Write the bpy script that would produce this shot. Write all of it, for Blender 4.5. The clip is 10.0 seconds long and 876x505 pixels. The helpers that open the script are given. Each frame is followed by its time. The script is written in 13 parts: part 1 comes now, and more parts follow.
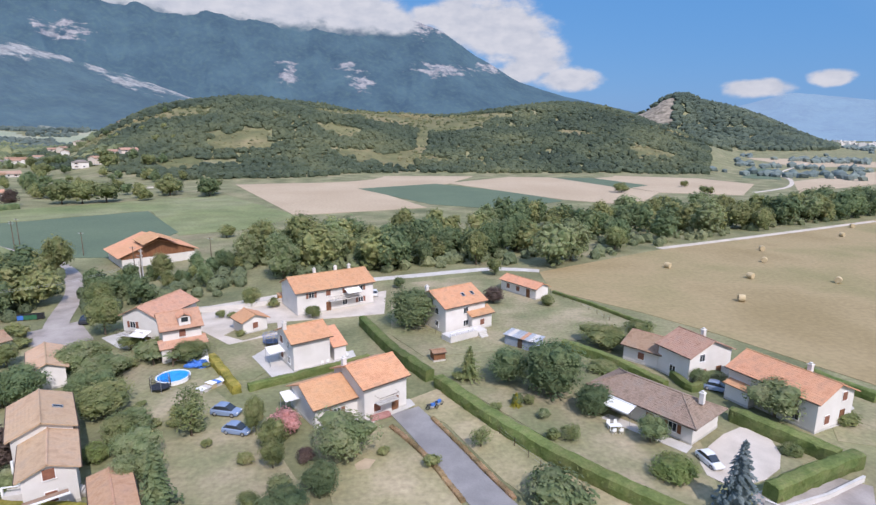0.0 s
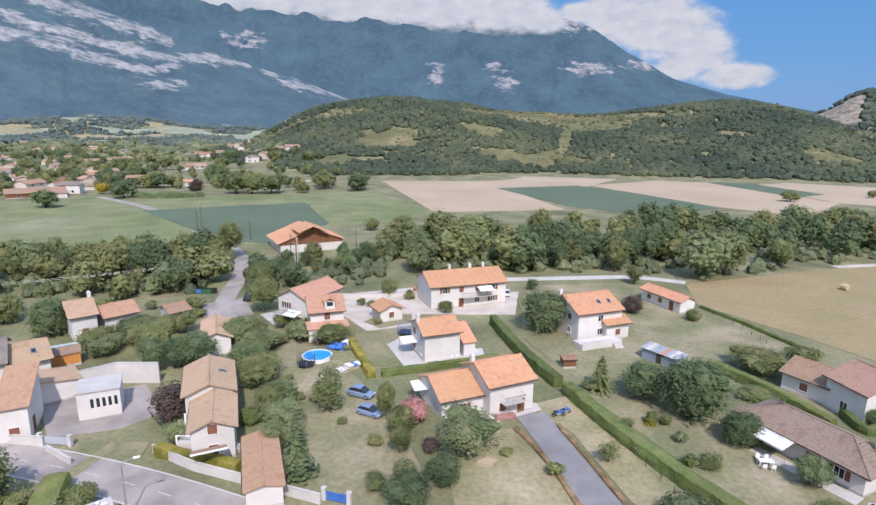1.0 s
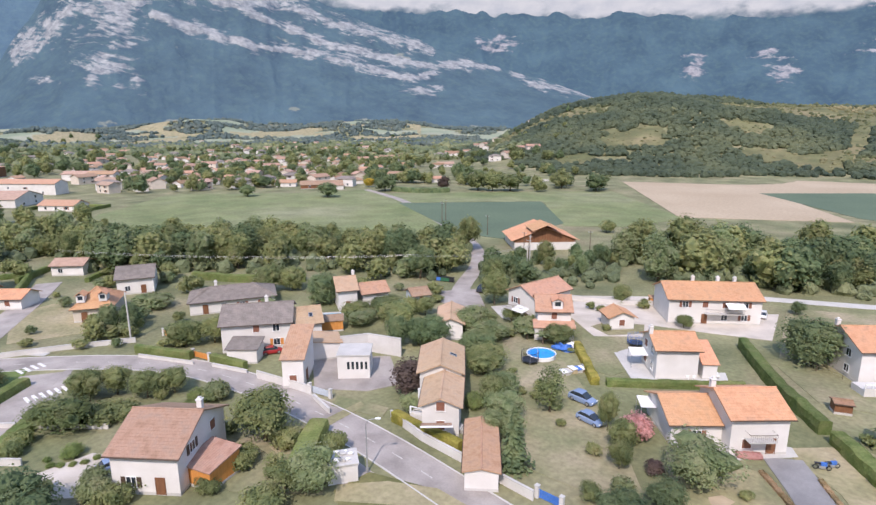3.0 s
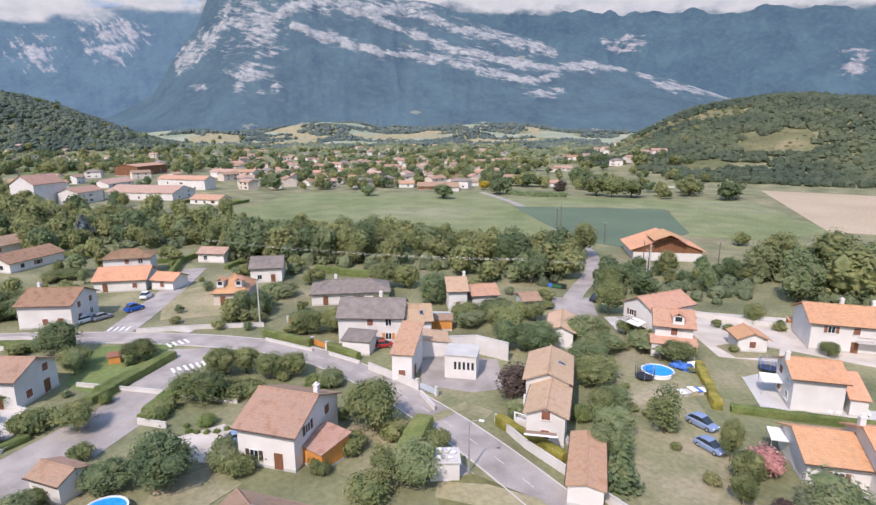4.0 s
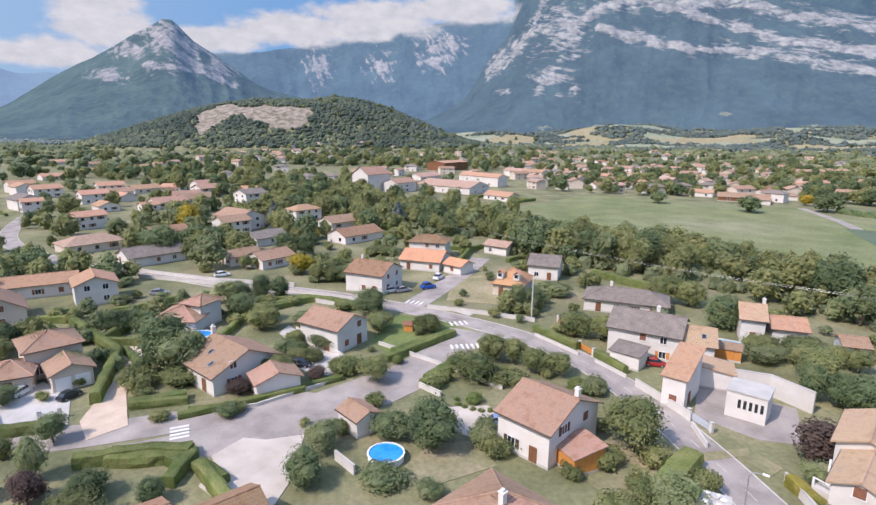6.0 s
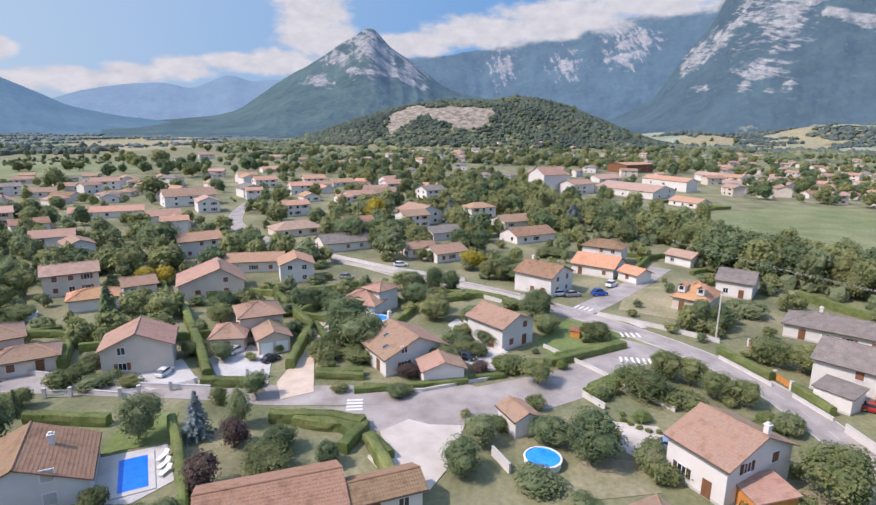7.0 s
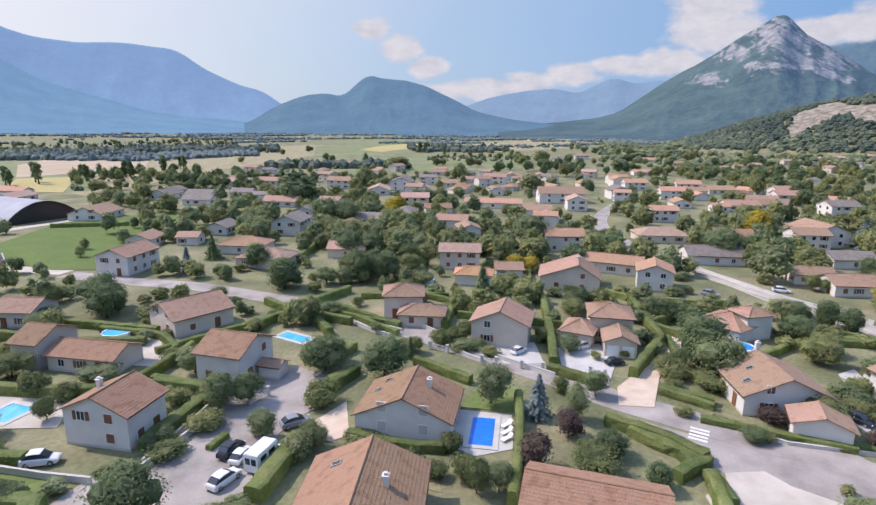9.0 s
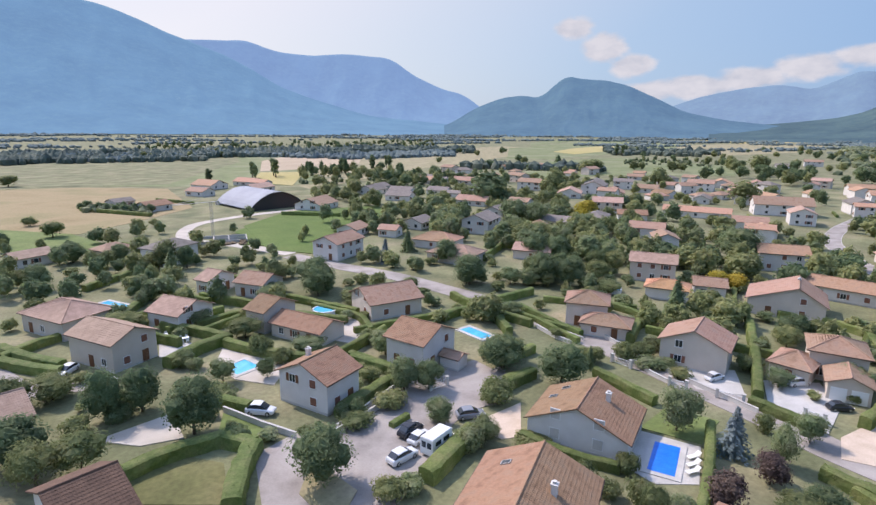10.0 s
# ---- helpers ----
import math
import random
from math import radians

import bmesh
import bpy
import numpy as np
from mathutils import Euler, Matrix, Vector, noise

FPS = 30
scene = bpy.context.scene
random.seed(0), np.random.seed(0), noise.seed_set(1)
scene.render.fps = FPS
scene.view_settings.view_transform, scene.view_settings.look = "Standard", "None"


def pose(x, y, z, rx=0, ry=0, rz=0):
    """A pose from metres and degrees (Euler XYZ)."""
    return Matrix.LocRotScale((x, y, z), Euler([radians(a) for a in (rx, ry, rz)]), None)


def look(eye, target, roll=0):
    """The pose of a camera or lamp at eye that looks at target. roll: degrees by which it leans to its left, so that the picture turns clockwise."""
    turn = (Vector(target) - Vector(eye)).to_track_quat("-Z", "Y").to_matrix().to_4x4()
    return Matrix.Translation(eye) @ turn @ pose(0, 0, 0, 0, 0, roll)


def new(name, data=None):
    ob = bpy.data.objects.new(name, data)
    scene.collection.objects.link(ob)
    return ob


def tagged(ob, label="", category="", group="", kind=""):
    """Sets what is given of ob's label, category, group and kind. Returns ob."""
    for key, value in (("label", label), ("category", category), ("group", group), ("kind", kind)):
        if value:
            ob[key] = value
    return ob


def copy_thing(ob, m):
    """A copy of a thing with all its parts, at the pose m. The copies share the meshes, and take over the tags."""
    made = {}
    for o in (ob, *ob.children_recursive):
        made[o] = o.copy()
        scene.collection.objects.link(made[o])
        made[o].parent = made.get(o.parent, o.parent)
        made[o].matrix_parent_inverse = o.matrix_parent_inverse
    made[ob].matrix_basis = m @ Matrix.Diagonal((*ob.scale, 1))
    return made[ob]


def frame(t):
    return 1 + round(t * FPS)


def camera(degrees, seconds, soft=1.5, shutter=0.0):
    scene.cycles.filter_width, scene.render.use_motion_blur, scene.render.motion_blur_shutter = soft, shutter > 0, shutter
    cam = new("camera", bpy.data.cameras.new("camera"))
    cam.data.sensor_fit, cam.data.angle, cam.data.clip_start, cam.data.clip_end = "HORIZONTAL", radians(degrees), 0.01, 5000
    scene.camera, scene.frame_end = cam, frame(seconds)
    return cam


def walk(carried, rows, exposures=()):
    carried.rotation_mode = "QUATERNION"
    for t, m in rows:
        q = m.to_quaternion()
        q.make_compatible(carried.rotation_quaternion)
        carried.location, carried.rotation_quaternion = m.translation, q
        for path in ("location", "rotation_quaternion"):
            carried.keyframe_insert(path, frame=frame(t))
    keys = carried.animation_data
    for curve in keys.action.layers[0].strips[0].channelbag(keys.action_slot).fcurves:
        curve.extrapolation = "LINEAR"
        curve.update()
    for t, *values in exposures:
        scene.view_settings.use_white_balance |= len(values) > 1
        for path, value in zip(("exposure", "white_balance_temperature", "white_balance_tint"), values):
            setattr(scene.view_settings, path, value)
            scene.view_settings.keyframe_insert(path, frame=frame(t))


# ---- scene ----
# ---- camera: a drone hovering forty metres up and turning to its left ----
cam = camera(76.85, 10.0, soft=1.45)
PATH = [
    (0.0, 0, 0, 40, 77.566, -0.369, -0.163),
    (0.5, 0, 0, 40, 77.610, -0.354, 5.554),
    (1.0, 0, 0, 40, 77.412, -0.698, 14.146),
    (1.5, 0, 0, 40, 77.292, -0.756, 20.110),
    (2.0, 0, 0, 40, 77.065, -0.585, 26.362),
    (2.5, 0, 0, 40, 77.082, -0.115, 32.392),
    (4.0, 0, 0, 40, 77.549, -0.000, 50.168),
    (4.5, 0, 0, 40, 77.641, -0.221, 56.313),
    (5.0, 0, 0, 40, 77.703, -0.405, 63.094),
    (5.5, 0, 0, 40, 77.683, -0.537, 70.793),
    (7.0, 0, 0, 40, 77.394, -0.728, 97.252),
    (7.5, 0, 0, 40, 77.223, -0.852, 106.439),
    (8.0, 0, 0, 40, 77.077, -0.779, 115.506),
    (8.5, 0, 0, 40, 77.143, -0.599, 124.661),
    (9.0, 0, 0, 40, 77.209, -0.520, 134.120),
    (9.5, 0, 0, 40, 77.224, -0.417, 143.666),
    (10.0, 0, 0, 40, 77.225, -0.445, 153.631),
]
walk(cam, [(t, pose(*r)) for t, *r in PATH], [(0.0, 0.45, 6350, 20), (1.5, 0.45, 6400, 20), (4.0, 0.53, 6650, 22), (10.0, 0.52, 6600, 22)])

# ---- world, sun and sky ----
SUN_AZ, SUN_EL = 205.0, 48.5          # degrees anticlockwise from +y; height above the horizon
sun_way = Vector((-math.sin(radians(SUN_AZ)) * math.cos(radians(SUN_EL)), math.cos(radians(SUN_AZ)) * math.cos(radians(SUN_EL)), math.sin(radians(SUN_EL))))
sun_data = bpy.data.lights.new("sun", "SUN")
sun_data.energy, sun_data.angle, sun_data.color = 2.95, radians(0.53), (1.0, 0.95, 0.87)
sun = new("sun", sun_data)
sun.matrix_world = look(sun_way * 300, (0, 0, 0))

world = bpy.data.worlds.new("sky")
scene.world = world
world.use_nodes = True
wn, wl = world.node_tree.nodes, world.node_tree.links
wn.clear()


def wnode(kind, **values):
    n = wn.new(kind)
    for k, v in values.items():
        if k in n.inputs:
            n.inputs[k].default_value = v
    return n


def wmath(op, a, b=None):
    n = wn.new("ShaderNodeMath")
    n.operation = op
    for i, v in enumerate((a, b)):
        if v is None:
            continue
        if isinstance(v, (int, float)):
            n.inputs[i].default_value = v
        else:
            wl.new(v, n.inputs[i])
    return n.outputs[0]


sky = wn.new("ShaderNodeTexSky")
sky.sky_type, sky.sun_disc = "NISHITA", False
sky.sun_elevation, sky.sun_rotation = radians(SUN_EL), radians(360 - SUN_AZ)
sky.air_density, sky.dust_density, sky.ozone_density = 1.3, 0.6, 3.0
coord = wn.new("ShaderNodeTexCoord")
split = wn.new("ShaderNodeSeparateXYZ")
wl.new(coord.outputs["Generated"], split.inputs[0])
# cloud layer: noise over the direction flattened towards the horizon
flat = wn.new("ShaderNodeMapping")
flat.inputs["Scale"].default_value = (2.1, 2.1, 6.5)
flat.inputs["Location"].default_value = (3.15, 1.4, 0.3)
wl.new(coord.outputs["Generated"], flat.inputs[0])
puffs = wnode("ShaderNodeTexNoise", Scale=1.5, Detail=7.0, Roughness=0.56)
wl.new(flat.outputs[0], puffs.inputs["Vector"])
cover = wn.new("ShaderNodeValToRGB")
cover.color_ramp.elements[0].position, cover.color_ramp.elements[1].position = 0.585, 0.72
wl.new(puffs.outputs[0], cover.inputs[0])
# loose clouds high up only, and haze along the horizon
fade = wn.new("ShaderNodeMapRange")
fade.inputs[1].default_value, fade.inputs[2].default_value, fade.inputs[3].default_value, fade.inputs[4].default_value = 0.24, 0.42, 0.0, 0.8
wl.new(split.outputs[2], fade.inputs[0])
cloud_amount = wmath("MULTIPLY", cover.outputs[0], fade.outputs[0])
haze = wn.new("ShaderNodeMapRange")
haze.inputs[1].default_value, haze.inputs[2].default_value, haze.inputs[3].default_value, haze.inputs[4].default_value = 0.22, 0.9, 0.92, 0.0
wl.new(split.outputs[2], haze.inputs[0])
toward = wn.new("ShaderNodeVectorMath")
toward.operation = "DOT_PRODUCT"
toward.inputs[1].default_value = sun_way
wl.new(coord.outputs["Generated"], toward.inputs[0])
glare = wn.new("ShaderNodeMapRange")
glare.inputs[1].default_value, glare.inputs[2].default_value = -0.21, 0.69
wl.new(toward.outputs["Value"], glare.inputs[0])
air = wn.new("ShaderNodeValToRGB")
tint = air.color_ramp.elements
tint.new(0.6)
tint.new(0.84)
for stop, colour in zip(tint, ((0.16, 0.75, 1.69), (0.95, 1.42, 1.92), (1.55, 1.82, 2.03), (2.05, 2.12, 2.15))):
    stop.color = (*colour, 1)
wl.new(glare.outputs[0], air.inputs[0])
veil = wn.new("ShaderNodeMixRGB")
wl.new(air.outputs[0], veil.inputs[2])
wl.new(haze.outputs[0], veil.inputs[0])
wl.new(sky.outputs[0], veil.inputs[1])
mixed = wn.new("ShaderNodeMixRGB")
mixed.inputs[2].default_value = (1.92, 2.22, 2.5, 1)
wl.new(cloud_amount, mixed.inputs[0])
wl.new(veil.outputs[0], mixed.inputs[1])
back = wnode("ShaderNodeBackground", Strength=0.245)
wl.new(mixed.outputs[0], back.inputs[0])
out = wn.new("ShaderNodeOutputWorld")
wl.new(back.outputs[0], out.inputs[0])

# ---- materials ----
def surface(name, colours, scale=1.0, fine=12.0, rough=0.85, bump=0.0, bump_scale=None, metal=0.0, vary=0.0, stretch=None, spec=0.3, thin=0.0, island=False, patchy=0.0, grain_mix=0.28):
    """A surface that mixes its colours by a broad and a fine noise in the world, with relief; vary: from object to object."""
    m = bpy.data.materials.new(name)
    m.use_nodes = True
    n, l = m.node_tree.nodes, m.node_tree.links
    b = n["Principled BSDF"]
    geo = n.new("ShaderNodeNewGeometry")
    place = geo.outputs["Position"]
    if stretch:
        mp = n.new("ShaderNodeMapping")
        mp.inputs["Scale"].default_value = stretch
        l.new(place, mp.inputs[0])
        place = mp.outputs[0]
    broad, grain = n.new("ShaderNodeTexNoise"), n.new("ShaderNodeTexNoise")
    for t, s, d in ((broad, scale, 4.0), (grain, fine, 3.0)):
        t.inputs["Scale"].default_value, t.inputs["Detail"].default_value = s, d
        l.new(place, t.inputs["Vector"])
    ramp = n.new("ShaderNodeValToRGB")
    el = ramp.color_ramp.elements
    while len(el) < len(colours):
        el.new(0.5)
    for i, c in enumerate(colours):
        el[i].position = 0.32 + 0.36 * i / max(1, len(colours) - 1)
        el[i].color = (*c, 1)
    l.new(broad.outputs[0], ramp.inputs[0])
    speck = n.new("ShaderNodeMixRGB")
    speck.blend_type = "OVERLAY"
    speck.inputs[0].default_value = grain_mix
    l.new(ramp.outputs[0], speck.inputs[1])
    l.new(grain.outputs[0], speck.inputs[2])
    colour = speck.outputs[0]
    if vary:
        info = n.new("ShaderNodeObjectInfo")
        span = n.new("ShaderNodeMapRange")
        span.inputs[3].default_value, span.inputs[4].default_value = 1 - vary, 1 + vary
        chance = geo.outputs["Random Per Island"] if island else info.outputs["Random"]
        l.new(chance, span.inputs[0])
        hsv = n.new("ShaderNodeHueSaturation")
        l.new(span.outputs[0], hsv.inputs["Value"])
        hue = n.new("ShaderNodeMapRange")
        hue.inputs[3].default_value, hue.inputs[4].default_value = 0.5 + vary * 0.09, 0.5 - vary * 0.07
        l.new(chance, hue.inputs[0])
        l.new(hue.outputs[0], hsv.inputs["Hue"])
        l.new(colour, hsv.inputs["Color"])
        colour = hsv.outputs[0]
    if patchy:
        wide = n.new("ShaderNodeTexNoise")
        wide.inputs["Scale"].default_value, wide.inputs["Detail"].default_value = 0.085, 2.0
        l.new(geo.outputs["Position"], wide.inputs["Vector"])
        level = n.new("ShaderNodeMapRange")
        level.inputs[1].default_value, level.inputs[2].default_value = 0.3, 0.7
        level.inputs[3].default_value, level.inputs[4].default_value = 1 - patchy, 1 + patchy
        l.new(wide.outputs[0], level.inputs[0])
        tone = n.new("ShaderNodeHueSaturation")
        l.new(level.outputs[0], tone.inputs["Value"])
        l.new(colour, tone.inputs["Color"])
        turn = n.new("ShaderNodeMapRange")
        turn.inputs[1].default_value, turn.inputs[2].default_value = 0.3, 0.7
        turn.inputs[3].default_value, turn.inputs[4].default_value = 0.5 + patchy * 0.06, 0.5 - patchy * 0.06
        l.new(wide.outputs[1], turn.inputs[0])
        l.new(turn.outputs[0], tone.inputs["Hue"])
        colour = tone.outputs[0]
    l.new(colour, b.inputs["Base Color"])
    b.inputs["Roughness"].default_value, b.inputs["Metallic"].default_value = rough, metal
    b.inputs["Specular IOR Level"].default_value = spec
    if bump:
        rel = n.new("ShaderNodeTexNoise")
        rel.inputs["Scale"].default_value, rel.inputs["Detail"].default_value = bump_scale or fine, 4.0
        l.new(place, rel.inputs["Vector"])
        bp = n.new("ShaderNodeBump")
        bp.inputs["Strength"].default_value, bp.inputs["Distance"].default_value = 0.8, bump
        l.new(rel.outputs[0], bp.inputs["Height"])
        l.new(bp.outputs[0], b.inputs["Normal"])
    if thin:
        tr = n.new("ShaderNodeBsdfTranslucent")
        l.new(colour, tr.inputs[0])
        mx = n.new("ShaderNodeMixShader")
        mx.inputs[0].default_value = thin
        l.new(b.outputs[0], mx.inputs[1])
        l.new(tr.outputs[0], mx.inputs[2])
        l.new(mx.outputs[0], n["Material Output"].inputs[0])
    return m


def plain(name, colour, rough=0.6, metal=0.0, spec=0.4):
    m = bpy.data.materials.new(name)
    m.use_nodes = True
    b = m.node_tree.nodes["Principled BSDF"]
    b.inputs["Base Color"].default_value = (*colour, 1)
    b.inputs["Roughness"].default_value, b.inputs["Metallic"].default_value = rough, metal
    b.inputs["Specular IOR Level"].default_value = spec
    return m


GRASS = surface("meadow_grass", [(0.128, 0.137, 0.066), (0.186, 0.185, 0.095), (0.242, 0.218, 0.125)], 0.07, 1.3, 0.95, 0.06, 4, patchy=0.2, grain_mix=0.45)
LAWN = surface("mown_lawn", [(0.166, 0.174, 0.085), (0.231, 0.214, 0.119), (0.322, 0.270, 0.174)], 0.11, 1.4, 0.95, 0.05, 5, grain_mix=0.42, patchy=0.12)
LUSH = surface("watered_lawn", [(0.116, 0.162, 0.048), (0.168, 0.203, 0.068)], 0.1, 1.4, 0.95, 0.04, 5, grain_mix=0.4, patchy=0.1)
OLIVE = surface("olive_lawn", [(0.098, 0.102, 0.036), (0.140, 0.136, 0.052), (0.175, 0.160, 0.070)], 0.1, 1.4, 0.95, 0.04, 5, grain_mix=0.4, patchy=0.1)
PITCH = surface("playing_field", [(0.088, 0.138, 0.030), (0.115, 0.162, 0.040)], 0.08, 1.2, 0.95, 0.04, 5, grain_mix=0.3, patchy=0.08)
DRYGRASS = surface("dry_lawn", [(0.200, 0.192, 0.099), (0.288, 0.251, 0.140), (0.366, 0.303, 0.193)], 0.12, 1.4, 0.95, 0.05, 5, grain_mix=0.42, patchy=0.1)
STUBBLE = surface("stubble", [(0.248, 0.189, 0.092), (0.304, 0.235, 0.124), (0.230, 0.198, 0.092)], 0.03, 0.9, 0.95, 0.04, 3)
BARE = surface("bare_earth_field", [(0.376, 0.291, 0.193), (0.432, 0.343, 0.235)], 0.02, 0.7, 0.95, 0.04, 2)
CROP = surface("green_crop", [(0.088, 0.124, 0.078), (0.112, 0.151, 0.092)], 0.03, 1.0, 0.95, 0.06, 2)
PASTURE = surface("pasture", [(0.135, 0.167, 0.066), (0.183, 0.202, 0.092), (0.232, 0.233, 0.132)], 0.02, 0.8, 0.95, 0.04, 2, patchy=0.16, grain_mix=0.4)
YELLOW = surface("ripe_field", [(0.36, 0.31, 0.11), (0.42, 0.34, 0.16)], 0.01, 0.5, 0.95)
ASPHALT = surface("worn_asphalt", [(0.235, 0.207, 0.184), (0.316, 0.280, 0.250), (0.375, 0.335, 0.298)], 0.22, 4.0, 0.9, 0.01, 30, grain_mix=0.16, patchy=0.1)
DARKASPHALT = surface("grey_driveway", [(0.20, 0.19, 0.185), (0.26, 0.25, 0.24)], 0.3, 6.0, 0.9, 0.01, 30, grain_mix=0.16, patchy=0.06)
GRAVEL = surface("pale_gravel", [(0.42, 0.37, 0.31), (0.495, 0.44, 0.372), (0.55, 0.495, 0.425)], 0.25, 8.0, 0.95, 0.02, 30, grain_mix=0.16, patchy=0.06)
PINKPAVE = surface("buff_paving", [(0.50, 0.39, 0.29), (0.60, 0.48, 0.37)], 0.5, 8.0, 0.9, 0.01, 12)
CONCRETE = surface("light_concrete", [(0.43, 0.41, 0.375), (0.53, 0.505, 0.465)], 0.4, 6.0, 0.85, 0.01, 20, grain_mix=0.16, patchy=0.06)
PAINT = surface("road_paint", [(0.60, 0.58, 0.54), (0.74, 0.72, 0.68)], 0.8, 9.0, 0.8)
WORN_PAINT = surface("worn_road_paint", [(0.36, 0.33, 0.29), (0.52, 0.49, 0.44)], 1.5, 9.0, 0.85)
SOIL = surface("garden_soil", [(0.12, 0.085, 0.05), (0.19, 0.14, 0.085)], 0.6, 6.0, 0.95, 0.04, 10)
RENDER_WHITE = surface("white_render", [(0.589, 0.557, 0.515), (0.672, 0.642, 0.604)], 0.35, 14.0, 0.9, 0.006, 40, grain_mix=0.12, vary=0.07)
RENDER_CREAM = surface("cream_render", [(0.548, 0.472, 0.396), (0.619, 0.538, 0.457)], 0.35, 14.0, 0.9, 0.006, 40, grain_mix=0.12, vary=0.1)
WHITEWALL = surface("white_garden_wall", [(0.519, 0.488, 0.449), (0.598, 0.574, 0.539)], 0.4, 5.0, 0.9, 0.006, 40, grain_mix=0.12)
TILE_ORANGE = surface("orange_roof_tiles", [(0.46, 0.235, 0.128), (0.53, 0.285, 0.158), (0.43, 0.24, 0.142)], 0.8, 3.6, 0.85, 0.03, 4, vary=0.12, grain_mix=0.2, patchy=0.06)
TILE_TAN = surface("weathered_tan_tiles", [(0.280, 0.168, 0.111), (0.355, 0.221, 0.151), (0.310, 0.210, 0.153)], 0.8, 3.6, 0.85, 0.03, 4, vary=0.14, grain_mix=0.2, patchy=0.06)
TILE_BROWN = surface("brown_roof_tiles", [(0.205, 0.120, 0.070), (0.285, 0.170, 0.100), (0.262, 0.170, 0.107)], 0.8, 3.6, 0.85, 0.03, 4, vary=0.14, grain_mix=0.2, patchy=0.06)
TILE_GREY = surface("grey_fibre_tiles", [(0.17, 0.145, 0.125), (0.24, 0.205, 0.175)], 0.8, 3.6, 0.85, 0.03, 4, vary=0.1, grain_mix=0.2, patchy=0.06)
TILE_WEATHERED = surface("weathered_brown_tiles", [(0.20, 0.145, 0.108), (0.27, 0.195, 0.145), (0.24, 0.19, 0.15)], 0.8, 3.2, 0.85, 0.03, 4, vary=0.05, grain_mix=0.3)
TILE_RUST = surface("faded_orange_tiles", [(0.37, 0.205, 0.125), (0.44, 0.26, 0.165), (0.36, 0.22, 0.15)], 0.8, 3.6, 0.85, 0.03, 4, vary=0.14, grain_mix=0.2)
TILE_SAND = surface("sandy_roof_tiles", [(0.37, 0.245, 0.155), (0.45, 0.305, 0.195), (0.40, 0.285, 0.195)], 0.8, 3.6, 0.85, 0.03, 4, vary=0.1, grain_mix=0.2, patchy=0.06)
TILE_DARK = surface("dark_brown_tiles", [(0.105, 0.062, 0.042), (0.15, 0.088, 0.058)], 0.8, 3.6, 0.85, 0.03, 4, grain_mix=0.3)
TILE_PINK = surface("pinkish_tiles", [(0.345, 0.225, 0.165), (0.45, 0.30, 0.225)], 0.8, 3.6, 0.85, 0.03, 4, vary=0.1, grain_mix=0.2, patchy=0.06)
WOOD_BROWN = surface("brown_stained_wood", [(0.16, 0.07, 0.035), (0.23, 0.105, 0.05)], 2.0, 14.0, 0.7, 0.004, 20, stretch=(1, 1, 0.2))
WOOD_ORANGE = surface("orange_stained_wood", [(0.50, 0.20, 0.045), (0.60, 0.26, 0.07)], 2.0, 14.0, 0.7, 0.004, 20, stretch=(3, 3, 0.2))
SHUTTER = surface("red_brown_shutter", [(0.19, 0.082, 0.052), (0.25, 0.11, 0.07)], 2.0, 10.0, 0.6)
DARKTRIM = plain("dark_brown_trim", (0.07, 0.045, 0.03), 0.6)
WHITETRIM = plain("white_trim", (0.75, 0.75, 0.73), 0.5)
METALGREY = surface("galvanised_metal", [(0.38, 0.38, 0.38), (0.46, 0.46, 0.45)], 1.0, 8.0, 0.45, metal=0.6)
SHEETMETAL = surface("pale_sheet_metal", [(0.30, 0.32, 0.34), (0.40, 0.42, 0.44)], 0.3, 5.0, 0.45, 0.01, 8, metal=0.3)
DARKMETAL = plain("dark_metal", (0.05, 0.05, 0.055), 0.4, 0.6)
GLASS_DARK = plain("window_glass", (0.025, 0.032, 0.04), 0.06, 0.0, 0.8)
WATER_BLUE = surface("pool_water", [(0.01, 0.25, 0.72), (0.02, 0.32, 0.80)], 1.0, 5.0, 0.05, 0.01, 6, spec=0.6)
COVER_BLUE = surface("blue_pool_cover", [(0.010, 0.15, 0.62), (0.014, 0.19, 0.70)], 0.8, 6.0, 0.35, 0.02, 3)
AQUA = surface("turquoise_water", [(0.06, 0.42, 0.66), (0.12, 0.52, 0.74)], 0.6, 4.0, 0.05, 0.01, 6, spec=0.6)
CANVAS = surface("off_white_canvas", [(0.70, 0.69, 0.66), (0.78, 0.77, 0.74)], 0.8, 6.0, 0.85)
TARP = surface("blue_tarpaulin", [(0.04, 0.13, 0.42), (0.07, 0.19, 0.52)], 1.2, 5.0, 0.5)
STRAW = surface("straw", [(0.42, 0.33, 0.19), (0.52, 0.42, 0.26)], 2.0, 12.0, 0.95, 0.03, 14)
BARK = surface("bark", [(0.10, 0.075, 0.05), (0.16, 0.12, 0.085)], 2.0, 10.0, 0.95, 0.02, 12, stretch=(1, 1, 0.3))
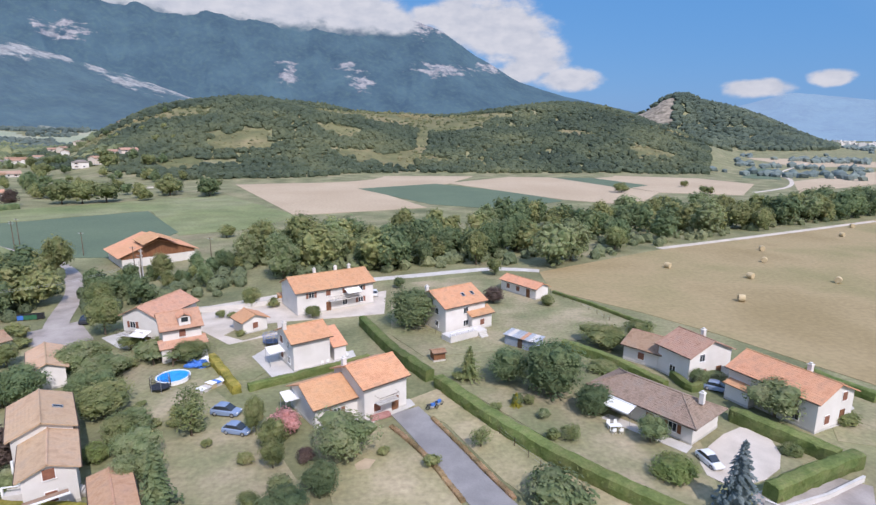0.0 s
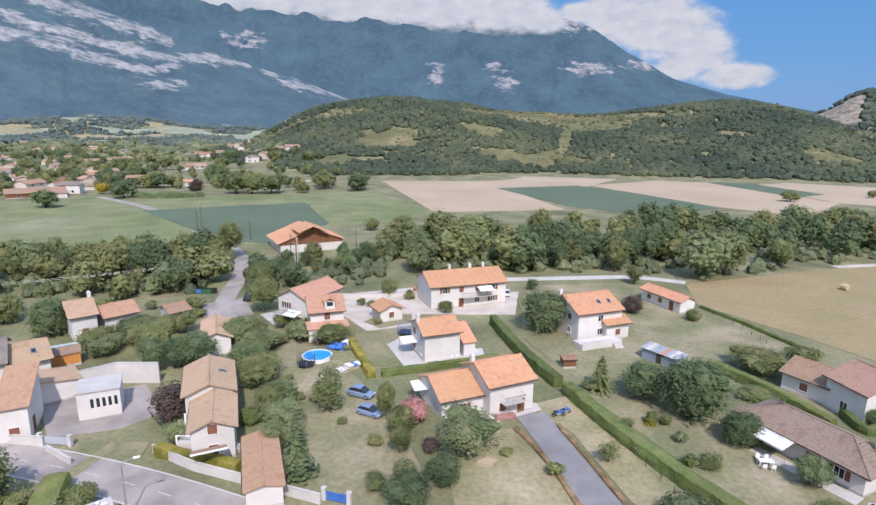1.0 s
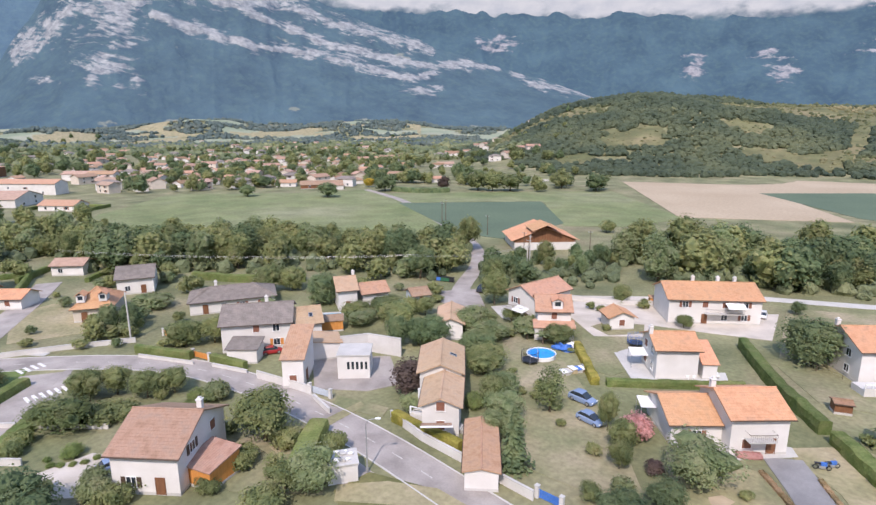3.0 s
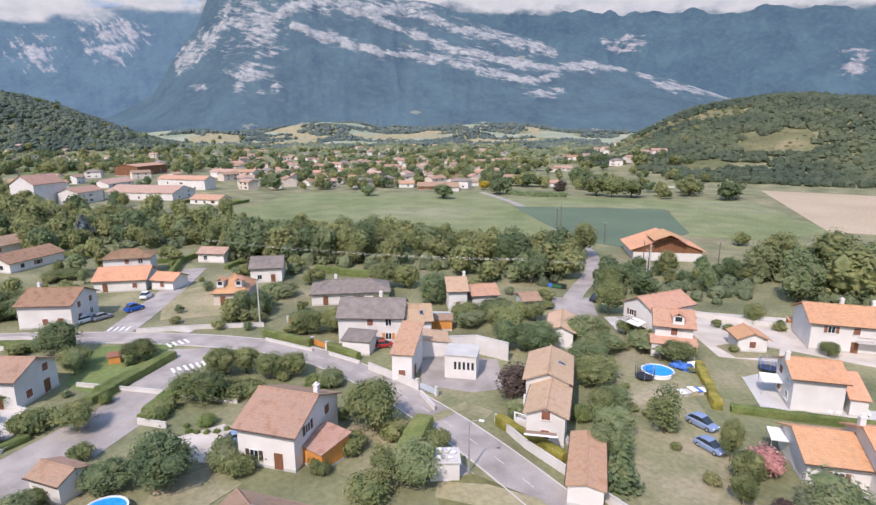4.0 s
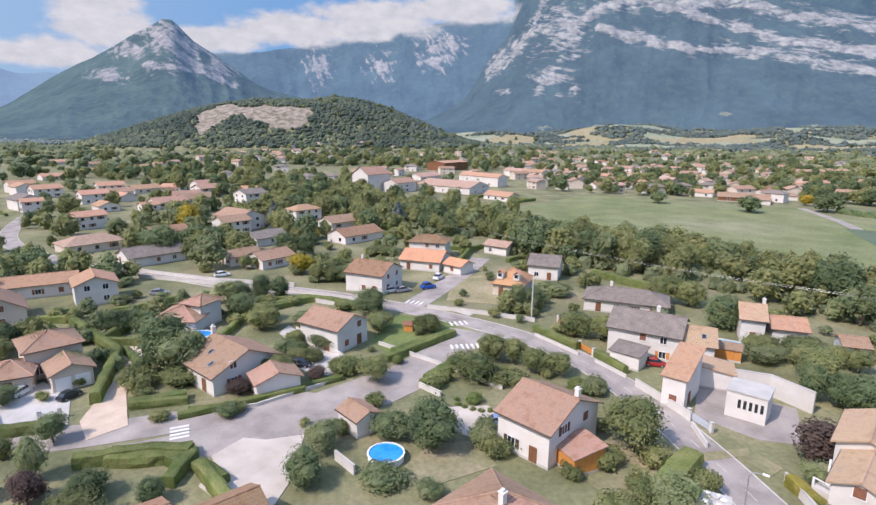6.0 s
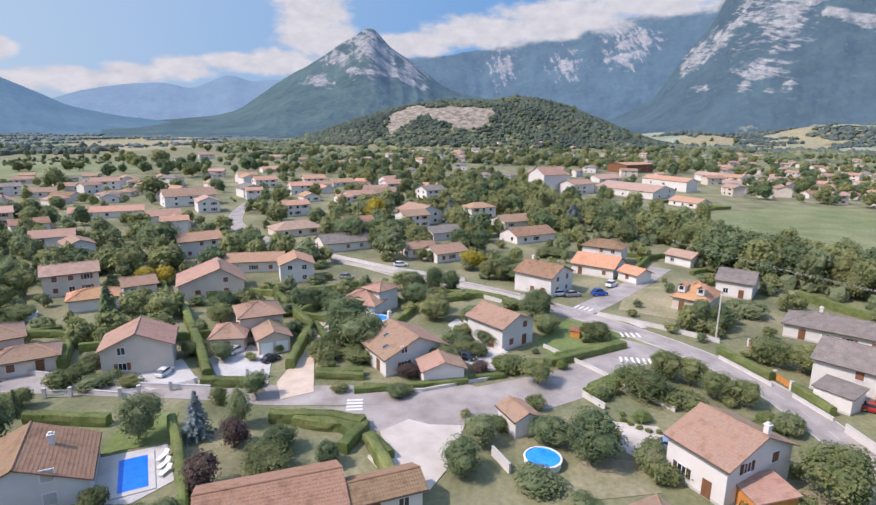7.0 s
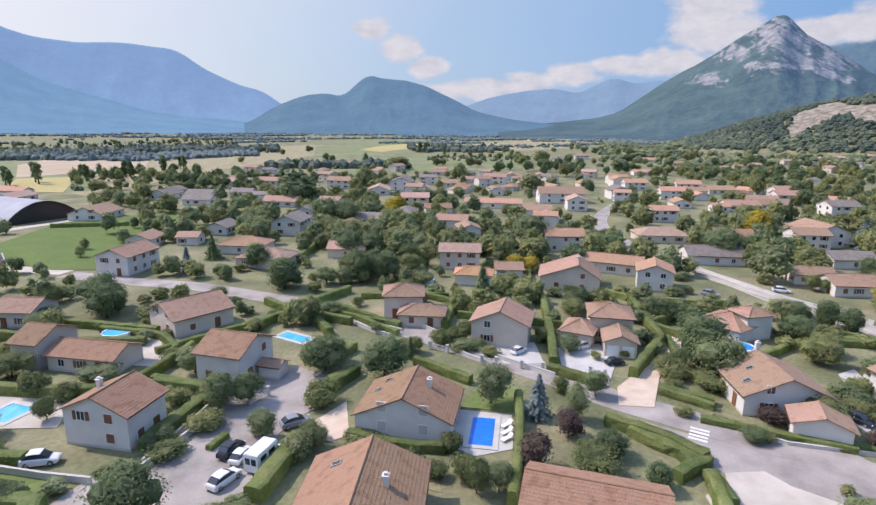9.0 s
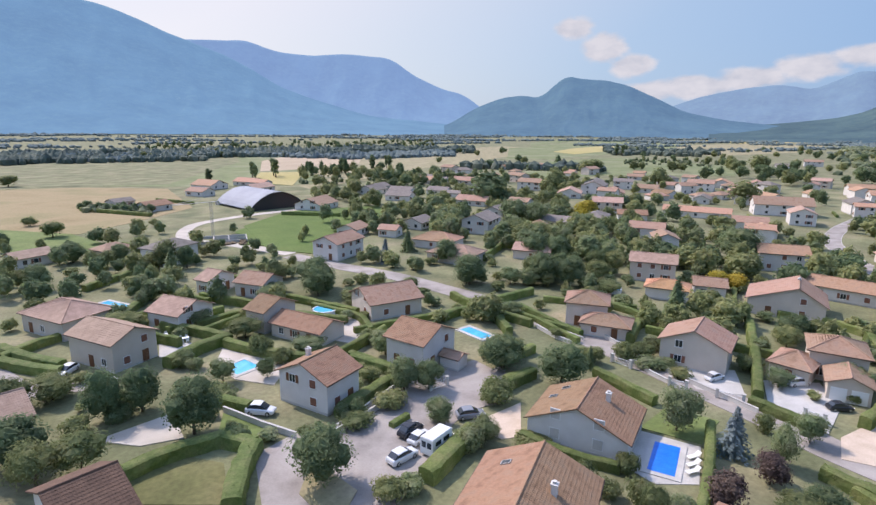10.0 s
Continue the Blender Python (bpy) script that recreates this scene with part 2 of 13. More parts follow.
GREENPLASTIC = plain("green_plastic", (0.03, 0.12, 0.06), 0.5)
RUBBER = plain("tyre_rubber", (0.02, 0.02, 0.02), 0.8)
ROCK = surface("pale_limestone", [(0.12, 0.105, 0.075), (0.24, 0.205, 0.155), (0.35, 0.30, 0.235)], 0.09, 0.4, 0.95, 2.5, 0.12, grain_mix=0.55)


def leaves(name, dark, mid, light, vary=0.16):
    return surface(name, [dark, mid, light], 0.55, 3.5, 0.75, vary=vary, thin=0.5, spec=0.25, patchy=0.22, grain_mix=0.4)


LEAF_GREEN = leaves("green_foliage", (0.143, 0.182, 0.079), (0.226, 0.255, 0.103), (0.310, 0.310, 0.146))
LEAF_DARK = leaves("dark_foliage", (0.119, 0.175, 0.088), (0.179, 0.234, 0.110), (0.233, 0.270, 0.132))
LEAF_LIGHT = leaves("light_foliage", (0.183, 0.241, 0.108), (0.253, 0.298, 0.144), (0.311, 0.325, 0.179))
LEAF_YELLOW = leaves("yellow_foliage", (0.275, 0.237, 0.031), (0.425, 0.350, 0.050), (0.525, 0.425, 0.075))
LEAF_PURPLE = leaves("purple_foliage", (0.095, 0.068, 0.060), (0.145, 0.105, 0.088), (0.20, 0.15, 0.115))
LEAF_PINK = leaves("pink_blossom", (0.310, 0.171, 0.139), (0.558, 0.310, 0.279), (0.713, 0.419, 0.372))
LEAF_BLUE = leaves("blue_spruce_needles", (0.106, 0.144, 0.150), (0.175, 0.219, 0.225), (0.250, 0.294, 0.300))
LEAF_HEDGE = leaves("clipped_hedge", (0.164, 0.220, 0.068), (0.228, 0.279, 0.095), (0.282, 0.300, 0.121), 0.12)
LEAF_HILL = surface("hillside_woodland", [(0.036, 0.052, 0.033), (0.056, 0.074, 0.042), (0.100, 0.112, 0.056)], 0.011, 0.5, 0.85, vary=0.16, island=True, bump=0.5, bump_scale=1.0)
LEAF_WOOD = surface("woodland", [(0.078, 0.099, 0.052), (0.119, 0.141, 0.069), (0.190, 0.196, 0.096)], 0.012, 1.2, 0.8, vary=0.18, island=True, bump=0.5, bump_scale=1.0)
LEAF_FLOWER = leaves("flowering_border", (0.26, 0.20, 0.10), (0.42, 0.30, 0.16), (0.56, 0.38, 0.22))
LEAF_CLIMBER = leaves("yellow_green_climber", (0.20, 0.20, 0.05), (0.36, 0.33, 0.07), (0.50, 0.42, 0.11))
LEAF_WOOD_DRY = surface("dry_scrub", [(0.075, 0.090, 0.042), (0.120, 0.125, 0.058), (0.19, 0.17, 0.085)], 0.012, 0.6, 0.85, vary=0.2, island=True, bump=0.4, bump_scale=1.0)
# blue haze of the air over the valley woods, put into their base colours
LEAF_VALLEY = surface("hazed_valley_woodland", [(0.105, 0.142, 0.142), (0.135, 0.172, 0.160), (0.165, 0.195, 0.168)], 0.012, 0.6, 0.9, vary=0.16, island=True)
# far hill woods: green pulled towards blue in the colours to suggest haze
LEAF_FAR = surface("hazed_distant_woodland", [(0.044, 0.064, 0.048), (0.064, 0.086, 0.060), (0.096, 0.115, 0.072)], 0.012, 0.6, 0.9, vary=0.16, island=True, bump=0.3, bump_scale=0.5)

# ---- helpers for meshes ----
class Shape:
    """Collects vertices and faces; every face may have its own material slot."""

    def __init__(self):
        self.v, self.f, self.m = [], [], []

    def face(self, pts, slot=0):
        i = len(self.v)
        self.v += [tuple(p) for p in pts]
        self.f.append(tuple(range(i, i + len(pts))))
        self.m.append(slot)

    def box(self, x0, y0, z0, x1, y1, z1, slot=0, m=None):
        c = [Vector((x, y, z)) for z in (z0, z1) for x, y in ((x0, y0), (x1, y0), (x1, y1), (x0, y1))]
        if m:
            c = [m @ p for p in c]
        i = len(self.v)
        self.v += [tuple(p) for p in c]
        for q in ((3, 2, 1, 0), (4, 5, 6, 7), (0, 1, 5, 4), (1, 2, 6, 5), (2, 3, 7, 6), (3, 0, 4, 7)):
            self.f.append(tuple(i + k for k in q))
            self.m.append(slot)

    def prism(self, pts, z0, z1, slot=0):
        """A polygon (anticlockwise, x and y) raised from z0 to z1."""
        i, n = len(self.v), len(pts)
        self.v += [(x, y, z0) for x, y in pts] + [(x, y, z1) for x, y in pts]
        self.f += [tuple(range(i + n - 1, i - 1, -1)), tuple(range(i + n, i + 2 * n))]
        self.f += [(i + k, i + (k + 1) % n, i + n + (k + 1) % n, i + n + k) for k in range(n)]
        self.m += [slot] * (n + 2)

    def tube(self, rings, sides=8, slot=0, cap=True):
        """Rings of (centre, radius), upright circles unless the centres turn."""
        i = len(self.v)
        for n, (c, r) in enumerate(rings):
            a, b = Vector(rings[max(0, n - 1)][0]), Vector(rings[min(len(rings) - 1, n + 1)][0])
            d = (b - a).normalized() if (b - a).length > 1e-6 else Vector((0, 0, 1))
            u = d.orthogonal().normalized()
            w = d.cross(u)
            self.v += [tuple(Vector(c) + r * (math.cos(t) * u + math.sin(t) * w)) for t in (2 * math.pi * k / sides for k in range(sides))]
        for n in range(len(rings) - 1):
            for k in range(sides):
                a, b = i + n * sides + k, i + n * sides + (k + 1) % sides
                self.f.append((a, b, b + sides, a + sides))
                self.m.append(slot)
        if cap:
            self.f.append(tuple(i + (len(rings) - 1) * sides + k for k in range(sides)))
            self.f.append(tuple(i + k for k in reversed(range(sides))))
            self.m += [slot, slot]

    def blob(self, ball, centre, radii, rough, seed, slot=0):
        i = len(self.v)
        c, r, s = Vector(centre), Vector(radii), Vector((seed * 3.1, seed * 1.7, seed))
        for p in ball[0]:
            k = 1 + rough * noise.noise(p * 1.7 + s) + 0.5 * rough * noise.noise(p * 4.1 + s)
            self.v.append(tuple(c + Vector((p.x * r.x, p.y * r.y, p.z * r.z)) * k))
        self.f += [tuple(i + k for k in q) for q in ball[1]]
        self.m += [slot] * len(ball[1])

    def leaf(self, centre, normal, size, turn, slot=0):
        """One bent tuft of leaves, two triangles folded along their middle."""
        n = Vector(normal).normalized()
        u = n.orthogonal().normalized()
        u = (u * math.cos(turn) + n.cross(u) * math.sin(turn)) * size
        w = n.cross(u) * 0.7
        c, i = Vector(centre), len(self.v)
        self.v += [tuple(c - u), tuple(c + w - n * size * 0.35), tuple(c + u), tuple(c - w - n * size * 0.35)]
        self.f += [(i, i + 1, i + 2), (i, i + 2, i + 3)]
        self.m += [slot, slot]

    def mesh(self, name, *materials, smooth=False):
        me = bpy.data.meshes.new(name)
        me.from_pydata(self.v, [], self.f)
        for mat in materials:
            me.materials.append(mat)
        if len(materials) > 1:
            me.polygons.foreach_set("material_index", self.m)
        if smooth:
            me.polygons.foreach_set("use_smooth", [True] * len(self.f))
        me.update()
        return me


def ball(cuts):
    bm = bmesh.new()
    bmesh.ops.create_icosphere(bm, subdivisions=cuts, radius=1)
    got = [v.co.copy() for v in bm.verts], [tuple(v.index for v in f.verts) for f in bm.faces]
    bm.free()
    return got


BALL1, BALL2, BALL3 = ball(1), ball(2), ball(3)


def part(name, shape, material, parent, label="", smooth=False):
    mats = material if isinstance(material, (list, tuple)) else (material,)
    ob = new(name, shape if isinstance(shape, bpy.types.Mesh) else shape.mesh(name, *mats, smooth=smooth))
    ob.parent = parent
    return tagged(ob, label)


def thing(name, x, y, z=0.0, turn=0.0, label="", category="", group="", kind=""):
    ob = new(name)
    ob.empty_display_size = 0.3
    ob.matrix_basis = pose(x, y, z, 0, 0, turn)
    return tagged(ob, label, category, group, kind)


def solid(name, shape, material, label, category="", group="", kind="", smooth=False, at=None):
    mats = material if isinstance(material, (list, tuple)) else (material,)
    ob = new(name, shape.mesh(name, *mats, smooth=smooth))
    if at:
        ob.matrix_basis = at
    return tagged(ob, label, category, group, kind)


def offset_line(pts, d):
    """A line of points moved d to its left, mitred at the bends."""
    out = []
    for i, p in enumerate(pts):
        a, b = Vector(pts[max(0, i - 1)]), Vector(pts[min(len(pts) - 1, i + 1)])
        t = (b - a).normalized()
        out.append((p[0] - t.y * d, p[1] + t.x * d))
    return out


def smooth_line(pts, step=3.0):
    """Catmull-Rom points along a line."""
    out = []
    P = [Vector(p) for p in pts]
    for i in range(len(P) - 1):
        a, b, c, d = P[max(0, i - 1)], P[i], P[i + 1], P[min(len(P) - 1, i + 2)]
        n = max(1, int((c - b).length / step))
        for k in range(n):
            t = k / n
            q = 0.5 * (2 * b + (c - a) * t + (2 * a - 5 * b + 4 * c - d) * t * t + (3 * b - a - 3 * c + d) * t ** 3)
            out.append((q.x, q.y))
    out.append((P[-1].x, P[-1].y))
    return out


def strip(shape, pts, width, z0, z1, slot=0):
    left, right = offset_line(pts, width / 2), offset_line(pts, -width / 2)
    for i in range(len(pts) - 1):
        shape.prism([right[i], right[i + 1], left[i + 1], left[i]], z0, z1, slot)


def inside(x, y, poly):
    hit, n = False, len(poly)
    for i in range(n):
        (ax, ay), (bx, by) = poly[i], poly[i - 1]
        if (ay > y) != (by > y) and x < (bx - ax) * (y - ay) / (by - ay) + ax:
            hit = not hit
    return hit


KEEP_OUT = []          # (x, y, radius) of built-up spots, for the loose planting
ROAD_PTS = []          # points along the roads


def free_spot(x, y, r):
    return all((x - a) ** 2 + (y - b) ** 2 > (r + c) ** 2 for a, b, c in KEEP_OUT) and all((x - a) ** 2 + (y - b) ** 2 > (r + c) ** 2 for a, b, c in ROAD_PTS)


def patch(name, poly, material, label, z=0.03, category="", kind="structure"):
    s = Shape()
    area = sum(poly[i - 1][0] * poly[i][1] - poly[i][0] * poly[i - 1][1] for i in range(len(poly)))
    s.prism(poly if area > 0 else poly[::-1], -0.2, z)
    return solid(name, s, material, label, category, kind=kind)


# ---- houses ----
def slope(s, a, b, c, d, thick=0.16, rib=0.33, amp=0.017, slot=0):
    """A tiled roof slope: a to b along the eave, d to c along the top; ribs run up the slope."""
    a, b, c, d = (Vector(p) for p in (a, b, c, d))
    n = (b - a).cross(d - a).normalized()
    count = max(2, int(max((b - a).length, (c - d).length) / rib)) if rib else 1
    count = min(count, 70)
    low, high = [], []
    for k in range(2 * count + 1):
        t = k / (2 * count)
        up = n * (amp if k % 2 else -amp) if rib else n * 0
        low.append(a.lerp(b, t) + up)
        high.append(d.lerp(c, t) + up)
    if not rib:
        low, high = [a, b], [d, c]
    for k in range(len(low) - 1):
        s.face([low[k], low[k + 1], high[k + 1], high[k]], slot)
    t = n * thick
    s.face([d - t, c - t, b - t, a - t], slot)
    for p, q in ((a, b), (b, c), (c, d), (d, a)):
        if (p - q).length > 0.05:
            s.face([p - t, q - t, q, p], slot)


def courses(s, a, b, c, d, step=0.42, lip=0.024):
    """The lapped courses of a tiled slope: each a low lip that thins out up the slope."""
    a, b, c, d = (Vector(p) for p in (a, b, c, d))
    n = (b - a).cross(d - a).normalized()
    rows = max(2, int(((d + c) / 2 - (a + b) / 2).length / step))
    for k in range(rows):
        t, u = k / rows, (k + 1) / rows
        p, q, r, o = a.lerp(d, t), b.lerp(c, t), b.lerp(c, u), a.lerp(d, u)
        if (o - r).length > 0.4:
            s.face([p + n * lip, q + n * lip, r + n * -0.02, o + n * -0.02])
            s.face([p + n * -0.02, q + n * -0.02, q + n * lip, p + n * lip])


def roof_parts(house, L, W, e, rise, kind, tile, near, over_x=0.45, ridge_at=0.5):
    """The roof of a house centred on its plan, eaves at e: gable, hip, shed (high along +y) or flat. Near roofs are ribbed slopes under ridge caps, far ones one shell."""
    hl, hw = L / 2, W / 2
    yr = -hw + W * ridge_at
    k = min(hw, hl - 0.05)
    A, B = ((-hl, yr, e + rise), (hl, yr, e + rise)) if kind == "gable" else ((-hl + k, 0, e + rise), (hl - k, 0, e + rise))
    c = [(-hl, -hw, e), (hl, -hw, e), (hl, hw, e), (-hl, hw, e)]
    if kind == "flat":
        s = Shape()
        s.box(-hl, -hw, e, hl, hw, e + 0.25)
        part("roof", s, tile, house)
    elif kind == "shed":
        s = Shape()
        slope(s, c[0], c[1], (hl, hw, e + rise), (-hl, hw, e + rise), rib=0.36 if near else 0)
        part("roof", s, tile, house)
    elif near:
        faces = [(c[0], c[1], B, A), (c[2], c[3], A, B)]
        caps = [(A, B)]
        if kind == "hip":
            faces += [(c[1], c[2], B, B), (c[3], c[0], A, A)]
            caps += [(A, c[0]), (A, c[3]), (B, c[1]), (B, c[2])]
        for f in faces:
            s = Shape()
            slope(s, *f, rib=0.3, amp=0.02)
            courses(s, *f)
            part("roof_slope", s, tile, house)
        for p, q in caps:
            if (Vector(p) - Vector(q)).length > 0.3:
                s = Shape()
                s.tube([(p, 0.13), (q, 0.13)], 6)
                part("ridge_cap", s, tile, house)
    else:
        s = Shape()
        t = 0.18
        s.v = c + [A, B] + [(x, y, z - t) for x, y, z in c] + [(A[0], A[1], A[2] - t), (B[0], B[1], B[2] - t)]
        top = [(0, 1, 5, 4), (2, 3, 4, 5), (1, 2, 5), (3, 0, 4)] if kind == "hip" else [(0, 1, 5, 4), (2, 3, 4, 5)]
        rim = [(0, 1), (1, 2), (2, 3), (3, 0)] if kind == "hip" else [(0, 1), (1, 5), (5, 2), (2, 3), (3, 4), (4, 0)]
        s.f = top + [tuple(6 + i for i in reversed(f)) for f in top] + [(6 + a, 6 + b, b, a) for a, b in rim]
        s.m = [0] * len(s.f)
        part("roof", s, tile, house)


def chimney(house, x, y, z0, z1, wide=0.6):
    s = Shape()
    s.box(x - wide / 2, y - wide / 2, z0, x + wide / 2, y + wide / 2, z1)
    s.box(x - wide / 2 - 0.08, y - wide / 2 - 0.08, z1, x + wide / 2 + 0.08, y + wide / 2 + 0.08, z1 + 0.1)
    s.box(x - wide * 0.3, y - wide * 0.3, z1 + 0.1, x + wide * 0.3, y + wide * 0.3, z1 + 0.35)
    return part("chimney", s, RENDER_WHITE, house)


SIDES = {"s": (0, -1), "n": (0, 1), "e": (1, 0), "w": (-1, 0)}


def side_frame(side, L, W, u, z):
    """The pose of a spot on a wall: x along the wall, y out of it, z up."""
    dx, dy = SIDES[side]
    if dx:
        return Matrix.Translation((dx * L / 2, u * dx, z)) @ Matrix.Rotation(-dx * math.pi / 2, 4, "Z")
    return Matrix.Translation((-u * dy, dy * W / 2, z)) @ Matrix.Rotation(0 if dy > 0 else math.pi, 4, "Z")


MESHES = {}


def shared(key, make):
    if key not in MESHES:
        MESHES[key] = make()
    return MESHES[key]


def window(house, m, w=1.2, h=1.25, shutters="brown", sill=True):
    """A window in a wall: a recessed look from a proud frame, a dark pane with a cross bar, open shutters and a sill."""
    def frame_mesh():
        s = Shape()
        t = 0.08
        s.box(-w / 2 - t, -0.05, 0, -w / 2, 0.07, h)
        s.box(w / 2, -0.05, 0, w / 2 + t, 0.07, h)
        s.box(-w / 2 - t, -0.05, h, w / 2 + t, 0.07, h + t)
        s.box(-w / 2 - t - 0.06, -0.05, -0.09, w / 2 + t + 0.06, 0.14, 0)
        s.box(-0.035, -0.02, 0, 0.035, 0.05, h)
        return s.mesh("window", WHITETRIM)

    def pane_mesh():
        s = Shape()
        s.box(-w / 2, -0.03, 0, w / 2, 0.02, h)
        return s.mesh("pane", GLASS_DARK)

    def shutter_mesh(mat):
        s = Shape()
        s.box(-w / 4, 0.01, -0.02, w / 4, 0.06, h + 0.02)
        for z in (h * 0.2, h * 0.8):
            s.box(-w / 4 + 0.03, 0.06, z - 0.05, w / 4 - 0.03, 0.085, z + 0.05)
        return s.mesh("shutter", mat)

    win = part("window", shared(("win", w, h), frame_mesh), None, house)
    win.matrix_basis = m
    part("pane", shared(("pane", w, h), pane_mesh), None, win)
    if shutters == "shut":
        for k in (-1, 1):
            o = part("shutter", shared(("shut", w, h, "brown"), lambda: shutter_mesh(SHUTTER)), None, win)
            o.matrix_basis = pose(k * w * 0.25, 0.05, 0)
    elif shutters:
        mat = {"brown": SHUTTER, "wood": WOOD_BROWN, "white": WHITETRIM, "dark": DARKTRIM, "orange": WOOD_ORANGE}[shutters]
        for k in (-1, 1):
            o = part("shutter", shared(("shut", w, h, shutters), lambda: shutter_mesh(mat)), None, win)
            o.matrix_basis = pose(k * (w * 0.75 + 0.1), 0.0, 0)
    return win


def door(house, m, w=1.0, h=2.1, mat=None, name="door"):
    def mesh():
        s = Shape()
        s.box(-w / 2 - 0.08, -0.05, 0, -w / 2, 0.08, h + 0.08)
        s.box(w / 2, -0.05, 0, w / 2 + 0.08, 0.08, h + 0.08)
        s.box(-w / 2, -0.05, h, w / 2, 0.08, h + 0.08)
        s.box(-w / 2, -0.05, 0.02, w / 2, 0.03, h)
        rows = 4
        for k in range(rows):
            s.box(-w / 2 + 0.08, 0.03, 0.1 + k * h / rows, w / 2 - 0.08, 0.05, (k + 1) * h / rows - 0.04)
        s.box(w / 2 - 0.16, 0.05, 1.0, w / 2 - 0.1, 0.11, 1.04)
        return s.mesh(name, mat or WOOD_BROWN)
    o = part(name, shared((name, w, h, (mat or WOOD_BROWN).name), mesh), None, house)
    o.matrix_basis = m
    return o


def skylight(house, L, W, e, rise, side, u, v, big=1.0):
    """A roof window lying in a slope, u along the ridge and v up the slope."""
    s = Shape()
    hw = W / 2
    ang = math.atan2(rise, hw)
    k = -1 if side == "s" else 1
    m = Matrix.Translation((u, k * hw * (1 - v), e + rise * v)) @ Matrix.Rotation(ang * (1 if side == "s" else -1), 4, "X")
    w, h = 0.78 * big, 1.18
    for x0, y0, x1, y1 in ((-w / 2, -h / 2, -w / 2 + 0.09, h / 2), (w / 2 - 0.09, -h / 2, w / 2, h / 2), (-w / 2, -h / 2, w / 2, -h / 2 + 0.09), (-w / 2, h / 2 - 0.09, w / 2, h / 2)):
        s.box(x0, y0, 0, x1, y1, 0.13, 0, m)
    s.box(-w / 2 + 0.05, -h / 2 + 0.05, 0, w / 2 - 0.05, h / 2 - 0.05, 0.09, 1, m)
    part("skylight", s, (METALGREY, GLASS_DARK), house)


def gutter(house, L, W, e):
    for k in (-1, 1):
        s = Shape()
        s.tube([((-L / 2, k * (W / 2 + 0.05), e - 0.1), 0.07), ((L / 2, k * (W / 2 + 0.05), e - 0.1), 0.07)], 6)
        part("gutter", s, DARKTRIM, house)


def body(house, L, W, e, rise, kind, wall, ridge_at=0.5, base=0.0):
    """The walls of a house as one shell with its gables, set in under the roof, on a low plinth."""
    hl, hw = L / 2, W / 2
    s = Shape()
    c = [(-hl, -hw), (hl, -hw), (hl, hw), (-hl, hw)]
    slack = 0.14
    top = e - slack + (rise * 0 if kind in ("hip", "flat") else 0)
    for i in range(4):
        (ax, ay), (bx, by) = c[i], c[(i + 1) % 4]
        s.face([(ax, ay, base), (bx, by, base), (bx, by, top), (ax, ay, top)])
    s.face([(x, y, top) for x, y in c])
    if kind == "gable":
        yr = -hw + W * ridge_at
        for x, f in ((-hl, 1), (hl, -1)):
            q = [(x, -hw, top), (x, hw, top), (x, yr, e + rise - slack - 0.12)]
            s.face(q if f < 0 else q[::-1])
            s.face([(x - f * -0.2, y, z) for _, y, z in (q if f > 0 else q[::-1])])
    if kind == "shed":
        s.face([(-hl, hw, top), (hl, hw, top), (hl, hw, e + rise - 0.2), (-hl, hw, e + rise - 0.2)][::-1])
        for x, f in ((-hl, 1), (hl, -1)):
            q = [(x, -hw, top), (x, hw, top), (x, hw, e + rise - 0.2)]
            s.face(q if f < 0 else q[::-1])
    part("wall", s, wall, house)
    p = Shape()
    p.box(-hl - 0.03, -hw - 0.03, -0.3, hl + 0.03, hw + 0.03, 0.35)
    part("plinth", p, CONCRETE, house)


def plain_window(house, m, shutters):
    """A window too far off to tell its pieces apart: frame, pane and shutters in one mesh."""
    def mesh():
        s = Shape()
        s.box(-0.7, -0.05, -0.1, 0.7, 0.05, 1.35, 0)
        s.box(-0.6, -0.03, 0.0, 0.6, 0.07, 1.25, 1)
        if shutters:
            for k in (-1, 1):
                s.box(k * 1.02 - 0.3, 0, -0.02, k * 1.02 + 0.3, 0.07, 1.28, 2)
        return s.mesh("window", WHITETRIM, GLASS_DARK, SHUTTER)
    o = part("window", shared(("plain", bool(shutters)), mesh), None, house)
    o.matrix_basis = m


def closed_window(house, m):
    """A window behind closed pale roller shutters."""
    def mesh():
        s = Shape()
        s.box(-0.68, -0.05, -0.08, 0.68, 0.035, 1.4, 0)
        return s.mesh("window", WHITETRIM)
    w = part("window", shared("closed", mesh), None, house, "window behind closed white roller shutter")
    w.matrix_basis = m
    s = Shape()
    s.box(-0.6, 0.035, 0.0, 0.6, 0.06, 1.32)
    part("roller_shutter", s, CONCRETE, w)


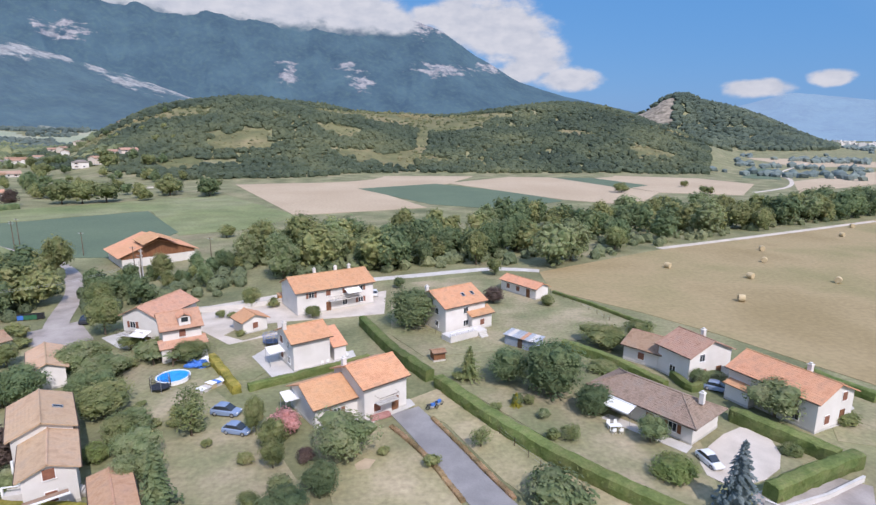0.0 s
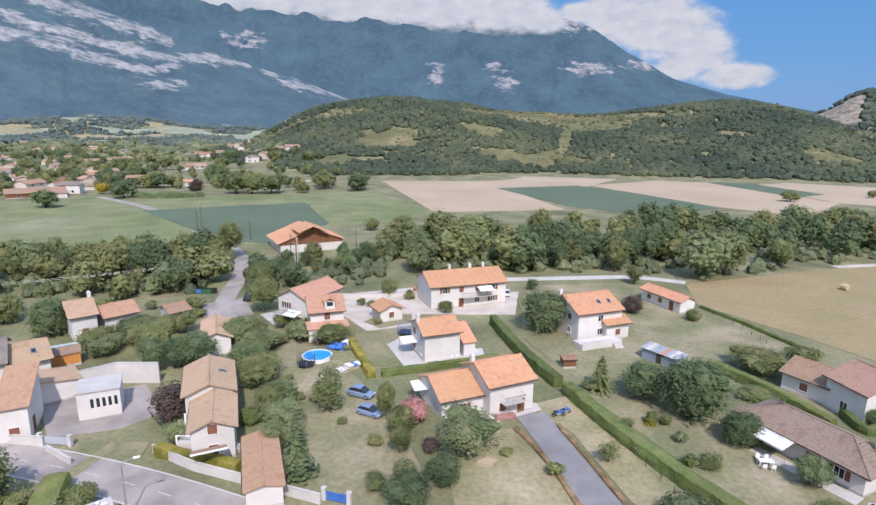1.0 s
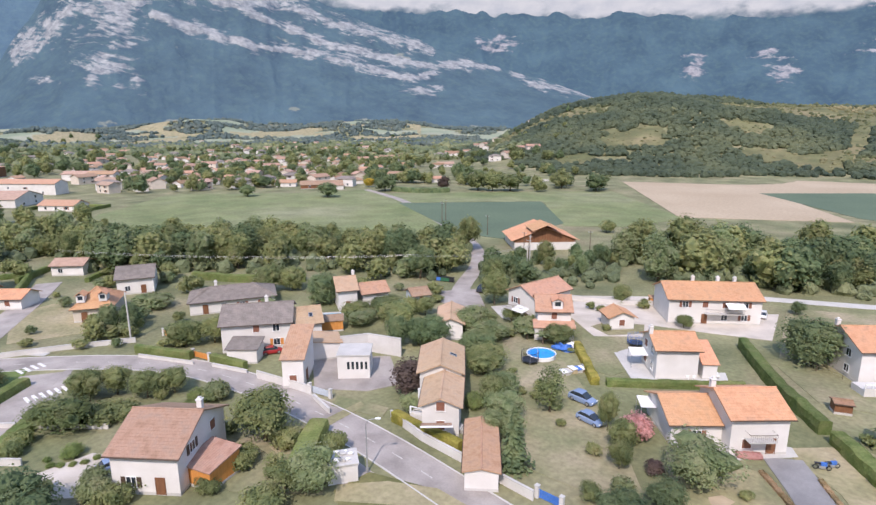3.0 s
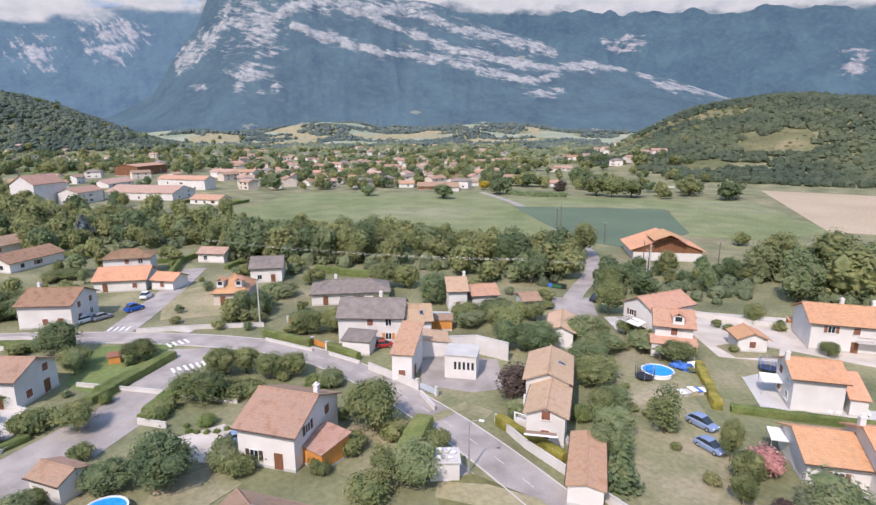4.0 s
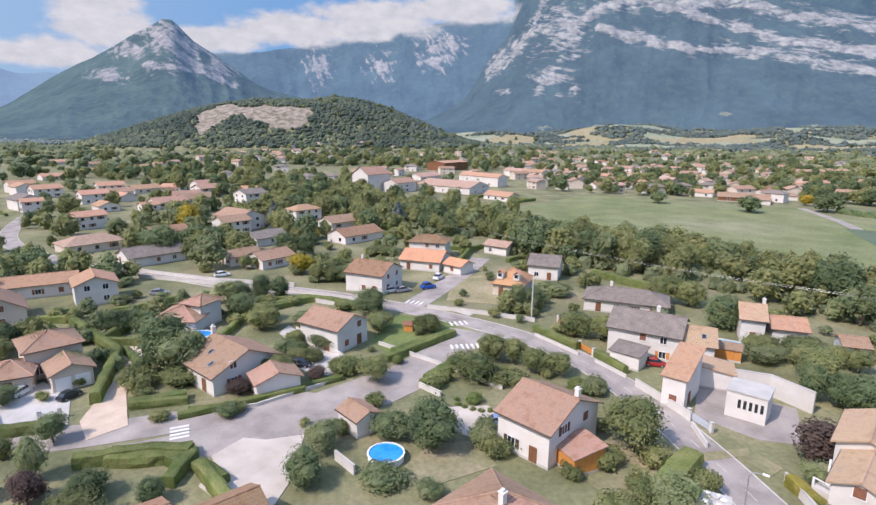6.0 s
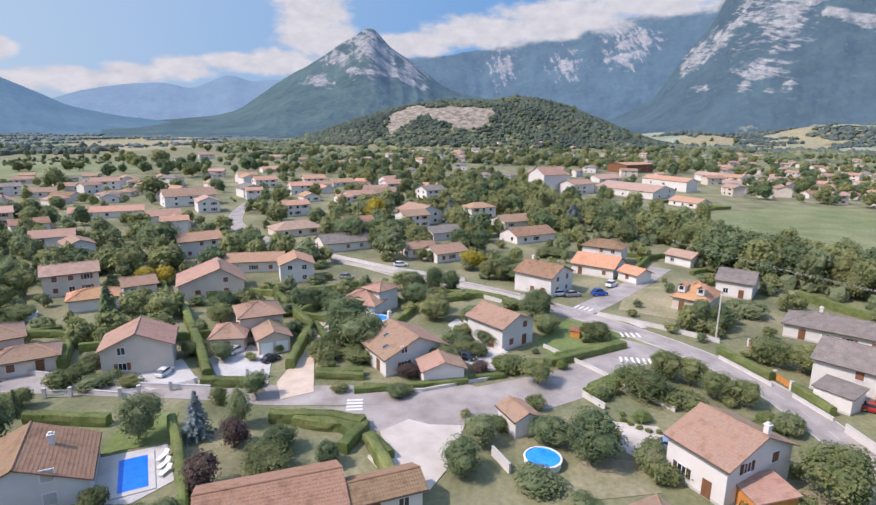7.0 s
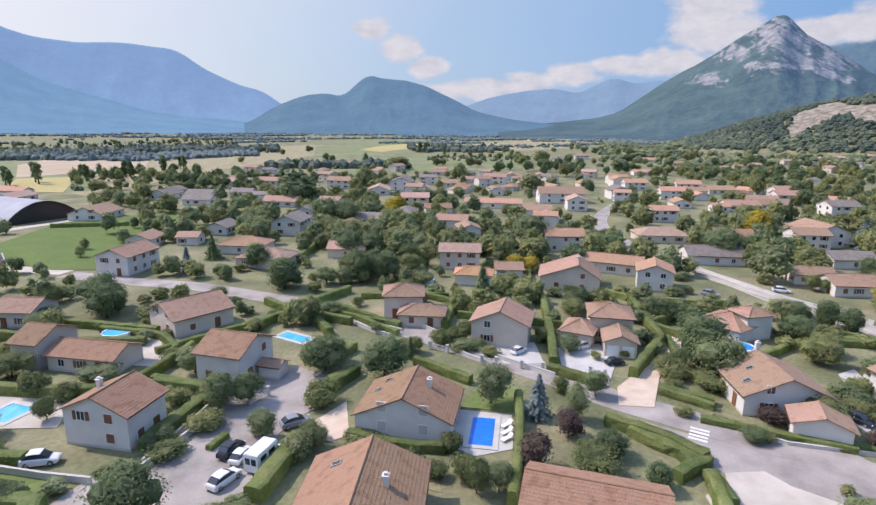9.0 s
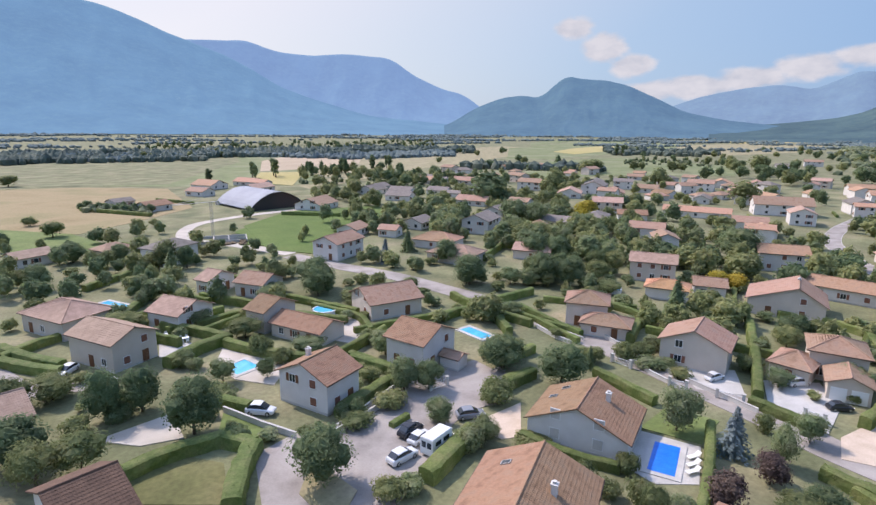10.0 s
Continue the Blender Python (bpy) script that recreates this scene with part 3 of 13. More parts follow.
def windows_on(house, L, W, e, side, storeys, count, shutters, w=1.1, h=1.2, seed=0, near=True):
    span = W if side in "ew" else L
    count = max(1, min(count, int(span / 3.4)))
    for k in range(storeys):
        z = 0.95 + 2.7 * k
        if z + h > e - 0.15:
            continue
        for i in range(count):
            u = ((i + 0.5) / count - 0.5) * span * 0.86
            if k == 0 and count > 1 and i == (seed % count) and side in "se" and near:
                door(house, side_frame(side, L, W, u, 0.05))
            elif shutters == "closed":
                closed_window(house, side_frame(side, L, W, u, z))
            else:
                # some openings are blind, some have their shutters closed, some none
                chance = (seed * 37 + i * 53 + k * 29 + ord(side) * 7) % 10
                if count > 1 and chance < 2:
                    continue
                if near:
                    window(house, side_frame(side, L, W, u, z), w, h, "shut" if chance < 6 and shutters else None if chance < 8 else shutters)
                else:
                    plain_window(house, side_frame(side, L, W, u, z), shutters if chance > 6 else None)


HOUSE_COUNT = [0]


def house(x, y, turn, L, W, e, pitch=18, kind="gable", tile=None, wall=None, label="", over=0.5, near=True, shutters="brown", win="sn", win_n=3, gable_win="",
          chim=None, sky=(), name="house", ridge_at=0.5, gut=True, parent=None, extra_name="wing", z=0.0, garage=""):
    """A house under a roof of L by W metres with its eaves at e; the ridge runs along its x."""
    random.seed(HOUSE_COUNT[0] * 7 + 3)
    HOUSE_COUNT[0] += 1
    tile, wall = tile or TILE_TAN, wall or RENDER_WHITE
    rise = math.tan(radians(pitch)) * W / 2 * (2 * max(ridge_at, 1 - ridge_at)) if kind != "shed" else math.tan(radians(pitch)) * W
    if parent is None:
        h = thing(name, x, y, z, turn, label or "house with rendered walls and a tiled roof", "house")
    else:
        h = thing(name, x, y, z, turn, label or "house with rendered walls and a tiled roof", "house")
    l, w = L - 2 * over, W - 2 * over
    drop = over / (W / 2) * rise if kind in ("gable", "hip") else 0
    body(h, l, w, e + drop * 0.9, max(0.1, rise - drop * 0.9), kind, wall, ridge_at)
    roof_parts(h, L, W, e, rise, kind, tile, near, ridge_at=ridge_at)
    storeys = 2 if e > 4.2 else 1
    for side in win:
        windows_on(h, l, w, e, side, storeys, win_n, shutters, seed=HOUSE_COUNT[0], near=near)
    for side in gable_win:
        windows_on(h, l, w, e + (rise * 0.7 if kind == "gable" else 0), side, 2, 2, shutters, seed=HOUSE_COUNT[0], near=near)
    if chim:
        cx, cy = chim
        zc = e + rise * (1 - abs(cy) / (W / 2))
        chimney(h, cx, cy, zc - 0.4, zc + 1.1)
    for side, u, v in sky:
        skylight(h, L, W, e, rise, side, u, v)
    for side in garage:
        span = w if side in "ew" else l
        for u in (-0.24 * span, 0.24 * span):
            g = Shape()
            g.box(-0.19 * span, -0.04, 0, 0.19 * span, 0.05, 2.15)
            for k in range(4):
                g.box(-0.185 * span, 0.05, 0.06 + 0.52 * k, 0.185 * span, 0.075, 0.52 + 0.52 * k)
            part("garage_door", g, WHITETRIM, h, "white sectional garage door").matrix_basis = side_frame(side, l, w, u, 0.02)
    if gut and near and kind in ("gable", "hip"):
        gutter(h, L, W, e)
    KEEP_OUT.append((x, y, max(L, W) * 0.5))
    d = math.hypot(x, y)
    if d > 150:
        # open lawn before the house, on its street side
        for step in (9, 17, 25, 33)[:2 if d < 260 else 4]:
            KEEP_OUT.append((x * (1 - step / d), y * (1 - step / d), min(L, W) * 0.45))
    return h


# ---- plants ----
def crown_points(rng, lobes, count):
    """Points and directions over the outside of a set of lobes (centre, radii)."""
    out = []
    weights = [r.x * r.y + r.x * r.z for _, r in lobes]
    total = sum(weights)
    for (c, r), w in zip(lobes, weights):
        for _ in range(int(count * w / total)):
            d = Vector((rng.gauss(0, 1), rng.gauss(0, 1), rng.gauss(0, 1) + 0.25)).normalized()
            k = rng.uniform(0.82, 1.12)
            out.append((c + Vector((d.x * r.x, d.y * r.y, d.z * r.z)) * k, d))
    return out


def trunk_mesh(rng, h, r, limbs, reach, bend=0.05):
    s = Shape()
    top = h
    mid = Vector((rng.uniform(-bend, bend) * h, rng.uniform(-bend, bend) * h, h * 0.5))
    end = Vector((rng.uniform(-bend, bend) * h * 2, rng.uniform(-bend, bend) * h * 2, top))
    s.tube([((0, 0, -0.3), r * 1.4), ((0, 0, 0.15 * h), r), (mid, r * 0.75), (end, r * 0.25)], 7)
    for k in range(limbs):
        a = 2 * math.pi * (k + rng.random() * 0.6) / max(1, limbs)
        z = h * rng.uniform(0.4, 0.75)
        base = Vector((0, 0, 0)).lerp(mid, min(1, z / (h * 0.5))) if z < h * 0.5 else mid.lerp(end, (z - h * 0.5) / (h * 0.5))
        base.z = z
        out = Vector((math.cos(a), math.sin(a), 0.8)) * reach * rng.uniform(0.5, 0.8)
        s.tube([(base, r * 0.5), (base + out * 0.5 + Vector((0, 0, 0.1 * reach)), r * 0.3), (base + out, r * 0.1)], 5)
    return s.mesh("trunk", BARK, smooth=True)


def broad_crown(seed, width, height, base, lobes, tufts, size, mat, gap=0.0, core=0.72, ballcut=BALL1):
    """A crown of uneven lobes inside width and height, from base up: dark cores wrapped in tufts of leaves."""
    rng = random.Random(seed)
    L = []
    for k in range(lobes):
        a = rng.uniform(0, 2 * math.pi)
        u = rng.uniform(-0.8, 0.95)
        rad = math.sqrt(max(0.0, 1 - u * u)) * rng.uniform(0.35, 0.78) if k else 0
        c = Vector((math.cos(a) * rad * width / 2, math.sin(a) * rad * width / 2, base + height * (0.5 + 0.36 * (u if k else 0))))
        r = rng.uniform(0.2, 0.36) * (1 - gap * 0.4) if k else 0.5 * (1 - gap)
        L.append((c, Vector((r * width, r * width, r * min(height, width * 1.3) * 0.95))))
    s = Shape()
    for k, (c, r) in enumerate(L):
        if gap < 0.5:
            s.blob(ballcut, c, r * core, 0.35, seed + k * 0.77)
    for p, d in crown_points(rng, L, tufts):
        tilt = (d + Vector((rng.uniform(-0.6, 0.6), rng.uniform(-0.6, 0.6), rng.uniform(0.0, 1.1)))).normalized()
        s.leaf(p, tilt, size * rng.uniform(0.6, 1.35), rng.uniform(0, 6.3))
    return s.mesh("crown", mat)


def cone_crown(seed, width, height, base, tiers, size, mat, droop=0.25, slim=1.0):
    """A conifer: whorls of branches that shorten upwards, each a fan of needle tufts round a thin core."""
    rng = random.Random(seed)
    s = Shape()
    s.tube([((0, 0, base), width * 0.24), ((0, 0, base + height * 0.5), width * 0.15), ((0, 0, base + height * 0.97), 0.03)], 7)
    for k in range(tiers):
        t = (k + rng.random() * 0.5) / tiers
        z = base + height * t
        reach = width / 2 * (1 - t) ** slim * rng.uniform(0.85, 1.12) + 0.1
        n = max(5, int(13 * (1 - t * 0.6)))
        for j in range(n):
            a = 2 * math.pi * (j + rng.random()) / n
            rr = reach * rng.uniform(0.75, 1.1)
            for q in (0.45, 0.75, 1.0):
                p = Vector((math.cos(a) * rr * q, math.sin(a) * rr * q, z - droop * rr * q * q))
                d = Vector((math.cos(a) * 0.6, math.sin(a) * 0.6, 0.8 + rng.uniform(-0.3, 0.3)))
                s.leaf(p, d, size * rng.uniform(0.8, 1.3), rng.uniform(-0.5, 0.5) + a)
    return s.mesh("crown", mat)


TREES = {}


def make_trees():
    def broad(key, label, w, h, base, lobes, tufts, size, mat, gap=0.0, variants=3, limbs=5):
        for v in range(variants):
            seed = hash_of(key) + v * 13
            rng = random.Random(seed)
            TREES[key, v] = (label, broad_crown(seed, w, h - base, base, lobes, tufts, size, mat, gap),
                             trunk_mesh(rng, h * 0.78, 0.035 * h * 0.7, limbs, w * 0.35), (w, h))

    def cone(key, label, w, h, tiers, size, mat, base=0.3, variants=2, droop=0.25, slim=1.0):
        for v in range(variants):
            seed = hash_of(key) + v * 13
            TREES[key, v] = (label, cone_crown(seed, w, h - base, base, tiers, size, mat, droop, slim),
                             trunk_mesh(random.Random(seed), h * 0.8, 0.16, 0, 0, 0.0), (w, h))

    broad("round", "leafy broad-crowned garden tree standing in grass", 6, 6.5, 0.9, 17, 2600, 0.165, LEAF_GREEN)
    broad("dark", "dark green dense garden tree standing in grass", 6, 7, 0.8, 17, 2600, 0.165, LEAF_DARK)
    broad("light", "light green leafy tree standing in grass", 6, 6.5, 1.0, 16, 2500, 0.165, LEAF_LIGHT)
    broad("yellow", "yellow-leaved tree standing in a garden", 5, 5, 0.8, 13, 1500, 0.2, LEAF_YELLOW, variants=2)
    broad("purple", "purple-leaved plum tree standing in a garden", 5, 5.5, 0.8, 13, 1500, 0.2, LEAF_PURPLE, variants=2)
    broad("pink", "pink flowering shrub in a garden bed", 4, 3.6, 0.2, 11, 1200, 0.17, LEAF_PINK, variants=1)
    broad("sparse", "thin young tree with an airy crown on a lawn", 5, 6, 1.1, 20, 900, 0.19, LEAF_GREEN, gap=0.55, variants=2)
    broad("shrub", "rounded green shrub growing in a garden", 4, 2.4, 0.05, 12, 1200, 0.17, LEAF_GREEN, variants=3, limbs=0)
    broad("lightshrub", "light green shrub growing in a garden", 4, 2.4, 0.05, 12, 1200, 0.17, LEAF_LIGHT, variants=2, limbs=0)
    broad("topiary", "clipped round bush on a lawn", 4, 3.2, 0.1, 6, 1700, 0.13, LEAF_HEDGE, variants=1, limbs=0)
    broad("wild", "tall leafy tree in a belt of woodland", 8, 12, 1.5, 18, 1700, 0.34, LEAF_GREEN, variants=4)
    broad("wilddark", "tall dark leafy tree in a belt of woodland", 8, 12, 1.2, 18, 1700, 0.34, LEAF_DARK, variants=3)
    broad("wildlight", "pale green leafy tree in a belt of woodland", 7, 10, 1.0, 17, 1600, 0.33, LEAF_LIGHT, variants=2)
    broad("far", "leafy tree among distant houses", 8, 9, 1.0, 11, 420, 0.62, LEAF_GREEN, variants=3, limbs=3)
    broad("fardark", "dark leafy tree among distant houses", 8, 9, 1.0, 11, 420, 0.62, LEAF_DARK, variants=3, limbs=3)
    broad("poplar", "slender upright poplar beside fields", 4, 16, 0.5, 14, 420, 0.7, LEAF_DARK, variants=2, limbs=3)
    # lighter crowns for the trees that are joined into masses
    for key, mat in (("massgreen", LEAF_GREEN), ("massdark", LEAF_DARK), ("masslight", LEAF_LIGHT)):
        broad(key, "leafy tree among distant houses", 8, 9, 1.0, 11, 230, 0.72, mat, variants=4, limbs=0)
    for key, mat in (("beltgreen", LEAF_GREEN), ("beltdark", LEAF_DARK), ("beltlight", LEAF_LIGHT)):
        broad(key, "leafy tree of a woodland belt", 8, 11, 0.8, 15, 560, 0.56, mat, variants=3, limbs=0)
    cone("spruce", "tall dark green conifer in a garden", 5, 10, 20, 0.34, LEAF_DARK)
    cone("bluespruce", "blue-grey spruce with layered branches", 5, 9, 20, 0.32, LEAF_BLUE, variants=1)
    cone("cedar", "conifer with open spreading branches on a lawn", 6.5, 8, 11, 0.36, LEAF_GREEN, droop=0.05, variants=1, base=0.8)
    cone("yellowcone", "yellow-green conifer in a garden", 3, 5, 15, 0.26, LEAF_YELLOW, variants=1)


def hash_of(text):
    return sum((i + 1) * ord(c) for i, c in enumerate(text))


make_trees()
TREE_COUNT = [0]


def tree(x, y, kind, height=None, width=None, z=0.0, label="", name=None):
    """Plants one tree of a kind at a given height and crown width."""
    n = TREE_COUNT[0] = TREE_COUNT[0] + 1
    rng = random.Random(n * 17 + 5)
    variants = [k for k in TREES if k[0] == kind]
    text, crown, trunk, (w, h) = TREES[variants[rng.randrange(len(variants))]]
    height, width = height or h, width or w
    if height > 4 and width > 1.3 * height and not name:
        # a broad clump: two trees side by side
        d = Vector((-y, x)).normalized() * width * 0.24
        tree(x + d.x, y + d.y, kind, height, width * 0.56, z, label, "tree")
        x, y, width, height = x - d.x, y - d.y, width * 0.56, height * 0.9
    bush = kind in ("shrub", "lightshrub", "topiary", "pink")
    t = thing(name or ("bush" if bush else "tree"), x, y, z, 0, label or text, "bush" if bush else "tree")
    t.matrix_basis = Matrix.Translation((x, y, z)) @ Matrix.Rotation(rng.uniform(0, 6.28), 4, "Z") @ Matrix.Diagonal((width / w, width / w, height / h, 1))
    part("trunk", trunk, None, t)
    part("crown", crown, None, t)
    return t


class Mass:
    """Many trees too far off to count, joined into one mesh a kind."""
    kinds = {}

    @classmethod
    def add(cls, crown, m):
        co = np.empty(len(crown.vertices) * 3)
        crown.vertices.foreach_get("co", co)
        tri = np.empty(len(crown.polygons) * 3, dtype=np.int64)
        crown.polygons.foreach_get("vertices", tri)
        a = np.array(m)
        mat = crown.materials[0]
        v, f, n = cls.kinds.setdefault(mat.name, ([], [], [0, mat]))
        v.append(co.reshape(-1, 3) @ a[:3, :3].T + a[:3, 3])
        f.append(tri.reshape(-1, 3) + n[0])
        n[0] += len(co) // 3

    far_houses = {}

    @classmethod
    def add_flat(cls, ob, m):
        """Far houses: their walls, roofs and windows joined by material."""
        for i, mat in enumerate(ob.data.materials):
            s = cls.far_houses.setdefault(mat.name, (Shape(), mat))[0]
            for p in ob.data.polygons:
                if p.material_index == i:
                    s.face([m @ ob.data.vertices[k].co for k in p.vertices])

    @classmethod
    def finish(cls):
        for s, mat in cls.far_houses.values():
            solid("far_houses", s, mat, "many small tiled houses of the distant town", "houses", kind="stuff")
        for key, (v, f, n) in cls.kinds.items():
            me = bpy.data.meshes.new("far_trees")
            me.from_pydata(np.concatenate(v), [], np.concatenate(f))
            me.materials.append(n[1])
            tagged(new("far_trees", me), "many leafy trees among the far houses and fields", "trees", kind="stuff")


def mass_tree(x, y, kind, height, width, z=0.0):
    n = TREE_COUNT[0] = TREE_COUNT[0] + 1
    rng = random.Random(n * 17 + 5)
    tone = "dark" if "dark" in kind else "light" if "light" in kind else "green"
    kind = ("belt" if kind.startswith("wild") else "mass") + tone
    variants = [k for k in TREES if k[0] == kind]
    _, crown, _, (w, h) = TREES[variants[rng.randrange(len(variants))]]
    Mass.add(crown, Matrix.Translation((x, y, z)) @ Matrix.Rotation(rng.uniform(0, 6.28), 4, "Z") @ Matrix.Diagonal((width / w, width / w, height / h, 1)))


def hedge(pts, height=1.6, width=1.2, mat=None, label="clipped green hedge along a garden edge", group=""):
    """A clipped hedge along a line: an uneven box of foliage covered in small tufts."""
    rng = random.Random(int(abs(pts[0][0] * 31 + pts[0][1] * 17)))
    s = Shape()
    line = smooth_line(pts, 0.9) if len(pts) > 2 else [tuple(Vector(pts[0]).lerp(Vector(pts[1]), k / max(1, int((Vector(pts[1]) - Vector(pts[0])).length / 0.9)))) for k in range(max(1, int((Vector(pts[1]) - Vector(pts[0])).length / 0.9)) + 1)]
    prof = [(-0.5, 0.0), (-0.52, 0.45), (-0.47, 0.92), (-0.3, 1.0), (0.0, 1.02), (0.3, 1.0), (0.47, 0.92), (0.52, 0.45), (0.5, 0.0)]
    rows = []
    for i, p in enumerate(line):
        a, b = Vector(line[max(0, i - 1)]), Vector(line[min(len(line) - 1, i + 1)])
        t = (b - a).normalized()
        n = Vector((-t.y, t.x))
        row = []
        for u, v in prof:
            k = 1 + 0.26 * noise.noise(Vector((p[0] * 0.8, p[1] * 0.8, v * 2 + u)))
            q = Vector(p) + n * u * width * k
            row.append((q.x, q.y, v * height * (1 + 0.13 * noise.noise(Vector((p[0] * 0.5, p[1] * 0.5, 3))))))
        rows.append(row)
    base = len(s.v)
    for r in rows:
        s.v += r
    m = len(prof)
    for i in range(len(rows) - 1):
        for k in range(m - 1):
            a = base + i * m + k
            s.f.append((a, a + 1, a + m + 1, a + m))
            s.m.append(0)
    for r, order in ((0, range(m)), (len(rows) - 1, reversed(range(m)))):
        s.f.append(tuple(base + r * m + k for k in order))
        s.m.append(0)
    far = (Vector(line[0]).length + Vector(line[-1]).length) / 2
    each = 40 if far < 90 else 18 if far < 130 else 6
    for i in range(len(rows) - 1):
        for _ in range(each):
            k = rng.randrange(m - 1)
            f = rng.random()
            p = Vector(rows[i][k]).lerp(Vector(rows[i + 1][k]), rng.random()).lerp(Vector(rows[i][k + 1]), f)
            c = Vector(rows[i][0]).lerp(Vector(rows[i][m - 1]), 0.5) + Vector((0, 0, height * 0.5))
            d = (p - c).normalized() + Vector((rng.uniform(-0.5, 0.5), rng.uniform(-0.5, 0.5), rng.uniform(-0.2, 0.6)))
            s.leaf(p, d, (0.15 if far < 130 else 0.22) * rng.uniform(0.7, 1.4), rng.uniform(0, 6.3))
    return solid("hedge", s, mat or LEAF_HEDGE, label, "hedge", group)


def garden_wall(pts, height=1.0, thick=0.22, mat=None, label="low white rendered garden wall", cap=True):
    s = Shape()
    strip(s, pts, thick, -0.2, height)
    w = thing("garden_wall", 0, 0, 0, 0, label, "wall")
    part("wall", s, mat or WHITEWALL, w)
    if cap:
        c = Shape()
        strip(c, pts, thick + 0.1, height, height + 0.07)
        part("coping", c, CONCRETE, w)
    return w


# ---- vehicles ----
def car_meshes(colour):
    def lofted(sections, slot_mat, name):
        s = Shape()
        i = len(s.v)
        n = len(sections[0])
        for sec in sections:
            s.v += sec
        for k in range(len(sections) - 1):
            for j in range(n - 1):
                a = i + k * n + j
                s.f.append((a, a + n, a + n + 1, a + 1))
                s.m.append(0)
        s.f += [tuple(i + j for j in range(n)), tuple(i + (len(sections) - 1) * n + j for j in reversed(range(n)))]
        s.m += [0, 0]
        return s.mesh(name, slot_mat, smooth=False)

    def section(x, w, z0, z1):
        h = z1 - z0
        return [(x, -w, z0), (x, -w * 1.02, z0 + h * 0.45), (x, -w * 0.95, z0 + h * 0.85), (x, -w * 0.78, z1), (x, w * 0.78, z1), (x, w * 0.95, z0 + h * 0.85), (x, w * 1.02, z0 + h * 0.45), (x, w, z0)]

    paint = plain("car_paint_" + colour[0], colour[1], 0.25, 0.15, 0.5)
    shell = lofted([section(-2.08, 0.72, 0.35, 0.72), section(-1.98, 0.82, 0.25, 0.92), section(-1.1, 0.87, 0.22, 0.95), section(0.2, 0.87, 0.22, 0.93), section(1.2, 0.85, 0.22, 0.86), section(1.9, 0.78, 0.27, 0.74), section(2.08, 0.66, 0.36, 0.62)], paint, "body")
    cabin = lofted([section(-1.75, 0.70, 0.90, 1.0), section(-1.25, 0.70, 0.9, 1.42), section(-0.4, 0.71, 0.9, 1.5), section(0.35, 0.70, 0.9, 1.44), section(1.15, 0.66, 0.84, 0.93)], GLASS_DARK, "glasshouse")
    roof = lofted([section(-1.2, 0.68, 1.36, 1.47), section(-0.4, 0.69, 1.44, 1.54), section(0.3, 0.67, 1.38, 1.48)], paint, "roof_panel")
    w = Shape()
    w.tube([((0, -0.1, 0), 0.32), ((0, 0.1, 0), 0.32)], 14)
    tyre = w.mesh("tyre", RUBBER)
    r = Shape()
    r.tube([((0, -0.115, 0), 0.2), ((0, 0.115, 0), 0.2)], 10)
    rim = r.mesh("rim", METALGREY)
    lamp = Shape()
    lamp.box(-0.05, -0.16, -0.06, 0.05, 0.16, 0.06)
    return shell, cabin, roof, tyre, rim, lamp.mesh("headlight", WHITETRIM), plain("tail_red", (0.4, 0.02, 0.02), 0.3)


CARS = {}


def car(x, y, turn, colour, label, size=1.0, tall=1.0):
    """A parked hatchback; x is its long axis, the front towards +x."""
    tones = {"white": (0.72, 0.72, 0.72), "silverblue": (0.22, 0.29, 0.42), "dark": (0.03, 0.033, 0.04), "blue": (0.02, 0.10, 0.40), "grey": (0.25, 0.26, 0.28), "red": (0.35, 0.03, 0.03)}
    if colour not in CARS:
        CARS[colour] = car_meshes((colour, tones[colour]))
    shell, cabin, roof, tyre, rim, lamp, _ = CARS[colour]
    c = thing("car", x, y, 0.06, turn, label, "car")
    c.matrix_basis = pose(x, y, 0.06, 0, 0, turn) @ Matrix.Diagonal((size, size, size * tall, 1))
    part("body", shell, None, c)
    part("glasshouse", cabin, None, c)
    part("roof_panel", roof, None, c)
    for sx in (-1.28, 1.28):
        for sy in (-0.78, 0.78):
            wheel = part("wheel", tyre, None, c)
            wheel.matrix_basis = pose(sx, sy, 0.32)
            part("rim", rim, None, wheel)
    for sy in (-0.55, 0.55):
        part("headlight", lamp, None, c).matrix_basis = pose(2.02, sy, 0.62)
    KEEP_OUT.append((x, y, 2.5))
    return c

# ---- the land: one sheet with its hills, and the mountains round the valley ----
def bump(v, centre, half):
    """A smooth hump from 0 through 1 at the centre to 0, half wide on each side."""
    d = abs(v - centre) / half
    return 0.0 if d >= 1 else (1 - d * d) ** 2


def azimuth(x, y):
    return math.degrees(math.atan2(-x, y))


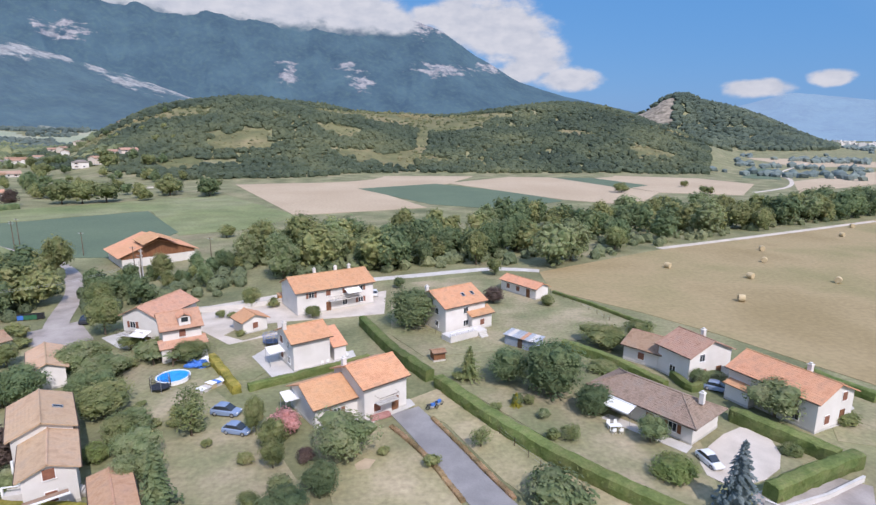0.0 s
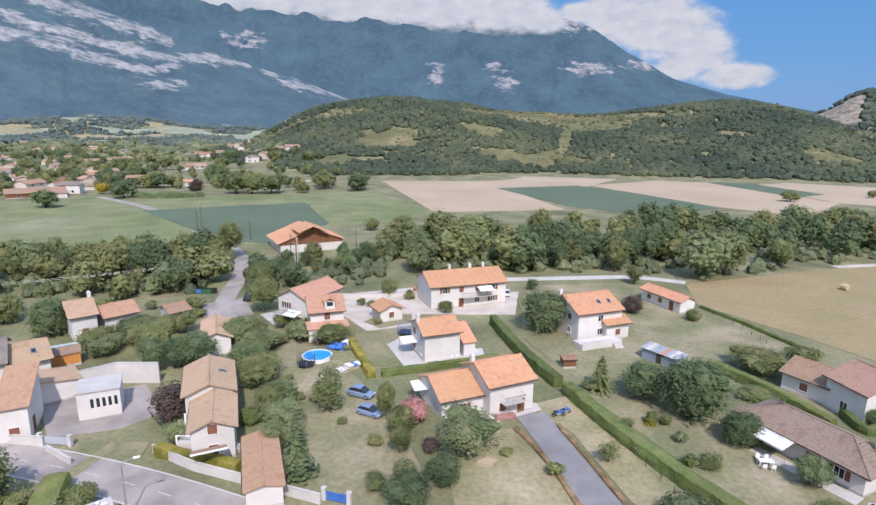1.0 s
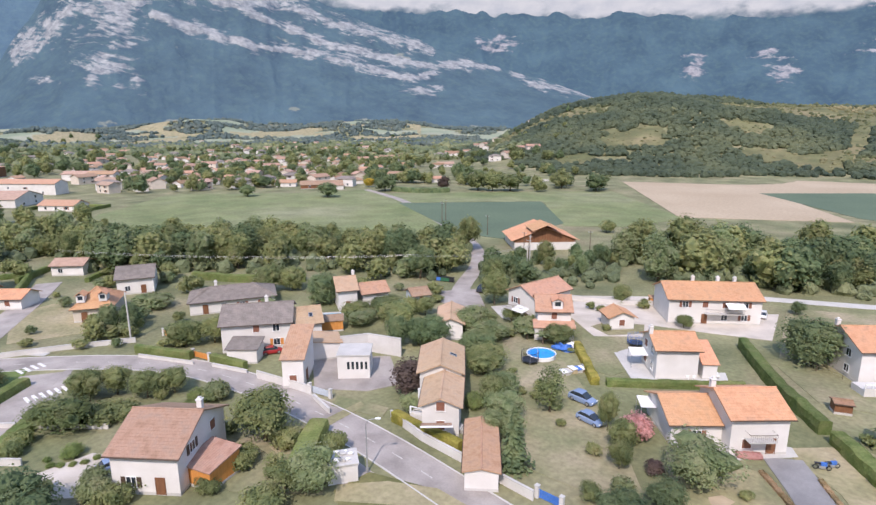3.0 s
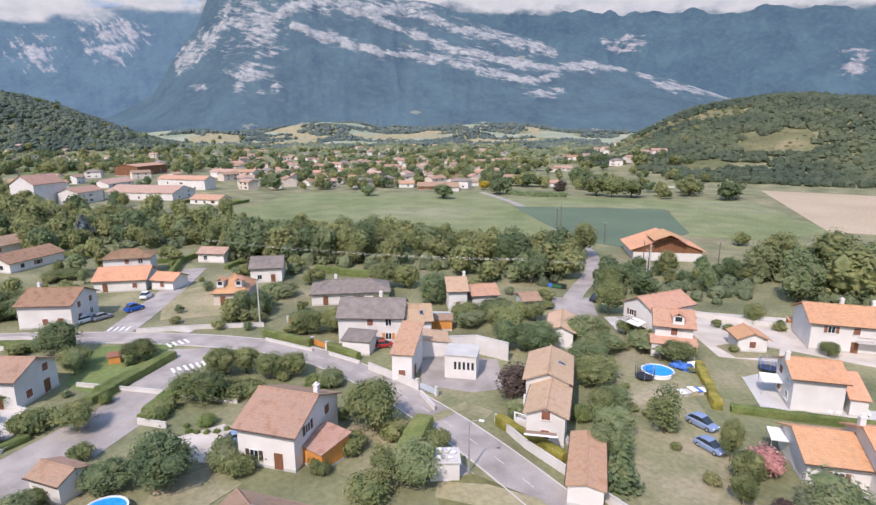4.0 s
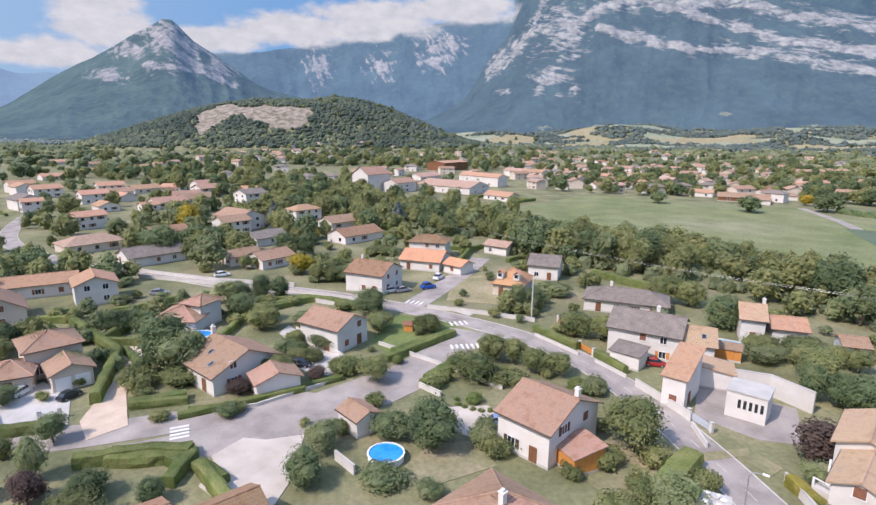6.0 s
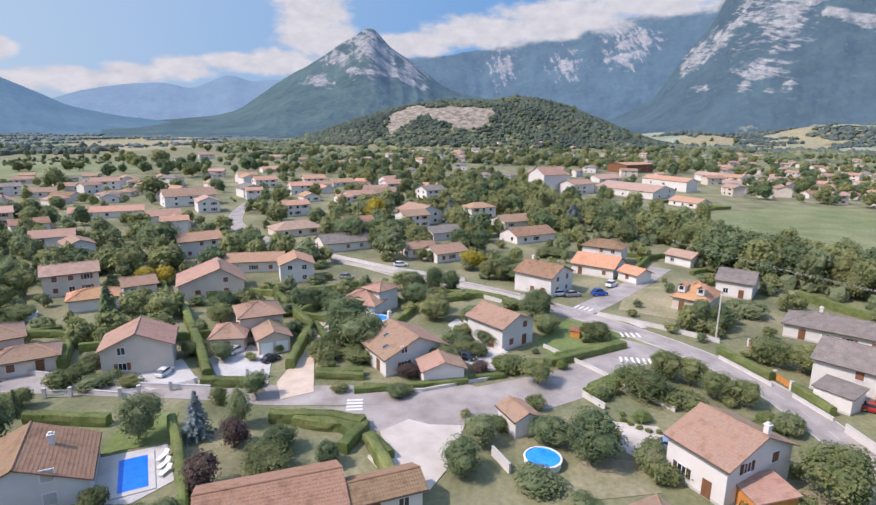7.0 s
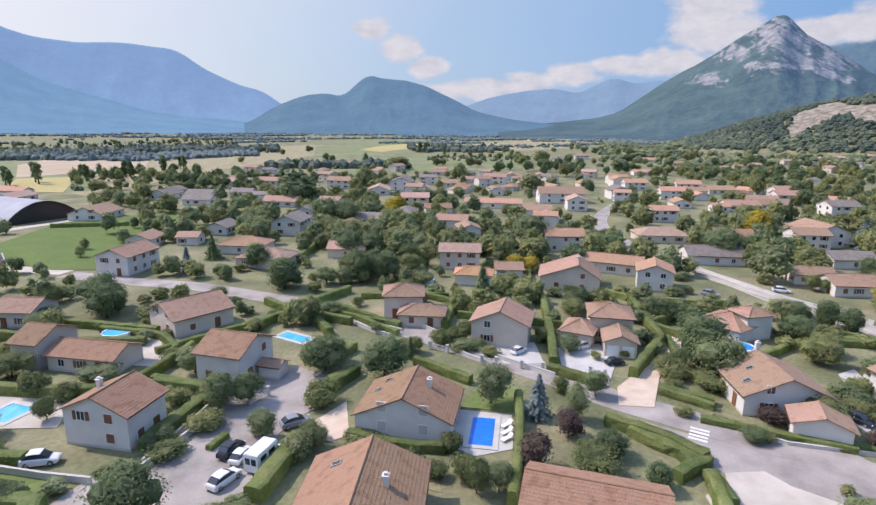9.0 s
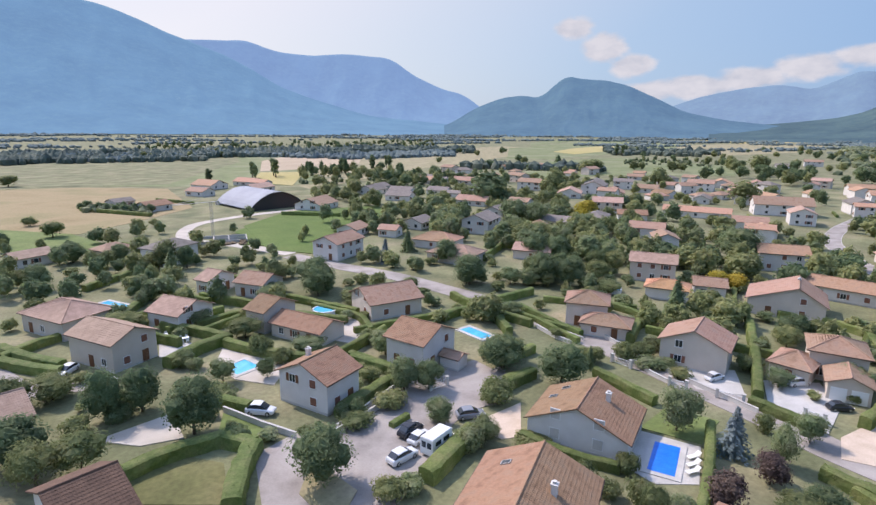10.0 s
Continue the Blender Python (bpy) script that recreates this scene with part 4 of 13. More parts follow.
def land(x, y):
    """The height of the ground: flat in the village, wooded hills beyond the fields, a scree hill past the town."""
    r = math.hypot(x, y)
    if r < 300:
        return 0.0
    a = azimuth(x, y)
    if a < -120:
        a += 360
    p = Vector((x * 0.004, y * 0.004, 0))
    rough = noise.noise(p) + 0.5 * noise.noise(p * 2.3)
    z = 0.0
    z += (62 + 14 * rough) * bump(a, 9, 27) ** 0.5 * bump(r, 900, 400) ** 0.8
    z += (76 + 10 * rough) * bump(a, -13, 16) ** 0.6 * bump(r, 980, 440) ** 0.8 * (1 - 0.75 * bump(a, 9, 27) ** 0.5)
    z += (112 + 9 * rough) * bump(a, -24.2, 4.5 if a > -24.2 else 13.0) * bump(r, 1700, 520)
    z += (30 + 8 * rough) * bump(a, 20, 16) * bump(r, 760, 330)
    z += (112 + 14 * rough) * bump(a, 94, 19) ** 0.8 * bump(r, 1430, 350) ** 0.7
    z += (20 + 6 * rough) * bump(a, 83, 12) * bump(r, 1500, 420)
    z += max(0.0, min(r, 2600) - 1450) * 0.05 * bump(a, 52, 36) ** 0.5
    z += (84 + 8 * rough) * bump(a, -20.3, 5.5) * bump(r, 1500, 280)
    # foothills below the cliffs
    z += (34 + 22 * rough) * bump(a, 45, 11) * bump(r, 2000, 430)
    z += (40 + 24 * rough) * bump(a, 61, 10) * bump(r, 2050, 400)
    z += (22 + 16 * rough) * bump(a, 74, 9) * bump(r, 1900, 330)
    z += (20 + 12 * rough) * bump(a, 34, 9) * bump(r, 1800, 380)
    return max(0.0, z)


ground_shape = Shape()
RINGS = [0, 25, 60, 110, 170, 230, 290] + [300 + 22 * k for k in range(1, 55)] + [1510 * 1.055 ** k for k in range(1, 23)]
SPOKES = 420
for r in RINGS:
    for k in range(SPOKES):
        a = 2 * math.pi * k / SPOKES
        x, y = -math.sin(a) * r, math.cos(a) * r
        ground_shape.v.append((x, y, land(x, y)))
for i in range(len(RINGS) - 1):
    for k in range(SPOKES):
        a, b = i * SPOKES + k, i * SPOKES + (k + 1) % SPOKES
        ground_shape.f.append((a, b, b + SPOKES, a + SPOKES))
        ground_shape.m.append(0)
solid("ground", ground_shape, GRASS, "grassy valley floor rising into hills", "ground", kind="structure", smooth=True)


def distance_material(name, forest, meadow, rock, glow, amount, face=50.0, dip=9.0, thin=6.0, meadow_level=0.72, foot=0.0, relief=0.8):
    """A mountainside far off: forest, clearings and beds of pale rock, with the air's haze before it put in as
    emission.
    """
    m = bpy.data.materials.new(name)
    m.use_nodes = True
    n, l = m.node_tree.nodes, m.node_tree.links
    b = n["Principled BSDF"]
    b.inputs["Roughness"].default_value = 1.0
    b.inputs["Specular IOR Level"].default_value = 0.0
    pos = n.new("ShaderNodeNewGeometry").outputs["Position"]

    def tex(scale, detail, vec=pos, rough=0.55):
        t = n.new("ShaderNodeTexNoise")
        t.inputs["Scale"].default_value, t.inputs["Detail"].default_value, t.inputs["Roughness"].default_value = scale, detail, rough
        l.new(vec, t.inputs["Vector"])
        return t.outputs[0]

    def ramp(v, lo, hi):
        r = n.new("ShaderNodeMapRange")
        r.inputs[1].default_value, r.inputs[2].default_value = lo, hi
        l.new(v, r.inputs[0])
        return r.outputs[0]

    def op(kind, a, c):
        q = n.new("ShaderNodeMath")
        q.operation = kind
        for i, v in enumerate((a, c)):
            if isinstance(v, (int, float)):
                q.inputs[i].default_value = v
            else:
                l.new(v, q.inputs[i])
        return q.outputs[0]

    def blend(k, a, c):
        q = n.new("ShaderNodeMixRGB")
        for i, v in enumerate((k, a, c)):
            if isinstance(v, tuple):
                q.inputs[i].default_value = (*v, 1)
            else:
                l.new(v, q.inputs[i])
        return q.outputs[0]

    shade = blend(ramp(tex(0.0045, 4), 0.3, 0.7), tuple(c * 0.62 for c in forest), tuple(c * 1.3 for c in forest))
    shade = blend(op("MULTIPLY", ramp(tex(0.03, 4, pos, 0.6), 0.45, 0.7), 0.4), shade, tuple(c * k for c, k in zip(forest, (1.9, 1.8, 1.3))))
    col = blend(ramp(tex(0.0042, 5), meadow_level, meadow_level + 0.03), shade, meadow)
    if foot:
        # fields and pastures low on the slope
        low = n.new("ShaderNodeSeparateXYZ")
        l.new(n.new("ShaderNodeUVMap").outputs[0], low.inputs[0])
        fall = n.new("ShaderNodeMapRange")
        fall.inputs[1].default_value, fall.inputs[2].default_value, fall.inputs[3].default_value, fall.inputs[4].default_value = 0.0, 0.3, foot, 0.0
        l.new(low.outputs[1], fall.inputs[0])
        col = blend(ramp(op("ADD", tex(0.006, 4), fall.outputs[0]), 0.68, 0.71), col, (0.15, 0.155, 0.10))
    if rock:
        # beds that dip along the mountain face, thin and broken, where the cliffs stand
        along_face, lean = radians(face), radians(dip)
        side = Vector((math.cos(along_face), math.sin(along_face), 0))
        up = side * math.sin(lean) + Vector((0, 0, math.cos(lean)))
        sway = n.new("ShaderNodeVectorMath")
        sway.operation = "MULTIPLY_ADD"
        wob = n.new("ShaderNodeTexNoise")
        wob.inputs["Scale"].default_value, wob.inputs["Detail"].default_value = 0.006, 3.0
        l.new(pos, wob.inputs["Vector"])
        l.new(wob.outputs[1], sway.inputs[0])
        sway.inputs[1].default_value = (90, 90, 90)
        l.new(pos, sway.inputs[2])
        joint = n.new("ShaderNodeCombineXYZ")
        for i, (w, k) in enumerate(((side, 0.004), (up, 0.004 * thin))):
            d = n.new("ShaderNodeVectorMath")
            d.operation = "DOT_PRODUCT"
            d.inputs[1].default_value = w * k
            l.new(sway.outputs[0], d.inputs[0])
            l.new(d.outputs[1], joint.inputs[i])
        bed = n.new("ShaderNodeAttribute")
        bed.attribute_name = "bed"
        field = op("ADD", op("MULTIPLY", bed.outputs["Fac"], 0.46), op("MULTIPLY", op("SUBTRACT", tex(2.4, 7, joint.outputs[0], 0.66), 0.5), 1.9))
        field = op("ADD", field, op("MULTIPLY", op("SUBTRACT", tex(0.012, 6, pos, 0.6), 0.5), 1.5))
        bare = ramp(field, 0.10, 0.34)
        tone = blend(ramp(tex(0.03, 6, pos, 0.65), 0.36, 0.64), tuple(c * 0.5 for c in rock), tuple(c * 1.12 for c in rock))
        col = blend(bare, col, tone)
    l.new(col, b.inputs["Base Color"])
    # aerial haze painted as glow: one even emission over the whole mountain
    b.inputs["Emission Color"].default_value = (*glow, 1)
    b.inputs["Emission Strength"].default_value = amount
    rel = n.new("ShaderNodeBump")
    rel.inputs["Strength"].default_value, rel.inputs["Distance"].default_value = relief, 45.0
    l.new(tex(0.009, 6, pos, 0.55), rel.inputs["Height"])
    l.new(rel.outputs[0], b.inputs["Normal"])
    return m


def bed_value(a, e, beds, spots):
    """How far inside a rock bed a direction lies: 1 at its middle, 0 at its rim, -1 well outside."""
    v = -1.0
    for line, half in beds:
        lo, hi = line[0][0], line[-1][0]
        if lo - 1 < a < hi + 1:
            mid = float(np.interp(a, [p[0] for p in line], [p[1] for p in line]))
            v = max(v, 1 - abs(e - mid) / (half * 1.3) - max(0.0, lo - a, a - hi) * 1.5)
    for ca, ce, ra, re in spots:
        v = max(v, 1 - math.hypot((a - ca) / (ra * 1.3), (e - ce) / (re * 1.3)))
    return v


def mountain(name, ridge, near, far, material, label, ragged=0.06, gully=0.1, steep=1.5, cols=300, rows=46, seed=0, beds=(), spots=()):
    """A mountain flank seen from the valley. ridge: (azimuth, elevation of the crest) turning points; near, far: metres to its foot and its crest;
    beds: cliffs along lines of (azimuth, elevation), each with its half height; spots: bare patches."""
    s = Shape()
    ridge = sorted(ridge)
    beds = [(sorted(line), half) for line, half in beds]
    az = [a for a, _ in ridge]
    el = [e for _, e in ridge]
    bare = []
    for i in range(rows + 3):
        t = min(1.0, i / rows)
        for k in range(cols):
            a = az[0] + (az[-1] - az[0]) * k / (cols - 1)
            e = sum(float(np.interp(a + d, az, el)) for d in (-0.6, -0.2, 0.2, 0.6)) / 4
            e += ragged * e * 0.5 * noise.fractal(Vector((a * 0.33, seed, 0)), 1.0, 2.0, 6)
            r = near + (far - near) * t
            crest = 40 + far * math.tan(radians(e))
            fold = 1 - 2 * abs(noise.noise(Vector((a * 0.42 + 0.6 * noise.noise(Vector((a * 0.3, t * 3, seed))), t * 0.7, seed + 3.0))))
            fine = 1 - 2 * abs(noise.noise(Vector((a * 1.1 + t * 0.5, t * 2.2, seed + 8.0))))
            g = gully * (0.6 * fold + 0.12 * fine + 0.5 * noise.fractal(Vector((a * 0.5, t * 4.0, seed)), 1.0, 2.1, 4)) * math.sin(math.pi * min(1, t * 0.9 + 0.05))
            h = crest * (t ** steep) + crest * g * 0.9
            if t > 0.6:
                h = min(h, (40 + r * math.tan(radians(e))) * (0.90 + 0.1 * t))
            if i > rows:
                r, h = far + 160 * (i - rows), crest * (1 - 0.35 * (i - rows))
            v = bed_value(a, math.degrees(math.atan2(h - 40, r)), beds, spots) if beds or spots else -1.0
            bare.append(v)
            # a cliff stands out of the slope
            k_out = 1 - 0.009 * max(0.0, v)
            s.v.append((-math.sin(radians(a)) * r * k_out, math.cos(radians(a)) * r * k_out, max(-5.0, 40 + (h - 40) * k_out)))
    for i in range(rows + 2):
        for k in range(cols - 1):
            q = i * cols + k
            s.f.append((q + 1, q, q + cols, q + cols + 1))
            s.m.append(0)
    ob = solid(name, s, material, label, "mountain", kind="structure", smooth=True)
    ob.data.attributes.new("bed", "FLOAT", "POINT").data.foreach_set("value", bare)
    layer = ob.data.uv_layers.new(name="UVMap")
    vi = np.empty(len(ob.data.loops), dtype=np.int64)
    ob.data.loops.foreach_get("vertex_index", vi)
    layer.data.foreach_set("uv", np.stack([(vi % cols) / cols, np.minimum(1.0, (vi // cols) / rows)], -1).ravel().astype(np.float32))
    return ob


# haze colour that the mountains emit; the forest base is tinted bluish for it too
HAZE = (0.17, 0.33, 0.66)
FOREST_FAR = (0.036, 0.06, 0.058)

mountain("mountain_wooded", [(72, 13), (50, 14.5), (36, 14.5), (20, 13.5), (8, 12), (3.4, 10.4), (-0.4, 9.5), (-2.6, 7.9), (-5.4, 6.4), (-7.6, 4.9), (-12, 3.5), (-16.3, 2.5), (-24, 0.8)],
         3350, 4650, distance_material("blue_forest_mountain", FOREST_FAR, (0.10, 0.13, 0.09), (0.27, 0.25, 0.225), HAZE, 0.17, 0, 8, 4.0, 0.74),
         "long forested mountain under cloud", gully=0.05, steep=1.25, cols=420, rows=70, seed=1,
         spots=[(-0.5, 5.88, 2.2, 0.55), (14.4, 5.1, 0.8, 1.0), (7.5, 4.4, 0.9, 0.9), (32.5, 8.0, 1.7, 0.6), (1.6, 10.0, 2.4, 0.9), (8.9, 6.1, 0.8, 0.35), (-5.7, 6.1, 1.6, 0.5)])
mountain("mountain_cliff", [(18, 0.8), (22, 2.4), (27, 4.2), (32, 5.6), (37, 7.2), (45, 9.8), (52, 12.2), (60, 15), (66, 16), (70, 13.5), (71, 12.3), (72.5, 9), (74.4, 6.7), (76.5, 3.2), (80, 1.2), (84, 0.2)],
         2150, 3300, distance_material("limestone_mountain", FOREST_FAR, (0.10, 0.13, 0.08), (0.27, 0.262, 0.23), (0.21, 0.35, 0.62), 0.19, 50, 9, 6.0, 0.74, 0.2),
         "limestone massif with pale rock bands above forest", gully=0.03, steep=1.3, cols=460, rows=100, seed=5,
         beds=[([(64.0, 9.65), (60.1, 8.55), (55.9, 7.5), (51.5, 7.05), (47.1, 6.35), (43.8, 5.35), (41, 4.8), (38.9, 5.1)], 0.50),
               ([(57.9, 11.0), (54.7, 9.9), (52.6, 9.1), (49.8, 8.1), (46.5, 7.3), (42.7, 6.5), (40, 6.0), (35.8, 6.0), (32.2, 5.7)], 0.46),
               ([(53.6, 11.8), (51.5, 10.7), (48.2, 9.7), (44.9, 8.9), (41.7, 8.1), (38.7, 7.5)], 0.62),
               ([(31.7, 5.8), (30.7, 5.3), (29.6, 4.5), (27.2, 3.8), (24.4, 3.2), (22.5, 2.8)], 0.42),
               ([(65.3, 10.1), (64.4, 11.2), (62.1, 11.6), (59, 11.5), (55.8, 11.2), (50, 12.2)], 0.75),
               ([(74.3, 5.9), (72.8, 6.9), (71.2, 8.4), (70.2, 9.6), (69.3, 12)], 0.95)],
         spots=[(68.8, 5.2, 1.5, 1.2), (69.2, 4.2, 0.6, 0.9), (65.8, 4.4, 0.5, 1.0), (72.8, 3.9, 0.7, 0.35), (39.9, 3.6, 1.4, 0.4), (67.2, 9.6, 2.2, 2.4)])
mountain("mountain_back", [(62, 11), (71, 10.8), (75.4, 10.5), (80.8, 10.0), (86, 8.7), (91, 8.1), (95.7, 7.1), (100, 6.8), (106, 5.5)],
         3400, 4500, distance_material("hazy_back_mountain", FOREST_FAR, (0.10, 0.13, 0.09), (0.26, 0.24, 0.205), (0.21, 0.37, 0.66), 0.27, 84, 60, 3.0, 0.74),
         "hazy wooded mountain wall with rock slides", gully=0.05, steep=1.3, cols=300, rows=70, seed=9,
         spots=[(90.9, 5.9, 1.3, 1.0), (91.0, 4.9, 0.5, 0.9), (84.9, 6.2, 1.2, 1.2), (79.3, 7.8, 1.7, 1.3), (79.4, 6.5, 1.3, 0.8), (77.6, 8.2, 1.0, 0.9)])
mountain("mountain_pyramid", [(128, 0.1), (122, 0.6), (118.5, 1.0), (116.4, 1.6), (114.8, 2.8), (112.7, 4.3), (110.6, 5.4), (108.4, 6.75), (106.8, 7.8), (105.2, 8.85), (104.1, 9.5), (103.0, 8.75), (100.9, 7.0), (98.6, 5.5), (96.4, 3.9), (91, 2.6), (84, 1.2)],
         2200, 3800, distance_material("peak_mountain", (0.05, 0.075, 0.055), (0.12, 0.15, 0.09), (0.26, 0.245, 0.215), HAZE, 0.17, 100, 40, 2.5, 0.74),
         "pyramid-shaped peak with pale rock and forest", gully=0.05, steep=1.25, cols=320, rows=80, seed=14,
         beds=[([(106, 5.5), (103.6, 5.3), (100.9, 4.9), (98.6, 4.0)], 0.42)],
         spots=[(104.4, 8.0, 1.9, 1.8), (102.5, 6.7, 2.0, 1.5), (100.2, 5.6, 1.8, 0.9), (109.0, 4.4, 1.5, 0.6), (107, 6.4, 1.4, 0.8)])
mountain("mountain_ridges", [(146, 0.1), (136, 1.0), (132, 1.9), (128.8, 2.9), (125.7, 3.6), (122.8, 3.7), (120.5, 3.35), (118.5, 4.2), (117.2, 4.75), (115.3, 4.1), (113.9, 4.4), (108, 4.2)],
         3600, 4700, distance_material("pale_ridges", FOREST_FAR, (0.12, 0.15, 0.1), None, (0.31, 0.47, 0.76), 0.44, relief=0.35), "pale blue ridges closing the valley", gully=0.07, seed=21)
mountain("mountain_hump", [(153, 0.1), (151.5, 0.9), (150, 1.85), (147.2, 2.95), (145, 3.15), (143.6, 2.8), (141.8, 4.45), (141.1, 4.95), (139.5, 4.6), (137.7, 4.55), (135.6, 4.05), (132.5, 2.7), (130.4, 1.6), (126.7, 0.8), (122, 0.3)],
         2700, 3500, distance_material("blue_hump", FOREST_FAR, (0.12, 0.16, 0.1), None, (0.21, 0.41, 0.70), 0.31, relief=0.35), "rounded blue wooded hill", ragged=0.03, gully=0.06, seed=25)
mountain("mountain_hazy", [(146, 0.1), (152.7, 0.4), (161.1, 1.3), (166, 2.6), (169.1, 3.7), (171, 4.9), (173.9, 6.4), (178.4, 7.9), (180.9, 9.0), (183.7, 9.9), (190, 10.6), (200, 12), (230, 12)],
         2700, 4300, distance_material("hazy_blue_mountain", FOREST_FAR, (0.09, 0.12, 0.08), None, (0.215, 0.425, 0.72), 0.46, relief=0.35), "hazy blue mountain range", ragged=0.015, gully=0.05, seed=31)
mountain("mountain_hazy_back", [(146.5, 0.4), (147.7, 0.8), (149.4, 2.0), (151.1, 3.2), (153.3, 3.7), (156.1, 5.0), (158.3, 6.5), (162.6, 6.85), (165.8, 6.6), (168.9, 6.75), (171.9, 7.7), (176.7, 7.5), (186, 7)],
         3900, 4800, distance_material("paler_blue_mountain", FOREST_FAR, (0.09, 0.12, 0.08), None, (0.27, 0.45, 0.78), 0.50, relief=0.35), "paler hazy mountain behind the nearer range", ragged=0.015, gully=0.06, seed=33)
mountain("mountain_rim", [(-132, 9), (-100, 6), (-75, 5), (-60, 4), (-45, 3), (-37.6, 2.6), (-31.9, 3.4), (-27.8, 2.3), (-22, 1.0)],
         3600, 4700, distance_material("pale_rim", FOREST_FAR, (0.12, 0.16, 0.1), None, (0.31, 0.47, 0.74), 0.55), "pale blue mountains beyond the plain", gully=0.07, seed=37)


def cloud_bank(puffs_at, r, label, seed):
    """A bank of cloud before the mountains: a curved sheet, thick inside its puffs (azimuth, elevation, half width, half height) and thinning out to ragged edges."""
    a0, a1 = min(p[0] - p[2] * 1.5 for p in puffs_at), max(p[0] + p[2] * 1.5 for p in puffs_at)
    e0, e1 = min(p[1] - p[3] * 1.5 for p in puffs_at), max(p[1] + p[3] * 1.5 for p in puffs_at)
    s = Shape()
    cols, rows = 40, 12
    degrees_at = []
    for i in range(rows + 1):
        for k in range(cols + 1):
            a, e = a0 + (a1 - a0) * k / cols, e0 + (e1 - e0) * i / rows
            degrees_at.append((a, e))
            s.v.append((-math.sin(radians(a)) * r, math.cos(radians(a)) * r, 40 + r * math.tan(radians(e))))
    for i in range(rows):
        for k in range(cols):
            q = i * (cols + 1) + k
            s.f.append((q, q + 1, q + cols + 2, q + cols + 1))
            s.m.append(0)
    m = bpy.data.materials.new("cloud")
    m.use_nodes = True
    n, l = m.node_tree.nodes, m.node_tree.links
    n.clear()
    uv = n.new("ShaderNodeUVMap")

    def op(kind, a, b=0.0):
        q = n.new("ShaderNodeMath")
        q.operation = kind
        for i, v in enumerate((a, b)):
            if isinstance(v, (int, float)):
                q.inputs[i].default_value = v
            else:
                l.new(v, q.inputs[i])
        return q.outputs[0]

    def tex(scale, detail, shift):
        mp = n.new("ShaderNodeMapping")
        mp.inputs["Scale"].default_value = (0.34, 0.62, 1)
        mp.inputs["Location"].default_value = (seed + shift, seed * 0.37, 0)
        l.new(uv.outputs[0], mp.inputs[0])
        t = n.new("ShaderNodeTexNoise")
        t.inputs["Scale"].default_value, t.inputs["Detail"].default_value, t.inputs["Roughness"].default_value = scale, detail, 0.55
        l.new(mp.outputs[0], t.inputs["Vector"])
        return t.outputs[0]

    body_of = None
    for ca, ce, ra, re in puffs_at:
        mp = n.new("ShaderNodeMapping")
        mp.inputs["Scale"].default_value = (1 / ra, 1 / re, 1)
        mp.inputs["Location"].default_value = (-ca / ra, -ce / re, 0)
        l.new(uv.outputs[0], mp.inputs[0])
        ln = n.new("ShaderNodeVectorMath")
        ln.operation = "LENGTH"
        l.new(mp.outputs[0], ln.inputs[0])
        inner = op("SUBTRACT", 1.0, ln.outputs[1])
        if body_of is None:
            body_of = inner
        else:
            q = n.new("ShaderNodeMath")
            q.operation = "SMOOTH_MAX"
            l.new(body_of, q.inputs[0])
            l.new(inner, q.inputs[1])
            q.inputs[2].default_value = 0.3
            body_of = q.outputs[0]
    wisps = tex(1.2, 8.0, 0.0)
    amount = n.new("ShaderNodeMapRange")
    amount.interpolation_type = "SMOOTHSTEP"
    amount.inputs[1].default_value, amount.inputs[2].default_value = -0.2, 0.34
    l.new(op("ADD", body_of, op("MULTIPLY", op("SUBTRACT", wisps, 0.5), 1.2)), amount.inputs[0])
    limit = op("MULTIPLY", amount.outputs[0], op("MINIMUM", op("MAXIMUM", op("MULTIPLY", op("ADD", body_of, 0.45), 3.0), 0.0), 1.0))
    # sunlit white and shaded blue-grey of the puffs, painted in by noise
    tone = n.new("ShaderNodeMixRGB")
    tone.inputs[1].default_value, tone.inputs[2].default_value = (0.70, 0.78, 0.87, 1), (0.90, 0.955, 1.0, 1)
    lit = n.new("ShaderNodeMapRange")
    lit.inputs[1].default_value, lit.inputs[2].default_value = 0.32, 0.60
    l.new(op("ADD", op("MULTIPLY", tex(1.7, 6.0, 5.0), 0.7), op("MULTIPLY", wisps, 0.3)), lit.inputs[0])
    l.new(lit.outputs[0], tone.inputs[0])
    # the sheet gives off this colour itself; no sun falls on it
    em = n.new("ShaderNodeEmission")
    l.new(tone.outputs[0], em.inputs[0])
    em.inputs[1].default_value = 0.525
    tr = n.new("ShaderNodeBsdfTransparent")
    mx = n.new("ShaderNodeMixShader")
    l.new(limit, mx.inputs[0])
    l.new(tr.outputs[0], mx.inputs[1])
    l.new(em.outputs[0], mx.inputs[2])
    o = n.new("ShaderNodeOutputMaterial")
    l.new(mx.outputs[0], o.inputs[0])
    ob = solid("cloud_bank", s, m, label, "cloud", kind="structure")
    layer = ob.data.uv_layers.new(name="UVMap")
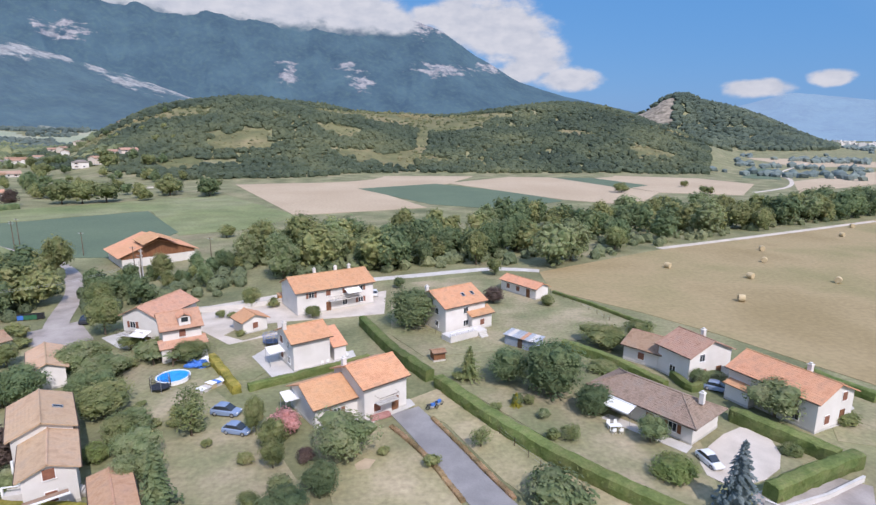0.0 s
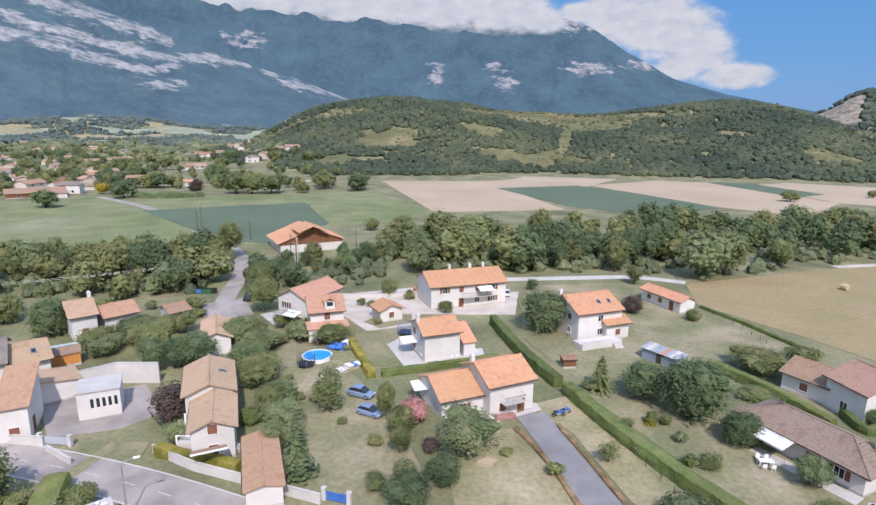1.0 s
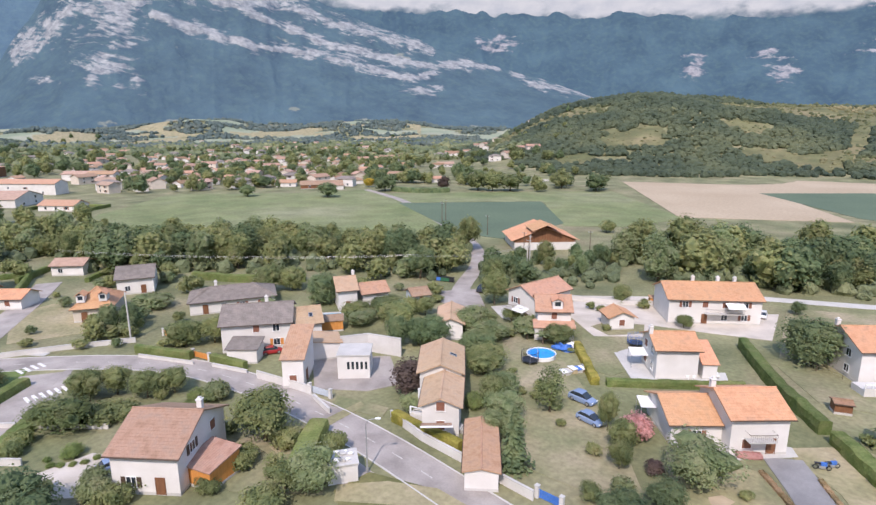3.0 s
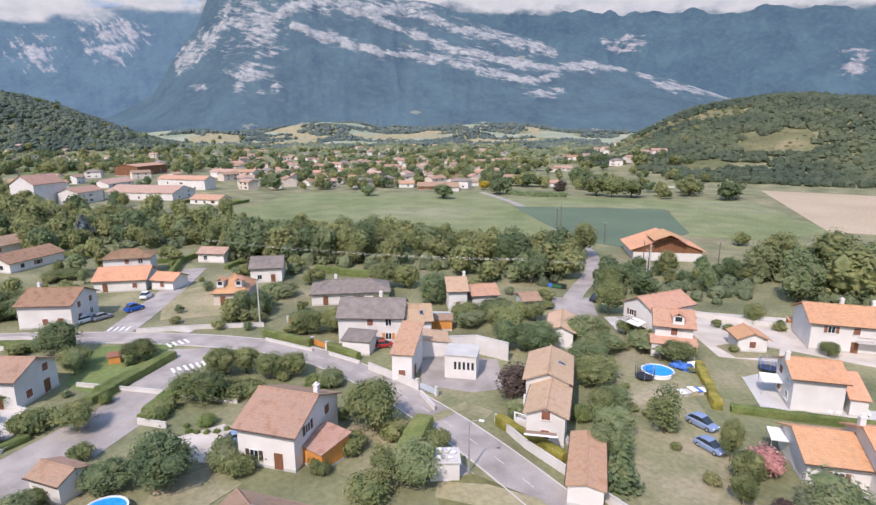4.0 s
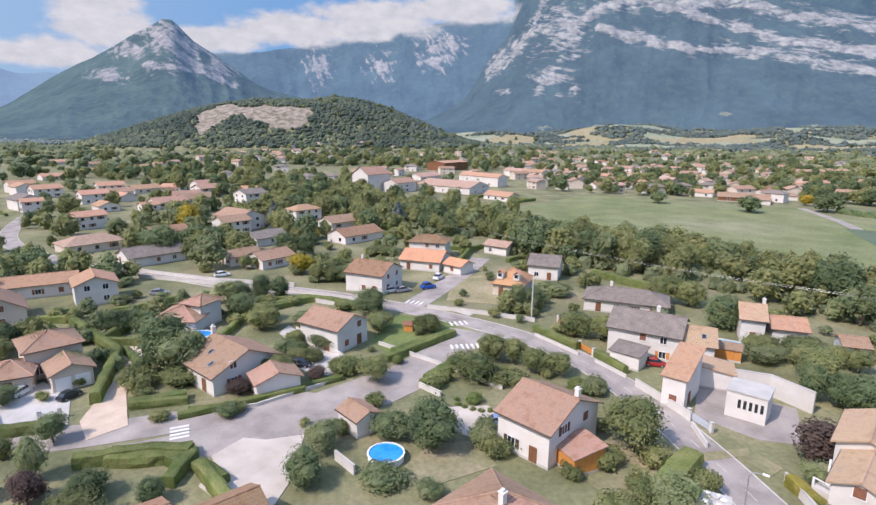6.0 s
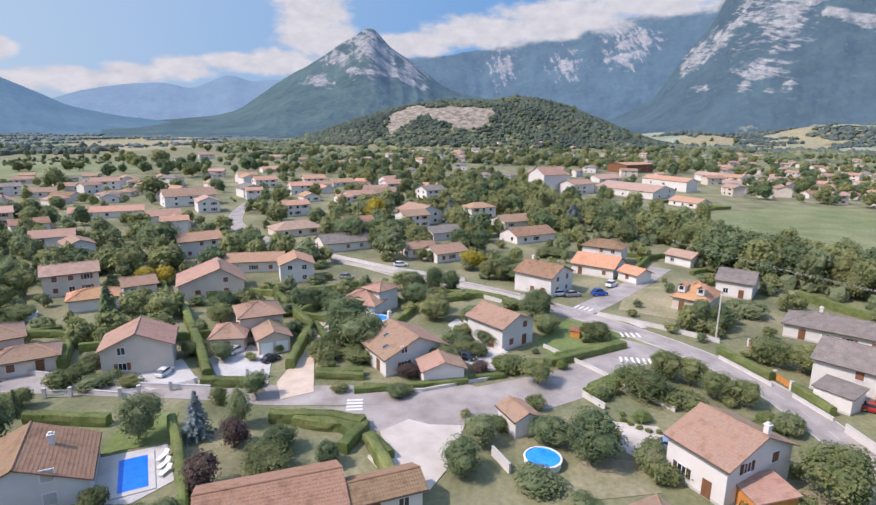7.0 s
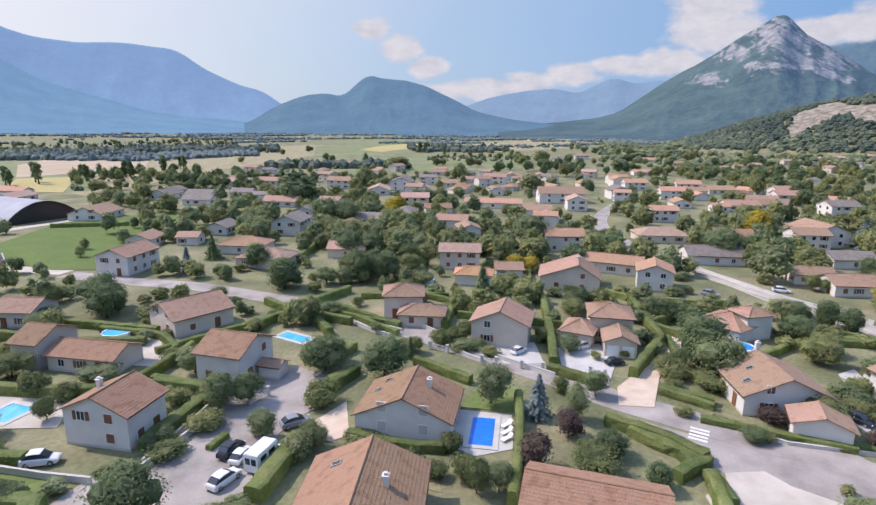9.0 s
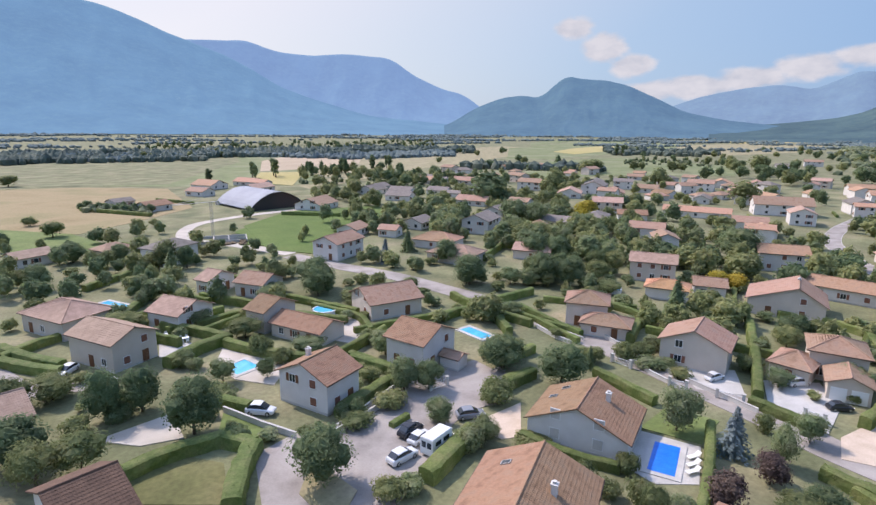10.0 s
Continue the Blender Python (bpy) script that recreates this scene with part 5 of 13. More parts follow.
    for poly in ob.data.polygons:
        for li, vi in zip(poly.loop_indices, poly.vertices):
            layer.data[li].uv = degrees_at[vi]
    ob.visible_shadow = False
    return ob


cloud_bank([(52, 12.9, 9, 1.6), (42, 12.3, 8, 1.5), (32, 11.8, 8, 1.8), (23, 11.5, 8, 1.9), (14, 11.3, 7, 1.9), (8, 11.0, 5, 1.9), (4.2, 10.2, 2.6, 1.1)], 4300, "white cloud lying on the wooded mountain", 2.0)
cloud_bank([(0.6, 10.7, 2.2, 1.0), (-2.5, 10.4, 3.8, 2.4), (-6.5, 9.4, 4.6, 2.9), (-9.8, 7.2, 3.0, 2.2), (-12.8, 4.9, 3.2, 1.1), (-8.5, 5.7, 2.6, 1.1)], 4850, "white cumulus beside the mountain's shoulder", 7.3)
cloud_bank([(109, 8.0, 4, 1.4), (100, 8.0, 5, 1.2), (93, 9.2, 6, 1.6), (85, 10.4, 7, 1.7), (77, 11.5, 6, 1.5), (87, 9.4, 4, 1.1)], 4150, "white cloud lying on the mountain wall", 11.1)
cloud_bank([(109.4, 10.4, 3.6, 2.4), (107.2, 8.2, 2.4, 1.4), (112.6, 5.9, 3.8, 1.3), (116.8, 5.8, 2.6, 0.9), (121, 5.1, 2.6, 1.1), (125, 4.4, 3.0, 1.0), (129.6, 3.8, 3.4, 1.1), (133.5, 3.4, 2.8, 0.9)], 4880, "white cumulus behind the peak", 15.4)
cloud_bank([(140.6, 9.2, 1.8, 1.05), (137.8, 7.3, 2.1, 1.4), (135.2, 5.7, 2.0, 1.1)], 4880, "small white cumulus over the valley", 17.7)
cloud_bank([(-29.2, 3.8, 2.8, 0.8), (-34.5, 4.5, 1.6, 0.7)], 4600, "small white cumulus over the plain", 19.2)

RENDER_BLUE = surface("pale_blue_render", [(0.40, 0.44, 0.48), (0.46, 0.50, 0.54)], 0.4, 5.0, 0.9)


# ---- roads ----
def road(name, pts, width, material, label, z=0.06, marks=None, kerb=False):
    line = smooth_line(pts, 2.5)
    s = Shape()
    strip(s, line, width, -0.2, z)
    ob = solid(name, s, material, label, "road", kind="structure")
    for p in line[::2]:
        ROAD_PTS.append((p[0], p[1], width * 0.5 + 0.6))
    if kerb:
        for side in (-1, 1):
            k = Shape()
            strip(k, offset_line(line, side * (width / 2 + 0.09)), 0.18, -0.2, z + 0.06)
            part("kerb", k, CONCRETE, ob)
    if marks == "dash":
        for i in range(4, min(len(line) - 1, 60)):
            a, b = Vector(line[i]), Vector(line[i + 1])
            if i % 2 or (b - a).length < 0.5:
                continue
            m = Shape()
            strip(m, [tuple(a), tuple(a.lerp(b, 0.75))], 0.14, z, z + 0.012)
            part("road_marking", m, WORN_PAINT, ob, "worn white line on asphalt")
    return ob

# ---- smaller things ----
TOWN = []


def town_house(x, y, turn, style):
    """One of eight plain town houses; copies share their meshes."""
    if not TOWN:
        for k in range(8):
            tile = (TILE_RUST, TILE_TAN, TILE_TAN, TILE_PINK, TILE_BROWN, TILE_GREY, TILE_RUST, TILE_TAN)[k]
            tone = ("orange", "tan", "tan", "pinkish", "brown", "grey", "orange", "tan")[k]
            storeys = 2 if k % 2 else 1
            TOWN.append((tile, tone, storeys, {}))
    tile, tone, storeys, made = TOWN[style]
    if land(x, y) > 14 and math.hypot(x, y) > 850:
        return
    m = pose(x, y, land(x, y) - 0.1, 0, 0, turn)
    if "first" in made and math.hypot(x, y) > 640:
        for o in made["first"].children:
            if o.name.split(".")[0] in ("roof", "wall", "window"):
                Mass.add_flat(o, m @ o.matrix_basis)
        KEEP_OUT.append((x, y, 6))
        return
    if "first" not in made:
        h = house(x, y, turn, 10.5 + style * 0.7, 8.2 + style * 0.25, 3.0 if storeys == 1 else 5.4, 22, "hip" if style in (2, 5) else "gable", tile=tile,
                  wall=RENDER_CREAM if style in (3, 7) else RENDER_WHITE, near=False, win="sn", win_n=2, gable_win="", gut=False,
                  label="white town house with a " + tone + " tiled roof among trees")
        h.matrix_basis = m
        made["first"] = h
    else:
        copy_thing(made["first"], m)
        KEEP_OUT.append((x, y, 6))


def farmhouse(x, y, turn):
    h = thing("farmhouse", x, y, 0, turn, "chalet farmhouse with orange roofs and a brown timber gable", "house")
    L, W, e, rise = 20.0, 23.0, 3.3, 4.3
    # gable faces -y: ridge runs along y
    s = Shape()
    slope(s, (-W / 2, 10, e), (-W / 2, -8, e), (0, -8, e + rise), (0, 10, e + rise))
    slope(s, (W / 2, -8, e), (W / 2, 10, e), (0, 10, e + rise), (0, -8, e + rise))
    part("roof", s, TILE_ORANGE, h)
    s = Shape()
    slope(s, (-5.0, 12, e + rise - 0.7), (-5.0, 1, e + rise - 0.7), (0, 1, e + rise + 1.3), (0, 12, e + rise + 1.3))
    slope(s, (5.0, 1, e + rise - 0.7), (5.0, 12, e + rise - 0.7), (0, 12, e + rise + 1.3), (0, 1, e + rise + 1.3))
    part("upper_roof", s, TILE_ORANGE, h)
    s = Shape()
    s.box(-10.3, -7.2, 0, 10.3, 9.5, 2.6)
    part("lower_wall", s, RENDER_WHITE, h)
    s = Shape()
    hw = 10.3
    i = len(s.v)
    for y0 in (-7.3, 9.4):
        s.v += [(-hw, y0, 2.6), (hw, y0, 2.6), (hw, y0, e + 0.15), (0, y0, e + rise - 0.25), (-hw, y0, e + 0.15)]
    s.f += [(0, 1, 2, 3, 4), (9, 8, 7, 6, 5)] + [(k, 5 + k, 5 + (k + 1) % 5, (k + 1) % 5) for k in range(5)]
    s.m += [0] * 7
    part("timber_gable", s, WOOD_BROWN, h, "brown boarded timber gable")
    for u in (-2.2, 2.2):
        window(h, Matrix.Translation((u, -7.3, 3.4)) @ Matrix.Rotation(math.pi, 4, "Z"), 1.1, 1.0, "brown")
    for u in (-7.5, -3.5, 0.5, 4.5, 8.0):
        window(h, Matrix.Translation((u, -7.2, 0.9)) @ Matrix.Rotation(math.pi, 4, "Z"), 1.3, 1.2, None)
    KEEP_OUT.append((x, y, 10))


def round_pool(x, y, r, height, water, label):
    p = thing("round_pool", x, y, 0, 0, label, "pool")
    s, n = Shape(), 28
    for k in range(n):
        a0, a1 = 2 * math.pi * k / n, 2 * math.pi * (k + 1) / n
        c0, s0, c1, s1 = math.cos(a0), math.sin(a0), math.cos(a1), math.sin(a1)
        R, q = r + 0.12, r - 0.1
        s.face([(c0 * r, s0 * r, 0), (c1 * r, s1 * r, 0), (c1 * r, s1 * r, height), (c0 * r, s0 * r, height)])
        s.face([(c0 * R, s0 * R, height), (c1 * R, s1 * R, height), (c1 * q, s1 * q, height + 0.04), (c0 * q, s0 * q, height + 0.04)])
        s.face([(c0 * q, s0 * q, height + 0.04), (c1 * q, s1 * q, height + 0.04), (c1 * q, s1 * q, height - 0.3), (c0 * q, s0 * q, height - 0.3)])
    part("rim_wall", s, WHITETRIM, p)
    w = Shape()
    w.prism([(math.cos(2 * math.pi * k / n) * (r - 0.1), math.sin(2 * math.pi * k / n) * (r - 0.1)) for k in range(n)], 0.05, height - 0.1)
    part("water", w, water, p)
    l = Shape()
    for k in (-0.25, 0.25):
        l.tube([((r + 0.15, k, 0), 0.03), ((r + 0.02, k, height + 0.6), 0.03)], 6)
    for k in range(4):
        l.box(r + 0.02, -0.25, 0.25 * (k + 1) - 0.02, r + 0.14, 0.25, 0.25 * (k + 1) + 0.02)
    part("ladder", l, METALGREY, p)
    KEEP_OUT.append((x, y, r + 1))


def rect_pool(x, y, turn, L, W, water, label, cover=False):
    p = thing("swimming_pool", x, y, 0, turn, label, "pool")
    s = Shape()
    b = 0.75
    for x0, y0, x1, y1 in ((-L / 2 - b, -W / 2 - b, L / 2 + b, -W / 2), (-L / 2 - b, W / 2, L / 2 + b, W / 2 + b), (-L / 2 - b, -W / 2, -L / 2, W / 2), (L / 2, -W / 2, L / 2 + b, W / 2)):
        s.box(x0, y0, -0.1, x1, y1, 0.19)
    part("coping", s, CONCRETE, p, "pale stone coping")
    w = Shape()
    if cover:
        n = int(max(L, W) / 0.5)
        for k in range(n):
            a, c = -0.5 + k / n, -0.5 + (k + 1) / n
            z0, z1 = 0.21 + 0.006 * (k % 2), 0.21 + 0.006 * ((k + 1) % 2)
            if W > L:
                w.face([(-L / 2, a * W, z0), (L / 2, a * W, z0), (L / 2, c * W, z1), (-L / 2, c * W, z1)])
            else:
                w.face([(a * L, -W / 2, z0), (c * L, -W / 2, z1), (c * L, W / 2, z1), (a * L, W / 2, z0)])
        part("cover", w, water, p, "quilted bright blue cover")
    else:
        w.box(-L / 2, -W / 2, -0.1, L / 2, W / 2, 0.14)
        part("water", w, water, p)
    KEEP_OUT.append((x, y, max(L, W) / 2 + 1.5))


def street_lamp(x, y, h, turn):
    t = thing("street_lamp", x, y, 0.05, turn, "tall grey steel street lamp beside the road", "street lamp")
    s = Shape()
    s.tube([((0, 0, 0), 0.11), ((0, 0, h * 0.6), 0.08), ((0, 0, h * 0.93), 0.06), ((0.35, 0, h * 0.99), 0.045), ((1.3, 0, h + 0.15), 0.04)], 8)
    part("post", s, METALGREY, t)
    s = Shape()
    s.box(1.15, -0.13, h + 0.08, 1.75, 0.13, h + 0.22)
    part("lamp_head", s, WHITETRIM, t)
    s = Shape()
    s.box(-0.16, -0.16, 0, 0.16, 0.16, 0.5)
    part("base", s, METALGREY, t)


def concrete_pole(x, y, h):
    s = Shape()
    s.tube([((0, 0, -0.2), 0.2), ((0, 0, h * 0.5), 0.16), ((0, 0, h), 0.12)], 8)
    s.box(-0.5, -0.05, h - 0.5, 0.5, 0.05, h - 0.38)
    solid("concrete_pole", s, CONCRETE, "pale concrete utility pole at the road edge", "pole", at=pose(x, y, 0))


POLES = []


def utility_pole(x, y, h):
    t = thing("utility_pole", x, y, 0, 0, "grey wooden utility pole with a crossbar", "pole")
    s = Shape()
    s.tube([((0, 0, -0.2), 0.16), ((0, 0, h * 0.5), 0.13), ((0, 0, h), 0.1)], 8)
    part("post", s, BARK, t)
    s = Shape()
    s.box(-0.8, -0.05, h - 0.5, 0.8, 0.05, h - 0.38)
    for k in (-0.7, 0, 0.7):
        s.tube([((k, 0, h - 0.38), 0.05), ((k, 0, h - 0.15), 0.04)], 6)
    part("crossbar", s, METALGREY, t)
    POLES.append((x, y, h))


def bale(x, y, turn):
    s = Shape()
    n = 16
    rings = [((-0.62, 0, 0.7), 0.55), ((-0.6, 0, 0.7), 0.68), ((-0.2, 0, 0.7), 0.73), ((0.2, 0, 0.7), 0.72), ((0.6, 0, 0.7), 0.68), ((0.62, 0, 0.7), 0.55)]
    s.tube(rings, n)
    solid("straw_bale", s, STRAW, "round pale straw bale lying on stubble", "bale", "bales on the stubble field", at=pose(x, y, 0.05, 0, 0, turn) @ Matrix.Scale(1.25, 4))


def trampoline(x, y, mat=None, label="round trampoline with a dark safety net on a lawn"):
    t = thing("trampoline", x, y, 0, 0, label, "trampoline")
    n, r = 18, 1.5
    s = Shape()
    s.prism([(math.cos(6.2832 * k / n) * r, math.sin(6.2832 * k / n) * r) for k in range(n)], 0.62, 0.68)
    part("mat", s, DARKMETAL, t)
    s = Shape()
    for k in range(6):
        a = 6.2832 * k / 6
        s.tube([((math.cos(a) * r, math.sin(a) * r, 0), 0.03), ((math.cos(a) * r, math.sin(a) * r, 2.3), 0.03)], 5)
    part("frame", s, METALGREY, t)
    s = Shape()
    for k in range(n * 2):
        a = 6.2832 * k / (n * 2)
        p = Vector((math.cos(a) * r, math.sin(a) * r, 0))
        s.tube([(p + Vector((0, 0, 0.7)), 0.012), (p + Vector((0, 0, 2.2)), 0.012)], 4, cap=False)
    for z in (1.0, 1.5, 2.0, 2.2):
        s.tube([((math.cos(6.2832 * k / n) * r, math.sin(6.2832 * k / n) * r, z), 0.015) for k in range(n + 1)], 4, cap=False)
    part("net", s, mat or DARKMETAL, t)


def slide(x, y, turn):
    t = thing("garden_slide", x, y, 0, turn, "pale yellow plastic garden slide on grass", "slide")
    s = Shape()
    pts = [(-1.3, 1.2), (-0.9, 1.15), (-0.2, 0.6), (0.6, 0.22), (1.3, 0.15)]
    for (x0, z0), (x1, z1) in zip(pts, pts[1:]):
        s.face([(x0, -0.25, z0), (x1, -0.25, z1), (x1, 0.25, z1), (x0, 0.25, z0)])
        for k in (-0.25, 0.25):
            s.face([(x0, k, z0), (x1, k, z1), (x1, k * 1.1, z1 + 0.14), (x0, k * 1.1, z0 + 0.14)])
    part("chute", s, plain("pale_yellow_plastic", (0.75, 0.70, 0.38), 0.4), t)
    s = Shape()
    for k in (-0.22, 0.22):
        s.tube([((-1.6, k, 0), 0.03), ((-1.3, k, 1.2), 0.03)], 5)
    for k in range(4):
        s.box(-1.6 + 0.075 * k, -0.22, 0.25 + 0.28 * k, -1.52 + 0.075 * k, 0.22, 0.29 + 0.28 * k)
    part("ladder", s, WHITETRIM, t)


def white_cabin(x, y, turn):
    t = thing("site_container", x, y, 0, turn, "white rendered kiosk with a littered flat roof beside the road", "kiosk")
    s = Shape()
    s.box(-1.7, -1.5, 0, 1.7, 1.5, 2.3)
    part("wall", s, RENDER_WHITE, t)
    s = Shape()
    s.box(-1.85, -1.65, 2.3, 1.85, 1.65, 2.45)
    part("roof", s, CONCRETE, t)
    rng = random.Random(5)
    for k in range(9):
        s = Shape()
        s.blob(BALL1, (rng.uniform(-1.3, 1.2), rng.uniform(-1.1, 1.1), 2.6), (rng.uniform(0.25, 0.5), rng.uniform(0.2, 0.4), 0.22), 0.4, k)
        part("sack", s, CANVAS if k % 3 else CONCRETE, t)
    KEEP_OUT.append((x, y, 2.5))


def tarp_heap(x, y, mat, label, size):
    s = Shape()
    s.blob(BALL3, (0, 0, 0.2), (size * 0.55, size * 0.4, 0.8), 0.9, abs(x))
    solid("tarpaulin", s, mat, label, "heap", at=pose(x, y, 0))


def awning(x, y, turn, L, W, mat, label):
    t = thing("awning", x, y, 0, turn, label, "awning")
    s = Shape()
    n = 6
    for i in range(n):
        for k in range(n):
            def p(u, v):
                sag = -0.25 * math.sin(math.pi * u) * math.sin(math.pi * v)
                return ((u - 0.5) * L, (v - 0.5) * W, 2.5 + 0.35 * v + sag)
            a, b, c, d = i / n, (i + 1) / n, k / n, (k + 1) / n
            s.face([p(a, c), p(b, c), p(b, d), p(a, d)])
            s.face([tuple(Vector(q) - Vector((0, 0, 0.03))) for q in (p(a, d), p(b, d), p(b, c), p(a, c))])
    part("cloth", s, mat, t)
    for i in (-1, 1):
        for k in (-1, 1):
            s = Shape()
            s.tube([((i * (L / 2 - 0.05), k * (W / 2 - 0.05), 0), 0.04), ((i * (L / 2 - 0.05), k * (W / 2 - 0.05), 2.5 + 0.35 * (k > 0)), 0.04)], 6)
            part("post", s, METALGREY, t)


def box_building(x, y, turn):
    h = thing("transformer_house", x, y, 0, turn, "small white flat-roofed block with narrow slot windows", "building")
    s = Shape()
    s.box(-2.6, -2.4, 0, 2.6, 2.4, 4.0)
    part("wall", s, RENDER_WHITE, h)
    s = Shape()
    s.box(-2.75, -2.55, 4.0, 2.75, 2.55, 4.2)
    part("roof", s, CONCRETE, h)
    for k in range(5):
        s = Shape()
        s.box(-1.05 + k * 0.72, -2.43, 1.7, -0.65 + k * 0.72, -2.3, 3.0)
        part("window", s, GLASS_DARK, h)
    KEEP_OUT.append((x, y, 3.5))


def hangar(x, y, turn):
    h = thing("hangar", x, y, 0, turn, "arched sports hall with a pale metal roof and dark end wall", "hall")
    L, W, top, n = 36.0, 30.0, 8.5, 16
    s = Shape()
    arc = [(-W / 2 + W * k / n, 1.2 + (top - 1.2) * math.sin(math.pi * k / n) ** 0.8) for k in range(n + 1)]
    for (x0, z0), (x1, z1) in zip(arc, arc[1:]):
        s.face([(x0, -L / 2, z0), (x1, -L / 2, z1), (x1, L / 2, z1), (x0, L / 2, z0)])
        s.face([(x0, L / 2, z0 - 0.3), (x1, L / 2, z1 - 0.3), (x1, -L / 2, z1 - 0.3), (x0, -L / 2, z0 - 0.3)])
        s.face([(x0, -L / 2, z0 - 0.3), (x1, -L / 2, z1 - 0.3), (x1, -L / 2, z1), (x0, -L / 2, z0)])
    part("roof", s, surface("grey_roof_membrane", [(0.28, 0.29, 0.315), (0.35, 0.36, 0.385)], 0.1, 2.0, 0.7), h)
    for y0 in (-L / 2 + 1.0, L / 2 - 1.0):
        s = Shape()
        s.face([(-W / 2 + 0.5, y0, 0)] + [(x0, y0, z0 - 0.3) for x0, z0 in arc[1:-1]][::1] + [(W / 2 - 0.5, y0, 0)])
        part("end_wall", s, DARKMETAL, h, "dark clad end wall")
    s = Shape()
    s.box(-W / 2 + 2, -L / 2 - 3, 0, 2, -L / 2 + 1.0, 3.2)
    part("annexe", s, RENDER_WHITE, h)
    KEEP_OUT.append((x, y, 20))


def crane(x, y, h):
    t = thing("tower_crane", x, y, 0, 20, "slim yellow-grey tower crane on a building site", "crane")
    s = Shape()
    k = 0.35
    for a in (-k, k):
        for b in (-k, k):
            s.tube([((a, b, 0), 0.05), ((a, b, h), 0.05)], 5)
    for i in range(int(h)):
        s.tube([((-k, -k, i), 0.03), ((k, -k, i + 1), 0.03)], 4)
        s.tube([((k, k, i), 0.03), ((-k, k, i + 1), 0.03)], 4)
    part("mast", s, METALGREY, t)
    s = Shape()
    s.box(-3, -0.3, h, 14, 0.3, h + 0.12)
    s.tube([((-3, 0, h + 0.1), 0.06), ((0, 0, h + 2), 0.06), ((14, 0, h + 0.1), 0.06)], 5)
    part("jib", s, METALGREY, t)
    s = Shape()
    s.box(-3.2, -0.6, h - 1.2, -2.0, 0.6, h)
    part("counterweight", s, CONCRETE, t)


def building_site(x, y, turn):
    t = thing("foundations", x, y, 0, turn, "unfinished block walls and earth of a new house", "building site")
    s = Shape()
    for a, b, c, d in ((-8, -5, 8, -4.7), (-8, 5, 8, 5.3), (-8, -5, -7.7, 5), (8, -5, 8.3, 5.3), (-2, -5, -1.7, 5), (3, -5, 3.3, 5), (-8, 0, 3, 0.3)):
        s.box(a, b, 0, c, d, 0.9)
    part("block_wall", s, CONCRETE, t)
    s = Shape()
    rng = random.Random(8)
    for k in range(8):
        s.blob(BALL2, (rng.uniform(-12, 12), rng.uniform(7, 10), 0.2), (rng.uniform(1, 2.5), rng.uniform(1, 2), rng.uniform(0.5, 1.2)), 0.4, k)
    part("earth_heap", s, SOIL, t)


def metal_shed(x, y, turn):
    t = thing("garden_shed", x, y, 0, turn, "long low shed with a patched corrugated metal roof", "shed")
    s = Shape()
    s.box(-3.4, -1.3, 0, 3.4, 1.3, 2.0)
    part("wall", s, surface("blue_grey_boards", [(0.22, 0.26, 0.32), (0.30, 0.34, 0.40)], 1.0, 6.0), t)
    rng = random.Random(12)
    tones = (SHEETMETAL, CONCRETE, SHEETMETAL, SHEETMETAL, TILE_RUST, SHEETMETAL, WHITEWALL, SHEETMETAL)
    for k in range(8):
        u = -3.7 + k * 0.925
        s = Shape()
        dz = rng.uniform(0, 0.05)
        slope(s, (u, -1.6, 2.03 + dz), (u + 0.97, -1.6, 2.03 + dz), (u + 0.97, 1.6, 2.4 + dz), (u, 1.6, 2.4 + dz), 0.04, 0.2, 0.025)
        part("roof_sheet", s, tones[k], t)
    s = Shape()
    s.box(-0.5, -1.36, 0, 0.5, -1.3, 1.85)
    part("door", s, DARKTRIM, t)
    KEEP_OUT.append((x, y, 3))


def covered_stack(x, y, turn):
    """A long stack of garden things under pale sheets, in separate heaps."""
    t = thing("covered_stack", x, y, 0, turn, "low stack of boards under white and grey sheets", "stack")
    rng = random.Random(8)
    for k in range(6):
        s = Shape()
        u, h = -2.4 + k * 0.95, rng.uniform(0.5, 1.0)
        s.prism([(u, -0.9 + rng.uniform(0, 0.3)), (u + 1.0, -0.9 + rng.uniform(0, 0.3)), (u + 0.95, 0.9 - rng.uniform(0, 0.3)), (u + 0.05, 0.8)], 0, h)
        q = part("board", s, STRAW if k == 2 else SOIL if k == 4 else CONCRETE, t)
        c = Shape()
        c.prism([(u - 0.06, -0.95), (u + 1.0, -0.85), (u + 0.98, 0.7), (u - 0.02, 0.85)], h, h + 0.05)
        part("sheet", c, (CANVAS, CONCRETE, CANVAS, TARP, CANVAS, SHEETMETAL)[k], q)


